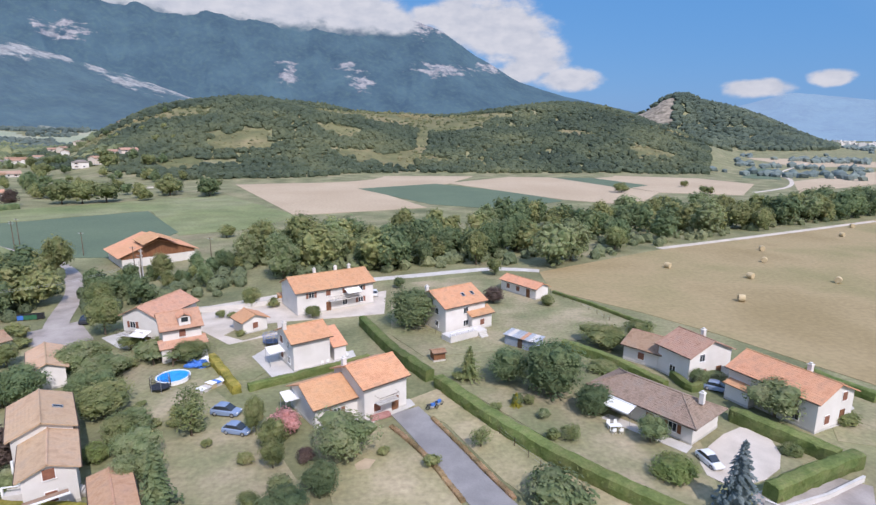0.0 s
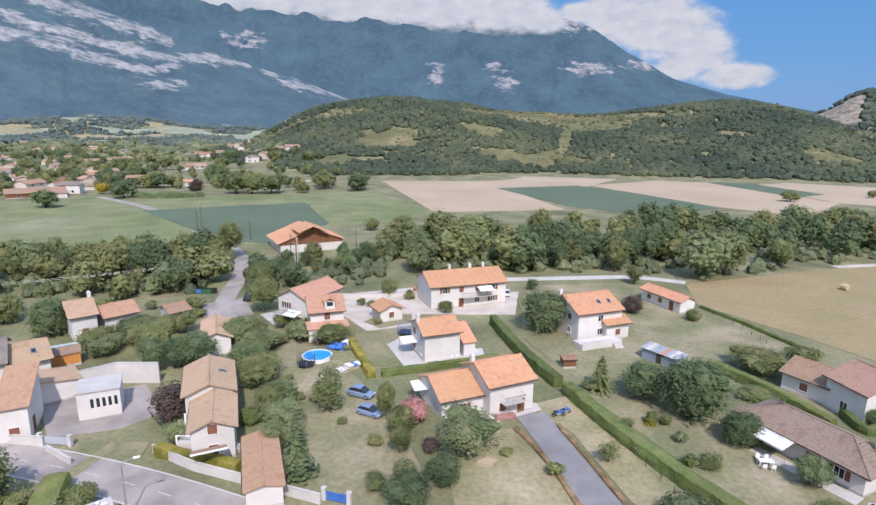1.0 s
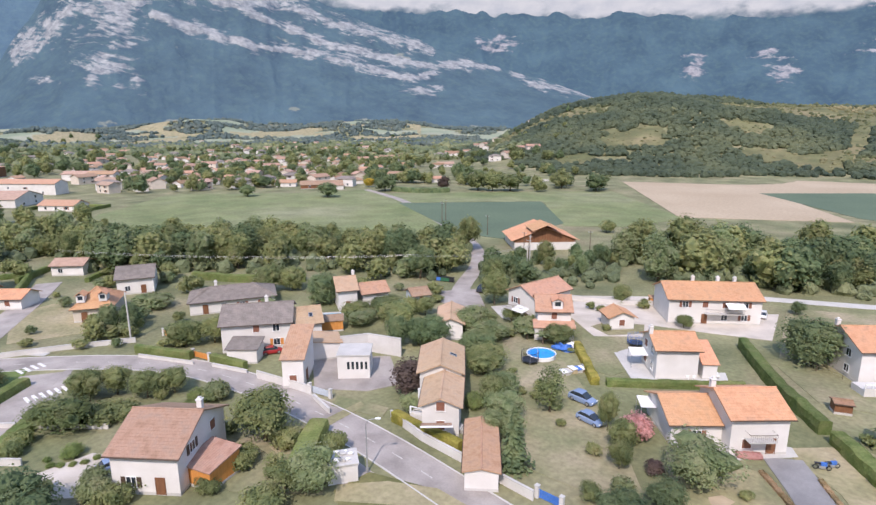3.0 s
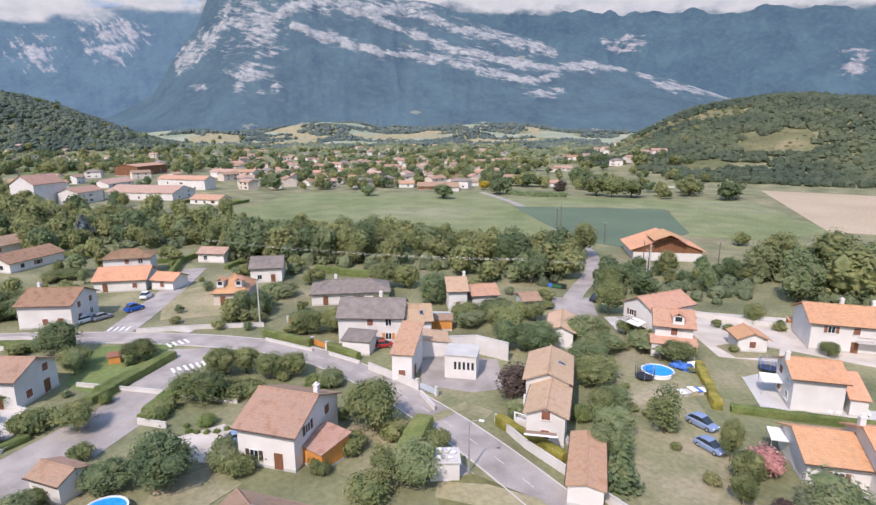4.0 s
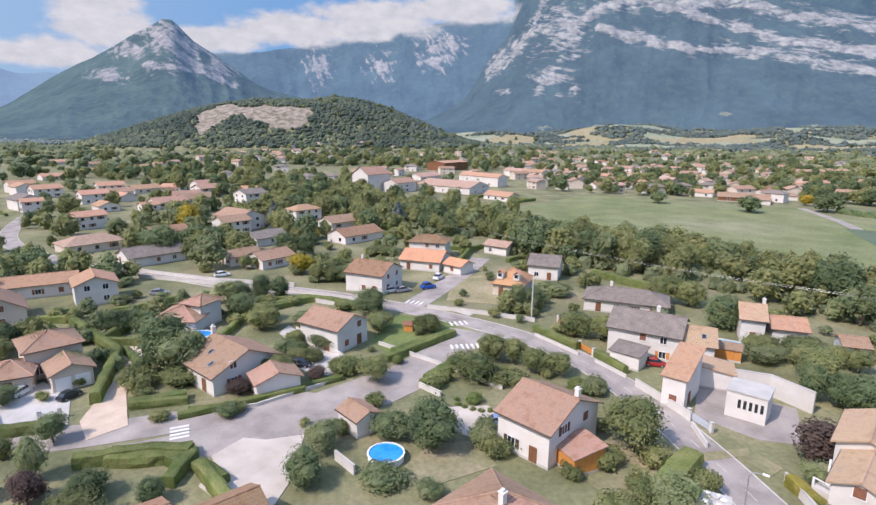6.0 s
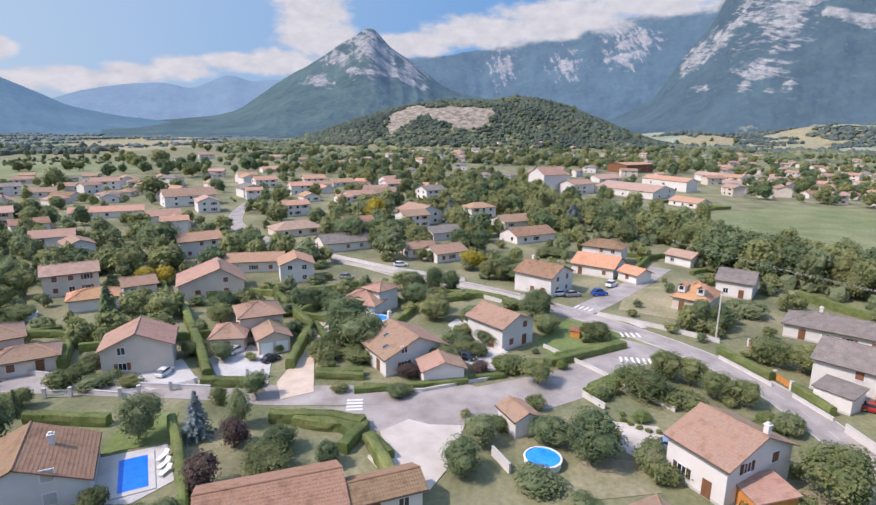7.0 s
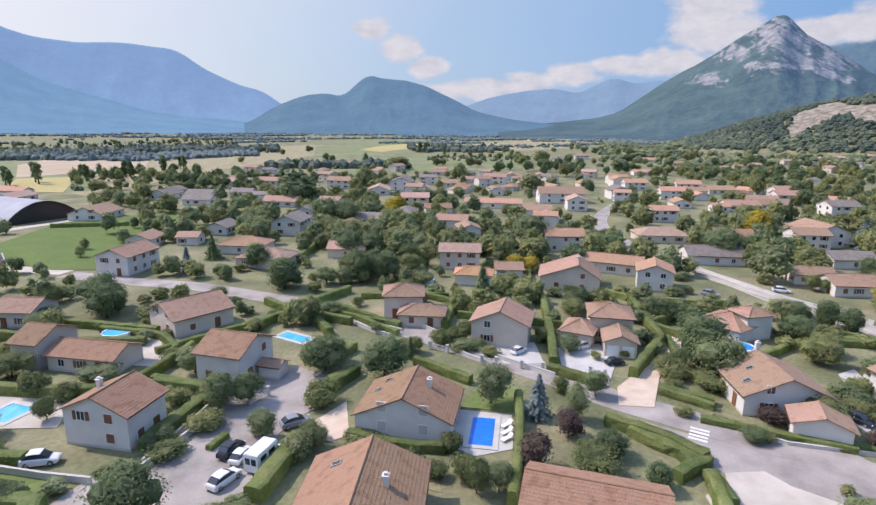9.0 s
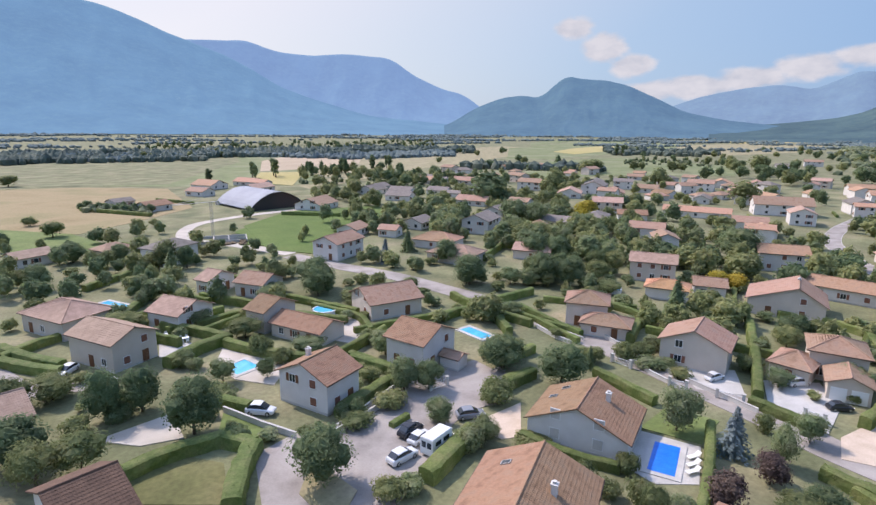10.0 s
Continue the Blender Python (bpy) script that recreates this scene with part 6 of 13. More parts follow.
def wall_awning(x, y, turn, L, z, mat=None, label="white roll-out awning on a house wall"):
    """Sloping cloth out from a wall, on two folding arms; local +y points away from the wall."""
    t = thing("wall_awning", x, y, z, turn, label, "awning")
    s = Shape()
    n = 8
    for k in range(n):
        a, b = -L / 2 + L * k / n, -L / 2 + L * (k + 1) / n
        s.face([(a, 0.02, 0.5), (b, 0.02, 0.5), (b, 1.9, 0.05), (a, 1.9, 0.05)])
        s.face([(b, 0.02, 0.47), (a, 0.02, 0.47), (a, 1.9, 0.02), (b, 1.9, 0.02)])
        s.face([(a, 1.9, 0.05), (b, 1.9, 0.05), (b - 0.03, 1.92, -0.16), (a + 0.03, 1.92, -0.16)])
    part("cloth", s, mat or CANVAS, t)
    s = Shape()
    s.box(-L / 2 - 0.05, 0, 0.45, L / 2 + 0.05, 0.18, 0.62)
    part("cassette", s, WHITETRIM, t)
    for u in (-L / 2 + 0.2, L / 2 - 0.2):
        s = Shape()
        s.tube([((u, 0.1, 0.35), 0.03), ((u, 1.85, 0.0), 0.025)], 5)
        part("arm", s, METALGREY, t)


def terrace_steps(x, y, turn, L, W, h, label):
    """A low white terrace with a flight of steps and a pierced parapet."""
    t = thing("terrace", x, y, 0, turn, label, "terrace")
    s = Shape()
    s.box(-L / 2, -W / 2, 0, L / 2, W / 2, h)
    part("base", s, WHITEWALL, t)
    for k in range(4):
        s = Shape()
        s.box(L / 2 - 2.2, -W / 2 - 0.3 * (k + 1), 0, L / 2 - 0.4, -W / 2 - 0.3 * k, h - h / 4.5 * (k + 1) + 0.02)
        part("step", s, CONCRETE, t)
    s = Shape()
    s.box(-L / 2, -W / 2, h, L / 2 - 2.4, -W / 2 + 0.12, h + 0.3)
    part("parapet", s, WHITEWALL, t)
    for k in range(int((L - 2.4) / 1.1) + 1):
        s = Shape()
        s.box(-L / 2 + k * 1.1, -W / 2, h + 0.3, -L / 2 + k * 1.1 + 0.14, -W / 2 + 0.12, h + 0.85)
        part("post", s, WHITETRIM, t)
    s = Shape()
    s.box(-L / 2, -W / 2, h + 0.85, L / 2 - 2.4, -W / 2 + 0.13, h + 0.93)
    part("rail", s, WHITETRIM, t)


def wheeled_bin(x, y, turn, mat, label):
    t = thing("wheeled_bin", x, y, 0.06, turn, label, "bin", "bins at the lane end")
    s = Shape()
    s.box(-0.6, -0.45, 0.15, 0.6, 0.45, 1.15)
    part("body", s, mat, t)
    s = Shape()
    s.prism([(-0.65, -0.5), (0.65, -0.5), (0.65, 0.45), (-0.65, 0.45)], 1.15, 1.27)
    part("lid", s, DARKMETAL, t)
    for u in (-0.5, 0.5):
        for v in (-0.35, 0.35):
            s = Shape()
            s.tube([((u, v - 0.04, 0.09), 0.09), ((u, v + 0.04, 0.09), 0.09)], 8)
            part("wheel", s, RUBBER, t)


def wire_fence(pts, h=1.1):
    """Thin posts with two wires along a garden edge."""
    t = thing("wire_fence", 0, 0, 0, 0, "thin wire fence on wooden posts along a lawn", "fence")
    line = smooth_line(pts, 2.5)
    for p in line:
        s = Shape()
        s.tube([((p[0], p[1], 0), 0.05), ((p[0], p[1], h), 0.045)], 5)
        part("post", s, BARK, t)
    for z in (h * 0.5, h * 0.92):
        s = Shape()
        s.tube([((p[0], p[1], z), 0.012) for p in line], 4)
        part("wire", s, METALGREY, t)


def motorbike(x, y, turn):
    t = thing("motorbike", x, y, 0.07, turn, "blue and white motorbike standing on a driveway", "motorbike")
    for u in (-0.68, 0.68):
        s = Shape()
        s.tube([((u + math.cos(6.2832 * k / 14) * 0.27, 0, 0.32 + math.sin(6.2832 * k / 14) * 0.27), 0.06) for k in range(15)], 6, cap=False)
        part("tyre", s, RUBBER, t)
    s = Shape()
    s.prism([(-0.2, -0.16), (0.45, -0.14), (0.5, 0.14), (-0.2, 0.16)], 0.55, 0.95)
    part("tank", s, TARP, t)
    s = Shape()
    s.prism([(-0.85, -0.14), (-0.2, -0.16), (-0.2, 0.16), (-0.85, 0.14)], 0.75, 0.88)
    part("seat", s, DARKMETAL, t)
    s = Shape()
    s.box(-0.35, -0.18, 0.25, 0.3, 0.18, 0.56)
    part("engine", s, METALGREY, t)
    s = Shape()
    s.tube([((0.68, 0, 0.32), 0.035), ((0.45, 0, 1.0), 0.035)], 6)
    s.tube([((0.42, -0.38, 1.08), 0.022), ((0.45, 0, 1.0), 0.025), ((0.42, 0.38, 1.08), 0.022)], 6)
    part("fork", s, METALGREY, t)


def palm(x, y, h, seed):
    """A short trunk with a burst of long drooping fronds."""
    t = thing("palm", x, y, 0, 0, "small garden palm with arching green fronds", "palm")
    s = Shape()
    s.tube([((0, 0, 0), 0.18), ((0.05, 0, h * 0.55), 0.14)], 7)
    part("trunk", s, BARK, t)
    rng = random.Random(seed)
    for k in range(13):
        a, r, up = 6.2832 * k / 13 + rng.uniform(-0.2, 0.2), rng.uniform(1.3, 1.9), rng.uniform(0.3, 0.9)
        d, side = Vector((math.cos(a), math.sin(a), 0)), Vector((-math.sin(a), math.cos(a), 0))
        f = Shape()
        pts = [Vector((0.05, 0, h * 0.55)) + d * r * q + Vector((0, 0, up * math.sin(q * 2.4) * 1.1)) for q in (0, 0.33, 0.66, 1.0)]
        for (p, w0), (q, w1) in zip(zip(pts, (0.05, 0.28, 0.3)), zip(pts[1:], (0.28, 0.3, 0.03))):
            for g in (-1, 1):
                f.face([p, q, q + side * w1 * g - Vector((0, 0, w1 * 0.5)), p + side * w0 * g - Vector((0, 0, w0 * 0.5))])
        part("frond", f, LEAF_LIGHT, t)


def play_hut(x, y, turn):
    t = thing("play_hut", x, y, 0, turn, "small orange wooden play hut on a lawn", "hut")
    s = Shape()
    s.box(-0.9, -0.8, 0, 0.9, 0.8, 1.5)
    part("wall", s, WOOD_ORANGE, t)
    s = Shape()
    slope(s, (-1.1, -1.0, 1.45), (1.1, -1.0, 1.45), (1.1, 0, 2.1), (-1.1, 0, 2.1), 0.05, 0)
    slope(s, (1.1, 1.0, 1.45), (-1.1, 1.0, 1.45), (-1.1, 0, 2.1), (1.1, 0, 2.1), 0.05, 0)
    part("roof", s, SHUTTER, t)


def zebra(ax, ay, bx, by):
    """A crossing: pale bars in a row from a to b."""
    a, b = Vector((ax, ay)), Vector((bx, by))
    t = thing("crossing", 0, 0, 0, 0, "worn white zebra crossing painted on asphalt", "crossing", kind="structure")
    d = (b - a).normalized()
    n = Vector((-d.y, d.x))
    count = max(4, int((b - a).length / 0.95))
    for k in range(count):
        c = a + (b - a) * (k + 0.5) / count
        s = Shape()
        q = [c - d * 0.24 - n * 1.2, c + d * 0.24 - n * 1.2, c + d * 0.24 + n * 1.2, c - d * 0.24 + n * 1.2]
        s.prism([tuple(p) for p in q], 0.0, 0.103)
        part("road_marking", s, PAINT, t)


def along(line, t):
    """The point a share t along a line of points."""
    P = [Vector(p) for p in line]
    lens = [(b - a).length for a, b in zip(P, P[1:])]
    d = t * sum(lens)
    for a, b, l in zip(P, P[1:], lens):
        if d <= l:
            return a.lerp(b, d / l)
        d -= l
    return P[-1]


def tree_belt(front, back_line, count, kinds, seed, low, high):
    """Trees filling the strip between two lines."""
    rng = random.Random(seed)
    for k in range(count):
        t = (k + rng.random()) / count
        p = along(front, t).lerp(along(back_line, t), rng.random() ** 0.9)
        h = rng.uniform(low, high)
        kind, w = kinds[rng.randrange(len(kinds))], h * rng.uniform(0.62, 0.9)
        (tree if k % 3 == 0 and p.length < 210 else mass_tree)(p.x, p.y, kind, h, w, land(p.x, p.y))
    # undergrowth that closes the belt below the crowns
    s = Shape()
    for k in range(count * 3):
        t = rng.random()
        p = along(front, t).lerp(along(back_line, t), rng.random())
        r = rng.uniform(0.9, 2.2)
        s.blob(BALL2 if p.length < 260 else BALL1, (p.x, p.y, land(p.x, p.y) + r * 0.5), (r, r, r * rng.uniform(0.8, 1.3)), 0.6, k * 0.37)
        for j in range(36 if p.length < 260 else 8):
            d = Vector((rng.gauss(0, 1), rng.gauss(0, 1), abs(rng.gauss(0, 1)))).normalized()
            s.leaf((p.x + d.x * r, p.y + d.y * r, land(p.x, p.y) + r * 0.5 + d.z * r * 1.1), d, rng.uniform(0.3, 0.6), rng.uniform(0, 6))
    solid("undergrowth", s, LEAF_WOOD, "tangled green undergrowth below a belt of trees", "bushes", kind="stuff")


def loose_trees(corners, count, kinds, seed, low, high):
    """Trees scattered over a quarter of the village wherever no house or road stands."""
    rng = random.Random(seed)
    A, B, C, D = (Vector(c) for c in corners)
    done = tries = 0
    while done < count and tries < count * 12:
        tries += 1
        u, v = rng.random(), rng.random()
        low_end, high_end = A.lerp(B, u), D.lerp(C, u)
        r0, r1 = low_end.length, high_end.length
        r = 1 / ((1 - v) / r0 + v / r1)
        p = low_end.lerp(high_end, (r - r0) / (r1 - r0))
        kind = kinds[rng.randrange(len(kinds))]
        h = rng.uniform(low, high)
        if kind in ("shrub", "lightshrub"):
            h = min(h, 2.6)
        w = h * (rng.uniform(0.7, 1.05) if h > 2.6 else rng.uniform(1.1, 1.7))
        if not free_spot(p.x, p.y, w * 0.38):
            continue
        (tree if p.length < 105 and h > 1.8 else mass_tree)(p.x, p.y, kind, h, w, land(p.x, p.y))
        done += 1


def cables(a, b, count=2, sag=1.2):
    """Slack wires from one pole top to the next."""
    t = thing("power_line", 0, 0, 0, 0, "thin pale overhead power cables between poles", "cable")
    for k in range(count):
        s = Shape()
        pts = []
        for i in range(17):
            u = i / 16
            p = Vector(a).lerp(Vector(b), u)
            p.z -= sag * 4 * u * (1 - u) + 0.35 * k
            pts.append((p, 0.02))
        s.tube(pts, 5)
        part("cable", s, METALGREY, t)


def balcony(x, y, turn, L, z, label="small balcony with a dark metal railing"):
    t = thing("balcony", x, y, z, turn, label, "balcony")
    s = Shape()
    s.box(-L / 2, 0, -0.12, L / 2, 1.2, 0.0)
    part("slab", s, CONCRETE, t)
    s = Shape()
    for k in range(int(L / 0.25) + 1):
        s.tube([((-L / 2 + 0.03 + k * 0.25, 1.15, 0), 0.015), ((-L / 2 + 0.03 + k * 0.25, 1.15, 0.95), 0.015)], 4)
    s.box(-L / 2, 1.12, 0.95, L / 2, 1.18, 1.0)
    for x0 in (-L / 2 + 0.02, L / 2 - 0.02):
        s.tube([((x0, 0, 0.97), 0.02), ((x0, 1.15, 0.97), 0.02)], 4)
    part("railing", s, DARKTRIM, t)


def plot_hedge(a, b, h):
    """A garden hedge between plots, left out where it would cross a road or a house."""
    n = max(2, int((Vector(b) - Vector(a)).length / 2))
    pts = [tuple(Vector(a).lerp(Vector(b), k / n)) for k in range(n + 1)]
    if all(free_spot(p[0], p[1], 0.3) for p in pts):
        hedge([a, b], h, 1.1)


def sun_lounger(x, y, turn):
    t = thing("sun_lounger", x, y, 0.1, turn, "white sun lounger beside the covered pool", "lounger")
    s = Shape()
    s.box(-0.95, -0.32, 0.28, 0.45, 0.32, 0.36)
    part("bed", s, CANVAS, t)
    s = Shape()
    s.face([(0.45, -0.32, 0.36), (0.95, -0.32, 0.75), (0.95, 0.32, 0.75), (0.45, 0.32, 0.36)])
    s.face([(0.45, 0.32, 0.30), (0.95, 0.32, 0.69), (0.95, -0.32, 0.69), (0.45, -0.32, 0.30)])
    part("backrest", s, CANVAS, t)
    for u in (-0.85, 0.4):
        for v in (-0.28, 0.28):
            leg = Shape()
            leg.box(u - 0.03, v - 0.03, 0, u + 0.03, v + 0.03, 0.29)
            part("leg", leg, WHITETRIM, t)


def garden_table(x, y, turn):
    t = thing("garden_table", x, y, 0.08, turn, "white garden table standing on a terrace", "table")
    s = Shape()
    s.box(-0.85, -0.45, 0.70, 0.85, 0.45, 0.75)
    part("tabletop", s, WHITETRIM, t)
    for u in (-0.75, 0.75):
        for v in (-0.36, 0.36):
            leg = Shape()
            leg.box(u - 0.04, v - 0.04, 0, u + 0.04, v + 0.04, 0.7)
            part("leg", leg, WHITETRIM, t)
    for k, (u, v) in enumerate(((-0.5, -0.95), (0.5, -0.95), (-0.5, 0.95), (0.5, 0.95))):
        c = thing("garden_chair", *(pose(x, y, 0, 0, 0, turn) @ Vector((u, v, 0)))[:2], 0.08, turn + (0 if v < 0 else 180), "white garden chair beside a table", "chair", group="garden chairs")
        for name, b in (("seat", (-0.24, -0.24, 0.40, 0.24, 0.24, 0.45)), ("backrest", (-0.24, -0.26, 0.45, 0.24, -0.21, 0.9))):
            q = Shape()
            q.box(*b)
            part(name, q, WHITETRIM, c)
        for lx in (-0.2, 0.2):
            for ly in (-0.2, 0.2):
                q = Shape()
                q.box(lx - 0.025, ly - 0.025, 0, lx + 0.025, ly + 0.025, 0.41)
                part("leg", q, WHITETRIM, c)


def gate(ax, ay, bx, by, mat=None, label="white barred gate between rendered pillars at a driveway"):
    """Two white pillars with a low barred gate between them."""
    a, b = Vector((ax, ay)), Vector((bx, by))
    if (b - a).length > 5:
        b = a + (b - a).normalized() * 5
    L = (b - a).length
    t = thing("gate", a.x, a.y, 0.05, math.degrees(math.atan2(b.y - a.y, b.x - a.x)), label, "gate")
    for u in (0, L):
        s = Shape()
        s.box(u - 0.22, -0.22, 0, u + 0.22, 0.22, 1.5)
        p = part("pillar", s, WHITEWALL, t)
        c = Shape()
        c.box(u - 0.27, -0.27, 1.5, u + 0.27, 0.27, 1.58)
        part("cap", c, CONCRETE, p)
    s = Shape()
    s.box(0.25, -0.03, 0.15, L - 0.25, 0.03, 0.22)
    s.box(0.25, -0.03, 1.1, L - 0.25, 0.03, 1.17)
    part("rail", s, mat or WHITETRIM, t)
    for k in range(int((L - 0.5) / 0.22)):
        s = Shape()
        s.box(0.3 + k * 0.22, -0.015, 0.2, (0.5 if mat else 0.33) + k * 0.22, 0.015, 1.12)
        part("board" if mat else "bar", s, mat or WHITETRIM, t)


def front_terrace(x, y, turn):
    """A raised white terrace with a balustrade and steps before a row house."""
    t = thing("terrace", x, y, 0, turn, "raised white terrace with balustrade and steps before a row house", "terrace")
    s = Shape()
    s.box(-3.2, -1.6, 0, 3.2, 1.6, 1.5)
    part("base", s, WHITEWALL, t)
    for k in range(7):
        q = Shape()
        q.box(3.2, -1.5, 0, 3.2 + 0.28 * (k + 1), -0.3, 1.5 - 0.2 * (k + 1) + 0.02)
        part("step", q, CONCRETE, t)
    for u in (-3.1, -1.0, 1.0, 3.1):
        q = Shape()
        q.box(u - 0.1, -1.6, 1.5, u + 0.1, -1.4, 2.45)
        part("post", q, WHITETRIM, t)
    q = Shape()
    q.box(-3.2, -1.58, 2.4, 3.2, -1.42, 2.5)
    part("rail", q, WHITETRIM, t)
    for u in (-3.0, 3.0):
        q = Shape()
        q.box(u - 0.12, 1.0, 1.5, u + 0.12, 1.24, 4.0)
        part("column", q, WHITETRIM, t)
    KEEP_OUT.append((x, y, 3))

def motorhome(x, y, turn, label):
    """A parked white camper van: a tall body with a cab, windows, wheels and rear lights; the front towards +x."""
    v = thing("camper_van", x, y, 0.06, turn, label, "van")
    s = Shape()
    s.prism([(-2.5, -0.98), (1.5, -0.98), (1.5, 0.98), (-2.5, 0.98)], 0.35, 2.55)
    s.prism([(-2.42, -0.9), (1.42, -0.9), (1.42, 0.9), (-2.42, 0.9)], 2.55, 2.63)
    part("body", s, WHITETRIM, v)
    c = Shape()
    c.box(1.5, -0.92, 0.35, 2.6, 0.92, 1.15)
    c.face([(1.5, -0.9, 1.95), (2.1, -0.85, 1.15), (2.1, 0.85, 1.15), (1.5, 0.9, 1.95)])
    part("cab", c, WHITETRIM, v)
    for x0, x1, side in ((-1.9, -0.8, -1), (-0.3, 0.9, -1), (-1.9, -0.8, 1), (-0.3, 0.9, 1)):
        g = Shape()
        g.box(x0, side * 0.98 - 0.02, 1.5, x1, side * 0.98 + 0.02, 2.1)
        part("window", g, GLASS_DARK, v)
    for y0 in (-0.75, 0.1):
        g = Shape()
        g.box(-2.53, y0, 1.3, -2.49, y0 + 0.65, 2.1)
        part("rear_window", g, GLASS_DARK, v)
    for sx in (-1.5, 1.75):
        for sy in (-0.88, 0.88):
            w = Shape()
            w.tube([((sx, sy - 0.1, 0.34), 0.34), ((sx, sy + 0.1, 0.34), 0.34)], 14)
            part("wheel", w, RUBBER, v)
    KEEP_OUT.append((x, y, 3.0))


def dormer(house, x, y, z, turn, wide=1.5):
    """A small gabled window house standing on a roof slope."""
    m = pose(x, y, z, 0, 0, turn)
    s = Shape()
    h = wide / 2
    s.box(-h, -1.2, -0.6, h, 1.2, 1.0, 0, m)
    d = part("dormer", s, RENDER_WHITE, house)
    r = Shape()
    for k in (-1, 1):
        a = [m @ Vector(p) for p in ((k * (h + 0.25), -1.45, 0.92), (k * (h + 0.25), 1.4, 0.92), (0, 1.4, 1.65), (0, -1.45, 1.65))]
        slope(r, *(a if k > 0 else (a[1], a[0], a[3], a[2])), thick=0.1, rib=0)
    part("dormer_roof", r, TILE_ORANGE, d)
    g = Shape()
    g.box(-h * 0.6, -1.25, 0.0, h * 0.6, -1.18, 0.85, 0, m)
    part("dormer_window", g, GLASS_DARK, d)


# ---- fields beyond the village ----
patch("field", [(-170.2, 450.5), (-91.8, 484.1), (-4.6, 291.5), (-67.5, 261.4)], BARE, "pale bare field", 0.1245, "field")
patch("field", [(-90.8, 484.2), (-8.9, 566.7), (42.0, 526.6), (8.3, 423.9), (-54.9, 386.8)], BARE, "pale bare field", 0.119, "field")
patch("field", [(-54.9, 386.8), (-0.3, 427.9), (55.7, 368.0), (75.6, 324.1), (35.0, 286.8), (-3.2, 305.3)], CROP, "dark green crop field", 0.1335, "field")
patch("field", [(8.5, 433.1), (95.7, 531.0), (151.1, 373.3), (112.0, 305.8), (76.8, 329.5)], BARE, "pale bare field", 0.138, "field")
patch("field", [(106.7, 561.1), (178.5, 637.3), (253.1, 439.9), (200.4, 359.5), (151.1, 373.3)], BARE, "pale bare field", 0.1225, "field")
patch("field", [(84.4, 544.2), (108.2, 569.1), (162.9, 424.9), (136.7, 398.3)], CROP, "narrow strip of green crop", 0.157, "field")
patch("field", [(280.8, 667.8), (383.7, 637.6), (302.6, 484.3), (269.6, 505.4)], CROP, "green crop field", 0.1215, "field")
patch("field", [(302.0, 468.0), (469.2, 592.3), (355.5, 446.6), (249.5, 378.9)], BARE, "pale bare field", 0.126, "field")
patch("field", [(507.7, 924.8), (635.6, 805.6), (531.0, 671.5), (438.5, 683.6)], BARE, "pale bare field", 0.09, "field")
patch("field", [(-201.7, 220.8), (-143.2, 273.0), (-101.8, 215.4), (-103.0, 170.6), (-124.1, 170.0)], CROP, "green vegetable crop field", 0.1245, "field")
patch("field", [(-239.5, 247.5), (-169.6, 311.7), (-131.5, 344.6), (-64.1, 258.3), (-78.0, 222.5), (-98.8, 209.0), (-143.5, 275.7), (-202.7, 222.8)], PASTURE, "grassy field", 0.089, "field")
patch("field", [(-275.6, 93.9), (-338.2, 159.7), (-262.2, 232.6), (-210.5, 226.0), (-122.6, 164.3), (-106.4, 122.8), (-195.9, 65.0)], PASTURE, "mown pasture", 0.0935, "field")
patch("field", [(-287.9, 103.5), (-337.8, 168.9), (-271.6, 231.3), (-263.6, 262.9), (-140.3, 181.2), (-137.7, 144.2), (-195.1, 73.8)], PASTURE, "mown pasture", 0.088, "field")
patch("field", [(30.2, 155.7), (77.9, 188.0), (209.9, 259.9), (71.7, 82.8), (57.7, 105.3), (46.9, 119.1), (29.6, 136.7)], STUBBLE, "stubble field with straw bales", 0.0725, "field")
patch("field", [(99.1, -414.7), (91.0, -427.6), (46.3, -423.3), (-2.3, -396.2), (-12.1, -298.4), (10.4, -264.5), (30.0, -240.3), (58.0, -262.7), (66.3, -269.0)], STUBBLE, "dry tan meadow at the village edge", 0.107, "field")
patch("field", [(153.7, -656.7), (142.6, -685.5), (40.8, -776.6), (-96.2, -852.6), (-80.4, -665.2), (-2.8, -426.8), (56.9, -435.1), (101.5, -425.2)], GRASS, "long dull green meadow", 0.1315, "field")
patch("field", [(139.0, -667.3), (-25.8, -741.9), (-219.4, -892.8), (-94.8, -389.7), (-12.4, -403.1), (97.3, -459.2)], PASTURE, "green meadow", 0.106, "field")
patch("field", [(-64.2, -577.1), (-269.4, -818.4), (-681.3, -1050.7), (-684.1, -859.4), (-182.1, -460.3), (-86.1, -354.7)], DRYGRASS, "harvested field", 0.07, "field")
patch("field", [(60.1, -273.0), (49.4, -275.5), (17.5, -212.8), (28.7, -199.8), (49.0, -217.6)], LUSH, "green meadow", 0.1045, "field")
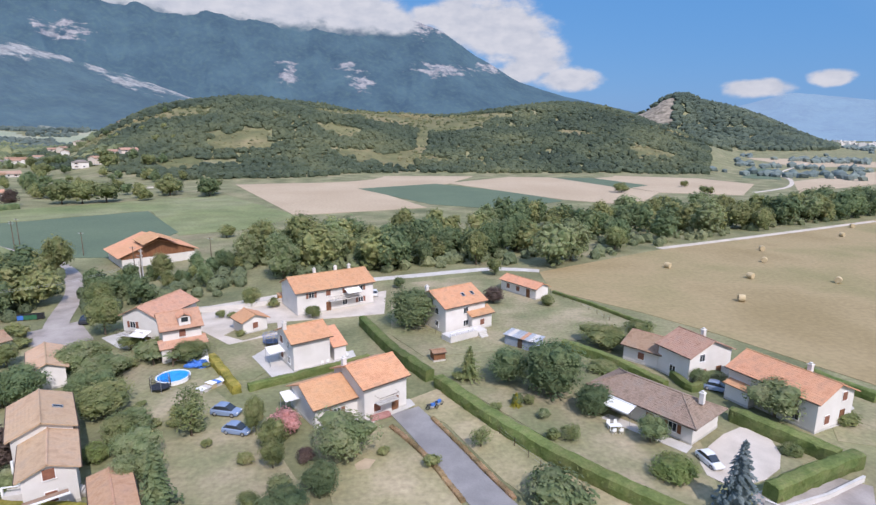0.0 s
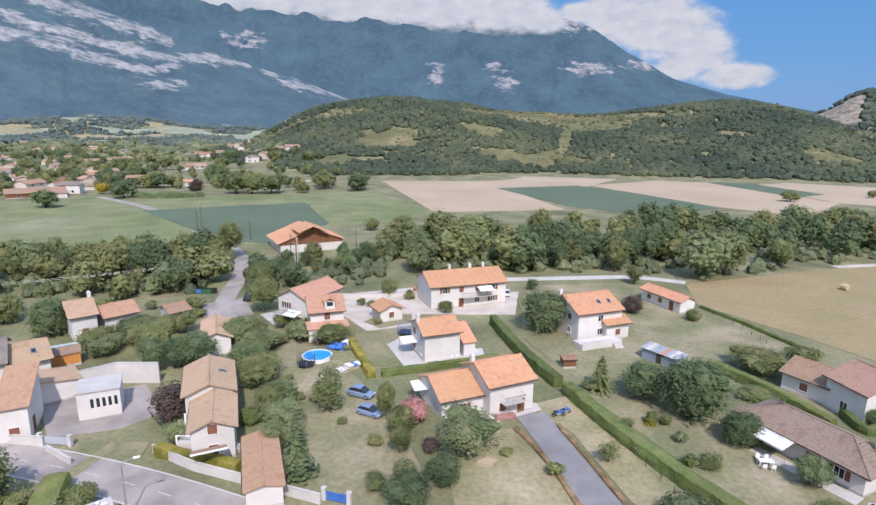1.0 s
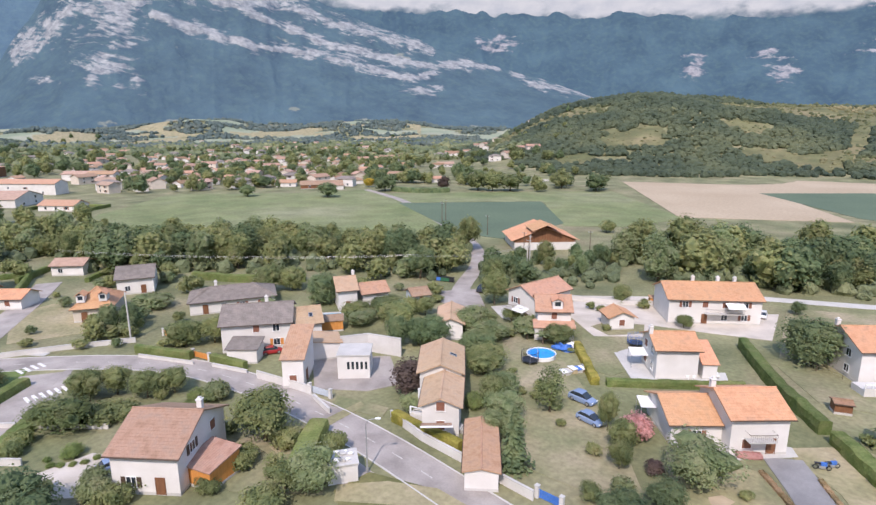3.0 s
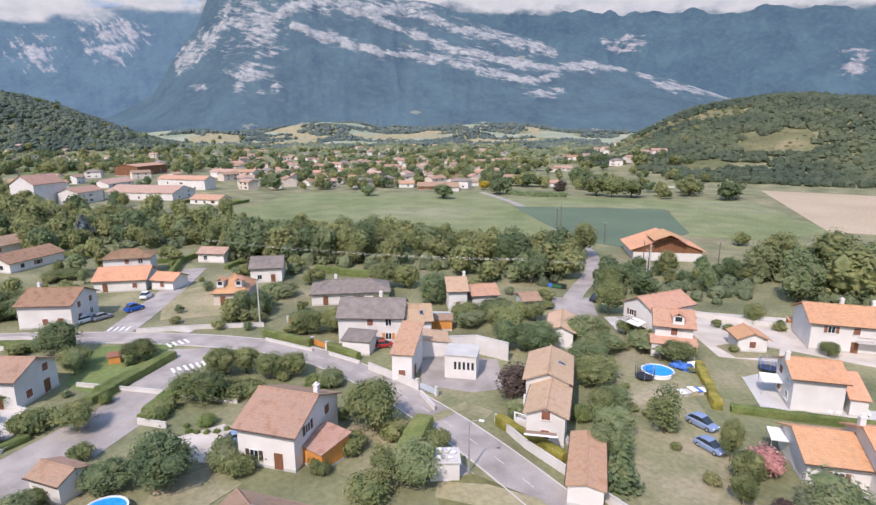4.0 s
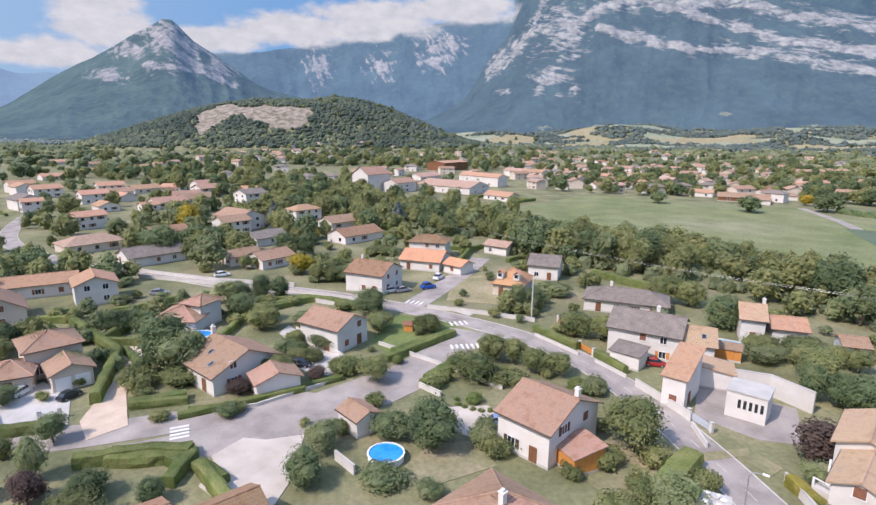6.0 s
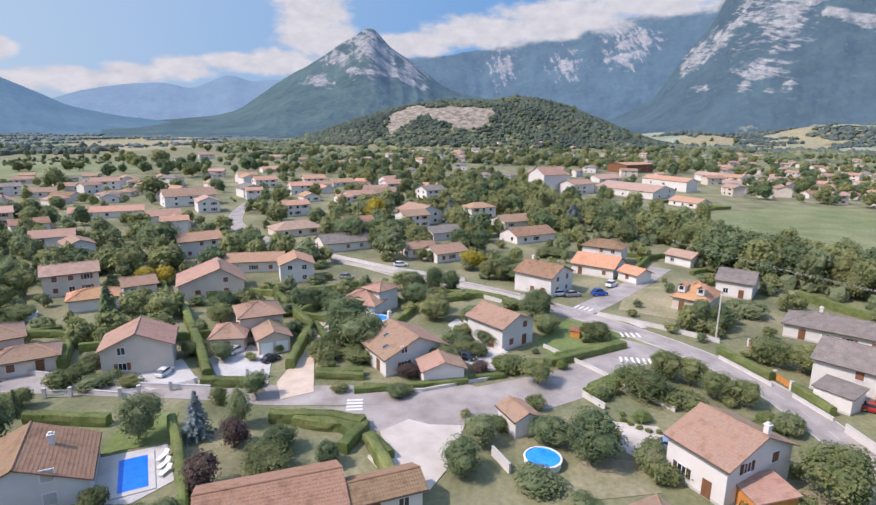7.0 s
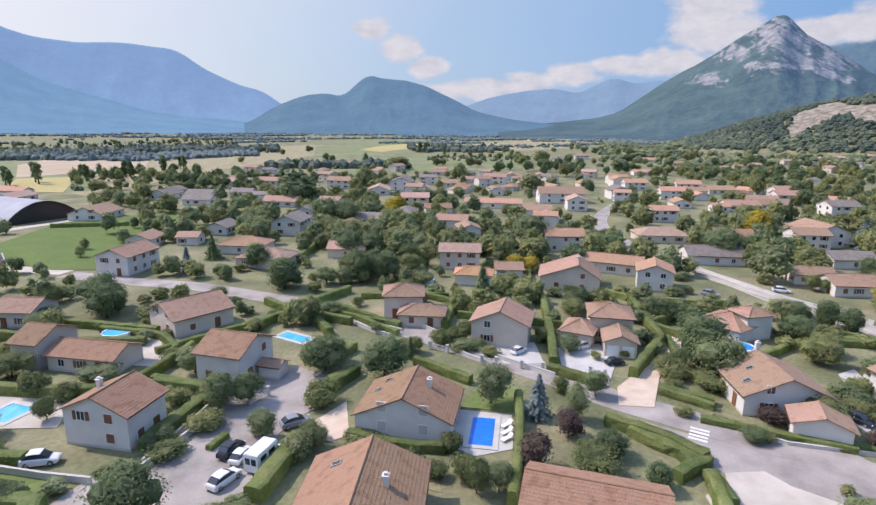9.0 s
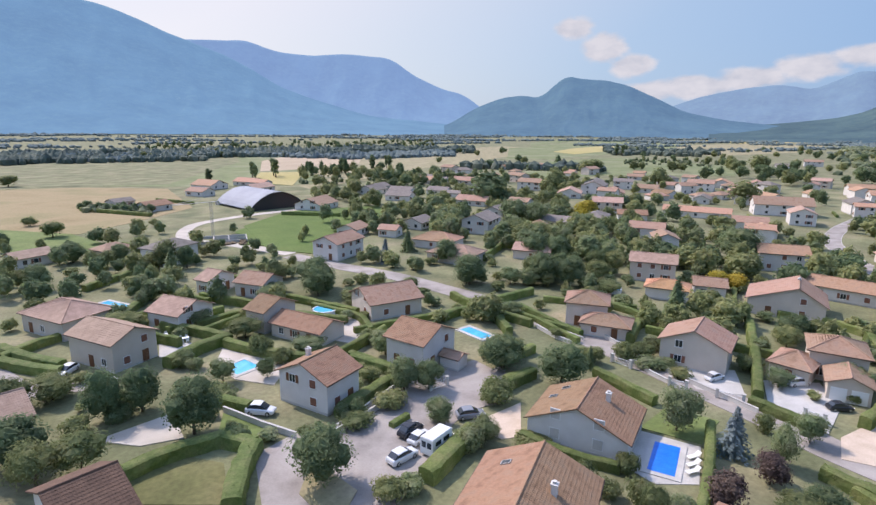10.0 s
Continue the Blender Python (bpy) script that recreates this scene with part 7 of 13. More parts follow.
patch("field", [(-23.1, -222.8), (-53.9, -268.1), (-100.2, -269.5), (-68.1, -209.3), (-44.1, -185.0), (-21.7, -195.1)], PITCH, "watered green playing field", 0.129, "field")
patch("field", [(-633.9, -954.7), (-725.3, -1010.4), (-1123.2, -1346.1), (-1811.8, -1553.9), (-992.1, -831.5), (-674.8, -697.3), (-461.4, -596.6), (-405.0, -613.5)], PASTURE, "wide pale meadow in the valley", 0.0735, "field")
patch("field", [(-610.5, -781.6), (-749.5, -900.5), (-999.9, -1046.1), (-767.8, -798.6), (-586.0, -695.9)], YELLOW, "ripe yellow field", 0.208, "field")
patch("field", [(-358.7, -504.1), (-435.0, -562.9), (-580.3, -595.9), (-576.9, -409.4), (-455.8, -324.1), (-348.0, -370.6), (-262.1, -370.7)], PASTURE, "long green meadow", 0.1125, "field")
patch("field", [(-812.6, -746.5), (-1205.6, -1001.1), (-1529.1, -1080.3), (-1646.8, -910.5), (-1087.0, -628.5), (-762.9, -581.7)], DRYGRASS, "pale harvested field", 0.117, "field")
patch("field", [(-1596.7, -1324.6), (-2844.3, -1858.2), (-3448.2, -1737.3), (-2004.1, -1107.7), (-1529.1, -1080.3)], YELLOW, "ripe field across the valley", 0.1515, "field")
patch("field", [(-897.6, -1248.4), (-1246.0, -1598.0), (-1735.1, -1824.5), (-2025.5, -1736.6), (-1164.5, -1395.3), (-761.9, -1061.0)], PASTURE, "green field across the valley", 0.156, "field")
patch("playing_field", [(-27.9, -234.1), (-51.8, -266.3), (-78.5, -264.6), (-102.8, -261.8), (-86.5, -228.5), (-67.5, -201.9), (-41.0, -172.7), (-29.2, -184.4)], PITCH, "watered green playing field", 0.19, "field")
patch("pitch", [(-647.4, 31.0), (-837.4, 90.7), (-817.8, 130.5), (-635.9, 78.1)], LUSH, "mown sports pitch in the town", 0.1045, "pitch")

# ---- roads, tracks and pads ----
road("road", [(-26.1, 43.0), (-33.6, 44.0), (-43.9, 45.3), (-54.7, 46.0), (-67.4, 45.9), (-78.6, 44.7), (-89.6, 41.9), (-99.8, 35.9), (-108.4, 28.8), (-119.4, 17.5), (-133.3, -0.2), (-144.2, -19.5), (-144.0, -23.1), (-157.0, -41.8), (-166.9, -57.6), (-178.0, -76.4), (-194.3, -94.3), (-218.1, -113.5), (-250.8, -128.2), (-292.3, -140.3)], 5.6, ASPHALT, "asphalt village road with worn white line", 0.06, marks='dash', kerb=True)
road("road", [(-104.7, 26.0), (-93.0, 17.4), (-84.1, 8.4), (-77.2, -1.1), (-79.2, -6.5), (-77.2, -14.3), (-75.8, -21.7), (-73.8, -34.6), (-74.0, -43.4), (-72.8, -58.6), (-71.5, -75.8), (-69.3, -91.1), (-66.8, -104.0), (-60.6, -121.5), (-54.1, -137.6), (-43.3, -155.1), (-34.0, -172.9)], 6.4, ASPHALT, "asphalt side road between gardens", 0.08)
road("road", [(-121.4, 16.5), (-129.0, 22.4), (-140.0, 29.6), (-151.5, 37.0), (-168.2, 46.7)], 6, ASPHALT, "short residential street", 0.09)
road("road", [(-47.2, -74.0), (-33.1, -70.7), (-21.9, -64.5), (-14.4, -57.1), (-9.7, -51.0)], 9, ASPHALT, "asphalt cul-de-sac", 0.07)
road("road", [(48.6, 53.2), (45.8, 55.1), (36.9, 50.9)], 8, ASPHALT, "asphalt lane", 0.07)
road("road", [(-34.5, -175.3), (-21.7, -195.1), (-6.8, -212.3), (-5.6, -230.5), (-12.7, -248.2), (-35.0, -263.1), (-60.0, -271.6)], 5, GRAVEL, "pale gravel access road", 0.09)
road("driveway", [(-4.4, 73.9), (-0.6, 67.1), (3.5, 58.5), (7.3, 51.7)], 4.6, DARKASPHALT, "grey asphalt driveway", 0.08)
road("road", [(-21.2, 144.9), (-3.1, 151.8), (16.6, 158.8), (30.4, 157.1)], 3.5, CONCRETE, "pale lane behind the houses", 0.08)
road("track", [(78.7, 189.9), (125.4, 213.3), (205.9, 254.8)], 3, GRAVEL, "pale gravel farm track", 0.09)
road("track", [(217.7, 377.1), (266.4, 418.4), (310.3, 484.9), (350.1, 566.5), (508.1, 763.3)], 3, GRAVEL, "pale winding farm track", 0.16)
road("road", [(-67.9, 100.2), (-77.6, 107.1), (-90.2, 133.3), (-104.3, 152.4), (-124.1, 170.0), (-166.6, 201.5), (-212.8, 233.1), (-263.7, 257.4)], 4.5, ASPHALT, "lane through the fields", 0.09)
road("path", [(-113.7, 29.5), (-118.9, 26.3)], 1.5, CONCRETE, "pavement", 0.09)
patch("pad", [(-90.1, 14.4), (-102.0, 26.0), (-103.9, 30.6), (-91.1, 23.1), (-81.8, 15.2), (-75.8, 7.4), (-70.0, -1.2), (-67.9, -11.0), (-65.4, -17.1), (-65.7, -24.2), (-65.7, -27.3), (-70.4, -28.9), (-71.8, -22.6), (-75.7, -11.9), (-81.8, -2.6), (-87.8, 7.0)], ASPHALT, "wide asphalt junction", 0.064, "pavement")
patch("pad", [(-81.7, 104.5), (-75.4, 111.4), (-66.3, 101.2), (-70.9, 96.8), (-76.2, 97.3)], ASPHALT, "asphalt parking pad", 0.1135, "pavement")
patch("pad", [(-47.6, 106.3), (-53.7, 121.3), (-35.9, 133.9), (-31.6, 121.1), (-12.6, 135.7), (-11.4, 117.4), (-22.2, 114.3), (-32.0, 112.0), (-30.9, 104.8), (-39.2, 98.8)], GRAVEL, "white gravel forecourt", 0.078, "pavement")
patch("garden", [(-41.9, 103.6), (-40.1, 108.5), (-33.5, 111.1), (-31.9, 106.1), (-37.1, 100.9)], LAWN, "small round lawn", 0.1225, "lawn")
patch("pad", [(-33.0, 93.2), (-28.1, 99.6), (-23.8, 90.2), (-15.8, 94.0), (-15.5, 90.3), (-25.9, 83.2)], CONCRETE, "pale paved terrace", 0.127, "pavement")
patch("pad", [(-20.0, 73.2), (-17.3, 72.2), (-10.6, 75.6), (-3.8, 77.4), (-2.9, 75.5), (-8.9, 70.1), (-14.7, 68.0)], CONCRETE, "pale terrace along a house", 0.1015, "pavement")
patch("pad", [(32.9, 61.2), (35.7, 64.7), (39.2, 67.7), (42.4, 69.5), (44.2, 68.6), (44.8, 66.1), (44.0, 62.9), (42.1, 59.9), (39.1, 57.7), (36.1, 56.6), (33.7, 57.0), (32.5, 58.5)], GRAVEL, "white gravel turning circle", 0.116, "pavement")
patch("pad", [(51.9, 72.8), (62.5, 76.2), (57.5, 70.5), (53.1, 68.7)], CONCRETE, "pale paved terrace", 0.08, "pavement")
patch("pad", [(-65.2, 101.9), (-61.9, 106.5), (-44.3, 102.0), (-50.5, 96.1), (-59.0, 96.8)], CONCRETE, "pale paved yard", 0.0845, "pavement")
patch("pad", [(-74.2, 57.9), (-64.1, 67.2), (-55.2, 60.1), (-57.6, 55.2), (-64.8, 50.6)], ASPHALT, "old asphalt yard", 0.089, "pavement")
patch("pad", [(-51.5, 42.1), (-39.5, 40.5), (-43.8, 36.6), (-47.5, 37.8)], ASPHALT, "asphalt lay-by", 0.0635, "pavement")
patch("pad", [(-43.8, 36.6), (-39.6, 40.7), (-34.3, 43.2), (-28.8, 42.8), (-41.9, 34.5)], DRYGRASS, "yellowed mown verge", 0.108, "verge")
patch("pad", [(-66.0, -15.8), (-69.7, -12.5), (-67.3, -5.2), (-63.4, -4.5), (-58.5, -7.2), (-60.6, -13.5)], GRAVEL, "white gravel forecourt", 0.1225, "pavement")
patch("pad", [(-73.5, 14.4), (-72.8, 21.9), (-65.9, 24.7), (-60.6, 22.8), (-65.5, 16.5), (-68.7, 13.8)], GRAVEL, "white gravel yard", 0.117, "pavement")
patch("pad", [(-97.2, -37.9), (-108.5, -38.4), (-107.6, -35.5), (-91.6, -32.5), (-84.8, -32.4), (-83.5, -33.3)], PINKPAVE, "buff paved driveway", 0.1315, "pavement")
patch("pad", [(-99.9, -35.1), (-110.6, -36.9), (-108.5, -34.6), (-86.0, -32.1), (-75.6, -28.5), (-72.5, -32.5), (-77.8, -35.4), (-84.1, -35.6)], PINKPAVE, "buff paved driveway", 0.146, "pavement")
patch("pad", [(-50.6, -45.8), (-54.9, -48.5), (-59.0, -42.0), (-52.2, -36.8), (-47.7, -39.1), (-47.0, -43.2)], CONCRETE, "white paved pool surround", 0.08, "pavement")
patch("pad", [(-34.9, -59.8), (-44.8, -61.9), (-39.5, -54.2), (-36.8, -54.7)], PINKPAVE, "buff paved yard", 0.0945, "pavement")
patch("pad", [(-76.5, -61.5), (-84.2, -55.5), (-77.4, -48.8), (-72.3, -53.5)], CONCRETE, "pale forecourt", 0.099, "pavement")
patch("pad", [(-85.0, -51.0), (-92.3, -46.4), (-87.4, -40.4), (-77.2, -36.6), (-78.7, -46.1)], CONCRETE, "pale forecourt", 0.1035, "pavement")
patch("pad", [(-96.5, -11.6), (-113.6, -2.3), (-102.4, -0.3), (-91.4, 2.3), (-87.2, -1.6), (-91.1, -7.1)], CONCRETE, "pale yard", 0.098, "pavement")
patch("pad", [(-113.2, -9.7), (-100.7, -3.4), (-93.2, 1.4), (-90.1, -0.2), (-96.8, -5.9), (-108.9, -11.3)], CONCRETE, "pale yard", 0.1225, "pavement")
patch("pad", [(-60.0, -16.0), (-68.3, -13.8), (-69.2, -4.6), (-59.0, -5.8), (-54.4, -7.5), (-53.1, -10.2)], GRAVEL, "white gravel forecourt", 0.117, "pavement")
patch("pad", [(-5.1, -95.2), (-7.3, -103.7), (-16.9, -90.9), (-12.8, -83.5), (-7.5, -88.2)], GRAVEL, "white paved pool terrace", 0.1115, "pavement")
patch("pad", [(11.0, -77.2), (1.7, -80.7), (0.6, -73.0), (5.7, -73.3)], GRAVEL, "white gravel drive", 0.126, "pavement")
patch("pad", [(-6.3, -54.1), (-7.1, -65.1), (-12.9, -68.0), (-17.0, -63.8), (-26.8, -68.9), (-38.2, -73.1), (-49.6, -74.1), (-43.7, -66.7), (-32.8, -60.9), (-26.4, -53.9), (-18.6, -48.1)], ASPHALT, "asphalt turning area of a cul-de-sac", 0.062, "pavement")
patch("island", [(-10.4, -55.1), (-12.0, -58.3), (-14.6, -57.7), (-16.4, -52.8), (-14.3, -50.2), (-11.2, -52.2)], DRYGRASS, "grass island in the turning area", 0.1645, "verge")
patch("pad", [(27.6, -110.8), (21.1, -99.6), (17.5, -100.1), (11.7, -95.1), (13.8, -94.1), (24.5, -95.2)], ASPHALT, "asphalt lane end", 0.069, "pavement")
patch("pad", [(-26.9, -115.5), (-35.8, -111.4), (-30.7, -92.7), (-26.8, -97.6)], GRAVEL, "pale gravel yard", 0.0935, "pavement")

# ---- lawns ----
patch("lawn", [(-55.0, 90.2), (-41.9, 88.0), (-22.3, 66.9), (-13.3, 53.0), (-29.0, 52.9), (-39.7, 66.8)], LAWN, "mown garden lawn", 0.058, "lawn")
patch("lawn", [(-16.3, 67.0), (-6.0, 69.2), (2.7, 55.4), (3.2, 51.6), (-10.6, 51.6)], DRYGRASS, "mown garden lawn", 0.0725, "lawn")
patch("lawn", [(-4.9, 76.4), (1.9, 82.1), (27.2, 51.8), (13.1, 50.8), (8.0, 57.5), (1.7, 70.0)], DRYGRASS, "dry mown strip beside a driveway", 0.072, "lawn")
patch("lawn", [(3.7, 82.1), (23.1, 80.4), (35.6, 67.4), (31.8, 52.7), (24.7, 53.1)], LAWN, "mown garden lawn", 0.0715, "lawn")
patch("lawn", [(-11.8, 141.2), (16.1, 153.5), (44.9, 113.5), (23.6, 98.9), (-1.9, 93.3), (-8.8, 104.3)], LAWN, "mown garden lawn", 0.071, "lawn")
patch("lawn", [(45.0, 73.5), (52.7, 64.8), (41.7, 58.8), (44.6, 64.8)], LAWN, "mown garden lawn", 0.05, "lawn")
patch("lawn", [(57.3, 73.6), (67.3, 77.1), (57.7, 64.9), (53.7, 66.2)], LAWN, "mown garden lawn", 0.0545, "lawn")
patch("lawn", [(-41.4, 98.1), (-31.9, 104.2), (-26.6, 91.3), (-29.9, 83.6), (-34.0, 83.7)], LAWN, "mown garden lawn", 0.059, "lawn")
patch("lawn", [(-61.2, 31.7), (-60.2, 43.0), (-53.5, 43.9), (-43.6, 34.4), (-52.5, 28.3)], LAWN, "mown garden lawn", 0.0635, "lawn")
patch("lawn", [(-102.1, 6.3), (-116.7, 13.4), (-109.2, 25.3), (-100.4, 21.0), (-94.2, 9.6)], LUSH, "mown garden lawn", 0.078, "lawn")
patch("lawn", [(-59.4, 7.4), (-64.3, 11.7), (-63.7, 17.6), (-58.0, 18.9), (-55.3, 10.0)], LAWN, "mown garden lawn", 0.0825, "lawn")
patch("lawn", [(-72.3, -94.8), (-85.3, -101.6), (-92.0, -84.6), (-78.8, -75.7), (-72.5, -81.1)], LAWN, "mown garden lawn", 0.077, "lawn")
patch("lawn", [(-55.5, -49.0), (-63.8, -51.6), (-67.0, -45.4), (-59.7, -42.4)], LUSH, "mown garden lawn", 0.0815, "lawn")
patch("lawn", [(8.1, -62.1), (6.7, -66.2), (1.3, -69.1), (-3.5, -64.9), (-3.2, -56.6)], OLIVE, "mown garden lawn", 0.086, "lawn")
patch("lawn", [(-3.4, -71.8), (-4.7, -77.7), (-9.8, -71.1), (-7.1, -67.8)], LUSH, "mown garden lawn", 0.06, "lawn")
patch("lawn", [(-37.0, -43.4), (-39.4, -45.0), (-42.4, -41.3), (-39.6, -37.2)], DRYGRASS, "mown garden lawn", 0.0545, "lawn")
patch("verge", [(-56.5, 36.4), (-56.0, 52.1), (-54.5, 51.6), (-54.4, 36.2)], DRYGRASS, "worn grass verge beside the road", 0.109, "verge")
patch("terrace", [(23.7, 72.0), (25.2, 73.0), (33.6, 64.7), (32.1, 63.1)], CONCRETE, "pale terrace along a bungalow", 0.1035, "pavement")
patch("lawn", [(-145.1, 32.3), (-147.8, 44.4), (-117.7, 43.6), (-125.4, 26.4)], DRYGRASS, "mown garden lawn", 0.068, "lawn")

# ---- houses beyond the lane, north side ----
house(-9.7, 76.4, 39, 8.2, 9.5, 5.0, 23, "gable", over=0.5, win="s", win_n=2, chim=(-3.4, 1.6), tile=TILE_ORANGE, label="white two-storey house wing with an orange tiled roof and brown shutters")
house(-16.2, 73.9, 37, 7.5, 9.5, 3.1, 23, "gable", over=0.5, win="s", win_n=2, tile=TILE_ORANGE, label="white single-storey house wing with an orange tiled roof")
house(-23.2, 91.7, 35, 7.6, 8.5, 5.2, 23, "gable", over=0.5, win="", gable_win="w", chim=(-3.5, -0.5), tile=TILE_ORANGE, label="white house with an orange tiled roof beside a paved terrace")
house(-18.3, 94.2, 33, 2.8, 6.0, 2.8, 18, "shed", over=0.3, win="", tile=TILE_ORANGE, label="white side wing under an orange lean-to roof")
long_house = house(-25.3, 124.8, 33, 19.4, 11.5, 5.3, 23, "gable", over=0.5, win="s", win_n=4, chim=(-3.0, 0.3), tile=TILE_ORANGE, label="long white two-storey house with an orange roof and brown doors")
house(-37.8, 107.2, 133, 5.5, 6.1, 2.7, 23, "gable", over=0.5, win="", gable_win="w", name="garage", tile=TILE_ORANGE, label="small white garage with an orange roof in a gravel yard")
dormer_house = house(-47.6, 97.2, 33, 7.4, 9.0, 5.2, 26, "gable", over=0.5, win="s", win_n=2, tile=TILE_RUST, label="white house with brown tiled roofs and a balcony")
house(-53.6, 103.0, 76, 12.0, 8.6, 6.0, 25, "gable", over=0.5, win="sn", gable_win="ew", win_n=2, tile=TILE_RUST, label="white house wing with a brown tiled gable roof and a balcony")
house(3.2, 111.8, 35, 11.1, 11.5, 5.6, 23, "gable", over=0.5, win="s", win_n=1, gable_win="w", chim=(-5.0, 1.5), shutters=None, sky=(("s", 1.0, 0.5), ("s", 3.4, 0.5)), tile=TILE_ORANGE, label="white two-storey house with an orange roof and skylights")
house(8.5, 110.0, 35, 6.2, 5.0, 3.2, 23, "gable", over=0.5, win="s", win_n=1, tile=TILE_ORANGE, label="white porch wing with an orange gable roof")
house(22.4, 134.3, -52, 12.8, 5.4, 2.8, 23, "gable", over=0.5, win="s", win_n=4, name="outbuilding", tile=TILE_ORANGE, label="long low white outbuilding with an orange roof")
house(31.5, 73.2, -51, 17.0, 8.8, 2.9, 24, "hip", over=0.8, win="s", win_n=6, gable_win="", chim=(6.5, 0.8), shutters="wood", tile=TILE_WEATHERED, label="wide bungalow with a weathered brown hipped roof and awnings")
house(43.9, 87.5, -66, 7.5, 10.5, 4.8, 23, "gable", over=0.5, win="s", gable_win="e", win_n=2, chim=(0.5, 1.0), tile=TILE_TAN, label="white house with a brown tiled gable roof at the field edge")
house(38.9, 93.4, -46, 7.6, 8.5, 2.9, 23, "gable", over=0.5, win="s", win_n=2, tile=TILE_TAN, label="white side wing with an orange tiled roof")
house(52.5, 75.7, -63, 14.1, 9.7, 4.6, 23, "gable", over=0.5, win="s", win_n=4, gable_win="e", chim=(2.0, 1.2), tile=TILE_ORANGE, label="long house with a bright orange roof and a porch")

# ---- houses along the street ----
house(-43.4, 55.9, 124, 10.0, 5.9, 4.4, 22, "gable", over=0.5, win="n", gable_win="we", win_n=2, tile=TILE_SAND, label="narrow white row house with a tan tiled roof and a terrace")
house(-48.8, 62.6, 126, 10.5, 7.1, 5.2, 22, "gable", over=0.5, win="n", win_n=2, sky=(("s", 0.0, 0.5),), tile=TILE_SAND, label="narrow white row house with a tan tiled roof")
house(-63.1, 84.0, 126, 10.8, 5.6, 3.4, 23, "gable", over=0.5, win="n", win_n=2, tile=TILE_SAND, label="small house with an orange-tan tiled roof")
house(-33.2, 50.4, -56, 11.5, 4.4, 2.6, 12, "gable", over=0.3, win="", name="outbuilding", tile=TILE_RUST, label="low outbuilding with a terracotta tiled roof")
house(-70.3, 52.0, 40, 4.0, 9.0, 4.9, 16, "shed", over=0.35, win="s", win_n=2, gable_win="e", tile=TILE_RUST, label="white house with a bright orange roof facing the street")
house(-89.0, 57.5, 49, 13.2, 11.4, 5.2, 23, "gable", over=0.5, win="s", win_n=3, gable_win="e", chim=(1.5, 0.3), shutters="orange", tile=TILE_GREY, label="white two-storey house with a grey tiled roof and brown doors")
house(-83.4, 64.3, 57, 5.5, 9.6, 4.2, 23, "gable", over=0.5, win="s", win_n=1, sky=(("s", 0.5, 0.5),), tile=TILE_SAND, label="white house wing with a tan roof and skylight")
house(-83.4, 50.6, 38, 5.8, 4.5, 2.7, 10, "shed", over=0.3, win="", name="porch", tile=TILE_GREY, label="porch under a grey tiled roof")
house(-112.5, 66.3, 58, 18.9, 10.0, 2.9, 23, "hip", over=0.5, win="s", win_n=4, chim=(-3.5, 0.3), tile=TILE_GREY, label="long bungalow with a grey hipped roof")
house(-92.9, 82.8, 56, 5.2, 10.1, 4.6, 23, "gable", over=0.5, win="s", win_n=2, chim=(2.0, 0.3), tile=TILE_SAND, label="white house with an orange-tan roof")
house(-89.3, 87.9, 60, 6.9, 8.0, 3.2, 23, "gable", over=0.5, win="s", win_n=2, tile=TILE_RUST, label="white side wing with an orange roof")
house(-80.4, 94.0, 61, 4.9, 6.0, 2.5, 23, "gable", over=0.5, win="s", win_n=1, name="garage", wall=RENDER_BLUE, tile=TILE_TAN, label="small garage with an orange roof and blue doors")
house(-74.1, 60.6, 147, 5.8, 6.0, 3.0, 8, "shed", over=0.3, win="", name="outbuilding", tile=TILE_SAND, label="low workshop wing with a tan roof")
house(-62.4, 27.1, 34, 8.8, 12.3, 4.9, 23, "gable", over=0.5, win="s", gable_win="e", win_n=2, chim=(3.0, 1.8), shutters="dark", tile=TILE_TAN, label="white house with a brown tiled roof and blue-grey gable")
house(-56.5, 28.7, 14, 4.7, 5.1, 2.6, 8, "shed", over=0.25, win="", name="carport", wall=WOOD_ORANGE, tile=TILE_TAN, label="carport with an orange wooden wall under a brown roof")
house(-45.9, 15.6, -57, 9.6, 11.0, 3.2, 23, "hip", over=0.5, win="sn", win_n=3, chim=(1.0, 0.8), tile=TILE_TAN, label="bungalow with a brown tiled hipped roof and chimney")
house(-69.8, 2.7, 31, 5.3, 4.4, 2.6, 23, "gable", over=0.35, win="", name="garage", tile=TILE_TAN, label="small white garage with a brown tiled roof")
house(-90.1, -17.1, 39, 11.1, 13.0, 3.2, 24, "gable", over=0.5, win="s", gable_win="e", win_n=2, chim=(-5.5, 0.0), sky=(("s", -1.0, 0.55), ("s", 2.0, 0.3)), tile=TILE_TAN, label="white house with a tan tiled roof, skylights and chimney")
house(-83.3, -9.6, 20, 5.4, 7.6, 2.7, 20, "gable", over=0.5, win="", name="garage", tile=TILE_TAN, label="garage wing with a tan tiled roof")
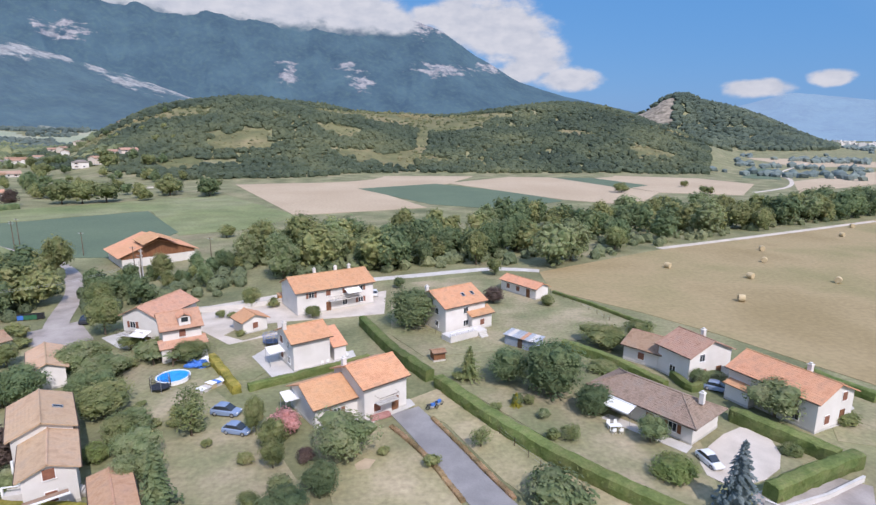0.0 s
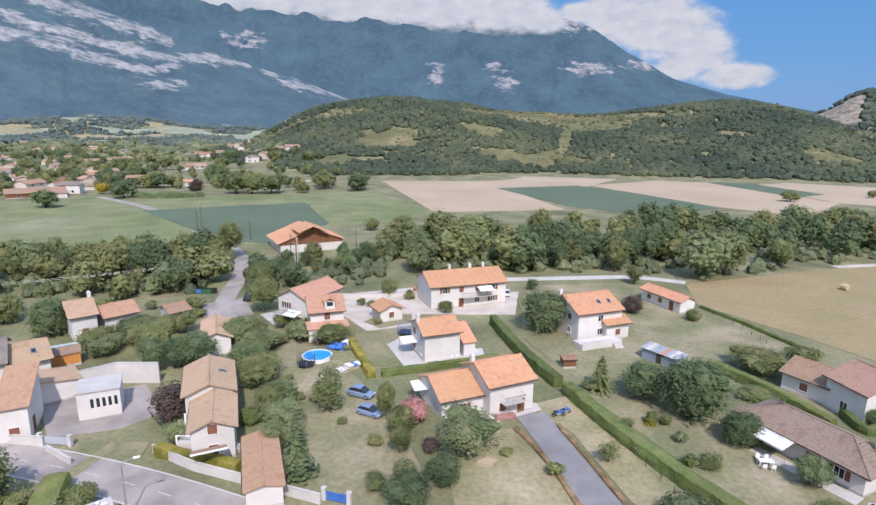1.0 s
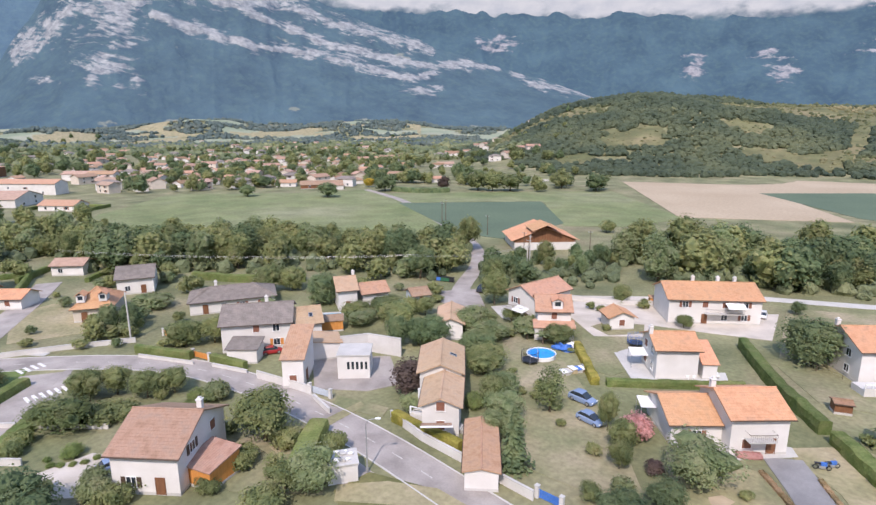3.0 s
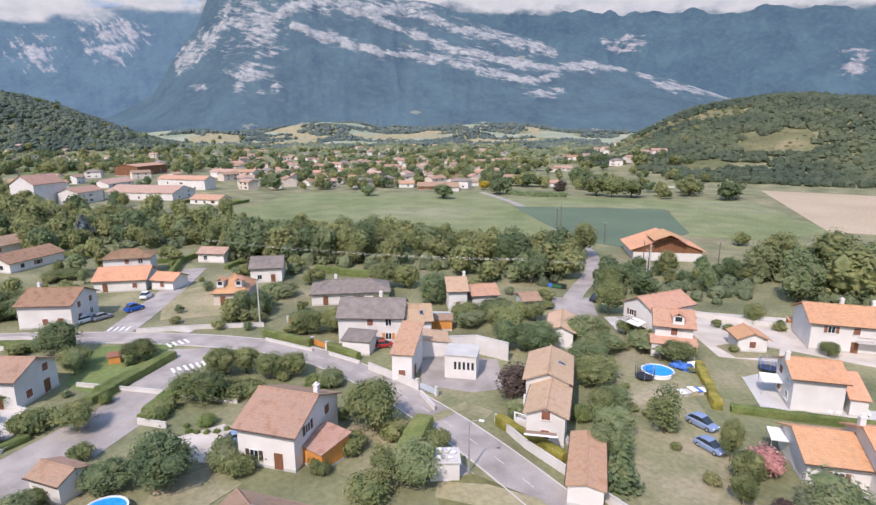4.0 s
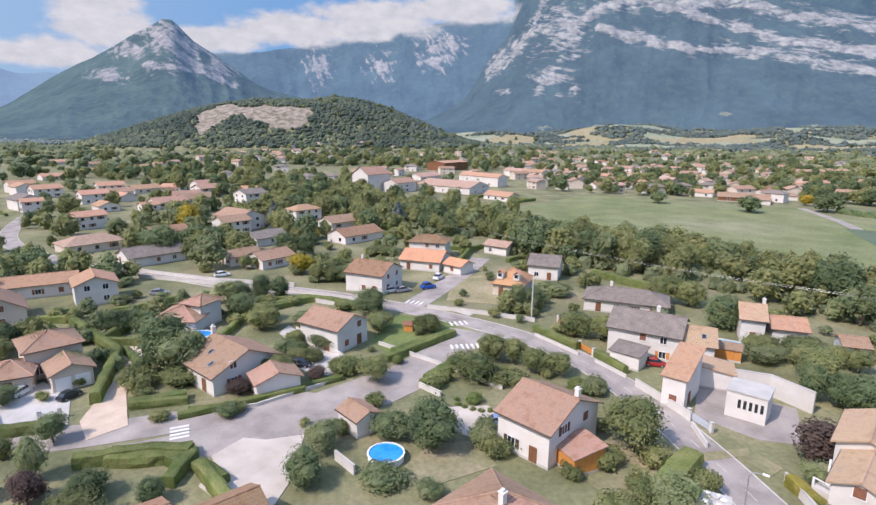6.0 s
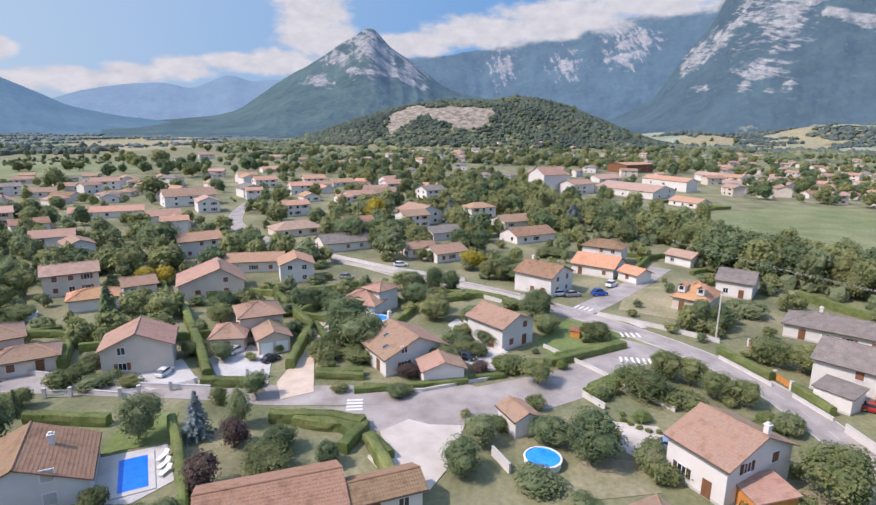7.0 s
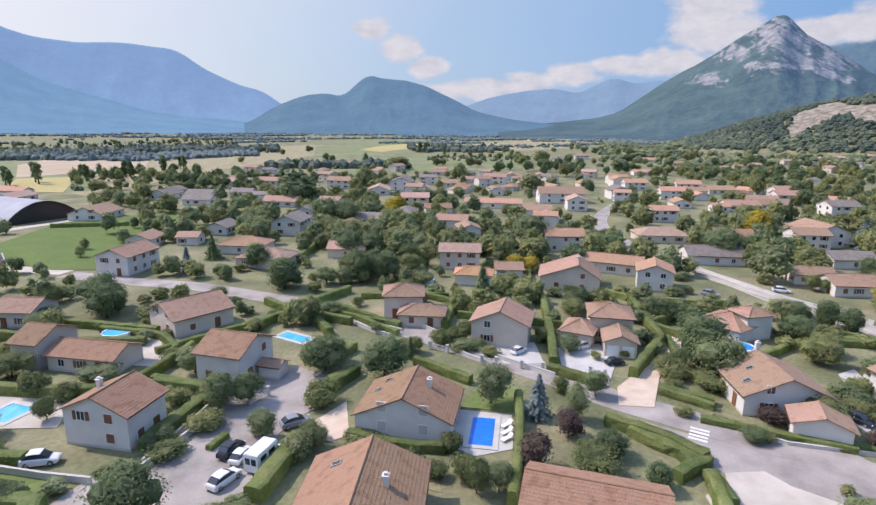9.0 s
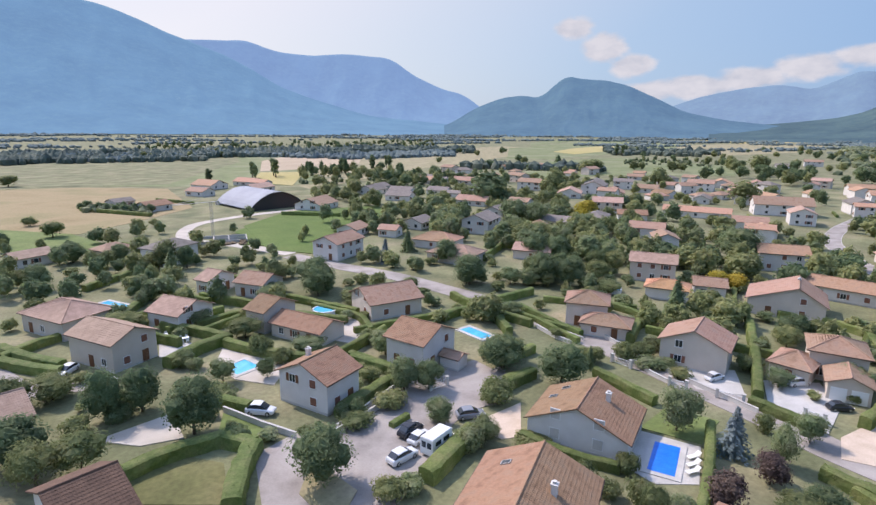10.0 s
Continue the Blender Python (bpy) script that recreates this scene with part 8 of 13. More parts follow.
house(-102.3, -0.4, 47, 10.3, 9.4, 4.6, 23, "gable", over=0.5, win="s", gable_win="e", win_n=2, tile=TILE_TAN, label="white two-storey house with a tan tiled roof")
house(-115.8, -30.7, 77, 9.9, 9.8, 2.8, 23, "hip", over=0.5, win="s", win_n=3, tile=TILE_TAN, label="house with low hipped brown roofs")
house(-117.6, -27.5, 58, 5.8, 6.7, 5.0, 23, "hip", over=0.5, win="s", win_n=1, tile=TILE_TAN, label="raised block with a hipped brown roof")
house(-138.9, 10.1, 55, 11.5, 11.5, 5.0, 23, "gable", over=0.5, win="s", gable_win="e", win_n=3, chim=(-4.0, 1.0), tile=TILE_BROWN, label="white house with a brown roof beside the main road")
house(-159.7, 27.0, 61, 13.1, 11.5, 3.0, 23, "gable", over=0.5, win="s", win_n=3, tile=TILE_ORANGE, label="white house with an orange tiled roof")
house(-151.8, 35.4, 39, 7.2, 7.0, 2.6, 23, "gable", over=0.5, win="s", win_n=1, name="garage", tile=TILE_ORANGE, label="orange-roofed white garage beside a house")
house(-174.5, 31.0, 66, 12.9, 9.0, 5.2, 23, "hip", over=0.5, win="s", win_n=3, tile=TILE_BROWN, label="white two-storey house with a brown hipped roof")
cream_house = house(-130.6, 44.9, 55, 8.3, 11.5, 3.0, 30, "hip", over=0.5, win="s", win_n=2, wall=RENDER_CREAM, tile=TILE_ORANGE, label="cream house with an orange hipped roof and dormer")
house(-144.1, 59.0, 60, 9.1, 10.7, 4.0, 23, "gable", over=0.5, win="s", win_n=2, tile=TILE_GREY, label="house with a dark grey gable roof")

# ---- houses south of the side road ----
house(-48.0, -51.4, -146, 10.6, 13.6, 2.9, 24, "gable", over=0.35, win="n", gable_win="w", win_n=2, chim=(1.0, -2.5), sky=(("n", 3.0, 0.45), ("n", 0.5, 0.3)), shutters="closed", tile=TILE_BROWN, label="white gabled house with a brown ribbed tile roof, chimney and skylights")
house(-81.2, -61.0, -151, 9.1, 11.5, 4.6, 24, "gable", over=0.5, win="n", gable_win="w", win_n=2, wall=RENDER_CREAM, tile=TILE_TAN, label="cream gabled house with a tan tiled roof")
house(-78.2, -85.8, 136, 9.2, 8.5, 5.0, 23, "hip", over=0.5, wall=RENDER_CREAM, win="s", win_n=2, tile=TILE_TAN, label="cream house with a hipped tan roof")
house(-76.7, -78.4, 129, 10.0, 7.0, 2.7, 23, "hip", over=0.5, wall=RENDER_CREAM, win="s", win_n=3, tile=TILE_TAN, label="low wing with a wide porch under a tan roof")
house(-91.5, -50.1, 107, 6.7, 8.0, 2.8, 23, "hip", over=0.5, wall=RENDER_CREAM, win="s", win_n=1, tile=TILE_TAN, label="cream house wing with a hipped tan roof")
house(-98.0, -47.5, 123, 8.9, 8.7, 5.0, 23, "hip", over=0.5, wall=RENDER_CREAM, win="s", win_n=2, tile=TILE_TAN, label="cream two-storey house with a hipped tan roof")
house(-91.8, -42.2, 212, 7.0, 6.5, 2.9, 23, "gable", over=0.5, win="", name="garage", garage="w", wall=RENDER_CREAM, tile=TILE_TAN, label="double garage with white doors under a tan roof")
house(-18.3, -76.2, -147, 8.0, 10.3, 4.9, 24, "gable", over=0.5, win="s", gable_win="w", win_n=2, shutters="wood", chim=(1.0, 3.0), tile=TILE_BROWN, label="white house with a brown ribbed tile roof and brown shutters")
house(-38.1, -82.9, 119, 8.8, 10.5, 5.0, 23, "gable", over=0.5, win="s", gable_win="e", win_n=3, tile=TILE_BROWN, label="white house with a brown tiled roof")
house(-22.7, -102.4, 124, 13.3, 8.0, 2.8, 23, "gable", over=0.5, win="s", win_n=3, wall=RENDER_CREAM, tile=TILE_BROWN, label="low house with a brown tiled roof and a timber porch")
house(-17.4, -111.1, 124, 5.9, 9.6, 4.5, 23, "gable", over=0.5, win="s", win_n=1, wall=RENDER_CREAM, tile=TILE_BROWN, label="taller block with a brown tiled roof")
house(10.3, -106.0, 128, 12.5, 9.1, 5.0, 23, "gable", over=0.5, win="s", gable_win="e", win_n=3, wall=RENDER_CREAM, shutters="white", tile=TILE_PINK, label="large cream house with a pinkish tiled gable roof")
house(-0.9, -120.3, 131, 9.1, 10.0, 3.6, 23, "gable", over=0.5, win="s", gable_win="e", win_n=2, tile=TILE_PINK, label="white house with a pinkish tan roof")
house(19.4, -127.0, 128, 14.2, 11.1, 3.8, 23, "hip", over=0.5, wall=RENDER_CREAM, win="s", win_n=3, tile=TILE_PINK, label="pink house with a hipped pinkish roof")
house(16.9, -130.3, 132, 8.8, 7.0, 2.8, 23, "gable", over=0.5, wall=RENDER_CREAM, win="s", win_n=1, tile=TILE_PINK, label="low front wing with a pinkish roof")
house(-9.5, -142.9, 127, 5.2, 9.0, 3.5, 23, "gable", over=0.5, win="s", gable_win="e", win_n=2, tile=TILE_PINK, label="house with a weathered pinkish roof")
house(-18.9, -136.0, 133, 8.9, 9.0, 3.4, 23, "gable", over=0.5, win="s", gable_win="e", win_n=2, tile=TILE_TAN, label="cream house with a brown roof")
house(-42.3, -110.8, -176, 13.0, 12.0, 3.6, 23, "gable", over=0.5, win="s", gable_win="w", win_n=2, wall=RENDER_CREAM, tile=TILE_TAN, label="cream gabled house with a brown roof")
house(-30.2, -39.5, -140, 12.0, 13.0, 3.8, 24, "gable", over=0.5, tile=TILE_BROWN, label="house with a brown ribbed tile roof and a rendered chimney", win="n", gable_win="w", win_n=2, chim=(-1.0, -2.6), sky=(("n", 2.5, 0.5),))
house(-47.3, -22.8, 117, 14.8, 8.7, 3.0, 23, "gable", over=0.5, win="s", win_n=4, gable_win="e", tile=TILE_BROWN, label="large bungalow with a striped terracotta tile roof")
house(-51.3, -11.9, 119, 8.3, 5.2, 2.8, 23, "gable", over=0.5, win="s", win_n=2, tile=TILE_BROWN, label="garage wing with a striped terracotta tile roof")
house(22.0, -84.6, -158, 6.0, 10.0, 3.4, 23, "gable", over=0.5, win="s", win_n=2, tile=TILE_PINK, label="house with a striped pinkish tile roof")
house(9.8, -57.6, -157, 6.8, 11, 4.4, 24, "gable", tile=TILE_DARK, label="house with a dark brown tiled roof behind a hedge", win="")
balcony(-8.5, 77.4, 219, 3.4, 2.6)

# ---- houses further off ----
house(-218, -261, 46, 17.5, 14.0, 2.9, 22, "gable", tile=TILE_PINK, wall=RENDER_WHITE, near=False, win="n", win_n=3, gable_win="e", label="pinkish gabled roof over a white single-storey house among gardens")
house(-245, -270, 40, 18.8, 15.0, 5.3, 22, "gable", tile=TILE_GREY, wall=RENDER_WHITE, near=False, win="n", win_n=3, gable_win="e", label="grey gabled roof over a white two-storey house among gardens")
house(-195, -205, -44, 14.8, 10.6, 5.3, 22, "gable", tile=TILE_PINK, wall=RENDER_CREAM, near=False, win="n", win_n=3, gable_win="w", label="pinkish gabled roof over a cream two-storey house among gardens")
house(-281, -261, -56, 15.4, 11.1, 2.9, 22, "gable", tile=TILE_TAN, wall=RENDER_WHITE, near=False, win="n", win_n=3, gable_win="w", label="tan gabled roof over a white single-storey house among gardens")
house(-322, -253, -58, 17.1, 11.5, 5.3, 22, "gable", tile=TILE_TAN, wall=RENDER_WHITE, near=False, win="n", win_n=3, gable_win="", label="tan gabled roof over a white two-storey house among gardens")
house(-268, -209, 33, 11.8, 9.5, 2.9, 22, "gable", tile=TILE_GREY, wall=RENDER_WHITE, near=False, win="n", win_n=3, gable_win="e", label="grey gabled roof over a white single-storey house among gardens")
house(-218, -146, -52, 13.9, 10.0, 2.9, 22, "gable", tile=TILE_TAN, wall=RENDER_WHITE, near=False, win="n", win_n=3, gable_win="e", label="tan gabled roof over a white single-storey house among gardens")
house(-248, -143, 38, 13.2, 10.6, 5.3, 22, "gable", tile=TILE_PINK, wall=RENDER_WHITE, near=False, win="n", win_n=3, gable_win="e", label="pinkish gabled roof over a white two-storey house among gardens")
house(-204, -131, 38, 12.2, 9.8, 2.9, 22, "gable", tile=TILE_RUST, wall=RENDER_WHITE, near=False, win="n", win_n=3, gable_win="e", label="orange gabled roof over a white single-storey house among gardens")
house(-161, -97, -45, 13.8, 9.9, 5.3, 22, "gable", tile=TILE_RUST, wall=RENDER_WHITE, near=True, win="n", win_n=3, gable_win="e", label="orange gabled roof over a white two-storey house among gardens")
house(-157, -144, -52, 12.8, 9.2, 5.3, 22, "gable", tile=TILE_TAN, wall=RENDER_WHITE, near=False, win="n", win_n=3, gable_win="w", label="tan gabled roof over a white two-storey house among gardens")
house(-145, -182, -57, 13.9, 10.0, 2.9, 22, "gable", tile=TILE_GREY, wall=RENDER_WHITE, near=False, win="n", win_n=3, gable_win="w", label="grey gabled roof over a white single-storey house among gardens")
house(-118, -105, -49, 12.4, 8.9, 5.3, 22, "gable", tile=TILE_PINK, wall=RENDER_CREAM, near=True, win="n", win_n=3, gable_win="w", label="pinkish gabled roof over a cream two-storey house among gardens")
house(-108, -91, -52, 10.6, 7.7, 2.9, 22, "hip", tile=TILE_ORANGE, wall=RENDER_WHITE, near=True, win="n", win_n=2, gable_win="", label="orange hipped roof over a white single-storey house among gardens")
house(-119, -88, -48, 8.0, 7.5, 2.9, 22, "gable", tile=TILE_TAN, wall=RENDER_WHITE, near=True, win="n", win_n=2, gable_win="e", label="tan gabled roof over a white single-storey house among gardens")
house(-245, -98, -48, 12.7, 9.1, 5.3, 22, "gable", tile=TILE_RUST, wall=RENDER_WHITE, near=False, win="n", win_n=3, gable_win="e", label="orange gabled roof over a white two-storey house among gardens")
house(-307, -150, 44, 15.0, 12.0, 5.3, 22, "gable", tile=TILE_GREY, wall=RENDER_WHITE, near=False, win="n", win_n=3, gable_win="e", label="grey gabled roof over a white two-storey house among gardens")
house(-373, -183, 44, 13.2, 10.6, 5.3, 22, "gable", tile=TILE_RUST, wall=RENDER_WHITE, near=False, win="n", win_n=3, gable_win="", label="orange gabled roof over a white two-storey house among gardens")
house(-481, -213, -48, 19.0, 11.5, 2.9, 22, "gable", tile=TILE_RUST, wall=RENDER_WHITE, near=False, win="n", win_n=3, gable_win="", label="orange gabled roof over a white single-storey house among gardens")
house(-328, -127, -53, 14.7, 10.6, 5.3, 22, "gable", tile=TILE_RUST, wall=RENDER_WHITE, near=False, win="n", win_n=3, gable_win="e", label="orange gabled roof over a white two-storey house among gardens")
house(-297, -110, 37, 12.6, 10.1, 2.9, 22, "gable", tile=TILE_RUST, wall=RENDER_WHITE, near=False, win="n", win_n=3, gable_win="e", label="orange gabled roof over a white single-storey house among gardens")
house(-361, -126, -57, 15.2, 11.0, 2.9, 22, "gable", tile=TILE_TAN, wall=RENDER_WHITE, near=False, win="n", win_n=3, gable_win="e", label="tan gabled roof over a white single-storey house among gardens")
house(-200, -80, -50, 19.0, 11.5, 2.9, 22, "hip", tile=TILE_PINK, wall=RENDER_CREAM, near=False, win="n", win_n=3, gable_win="", label="pinkish hipped roof over a cream single-storey house among gardens")
house(-179, -55, -54, 17.3, 11.5, 2.9, 22, "gable", tile=TILE_GREY, wall=RENDER_WHITE, near=True, win="n", win_n=3, gable_win="e", label="grey gabled roof over a white single-storey house among gardens")
house(-595, -368, -48, 19.0, 11.5, 2.9, 22, "gable", tile=TILE_GREY, wall=RENDER_WHITE, near=False, win="n", win_n=3, gable_win="", label="grey gabled roof over a white single-storey house among gardens")
house(-663, -378, -53, 19.0, 11.5, 5.3, 22, "gable", tile=TILE_TAN, wall=RENDER_WHITE, near=False, win="n", win_n=3, gable_win="", label="tan gabled roof over a white two-storey house among gardens")
house(-641, -248, -55, 19.0, 11.5, 2.9, 22, "gable", tile=TILE_TAN, wall=RENDER_WHITE, near=False, win="n", win_n=3, gable_win="", label="tan gabled roof over a white single-storey house among gardens")
house(-683, -296, -48, 19.0, 11.5, 2.9, 22, "gable", tile=TILE_RUST, wall=RENDER_WHITE, near=False, win="n", win_n=3, gable_win="", label="orange gabled roof over a white single-storey house among gardens")
house(-385, -81, -46, 17.6, 11.5, 5.3, 22, "gable", tile=TILE_TAN, wall=RENDER_WHITE, near=False, win="n", win_n=3, gable_win="e", label="tan gabled roof over a white two-storey house among gardens")
house(-326, -75, -46, 19.0, 11.5, 2.9, 22, "gable", tile=TILE_TAN, wall=RENDER_WHITE, near=False, win="n", win_n=3, gable_win="e", label="tan gabled roof over a white single-storey house among gardens")
house(-310, -85, -50, 17.6, 11.5, 2.9, 22, "gable", tile=TILE_TAN, wall=RENDER_WHITE, near=False, win="n", win_n=3, gable_win="e", label="tan gabled roof over a white single-storey house among gardens")
house(-323, -45, -45, 15.2, 12.2, 5.3, 22, "gable", tile=TILE_GREY, wall=RENDER_WHITE, near=False, win="n", win_n=3, gable_win="e", label="grey gabled roof over a white two-storey house among gardens")
house(-225, -39, -51, 12.5, 10.0, 5.3, 22, "gable", tile=TILE_TAN, wall=RENDER_WHITE, near=False, win="n", win_n=3, gable_win="w", label="tan gabled roof over a white two-storey house among gardens")
house(-255, -13, -55, 14.0, 10.1, 5.3, 22, "hip", tile=TILE_RUST, wall=RENDER_WHITE, near=False, win="n", win_n=3, gable_win="", label="orange hipped roof over a white two-storey house among gardens")
house(-235, 3, 304, 16.3, 11.5, 2.9, 22, "gable", tile=TILE_TAN, wall=RENDER_WHITE, near=False, win="n", win_n=3, gable_win="e", label="tan gabled roof over a white single-storey house among gardens")
house(-205, 8, 307, 18.6, 11.5, 2.9, 22, "gable", tile=TILE_BROWN, wall=RENDER_WHITE, near=False, win="n", win_n=3, gable_win="e", label="brown gabled roof over a white single-storey house among gardens")
house(-203, -24, -50, 13.4, 9.7, 2.9, 22, "gable", tile=TILE_GREY, wall=RENDER_WHITE, near=False, win="n", win_n=3, gable_win="e", label="grey gabled roof over a white single-storey house among gardens")
house(-173, -28, -55, 10.9, 7.9, 2.9, 22, "gable", tile=TILE_TAN, wall=RENDER_WHITE, near=True, win="n", win_n=2, gable_win="e", label="tan gabled roof over a white single-storey house among gardens")
house(-169, -19, -49, 12.2, 9.8, 2.9, 22, "gable", tile=TILE_TAN, wall=RENDER_WHITE, near=True, win="n", win_n=3, gable_win="e", label="tan gabled roof over a white single-storey house among gardens")
house(-218, -61, -54, 13.7, 9.8, 2.9, 22, "gable", tile=TILE_BROWN, wall=RENDER_WHITE, near=False, win="n", win_n=3, gable_win="e", label="brown gabled roof over a white single-storey house among gardens")
house(-296, -90, -53, 9.3, 7.5, 2.9, 22, "gable", tile=TILE_RUST, wall=RENDER_WHITE, near=False, win="n", win_n=2, gable_win="e", label="orange gabled roof over a white single-storey house among gardens")
house(-369, -22, -56, 10.8, 7.8, 2.9, 22, "gable", tile=TILE_GREY, wall=RENDER_WHITE, near=False, win="n", win_n=2, gable_win="e", label="grey gabled roof over a white single-storey house among gardens")
house(-538, -152, -51, 18.9, 11.5, 2.9, 22, "gable", tile=TILE_TAN, wall=RENDER_WHITE, near=False, win="n", win_n=3, gable_win="", label="tan gabled roof over a white single-storey house among gardens")
house(-596, -146, -50, 19.0, 11.5, 2.9, 22, "gable", tile=TILE_GREY, wall=RENDER_WHITE, near=False, win="n", win_n=3, gable_win="", label="grey gabled roof over a white single-storey house among gardens")
house(-175, 55, 223, 9.4, 7.5, 2.9, 22, "gable", tile=TILE_PINK, wall=RENDER_WHITE, near=True, win="n", win_n=2, gable_win="w", label="pinkish gabled roof over a white single-storey house among gardens")
house(-267, -164, -46, 25.9, 13.0, 5.3, 28, "gable", tile=TILE_TAN, wall=RENDER_WHITE, near=False, win="n", win_n=3, gable_win="e", label="large barn-like house with a high tan roof")
house(-223, -176, -56, 29.6, 10.0, 2.9, 22, "gable", tile=TILE_RUST, wall=RENDER_WHITE, near=False, win="n", win_n=3, gable_win="w", label="long low row of dwellings under one orange roof")
house(-373, 26, 312, 22.0, 15.2, 12, 32, "gable", tile=TILE_TAN, wall=RENDER_WHITE, near=False, win="n", win_n=3, gable_win="e", label="tall white gabled school building with a tan roof")
house(-371, 45, 315, 21.3, 13.0, 6.5, 22, "gable", tile=TILE_TAN, wall=RENDER_WHITE, near=False, win="n", win_n=3, gable_win="e", label="white school wing with a tan roof")
house(-471, 23, 396, 15.5, 12.4, 5.3, 22, "gable", tile=TILE_RUST, wall=RENDER_WHITE, near=False, win="n", win_n=3, gable_win="", label="orange gabled roof over a white two-storey house among gardens")
house(-369, 81, 222, 44.0, 24.0, 4.5, 16, "gable", tile=TILE_PINK, wall=RENDER_WHITE, near=False, win="n", win_n=3, gable_win="w", label="long hall with a faded ribbed roof")
house(-413, 114, 214, 40.0, 12.0, 7, 22, "gable", tile=TILE_RUST, wall=RENDER_WHITE, near=False, win="n", win_n=3, gable_win="", label="long building with a bright orange roof")
house(-319, 100, 213, 20.1, 11.5, 2.9, 22, "gable", tile=TILE_RUST, wall=RENDER_WHITE, near=False, win="n", win_n=3, gable_win="w", label="orange gabled roof over a white single-storey house among gardens")
house(-578, 121, 311, 42.0, 24.0, 8.5, 8, "gable", tile=TILE_RUST, wall=WOOD_BROWN, near=False, win="n", win_n=3, gable_win="", label="large timber-clad sports hall with an orange roof")
house(-467, 78, 314, 29.7, 14.0, 2.9, 22, "gable", tile=TILE_PINK, wall=RENDER_WHITE, near=False, win="n", win_n=3, gable_win="", label="long low hall with a pale roof")
house(-477, 180, 219, 22.0, 11.5, 5.3, 22, "gable", tile=TILE_RUST, wall=RENDER_WHITE, near=False, win="n", win_n=3, gable_win="", label="orange gabled roof over a white two-storey house among gardens")
house(-493, 167, 220, 19.1, 11.5, 5.3, 22, "gable", tile=TILE_PINK, wall=RENDER_WHITE, near=False, win="n", win_n=3, gable_win="", label="pinkish gabled roof over a white two-storey house among gardens")
house(5, -296, 39, 14.3, 10.3, 2.9, 22, "gable", tile=TILE_BROWN, wall=RENDER_WHITE, near=False, win="n", win_n=3, gable_win="e", label="brown gabled roof over a white single-storey house among gardens")
house(-53, -400, -51, 19.0, 11.5, 2.9, 22, "gable", tile=TILE_RUST, wall=RENDER_WHITE, near=False, win="n", win_n=3, gable_win="w", label="orange gabled roof over a white single-storey house among gardens")
house(-53, -359, 40, 19.0, 11.5, 2.9, 22, "gable", tile=TILE_PINK, wall=RENDER_WHITE, near=False, win="n", win_n=3, gable_win="e", label="pinkish gabled roof over a white single-storey house among gardens")
house(-68, -273, 45, 18.8, 15.0, 2.9, 22, "gable", tile=TILE_TAN, wall=RENDER_WHITE, near=False, win="n", win_n=3, gable_win="e", label="tan gabled roof over a white single-storey house among gardens")
house(-125, -337, 33, 12.9, 10.3, 2.9, 22, "gable", tile=TILE_GREY, wall=RENDER_WHITE, near=False, win="n", win_n=3, gable_win="e", label="grey gabled roof over a white single-storey house among gardens")
house(-48, -167, 36, 14.5, 10.4, 5.3, 22, "gable", tile=TILE_TAN, wall=RENDER_WHITE, near=True, win="n", win_n=3, gable_win="e", label="tan gabled roof over a white two-storey house among gardens")
house(-63, -199, 45, 11.4, 9.1, 2.9, 22, "gable", tile=TILE_TAN, wall=RENDER_WHITE, near=False, win="n", win_n=3, gable_win="e", label="tan gabled roof over a white single-storey house among gardens")
house(-75, -191, -45, 8.0, 7.5, 2.9, 22, "gable", tile=TILE_TAN, wall=RENDER_WHITE, near=False, win="n", win_n=2, gable_win="w", label="tan gabled roof over a white single-storey house among gardens")
house(-92, -203, 37, 12.0, 9.6, 2.9, 22, "gable", tile=TILE_GREY, wall=RENDER_WHITE, near=False, win="n", win_n=3, gable_win="e", label="grey gabled roof over a white single-storey house among gardens")
house(-83, -167, -52, 15.6, 11.2, 2.9, 22, "hip", tile=TILE_RUST, wall=RENDER_WHITE, near=True, win="n", win_n=3, gable_win="", label="orange hipped roof over a white single-storey house among gardens")
house(-79, -146, -57, 15.8, 11.4, 2.9, 22, "hip", tile=TILE_PINK, wall=RENDER_CREAM, near=True, win="n", win_n=3, gable_win="", label="pinkish hipped roof over a cream single-storey house among gardens")
house(-130, -203, 34, 12.6, 10.1, 5.3, 22, "gable", tile=TILE_GREY, wall=RENDER_WHITE, near=False, win="n", win_n=3, gable_win="e", label="grey gabled roof over a white two-storey house among gardens")
house(-147, -253, -54, 18.0, 11.5, 2.9, 22, "gable", tile=TILE_TAN, wall=RENDER_WHITE, near=False, win="n", win_n=3, gable_win="w", label="tan gabled roof over a white single-storey house among gardens")
house(-151, -302, -54, 14.0, 10.1, 2.9, 22, "gable", tile=TILE_GREY, wall=RENDER_WHITE, near=False, win="n", win_n=3, gable_win="w", label="grey gabled roof over a white single-storey house among gardens")
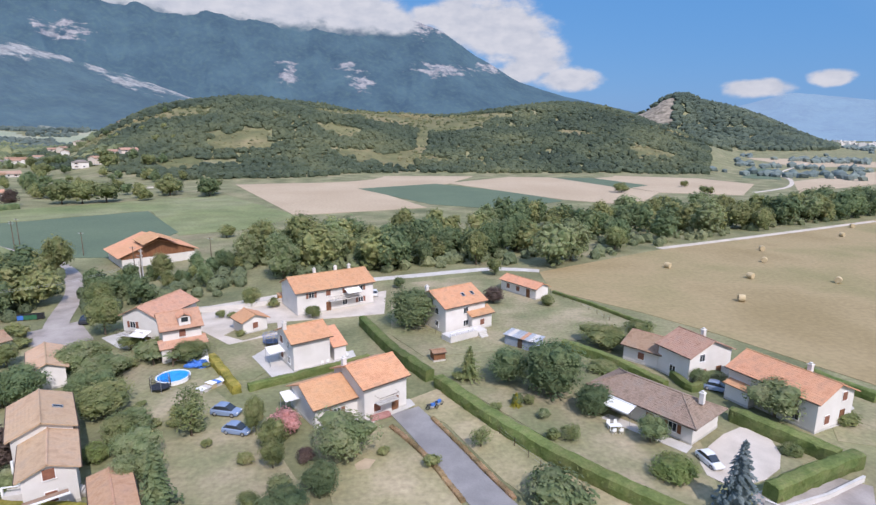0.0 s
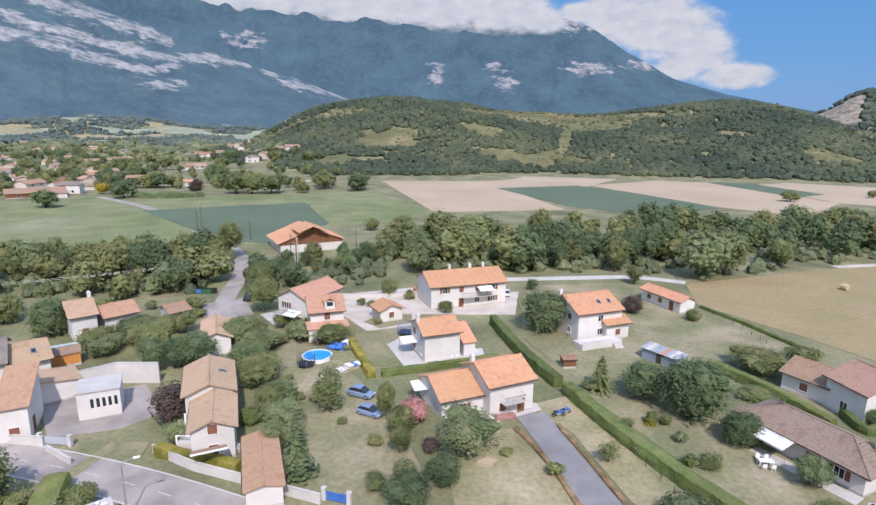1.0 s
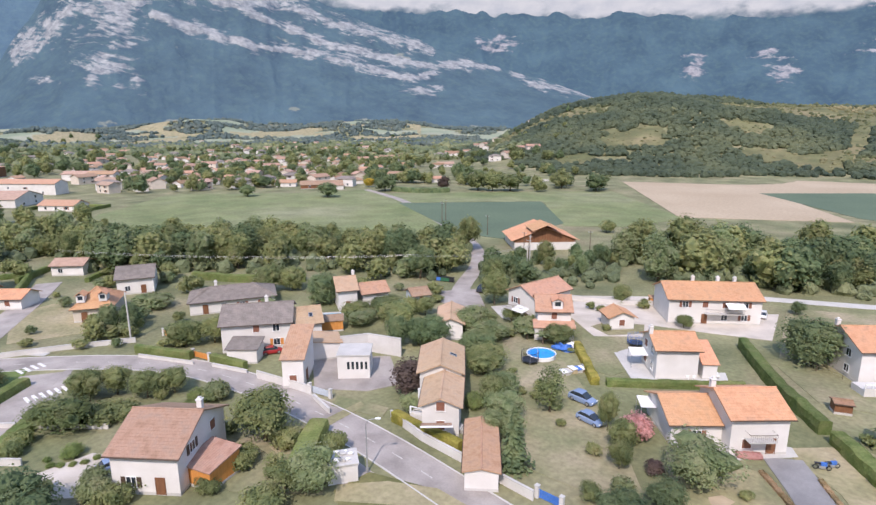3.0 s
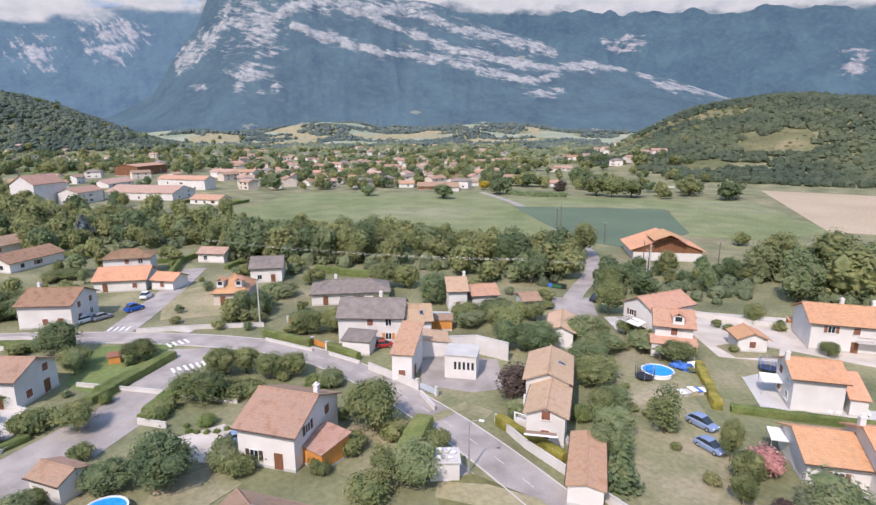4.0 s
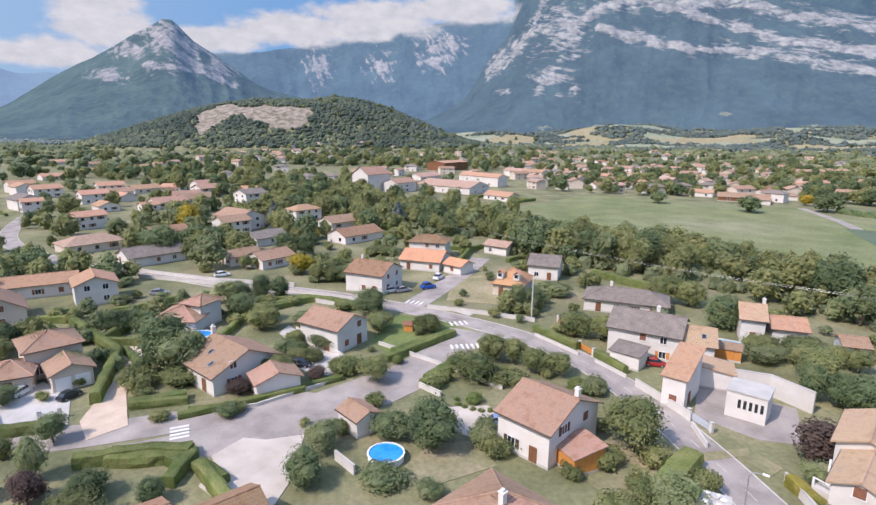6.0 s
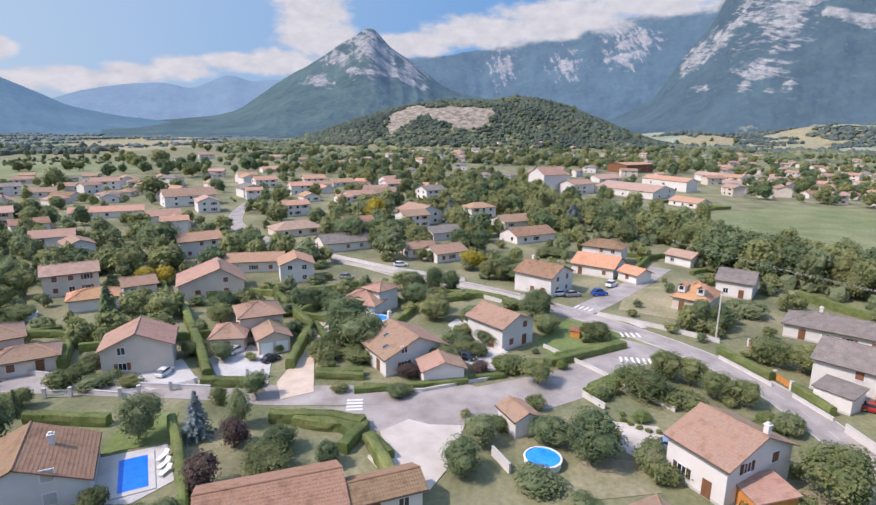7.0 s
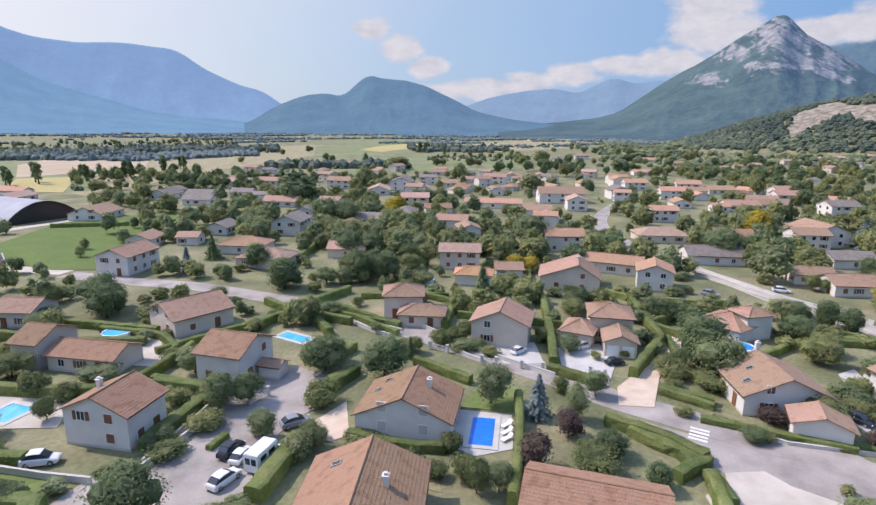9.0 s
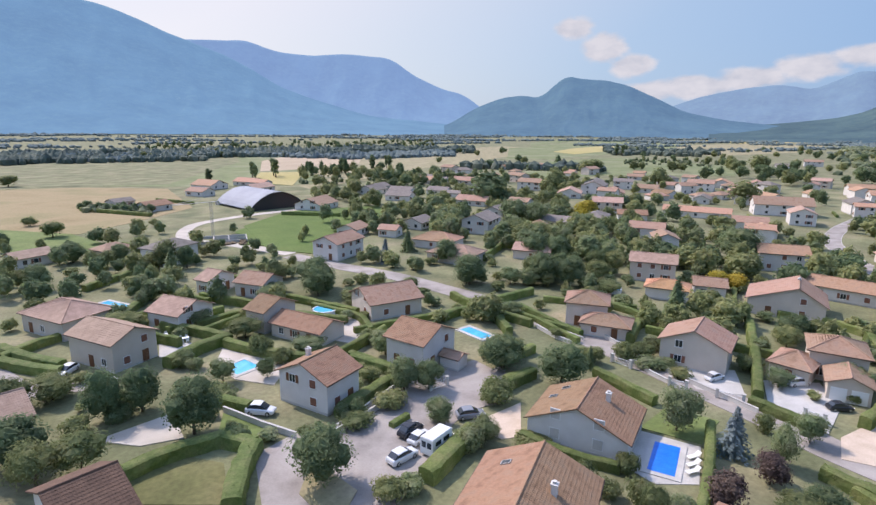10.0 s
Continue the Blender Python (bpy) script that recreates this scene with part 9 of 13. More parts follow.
house(-174, -366, -50, 15.8, 11.4, 2.9, 22, "gable", tile=TILE_RUST, wall=RENDER_WHITE, near=False, win="n", win_n=3, gable_win="w", label="orange gabled roof over a white single-storey house among gardens")
house(-220, -302, -58, 17.9, 11.5, 5.3, 22, "gable", tile=TILE_TAN, wall=RENDER_WHITE, near=False, win="n", win_n=3, gable_win="w", label="tan gabled roof over a white two-storey house among gardens")
house(-103, -139, -49, 12.3, 8.8, 2.9, 22, "gable", tile=TILE_PINK, wall=RENDER_CREAM, near=True, win="n", win_n=3, gable_win="w", label="pinkish gabled roof over a cream single-storey house among gardens")
house(-115, -322, 36, 16.2, 13.0, 2.9, 22, "gable", tile=TILE_GREY, wall=RENDER_WHITE, near=False, win="n", win_n=3, gable_win="e", label="grey gabled roof over a white single-storey house among gardens")
house(-119, -287, -45, 15.1, 10.9, 2.9, 22, "gable", tile=TILE_GREY, wall=RENDER_WHITE, near=False, win="n", win_n=3, gable_win="w", label="grey gabled roof over a white single-storey house among gardens")
house(-198, -323, -55, 11.3, 8.1, 5.3, 22, "gable", tile=TILE_GREY, wall=RENDER_WHITE, near=False, win="n", win_n=3, gable_win="w", label="grey gabled roof over a white two-storey house among gardens")
house(-474, 637, 224, 19.0, 11.5, 5.3, 22, "gable", tile=TILE_BROWN, wall=RENDER_WHITE, near=False, win="n", win_n=3, gable_win="", label="brown gabled roof over a white two-storey house among gardens")
house(-451, 711, 225, 19.0, 11.5, 2.9, 22, "gable", tile=TILE_GREY, wall=RENDER_WHITE, near=False, win="n", win_n=3, gable_win="", label="grey gabled roof over a white single-storey house among gardens")
house(-575, 1046, 223, 19.0, 11.5, 2.9, 22, "gable", tile=TILE_GREY, wall=RENDER_WHITE, near=False, win="n", win_n=3, gable_win="", label="grey gabled roof over a white single-storey house among gardens")
house(-678, 1156, 221, 19.0, 11.5, 2.9, 22, "gable", tile=TILE_PINK, wall=RENDER_WHITE, near=False, win="n", win_n=3, gable_win="", label="pinkish gabled roof over a white single-storey house among gardens")
house(-661, 976, 216, 19.0, 11.5, 2.9, 22, "gable", tile=TILE_TAN, wall=RENDER_WHITE, near=False, win="n", win_n=3, gable_win="", label="tan gabled roof over a white single-storey house among gardens")
house(-356, 463, 224, 18.4, 11.5, 2.9, 22, "gable", tile=TILE_PINK, wall=RENDER_WHITE, near=False, win="n", win_n=3, gable_win="", label="pinkish gabled roof over a white single-storey house among gardens")
house(-184, -314, 40, 10.6, 8.4, 2.9, 22, "gable", tile=TILE_GREY, wall=RENDER_WHITE, near=False, win="n", win_n=2, gable_win="e", label="grey gabled roof over a white single-storey house among gardens")
house(-228, -316, -48, 15.3, 11.0, 2.9, 22, "gable", tile=TILE_PINK, wall=RENDER_CREAM, near=False, win="n", win_n=3, gable_win="w", label="pinkish gabled roof over a cream single-storey house among gardens")
house(-260, -287, 35, 14.2, 11.4, 5.3, 22, "gable", tile=TILE_GREY, wall=RENDER_WHITE, near=False, win="n", win_n=3, gable_win="e", label="grey gabled roof over a white two-storey house among gardens")
house(-244, -252, 45, 16.3, 13.0, 2.9, 22, "gable", tile=TILE_TAN, wall=RENDER_CREAM, near=False, win="n", win_n=3, gable_win="e", label="tan gabled roof over a cream single-storey house among gardens")
house(-193, -125, -56, 10.3, 7.5, 5.3, 22, "gable", tile=TILE_RUST, wall=RENDER_WHITE, near=False, win="n", win_n=2, gable_win="e", label="orange gabled roof over a white two-storey house among gardens")
house(-238, -38, 43, 17.2, 13.8, 5.3, 22, "gable", tile=TILE_TAN, wall=RENDER_WHITE, near=False, win="n", win_n=3, gable_win="e", label="tan gabled roof over a white two-storey house among gardens")
house(-340, -84, -57, 19.0, 11.5, 2.9, 22, "gable", tile=TILE_TAN, wall=RENDER_WHITE, near=False, win="n", win_n=3, gable_win="e", label="tan gabled roof over a white single-storey house among gardens")
house(-356, -74, -48, 15.9, 11.4, 5.3, 22, "gable", tile=TILE_TAN, wall=RENDER_WHITE, near=False, win="n", win_n=3, gable_win="e", label="tan gabled roof over a white two-storey house among gardens")
house(-380, -117, -48, 17.6, 11.5, 2.9, 22, "gable", tile=TILE_RUST, wall=RENDER_WHITE, near=False, win="n", win_n=3, gable_win="e", label="orange gabled roof over a white single-storey house among gardens")
house(-377, -136, -57, 15.9, 11.4, 5.3, 22, "gable", tile=TILE_RUST, wall=RENDER_WHITE, near=False, win="n", win_n=3, gable_win="e", label="orange gabled roof over a white two-storey house among gardens")
house(-186, -368, -48, 9.8, 7.5, 2.9, 22, "gable", tile=TILE_GREY, wall=RENDER_WHITE, near=False, win="n", win_n=2, gable_win="", label="grey gabled roof over a white single-storey house among gardens")
house(-152, -284, -51, 10.5, 7.5, 2.9, 22, "gable", tile=TILE_GREY, wall=RENDER_WHITE, near=False, win="n", win_n=2, gable_win="w", label="grey gabled roof over a white single-storey house among gardens")
house(-323, -225, 35, 18.8, 15.0, 2.9, 22, "gable", tile=TILE_TAN, wall=RENDER_CREAM, near=False, win="n", win_n=3, gable_win="e", label="tan gabled roof over a cream single-storey house among gardens")
house(-314, -267, -53, 13.9, 10.0, 2.9, 22, "gable", tile=TILE_TAN, wall=RENDER_WHITE, near=False, win="n", win_n=3, gable_win="", label="tan gabled roof over a white single-storey house among gardens")
house(-281, -282, -46, 13.1, 9.4, 5.3, 22, "gable", tile=TILE_GREY, wall=RENDER_WHITE, near=False, win="n", win_n=3, gable_win="w", label="grey gabled roof over a white two-storey house among gardens")
house(-342, -330, -50, 13.5, 9.7, 2.9, 22, "gable", tile=TILE_TAN, wall=RENDER_WHITE, near=False, win="n", win_n=3, gable_win="", label="tan gabled roof over a white single-storey house among gardens")
house(-369, -246, 34, 18.8, 15.0, 2.9, 22, "gable", tile=TILE_TAN, wall=RENDER_WHITE, near=False, win="n", win_n=3, gable_win="", label="tan gabled roof over a white single-storey house among gardens")
house(-357, -264, 36, 18.8, 15.0, 2.9, 22, "gable", tile=TILE_RUST, wall=RENDER_WHITE, near=False, win="n", win_n=3, gable_win="", label="orange gabled roof over a white single-storey house among gardens")
house(-390, -192, -45, 15.1, 10.9, 5.3, 22, "gable", tile=TILE_RUST, wall=RENDER_WHITE, near=False, win="n", win_n=3, gable_win="", label="orange gabled roof over a white two-storey house among gardens")
house(-359, -164, -49, 15.7, 11.3, 5.3, 22, "gable", tile=TILE_RUST, wall=RENDER_WHITE, near=False, win="n", win_n=3, gable_win="e", label="orange gabled roof over a white two-storey house among gardens")
house(-296, -142, -55, 9.9, 7.5, 5.3, 22, "gable", tile=TILE_RUST, wall=RENDER_WHITE, near=False, win="n", win_n=2, gable_win="e", label="orange gabled roof over a white two-storey house among gardens")
house(16, -195, 36, 10.6, 7.6, 2.9, 22, "hip", tile=TILE_TAN, wall=RENDER_CREAM, near=False, win="n", win_n=2, gable_win="", label="tan hipped roof over a cream single-storey house among gardens")
house(37, -193, 37, 11.2, 8.1, 2.9, 22, "gable", tile=TILE_PINK, wall=RENDER_WHITE, near=False, win="n", win_n=3, gable_win="e", label="pinkish gabled roof over a white single-storey house among gardens")
house(20, -316, 37, 11.6, 8.3, 2.9, 22, "gable", tile=TILE_GREY, wall=RENDER_WHITE, near=False, win="n", win_n=3, gable_win="e", label="grey gabled roof over a white single-storey house among gardens")
house(-19, -350, -51, 14.5, 10.4, 2.9, 22, "gable", tile=TILE_TAN, wall=RENDER_WHITE, near=False, win="n", win_n=3, gable_win="w", label="tan gabled roof over a white single-storey house among gardens")
house(-27, -388, 128, 18.8, 15.0, 2.9, 22, "gable", tile=TILE_RUST, wall=RENDER_WHITE, near=False, win="n", win_n=3, gable_win="e", label="orange gabled roof over a white single-storey house among gardens")
house(-60, -389, 127, 11.7, 9.4, 2.9, 22, "gable", tile=TILE_RUST, wall=RENDER_WHITE, near=False, win="n", win_n=3, gable_win="e", label="orange gabled roof over a white single-storey house among gardens")
house(-130, -310, -49, 15.1, 10.8, 2.9, 22, "gable", tile=TILE_GREY, wall=RENDER_WHITE, near=False, win="n", win_n=3, gable_win="w", label="grey gabled roof over a white single-storey house among gardens")
house(-183, -382, -55, 16.9, 11.5, 2.9, 22, "gable", tile=TILE_GREY, wall=RENDER_WHITE, near=False, win="n", win_n=3, gable_win="", label="grey gabled roof over a white single-storey house among gardens")
house(-197, -354, -55, 16.1, 11.5, 2.9, 22, "gable", tile=TILE_TAN, wall=RENDER_WHITE, near=False, win="n", win_n=3, gable_win="w", label="tan gabled roof over a white single-storey house among gardens")
house(-111, -185, 38, 14.7, 11.8, 5.3, 22, "gable", tile=TILE_GREY, wall=RENDER_WHITE, near=False, win="n", win_n=3, gable_win="e", label="grey gabled roof over a white two-storey house among gardens")
house(-296, 247, 230, 28.8, 11.5, 2.7, 23, "gable", tile=TILE_TAN, wall=WOOD_BROWN, near=False, win="n", win_n=3, gable_win="", label="open timber farm shed with a tan roof")

house(-123.6, -71.8, 31, 13.0, 15.6, 3.6, 20, "gable", tile=TILE_TAN, wall=RENDER_CREAM, ridge_at=0.63, win="n", win_n=3, gable_win="e", chim=(-2.0, 2.0), label="cream gabled house with a long tan roof slope over a carport")
house(-146.0, -71.0, 110, 17.0, 9.0, 3.2, 22, "gable", tile=TILE_RUST, win="s", win_n=3, label="long white wing under an orange tiled roof")
house(-138.3, -55.7, 26, 10.0, 9.5, 5.0, 22, "gable", tile=TILE_RUST, win="n", win_n=2, gable_win="e", shutters=None, label="white two-storey block with an orange gable roof and tall windows")

# ---- farmhouse with a timber gable ----
farmhouse(-89.9, 170.4, 222)

# ---- the town across the pasture ----
town_house(-396, 240, 180, 0)
town_house(-646, 255, 168, 4)
town_house(-386, 178, 165, 7)
town_house(-586, 419, 129, 7)
town_house(-416, 222, 149, 0)
town_house(-665, 242, 107, 6)
town_house(-369, 402, 26, 2)
town_house(-603, 578, 135, 7)
town_house(-564, 354, 164, 7)
town_house(-530, 546, 122, 0)
town_house(-450, 467, 111, 4)
town_house(-379, 280, 125, 3)
town_house(-370, 259, 93, 4)
town_house(-456, 320, 72, 7)
town_house(-470, 372, 131, 7)
town_house(-378, 312, 49, 4)
town_house(-321, 283, 112, 4)
town_house(-585, 534, 73, 6)
town_house(-341, 304, 111, 4)
town_house(-665, 485, 164, 4)
town_house(-538, 346, 180, 1)
town_house(-503, 229, 136, 0)
town_house(-504, 186, 5, 5)
town_house(-617, 417, 100, 5)
town_house(-588, 300, 175, 6)
town_house(-381, 217, 145, 4)
town_house(-480, 295, 22, 5)
town_house(-319, 334, 118, 3)
town_house(-382, 146, 13, 3)
town_house(-523, 457, 9, 6)
town_house(-485, 235, 161, 3)
town_house(-734, 259, 82, 2)
town_house(-353, 397, 39, 4)
town_house(-505, 407, 38, 2)
town_house(-414, 193, 17, 1)
town_house(-446, 203, 112, 3)
town_house(-436, 165, 168, 3)
town_house(-440, 390, 1, 1)
town_house(-466, 274, 81, 6)
town_house(-415, 434, 24, 2)
town_house(-531, 185, 3, 0)
town_house(-379, 384, 105, 6)
town_house(-724, 353, 98, 6)
town_house(-474, 514, 42, 1)
town_house(-559, 408, 9, 1)
town_house(-596, 623, 46, 5)
town_house(-348, 262, 63, 5)
town_house(-494, 312, 96, 0)
town_house(-450, 345, 123, 2)
town_house(-513, 315, 163, 3)
town_house(-672, 458, 95, 6)
town_house(-693, 312, 139, 1)
town_house(-417, 158, 68, 3)
town_house(-380, 194, 103, 4)
town_house(-344, 236, 107, 5)
town_house(-484, 204, 20, 5)
town_house(-508, 332, 45, 0)
town_house(-494, 371, 86, 5)
town_house(-501, 562, 141, 3)
town_house(-512, 272, 97, 7)
town_house(-543, 417, 18, 2)
town_house(-324, 239, 46, 6)
town_house(-350, 284, 141, 3)
town_house(-340, 214, 97, 5)
town_house(-334, 378, 160, 4)
town_house(-566, 203, 86, 1)
town_house(-593, 274, 166, 7)
town_house(-710, 372, 30, 1)
town_house(-406, 357, 145, 3)
town_house(-657, 377, 15, 3)
town_house(-359, 339, 109, 2)
town_house(-747, 305, 70, 2)
town_house(-457, 298, 140, 6)
town_house(-461, 191, 19, 0)
town_house(-293, 318, 26, 1)
town_house(-401, 333, 132, 1)
town_house(-428, 335, 26, 1)
town_house(-400, 315, 48, 5)
town_house(-630, 232, 129, 6)
town_house(-567, 448, 155, 1)
town_house(-376, 163, 169, 0)
town_house(-421, 244, 41, 4)
town_house(-697, 355, 93, 4)
town_house(-519, 210, 162, 0)
town_house(-583, 353, 120, 2)
town_house(-351, 191, 105, 3)
town_house(-607, 386, 179, 0)
town_house(-548, 259, 46, 1)
town_house(-575, 238, 157, 7)
town_house(-460, 160, 104, 7)
town_house(-653, 513, 149, 0)
town_house(-370, 235, 101, 1)
town_house(-534, 377, 135, 2)
town_house(-516, 393, 64, 4)
town_house(-410, 397, 134, 0)
town_house(-344, 361, 42, 0)
town_house(-636, 434, 78, 5)
town_house(-686, 381, 38, 6)
town_house(-300, 282, 53, 2)
town_house(-433, 456, 35, 3)
town_house(-397, 152, 89, 5)
town_house(-376, 366, 19, 0)
town_house(-321, 265, 95, 7)
town_house(-555, 325, 152, 5)
town_house(-469, 335, 178, 2)
town_house(-560, 222, 35, 2)
town_house(-434, 232, 81, 2)
town_house(-407, 259, 24, 2)
town_house(-361, 272, 69, 4)
town_house(-316, 300, 155, 3)
town_house(-658, 343, 128, 6)
town_house(-527, 233, 95, 6)
town_house(-362, 356, 131, 0)
town_house(-530, 299, 46, 7)
town_house(-461, 240, 59, 6)
town_house(-464, 208, 101, 3)
town_house(-519, 425, 78, 5)
town_house(-431, 183, 135, 1)
town_house(-388, 295, 146, 4)
town_house(-504, 504, 61, 6)
town_house(-1053, 654, 87, 7)
town_house(-979, 534, 114, 4)
town_house(-962, 664, 130, 6)
town_house(-717, 700, 175, 6)
town_house(-937, 356, 89, 4)
town_house(-1063, 508, 66, 5)
town_house(-774, 605, 110, 2)
town_house(-932, 682, 92, 0)
town_house(-764, 774, 146, 2)
town_house(-722, 651, 147, 2)
town_house(-716, 409, 134, 1)
town_house(-736, 280, 126, 0)
town_house(-876, 781, 64, 5)
town_house(-630, 667, 58, 5)
town_house(-826, 600, 68, 1)
town_house(-834, 474, 75, 1)
town_house(-776, 468, 56, 0)
town_house(-628, 495, 75, 0)
town_house(-686, 509, 140, 7)
town_house(-839, 546, 98, 7)
town_house(-761, 358, 161, 7)
town_house(-806, 491, 132, 4)
town_house(-844, 377, 72, 4)
town_house(-1012, 496, 38, 6)
town_house(-854, 659, 158, 3)
town_house(-968, 455, 157, 4)
town_house(-871, 974, 29, 6)
town_house(-823, 817, 112, 2)
town_house(-1044, 377, 3, 0)
town_house(-803, 453, 16, 6)
town_house(-744, 342, 78, 0)
town_house(-946, 595, 91, 5)
town_house(-761, 412, 127, 4)
town_house(-1082, 623, 60, 2)
town_house(-960, 624, 18, 0)
town_house(-927, 894, 167, 3)
town_house(-757, 678, 91, 2)
town_house(-722, 446, 169, 5)
town_house(-1112, 425, 63, 4)
town_house(-1112, 462, 132, 6)
town_house(-831, 734, 40, 2)
town_house(-816, 876, 71, 6)
town_house(-804, 619, 2, 0)
town_house(-758, 742, 33, 3)
town_house(-789, 393, 40, 5)
town_house(-902, 802, 131, 5)
town_house(-878, 612, 44, 3)
town_house(-819, 321, 61, 1)
town_house(-572, 578, 159, 6)
town_house(-759, 516, 106, 5)
town_house(-787, -50, 130, 0)
town_house(-831, 135, 131, 2)
town_house(-869, -20, 164, 4)
town_house(-940, 45, 172, 0)
town_house(-1169, -82, 90, 3)
town_house(-1193, 157, 30, 1)
town_house(-721, -5, 31, 5)
town_house(-1098, 148, 142, 2)
town_house(-707, -39, 167, 4)
town_house(-963, 4, 48, 3)
town_house(-1121, -21, 145, 6)
town_house(-846, -82, 125, 3)
town_house(-999, 83, 161, 4)
town_house(-1199, 100, 160, 0)
town_house(-885, 126, 6, 1)
town_house(-1082, 65, 166, 1)
town_house(-1224, 6, 172, 3)
town_house(-764, 22, 1, 4)
town_house(-742, -9, 110, 2)
town_house(-873, -62, 164, 6)
town_house(-805, 12, 159, 2)
town_house(-806, -69, 24, 7)
town_house(-803, -18, 20, 1)
town_house(-1212, -78, 92, 1)
town_house(-971, -89, 56, 6)
town_house(-1000, -86, 45, 0)
town_house(-1018, -60, 108, 7)
town_house(-903, 76, 5, 2)
town_house(-1005, -19, 174, 7)
town_house(-790, 97, 44, 2)
town_house(-1103, 49, 117, 5)
town_house(-758, -73, 29, 3)
town_house(-1119, 201, 175, 6)
town_house(-822, 68, 164, 6)
town_house(-794, 135, 35, 4)
town_house(-944, 107, 58, 2)
town_house(-1095, -26, 109, 2)
town_house(-939, 10, 130, 5)
town_house(-868, 109, 136, 4)
town_house(-1123, 62, 32, 3)
town_house(-1112, 123, 37, 2)
town_house(-903, -69, 179, 3)
town_house(-1139, 5, 20, 6)
town_house(-1126, -72, 130, 1)
town_house(-852, -3, 132, 1)
town_house(-972, -55, 76, 5)
town_house(-912, -31, 99, 5)
town_house(-943, -34, 155, 3)
town_house(-973, 64, 18, 1)
town_house(-732, 21, 9, 5)
town_house(-865, 143, 30, 1)
town_house(-1148, 161, 8, 3)
town_house(-767, -37, 122, 3)
town_house(-849, -30, 163, 2)
town_house(-692, -58, 2, 5)
town_house(-1098, 13, 88, 2)
town_house(-889, 4, 120, 5)
town_house(-1060, 115, 173, 0)
town_house(-1094, -72, 21, 5)
town_house(-843, 60, 29, 5)
town_house(-991, 131, 173, 6)
town_house(-838, 88, 70, 2)
town_house(-1063, -64, 4, 5)
town_house(-1176, -21, 137, 4)
town_house(-845, 116, 37, 2)
town_house(-924, 96, 144, 1)
town_house(-860, 76, 23, 2)
town_house(-1244, -103, 69, 5)
town_house(-1015, -114, 65, 7)
town_house(-1075, -108, 52, 0)
town_house(-1126, 391, 32, 2)
town_house(-689, 196, 70, 2)
town_house(-919, 176, 85, 6)
town_house(-1077, 353, 111, 2)
town_house(-523, 135, 124, 0)
town_house(-596, 206, 92, 6)
town_house(-657, 195, 128, 5)
town_house(-667, 164, 44, 5)
town_house(-629, 185, 167, 4)
town_house(-798, 313, 13, 4)
town_house(-837, 236, 88, 5)
town_house(-1201, 269, 157, 4)
town_house(-977, 376, 23, 7)
town_house(-712, 265, 120, 7)
town_house(-663, 128, 50, 1)
town_house(-930, 251, 12, 4)
town_house(-927, 213, 50, 3)
town_house(-757, 150, 164, 5)
town_house(-1033, 402, 147, 6)
town_house(-809, 164, 63, 4)
town_house(-720, 169, 171, 1)
town_house(-933, 310, 8, 5)
town_house(-1009, 367, 55, 5)
town_house(-527, 109, 91, 7)
town_house(-604, -102, 27, 2)
town_house(-734, -60, 40, 7)
town_house(-836, -138, 121, 0)
town_house(-759, -163, 137, 3)
town_house(-839, -212, 121, 5)
town_house(-873, -224, 31, 5)
town_house(-766, -95, 177, 5)
town_house(-612, -124, 7, 4)
town_house(-927, -79, 40, 0)
town_house(-673, -171, 138, 0)
town_house(-908, -135, 107, 3)
town_house(-732, -134, 53, 3)
town_house(-654, -102, 42, 7)
town_house(-645, -167, 146, 3)
town_house(-937, -161, 44, 2)
town_house(-563, -48, 96, 5)
town_house(-412, 650, 102, 3)
town_house(-435, 657, 89, 7)
town_house(-502, 620, 99, 2)
town_house(-493, 649, 46, 1)
town_house(-377, 553, 59, 1)
town_house(-468, 597, 4, 5)
town_house(-493, 726, 37, 7)
town_house(-413, 752, 82, 5)
town_house(-389, 702, 127, 4)
town_house(-397, 601, 120, 1)
town_house(-363, -100, 176, 4)
town_house(-442, -18, 34, 5)
town_house(-389, -102, 75, 6)
town_house(-569, 52, 48, 0)
town_house(-441, 32, 173, 4)
town_house(-614, 89, 140, 4)
town_house(-441, 0, 47, 5)
town_house(-689, -11, 85, 1)
town_house(-553, -213, 139, 6)
town_house(-338, -116, 45, 6)
town_house(-578, -140, 114, 2)
town_house(-419, 10, 6, 5)
town_house(-599, -169, 66, 1)
town_house(-570, -191, 89, 4)
town_house(-678, 97, 92, 7)
town_house(-650, -138, 153, 0)
town_house(-372, -50, 103, 6)
town_house(-563, 80, 65, 5)
town_house(-508, 60, 139, 1)
town_house(-435, -109, 15, 2)
town_house(-478, -84, 11, 5)
town_house(-773, 1, 35, 5)
town_house(-458, 43, 103, 1)
town_house(-602, -186, 127, 6)
town_house(-385, -218, 19, 1)
town_house(-211, -379, 112, 4)
town_house(-347, -250, 130, 2)
town_house(-355, -229, 82, 5)
town_house(-294, -218, 15, 2)
town_house(-312, -376, 98, 2)
town_house(-299, -246, 159, 1)
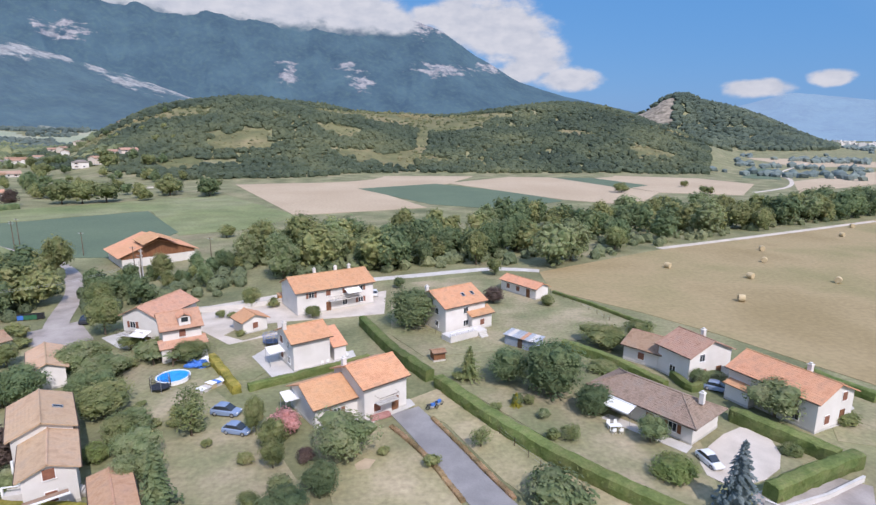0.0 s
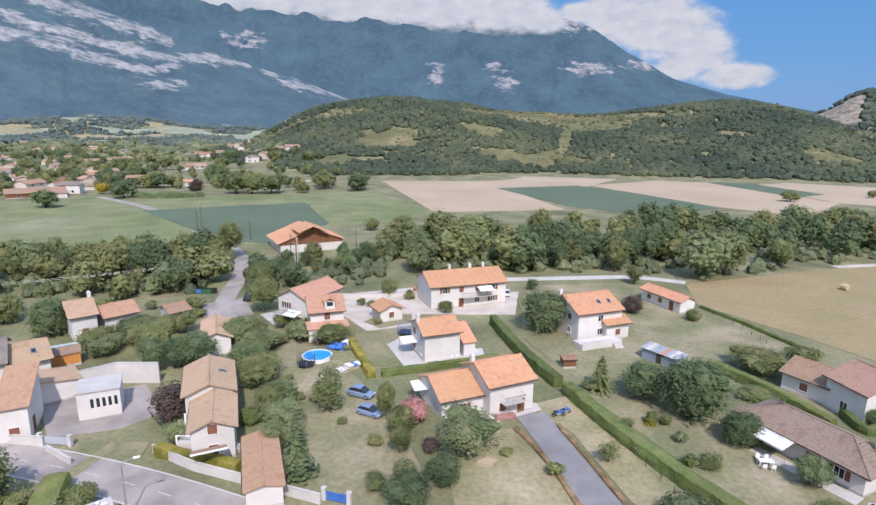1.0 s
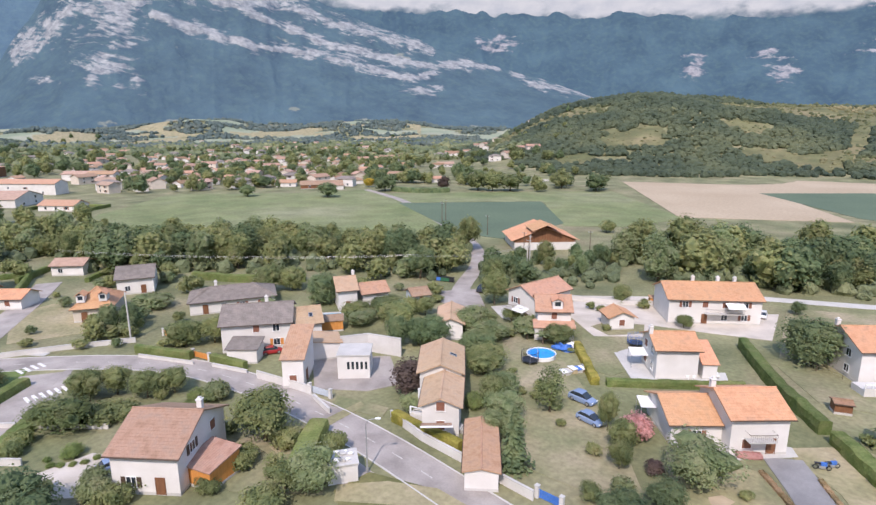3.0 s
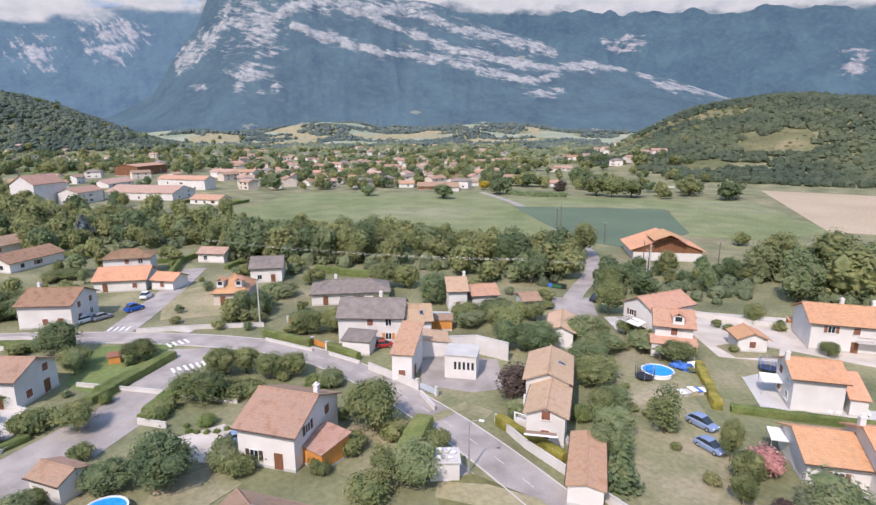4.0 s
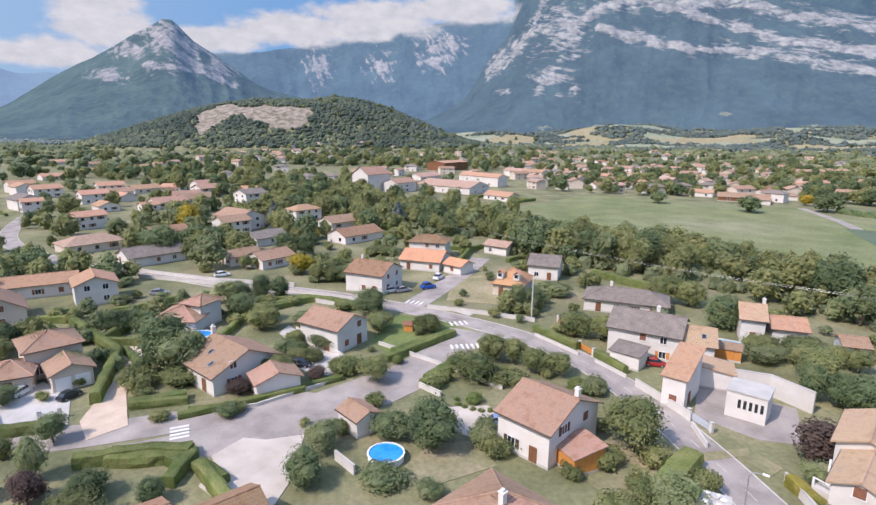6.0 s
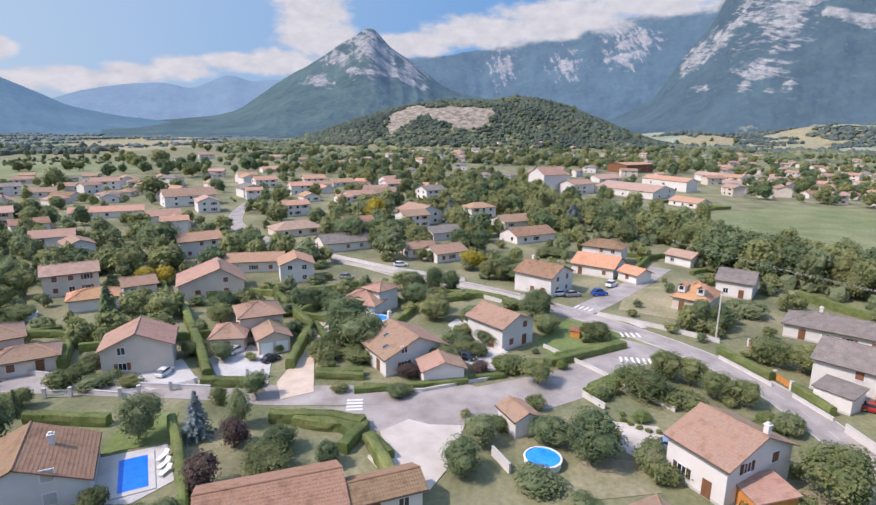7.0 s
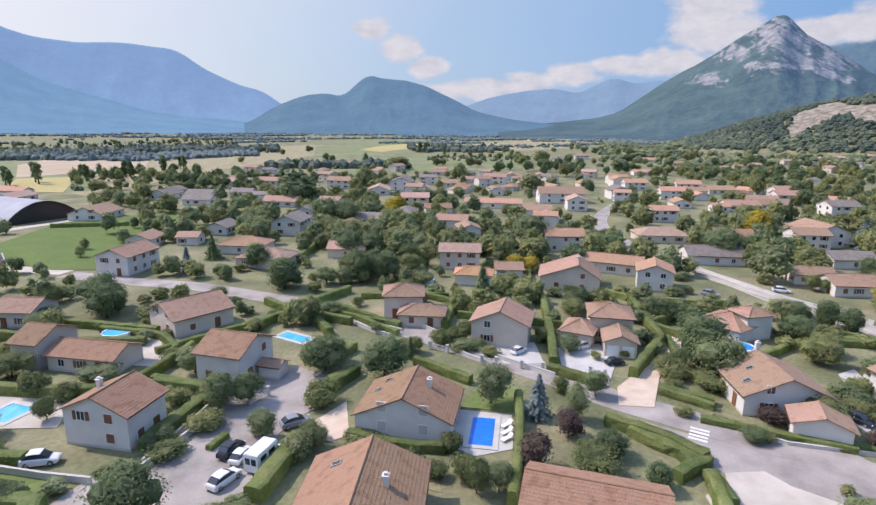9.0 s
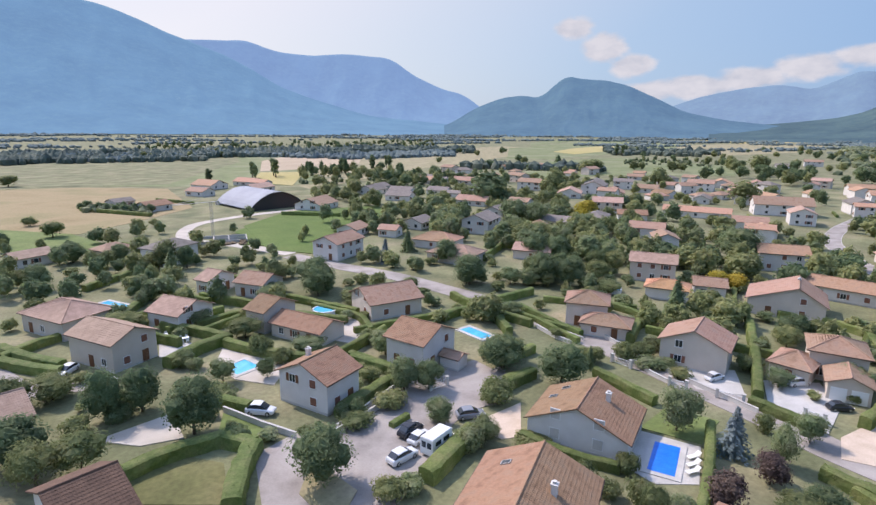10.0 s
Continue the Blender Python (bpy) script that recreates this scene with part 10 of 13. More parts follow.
town_house(-258, -379, 85, 4)
town_house(-240, -302, 11, 0)
town_house(-239, -382, 45, 4)
town_house(-255, -229, 159, 2)
town_house(-312, -199, 69, 6)
town_house(-325, -390, 117, 0)
town_house(-269, -236, 92, 4)
town_house(-234, -447, 106, 7)
town_house(-332, -445, 101, 1)
town_house(-419, -231, 109, 3)
town_house(-353, -287, 99, 1)
town_house(-455, -249, 32, 2)
town_house(-213, -409, 112, 2)
town_house(-331, -289, 174, 5)
town_house(-281, -412, 23, 2)
town_house(-350, -196, 48, 6)
town_house(-279, -218, 159, 2)
town_house(-306, -463, 1, 4)
town_house(-242, -350, 98, 7)
town_house(-230, -414, 134, 5)
town_house(-342, -384, 11, 7)
town_house(-287, -197, 20, 1)
town_house(-372, -355, 126, 0)
town_house(-935, 388, 55, 7)
town_house(-1264, 749, 122, 7)
town_house(-1079, 558, 164, 4)
town_house(-837, 438, 108, 0)
town_house(-1113, 852, 24, 3)
town_house(-1090, 589, 37, 5)
town_house(-789, 509, 151, 5)
town_house(-1087, 895, 82, 3)
town_house(-1150, 585, 129, 6)
town_house(-783, 658, 91, 2)
town_house(-1344, 744, 141, 3)
town_house(-775, 531, 56, 4)
# ---- more houses among the trees south-west of the village ----
town_house(-230, -242, 120, 1)
town_house(-148, -128, 50, 1)
town_house(-188, -182, 140, 4)
town_house(-158, -172, 35, 5)
town_house(-127, -172, 35, 4)
town_house(-307, -214, 35, 3)
town_house(-156, -223, 120, 1)

town_house(0, -179, 40, 5)
car(16.9, -102.5, 60, "white", "white car parked beside a hedge", 0.95, 1.0)

# ---- houses and gardens at the foot of the wooded hill ----
town_house(-355, 449, 35, 4)
town_house(-461, 613, 39, 1)
town_house(-314, 494, 26, 5)
town_house(-301, 523, 66, 1)
town_house(-286, 522, 45, 7)
town_house(-260, 325, 50, 0)
town_house(-293, 266, 29, 5)
town_house(-365, 297, 25, 1)
town_house(-359, 254, 24, 0)
town_house(-392, 259, 21, 3)
town_house(-450, 330, 45, 0)
town_house(-541, 393, 55, 1)
town_house(-479, 500, 38, 1)
town_house(-472, 457, 68, 7)
town_house(-807, 692, 23, 6)
town_house(-520, 350, 34, 1)
town_house(-338, 321, 53, 1)
town_house(-283, 247, 54, 2)
town_house(-381, 433, 43, 6)
town_house(-457, 644, 37, 1)
town_house(-303, 503, 69, 7)
tree(-742.7, 520.8, "fardark", 11.5, 10.2, land(-742.7, 520.8))
tree(-803.1, 584.4, "fardark", 11.5, 9.3, land(-803.1, 584.4))
tree(-748.0, 581.0, "fardark", 11.5, 8.6, land(-748.0, 581.0))
tree(-202.1, 297.7, "far", 12.4, 13.1, land(-202.1, 297.7))
tree(-192.1, 299.4, "far", 11.5, 10.2, land(-192.1, 299.4))
tree(-183.5, 307.1, "far", 11.6, 14.5, land(-183.5, 307.1))
tree(-262.1, 353.6, "fardark", 11.5, 6.6, land(-262.1, 353.6))
tree(-310.1, 337.4, "fardark", 12.1, 10.2, land(-310.1, 337.4))
tree(-247.5, 258.4, "fardark", 10.1, 13.0, land(-247.5, 258.4))
tree(-222.3, 288.0, "purple", 8.1, 8.8, land(-222.3, 288.0))
tree(-311.9, 310.6, "fardark", 10.7, 11.6, land(-311.9, 310.6))
tree(-324.8, 303.0, "fardark", 11.5, 10.0, land(-324.8, 303.0))
tree(-357.9, 311.2, "far", 9.6, 10.6, land(-357.9, 311.2))
tree(-273.4, 269.5, "yellow", 6.2, 7.8, land(-273.4, 269.5))
tree(-370.2, 439.5, "far", 11.5, 10.8, land(-370.2, 439.5))
tree(-261.9, 315.5, "far", 8.3, 10.0, land(-261.9, 315.5))
tree(-322.8, 458.4, "far", 11.5, 10.8, land(-322.8, 458.4))
tree(-346.3, 517.9, "fardark", 11.5, 9.0, land(-346.3, 517.9))
tree(-417.0, 575.8, "far", 11.5, 10.7, land(-417.0, 575.8))
tree(-279.3, 479.6, "far", 12.4, 14.6, land(-279.3, 479.6))
tree(-583.6, 469.4, "far", 11.5, 12.5, land(-583.6, 469.4))
tree(-598.0, 535.9, "fardark", 11.5, 11.5, land(-598.0, 535.9))
tree(-620.7, 518.9, "far", 11.5, 12.6, land(-620.7, 518.9))
tree(-432.9, 270.5, "fardark", 11.5, 12.4, land(-432.9, 270.5))
tree(-328.9, 224.1, "fardark", 8.1, 10.3, land(-328.9, 224.1))
tree(-252.6, 214.7, "fardark", 8.7, 11.2, land(-252.6, 214.7))
tree(-292.7, 187.6, "fardark", 7.0, 9.0, land(-292.7, 187.6))
tree(-444.7, 496.9, "far", 11.5, 13.3, land(-444.7, 496.9))
tree(-387.3, 353.6, "far", 11.7, 11.7, land(-387.3, 353.6))
tree(-348.1, 269.5, "fardark", 10.7, 8.9, land(-348.1, 269.5))
tree(-488.8, 369.4, "far", 11.5, 12.6, land(-488.8, 369.4))
tree(-464.5, 384.0, "far", 12.2, 13.4, land(-464.5, 384.0))
tree(-403.4, 420.4, "far", 11.8, 15.1, land(-403.4, 420.4))
tree(-163.8, 340.5, "far", 11.5, 13.1, land(-163.8, 340.5))
tree(-138.1, 336.5, "fardark", 11.5, 12.0, land(-138.1, 336.5))
tree(-267.1, 367.4, "fardark", 11.5, 8.5, land(-267.1, 367.4))
tree(-269.5, 499.1, "fardark", 11.5, 8.8, land(-269.5, 499.1))
tree(-247.2, 479.0, "far", 11.5, 10.6, land(-247.2, 479.0))
tree(-356.2, 523.2, "far", 11.5, 14.8, land(-356.2, 523.2))
tree(-299.4, 507.6, "far", 11.5, 14.4, land(-299.4, 507.6))
patch("lawn", [(-226.4, 386.8), (-207.0, 406.6), (-234.8, 460.3), (-261.9, 461.7)], LUSH, "green lawn below terraced gardens", 0.14, "lawn")
hedge([(-244.2, 261.7), (-224.8, 265.5), (-211.2, 278.9)], 3.0, 4.0, LEAF_DARK, "tall dark hedge along a garden before the town")
garden_wall([(-214.2, 375.3), (-203.0, 379.2), (-195.4, 383.2)], 1.0, 0.4)
patch("field", [(-79.1, -518.5), (-179.8, -550.0), (-283.8, -825.7), (-172.1, -811.0), (-105.4, -672.6)], BARE, "brown tilled field beyond the hall", 0.232, "field")
patch("field", [(-55.7, -418.4), (-80.0, -385.8), (-113.9, -497.6), (-77.2, -506.6)], YELLOW, "ripe field beyond the hall", 0.238, "field")

# ---- trees and bushes in the gardens ----
tree(-81.7, 21.3, "round", 5.4, 7.0)
tree(-87.8, 29.0, "round", 4.7, 7.6)
tree(-81.8, 34.8, "round", 4.1, 7.7)
tree(-116.4, 7.5, "dark", 6.1, 7.5)
tree(-104.8, 8.3, "light", 4.4, 2.9)
tree(-104.8, 18.1, "round", 3.7, 5.8)
tree(-63.6, 11.9, "dark", 5.7, 7.2)
tree(-66.8, 7.0, "dark", 3.4, 5.3)
tree(-65.2, -2.0, "light", 3.9, 4.4)
tree(-58.2, -4.1, "dark", 4.2, 4.8)
tree(-57.3, 4.6, "lightshrub", 1.9, 5.7)
tree(-53.8, 9.7, "light", 1.8, 3.1)
tree(-95.7, -29.1, "dark", 9.3, 9.5)
tree(-88.1, -30.9, "shrub", 3.1, 5.8)
tree(-87.9, -9.7, "round", 3.7, 5.2)
tree(-83.0, -14.9, "purple", 2.4, 3.8)
tree(-86.8, -3.3, "purple", 1.9, 3.3)
tree(-76.2, -15.4, "dark", 1.9, 3.2)
tree(-136.0, -23.8, "dark", 3.8, 6.6)
tree(-132.3, -15.3, "dark", 6.3, 8.5)
tree(-115.2, 42.8, "dark", 6.0, 8.2)
tree(-97.1, 80.0, "dark", 7.1, 8.1)
tree(-58.2, 37.1, "round", 7.0, 7.7)
tree(-55.4, 31.8, "shrub", 2.4, 3.5)
tree(-50.5, 33.3, "shrub", 1.6, 2.7)
tree(-64.8, 72.9, "dark", 5.9, 8.3)
tree(-80.5, 75.1, "light", 3.1, 6.9)
tree(-90.2, 10.5, "topiary", 2.0, 1.8)
tree(-88.7, -24.7, "shrub", 2.8, 5.8)
tree(-87.7, 1.6, "shrub", 2.7, 4.7)
tree(-60.2, 19.5, "shrub", 2.4, 3.5)
tree(-74.2, 20.1, "topiary", 1.8, 2.5)
tree(-69.0, 0.1, "shrub", 1.8, 3.0)
tree(-54.3, 27.0, "shrub", 1.7, 2.7)
tree(-156.9, -9.2, "yellow", 5.6, 6.5)
tree(-164.5, -23.9, "round", 4.1, 6.8)
tree(-146.8, -2.7, "round", 5.2, 7.6)
tree(-114.1, -42.0, "dark", 4.5, 7.5)
tree(-84.5, -29.5, "shrub", 1.3, 2.8)
tree(-99.6, -2.2, "light", 3.0, 5.3)
tree(-95.9, -6.3, "lightshrub", 1.9, 5.1)
tree(-4.8, 109.4, "dark", 8.0, 10.2)
tree(-42.6, 122.9, "round", 4.6, 4.3)
tree(-26.7, 114.5, "round", 2.7, 3.5)
tree(18.1, 79.4, "dark", 8.5, 9.5)
tree(12.1, 83.9, "dark", 5.4, 7.0)
tree(5.7, 84.4, "cedar", 6.1, 5.4)
tree(22.9, 73.3, "dark", 4.3, 5.4)
tree(28.5, 65.7, "dark", 3.7, 3.9)
tree(28.6, 58.7, "topiary", 2.4, 5.2, label="broad clipped yellow-green bush on a lawn")
tree(32.5, 51.9, "bluespruce", 8.8, 5.5)
tree(49.0, 72.7, "light", 5.6, 7.0)
tree(31.8, 99.4, "round", 3.7, 8.2)
tree(41.3, 106.7, "shrub", 2.3, 6.0)
tree(16.7, 151.6, "round", 4.7, 4.1)
tree(13.8, 126.2, "purple", 3.6, 4.8)
tree(26.5, 124.6, "shrub", 2.4, 3.2)
tree(-11.5, 62.1, "light", 5.4, 7.6, name="tree")
tree(13.5, 54.0, "lightshrub", 3.1, 7.2)
tree(6.0, 64.5, "sparse", 2.7, 3.4)
tree(-20.2, 67.4, "pink", 3.3, 4.0)
tree(-32.4, 66.8, "sparse", 5.1, 4.9)
tree(-43.8, 92.1, "round", 3.3, 6.6)
tree(-50.8, 93.2, "lightshrub", 2.7, 6.6)
tree(-65.4, 103.7, "round", 7.8, 6.4)
tree(-56.4, 96.3, "round", 3.0, 4.2)
tree(-54.0, 83.4, "light", 3.9, 7.2)
tree(-47.9, 73.6, "round", 3.8, 6.6)
tree(-40.5, 66.8, "light", 3.6, 5.1)
tree(-41.6, 60.8, "round", 2.3, 2.5)
tree(-33.9, 56.2, "light", 4.1, 5.9)
tree(-19.5, 59.6, "round", 3.5, 2.5)
tree(-12.7, 55.3, "dark", 3.4, 4.2)
tree(-15.9, 61.1, "purple", 1.6, 2.2)
tree(-17.5, 55.0, "lightshrub", 2.2, 2.6)
tree(-20.0, 52.2, "round", 2.0, 2.5)
tree(-9.4, 137.9, "dark", 3.0, 2.9)
tree(12.3, 75.7, "lightshrub", 1.8, 1.7)
tree(18.0, 66.1, "sparse", 1.9, 3.0)
tree(29.0, 88.3, "shrub", 1.2, 5.9)
tree(45.2, 83.9, "lightshrub", 1.8, 5.0)
tree(-6.2, 63.2, "shrub", 0.8, 1.0)
tree(45.4, 63.1, "shrub", 0.8, 2.3)
tree(57.9, 71.5, "shrub", 1.3, 4.3)
tree(-74.9, 36.6, "topiary", 0.9, 3.0)
tree(-74.7, 39.6, "shrub", 2.0, 4.5)
tree(-45.6, 32.9, "sparse", 4.5, 7.1)
tree(-113.5, 80.3, "round", 6.3, 10.3)
tree(-111.8, 65.5, "yellowcone", 4.2, 4.1)
tree(-96.2, 49.2, "round", 5.3, 10.3)
tree(-102.7, 48.7, "shrub", 3.1, 5.9)
tree(-71.9, 77.3, "round", 5.5, 6.7)
tree(-126.3, 54.0, "lightshrub", 3.0, 8.5)
tree(-52.2, 58.7, "purple", 4.9, 5.9)
tree(-58.8, 85.7, "light", 5.5, 6.6)
tree(-80.7, 26.9, "shrub", 2.2, 7.1)
tree(-95.7, -78.4, "spruce", 8.8, 5.4)
tree(-69.1, -120.5, "dark", 7.8, 8.6)
tree(-62.4, -66.9, "spruce", 4.2, 2.4)
tree(-59.5, -46.3, "light", 6.4, 5.4)
tree(-61.2, -39.2, "bluespruce", 6.7, 4.9)
tree(-64.7, -34.9, "light", 5.4, 3.4)
tree(-59.7, -33.3, "purple", 3.8, 3.8)
tree(-51.0, -32.8, "purple", 4.3, 4.2)
tree(-55.2, -26.8, "round", 3.7, 5.8)
tree(-59.8, -27.4, "dark", 3.2, 4.4)
tree(-46.4, -42.3, "shrub", 2.4, 2.8)
tree(-43.5, -37.0, "shrub", 3.1, 3.2)
tree(-44.3, -32.9, "light", 3.9, 3.0)
tree(-40.4, -42.8, "shrub", 2.5, 3.3)
tree(-40.0, -51.7, "shrub", 1.1, 5.6)
tree(-31.0, -61.4, "light", 4.1, 3.7)
tree(-41.5, -63.7, "shrub", 3.5, 4.9)
tree(-32.5, -72.4, "dark", 5.4, 8.2)
tree(-62.6, -100.6, "shrub", 3.2, 6.2)
tree(-66.3, -96.0, "dark", 2.8, 4.9)
tree(-67.0, -82.3, "topiary", 1.6, 2.5)
tree(-107.1, -59.7, "dark", 5.3, 5.8)
tree(-126.6, -88.8, "yellow", 4.8, 9.5)
tree(-121.4, -20.2, "dark", 5.1, 6.4)
tree(-57.6, -20.3, "dark", 3.1, 3.1)
tree(-70.7, -66.9, "shrub", 3.1, 4.1)
tree(-71.8, -62.8, "lightshrub", 1.9, 5.1)
tree(-76.4, -24.6, "shrub", 1.5, 2.6)
tree(-70.1, -41.1, "shrub", 2.4, 2.7)
tree(-94.5, -42.5, "dark", 3.9, 5.5)
tree(-81.2, -115.1, "dark", 4.4, 10.1)
tree(-109.5, -114.1, "round", 7.0, 9.7)
tree(-105.7, -136.1, "dark", 7.8, 14.0)
tree(-117.3, -126.5, "light", 7.5, 10.6)
tree(-89.5, -110.3, "dark", 8.4, 13.1)
tree(-156.0, -106.8, "dark", 10.5, 13.4)
tree(-133.6, -188.4, "light", 11.2, 18.5)
tree(-117.3, -160.9, "round", 8.7, 18.0)
tree(-156.8, -254.2, "fardark", 16.5, 20.8)
tree(-161.9, -182.4, "yellow", 9.6, 11.1)
tree(-121.1, -148.6, "light", 7.5, 7.8)
tree(-238.1, -24.2, "bluespruce", 10.7, 12.1)
tree(-290.2, -58.2, "spruce", 11.1, 6.6)
tree(-233.7, -57.1, "yellow", 10.1, 9.7)
tree(-180.2, -12.4, "dark", 7.8, 12.8)
tree(-198.4, -8.7, "spruce", 10.7, 8.1)
tree(-229.8, 27.1, "bluespruce", 11.2, 14.0)
tree(-184.9, -53.6, "dark", 9.9, 11.7)
tree(-192.9, -41.6, "dark", 8.8, 15.9)
tree(-153.5, 2.3, "dark", 5.1, 9.4)
tree(-179.4, 15.3, "round", 2.5, 11.0)
tree(-13.5, -56.3, "dark", 6.7, 6.4)
tree(-0.7, -73.6, "dark", 7.5, 6.7)
tree(7.9, -83.0, "dark", 7.3, 9.6)
tree(13.8, -69.8, "round", 5.4, 9.2)
tree(20.1, -92.3, "round", 4.7, 10.7)
tree(19.0, -75.1, "dark", 6.1, 7.2)
tree(-48.9, -73.1, "dark", 5.9, 7.0)
tree(-31.1, -127.2, "dark", 7.4, 7.5)
tree(-5.7, -88.0, "light", 4.1, 3.8)
tree(-12.4, -86.7, "light", 3.4, 2.8)
tree(-20.9, -93.6, "light", 2.9, 6.1)
tree(-3.3, -118.9, "light", 3.5, 6.2)
tree(-20.5, -126.9, "light", 4.0, 6.0)
tree(-11.6, -106.5, "round", 3.8, 5.6)
tree(-42.3, -118.5, "light", 3.6, 4.0)
tree(-0.1, -160.4, "spruce", 8.4, 7.4)
tree(27.5, -189.7, "dark", 5.2, 7.8)
tree(-47.7, 54.2, "light", 3.0, 3.1)
tree(-15.7, 50.7, "dark", 3.4, 5.0)
tree(-77.2, 81.7, "dark", 4.7, 7.0)
tree(-37.0, -48.5, "shrub", 2.2, 2.9)
tree(-38.0, -46.4, "shrub", 2.4, 2.9)
tree(-41.2, -40.1, "shrub", 2.0, 2.8)
tree(-42.3, -34.5, "round", 4.1, 2.7)
tree(-32.0, -54.7, "lightshrub", 2.9, 4.1)
tree(-48.8, 40.6, "shrub", 3.2, 2.8)
tree(-20.9, 64.3, "shrub", 3.8, 3.3)
tree(-23.9, 67.0, "round", 5.3, 2.3)
tree(-102.8, -7.4, "shrub", 2.7, 4.4)
tree(-108.5, 8.9, "round", 3.7, 5.0)
tree(-72.8, -36.5, "light", 4.1, 3.5)
tree(-20.9, -66.4, "shrub", 1.7, 4.6)
tree(-27.1, -69.5, "shrub", 2.3, 4.9)
tree(-33.1, -87.5, "light", 4.6, 5.0)
tree(-5.1, -82.5, "shrub", 2.0, 4.4)
tree(9.9, -120.3, "round", 3.8, 7.5)
tree(-13.1, -96.6, "shrub", 3.6, 4.1)

# ---- hedges ----
hedge([(-15.2, 110.1), (-8.1, 95.3), (-0.8, 83.7)], 2.0, 1.7, LEAF_HEDGE)
hedge([(0.6, 82.1), (9.3, 68.6), (18.0, 58.1), (26.4, 50.0)], 1.9, 1.9, LEAF_HEDGE)
hedge([(24.3, 98.4), (31.4, 90.0), (36.4, 80.5)], 1.7, 1.4, LEAF_HEDGE)
hedge([(42.5, 71.6), (46.2, 66.1), (49.9, 60.9)], 2.0, 1.8, LEAF_HEDGE)
hedge([(37.4, 54.1), (43.1, 56.8), (52.1, 60.9)], 2.0, 1.8, LEAF_HEDGE)
hedge([(62.5, 86.5), (67.3, 77.1)], 1.6, 1.3, LEAF_HEDGE)
hedge([(-29.2, 79.9), (-22.0, 84.7), (-11.8, 91.9)], 1.2, 1.1, LEAF_HEDGE)
hedge([(-39.5, 91.6), (-30.6, 78.9)], 1.3, 1.4, LEAF_CLIMBER, label="yellow-green clipped hedge beside a lawn")
hedge([(29.8, 134.2), (36.8, 123.9), (44.0, 111.0)], 0.8, 0.8, LEAF_HEDGE)
hedge([(-6.0, 69.2), (-1.3, 62.5), (3.2, 53.4)], 0.38, 0.6, LEAF_FLOWER, label="low flowering border along a driveway")
hedge([(-0.3, 71.5), (4.4, 62.6), (8.9, 54.0)], 0.38, 0.55, LEAF_FLOWER, label="low flowering border along a driveway")
hedge([(-102.0, 40.1), (-90.9, 44.6)], 1.5, 1.2, LEAF_HEDGE)
hedge([(-87.3, 46.4), (-79.6, 48.0)], 1.5, 1.2, LEAF_HEDGE)
hedge([(-47.6, 33.6), (-51.0, 38.2), (-54.2, 42.7)], 2.2, 2.6, LEAF_HEDGE)
hedge([(-142.2, 72.6), (-127.2, 79.8), (-115.8, 89.6)], 2.0, 1.5, LEAF_HEDGE)
hedge([(-48.5, 51.4), (-42.3, 51.1), (-36.6, 50.8)], 1.5, 1.3, LEAF_CLIMBER, label="yellow-green climbing hedge above a white wall")
hedge([(-94.0, 10.0), (-101.6, 22.2)], 1.5, 1.5, LEAF_HEDGE)
hedge([(-80.5, 13.1), (-83.2, 16.4), (-86.1, 19.4)], 1.3, 1.2, LEAF_HEDGE)
hedge([(-81.2, -30.1), (-82.8, -22.6)], 1.3, 1.6, LEAF_HEDGE)
hedge([(-78.0, -21.2), (-78.4, -15.6), (-81.8, -9.2), (-85.5, 0.7)], 0.9, 1.1, LEAF_HEDGE)
hedge([(-66.8, -27.7), (-66.2, -22.8), (-67.0, -18.1)], 1.4, 2.6, LEAF_HEDGE)
hedge([(-67.0, -18.1), (-64.3, -20.2)], 1.4, 2.0, LEAF_HEDGE)
hedge([(-128.6, -17.7), (-130.3, -6.3), (-123.6, 4.4)], 1.5, 1.3, LEAF_HEDGE)
hedge([(-127.4, -48.0), (-130.0, -42.1), (-134.8, -37.3)], 1.4, 1.2, LEAF_HEDGE)
hedge([(-63.7, -16.8), (-59.6, -13.3)], 1.3, 1.8, LEAF_HEDGE)
hedge([(-106.6, -68.6), (-89.3, -55.4), (-77.1, -46.7)], 2.1, 1.5, LEAF_HEDGE)
hedge([(-75.3, -46.6), (-76.1, -37.4)], 1.5, 1.6, LEAF_HEDGE)
hedge([(-120.8, -53.6), (-101.2, -38.2)], 2.0, 1.5, LEAF_HEDGE)
hedge([(-101.2, -38.2), (-83.0, -35.3)], 2.0, 1.5, LEAF_HEDGE)
hedge([(-96.0, -85.8), (-77.1, -72.4)], 2.1, 1.5, LEAF_HEDGE)
hedge([(-61.3, -64.3), (-62.3, -52.6)], 1.6, 1.4, LEAF_HEDGE)
hedge([(-62.1, -43.2), (-52.6, -36.1), (-42.7, -29.9)], 2.4, 1.1, LEAF_HEDGE)
hedge([(-66.5, -31.5), (-67.2, -23.1), (-66.2, -18.1)], 1.7, 1.6, LEAF_HEDGE)
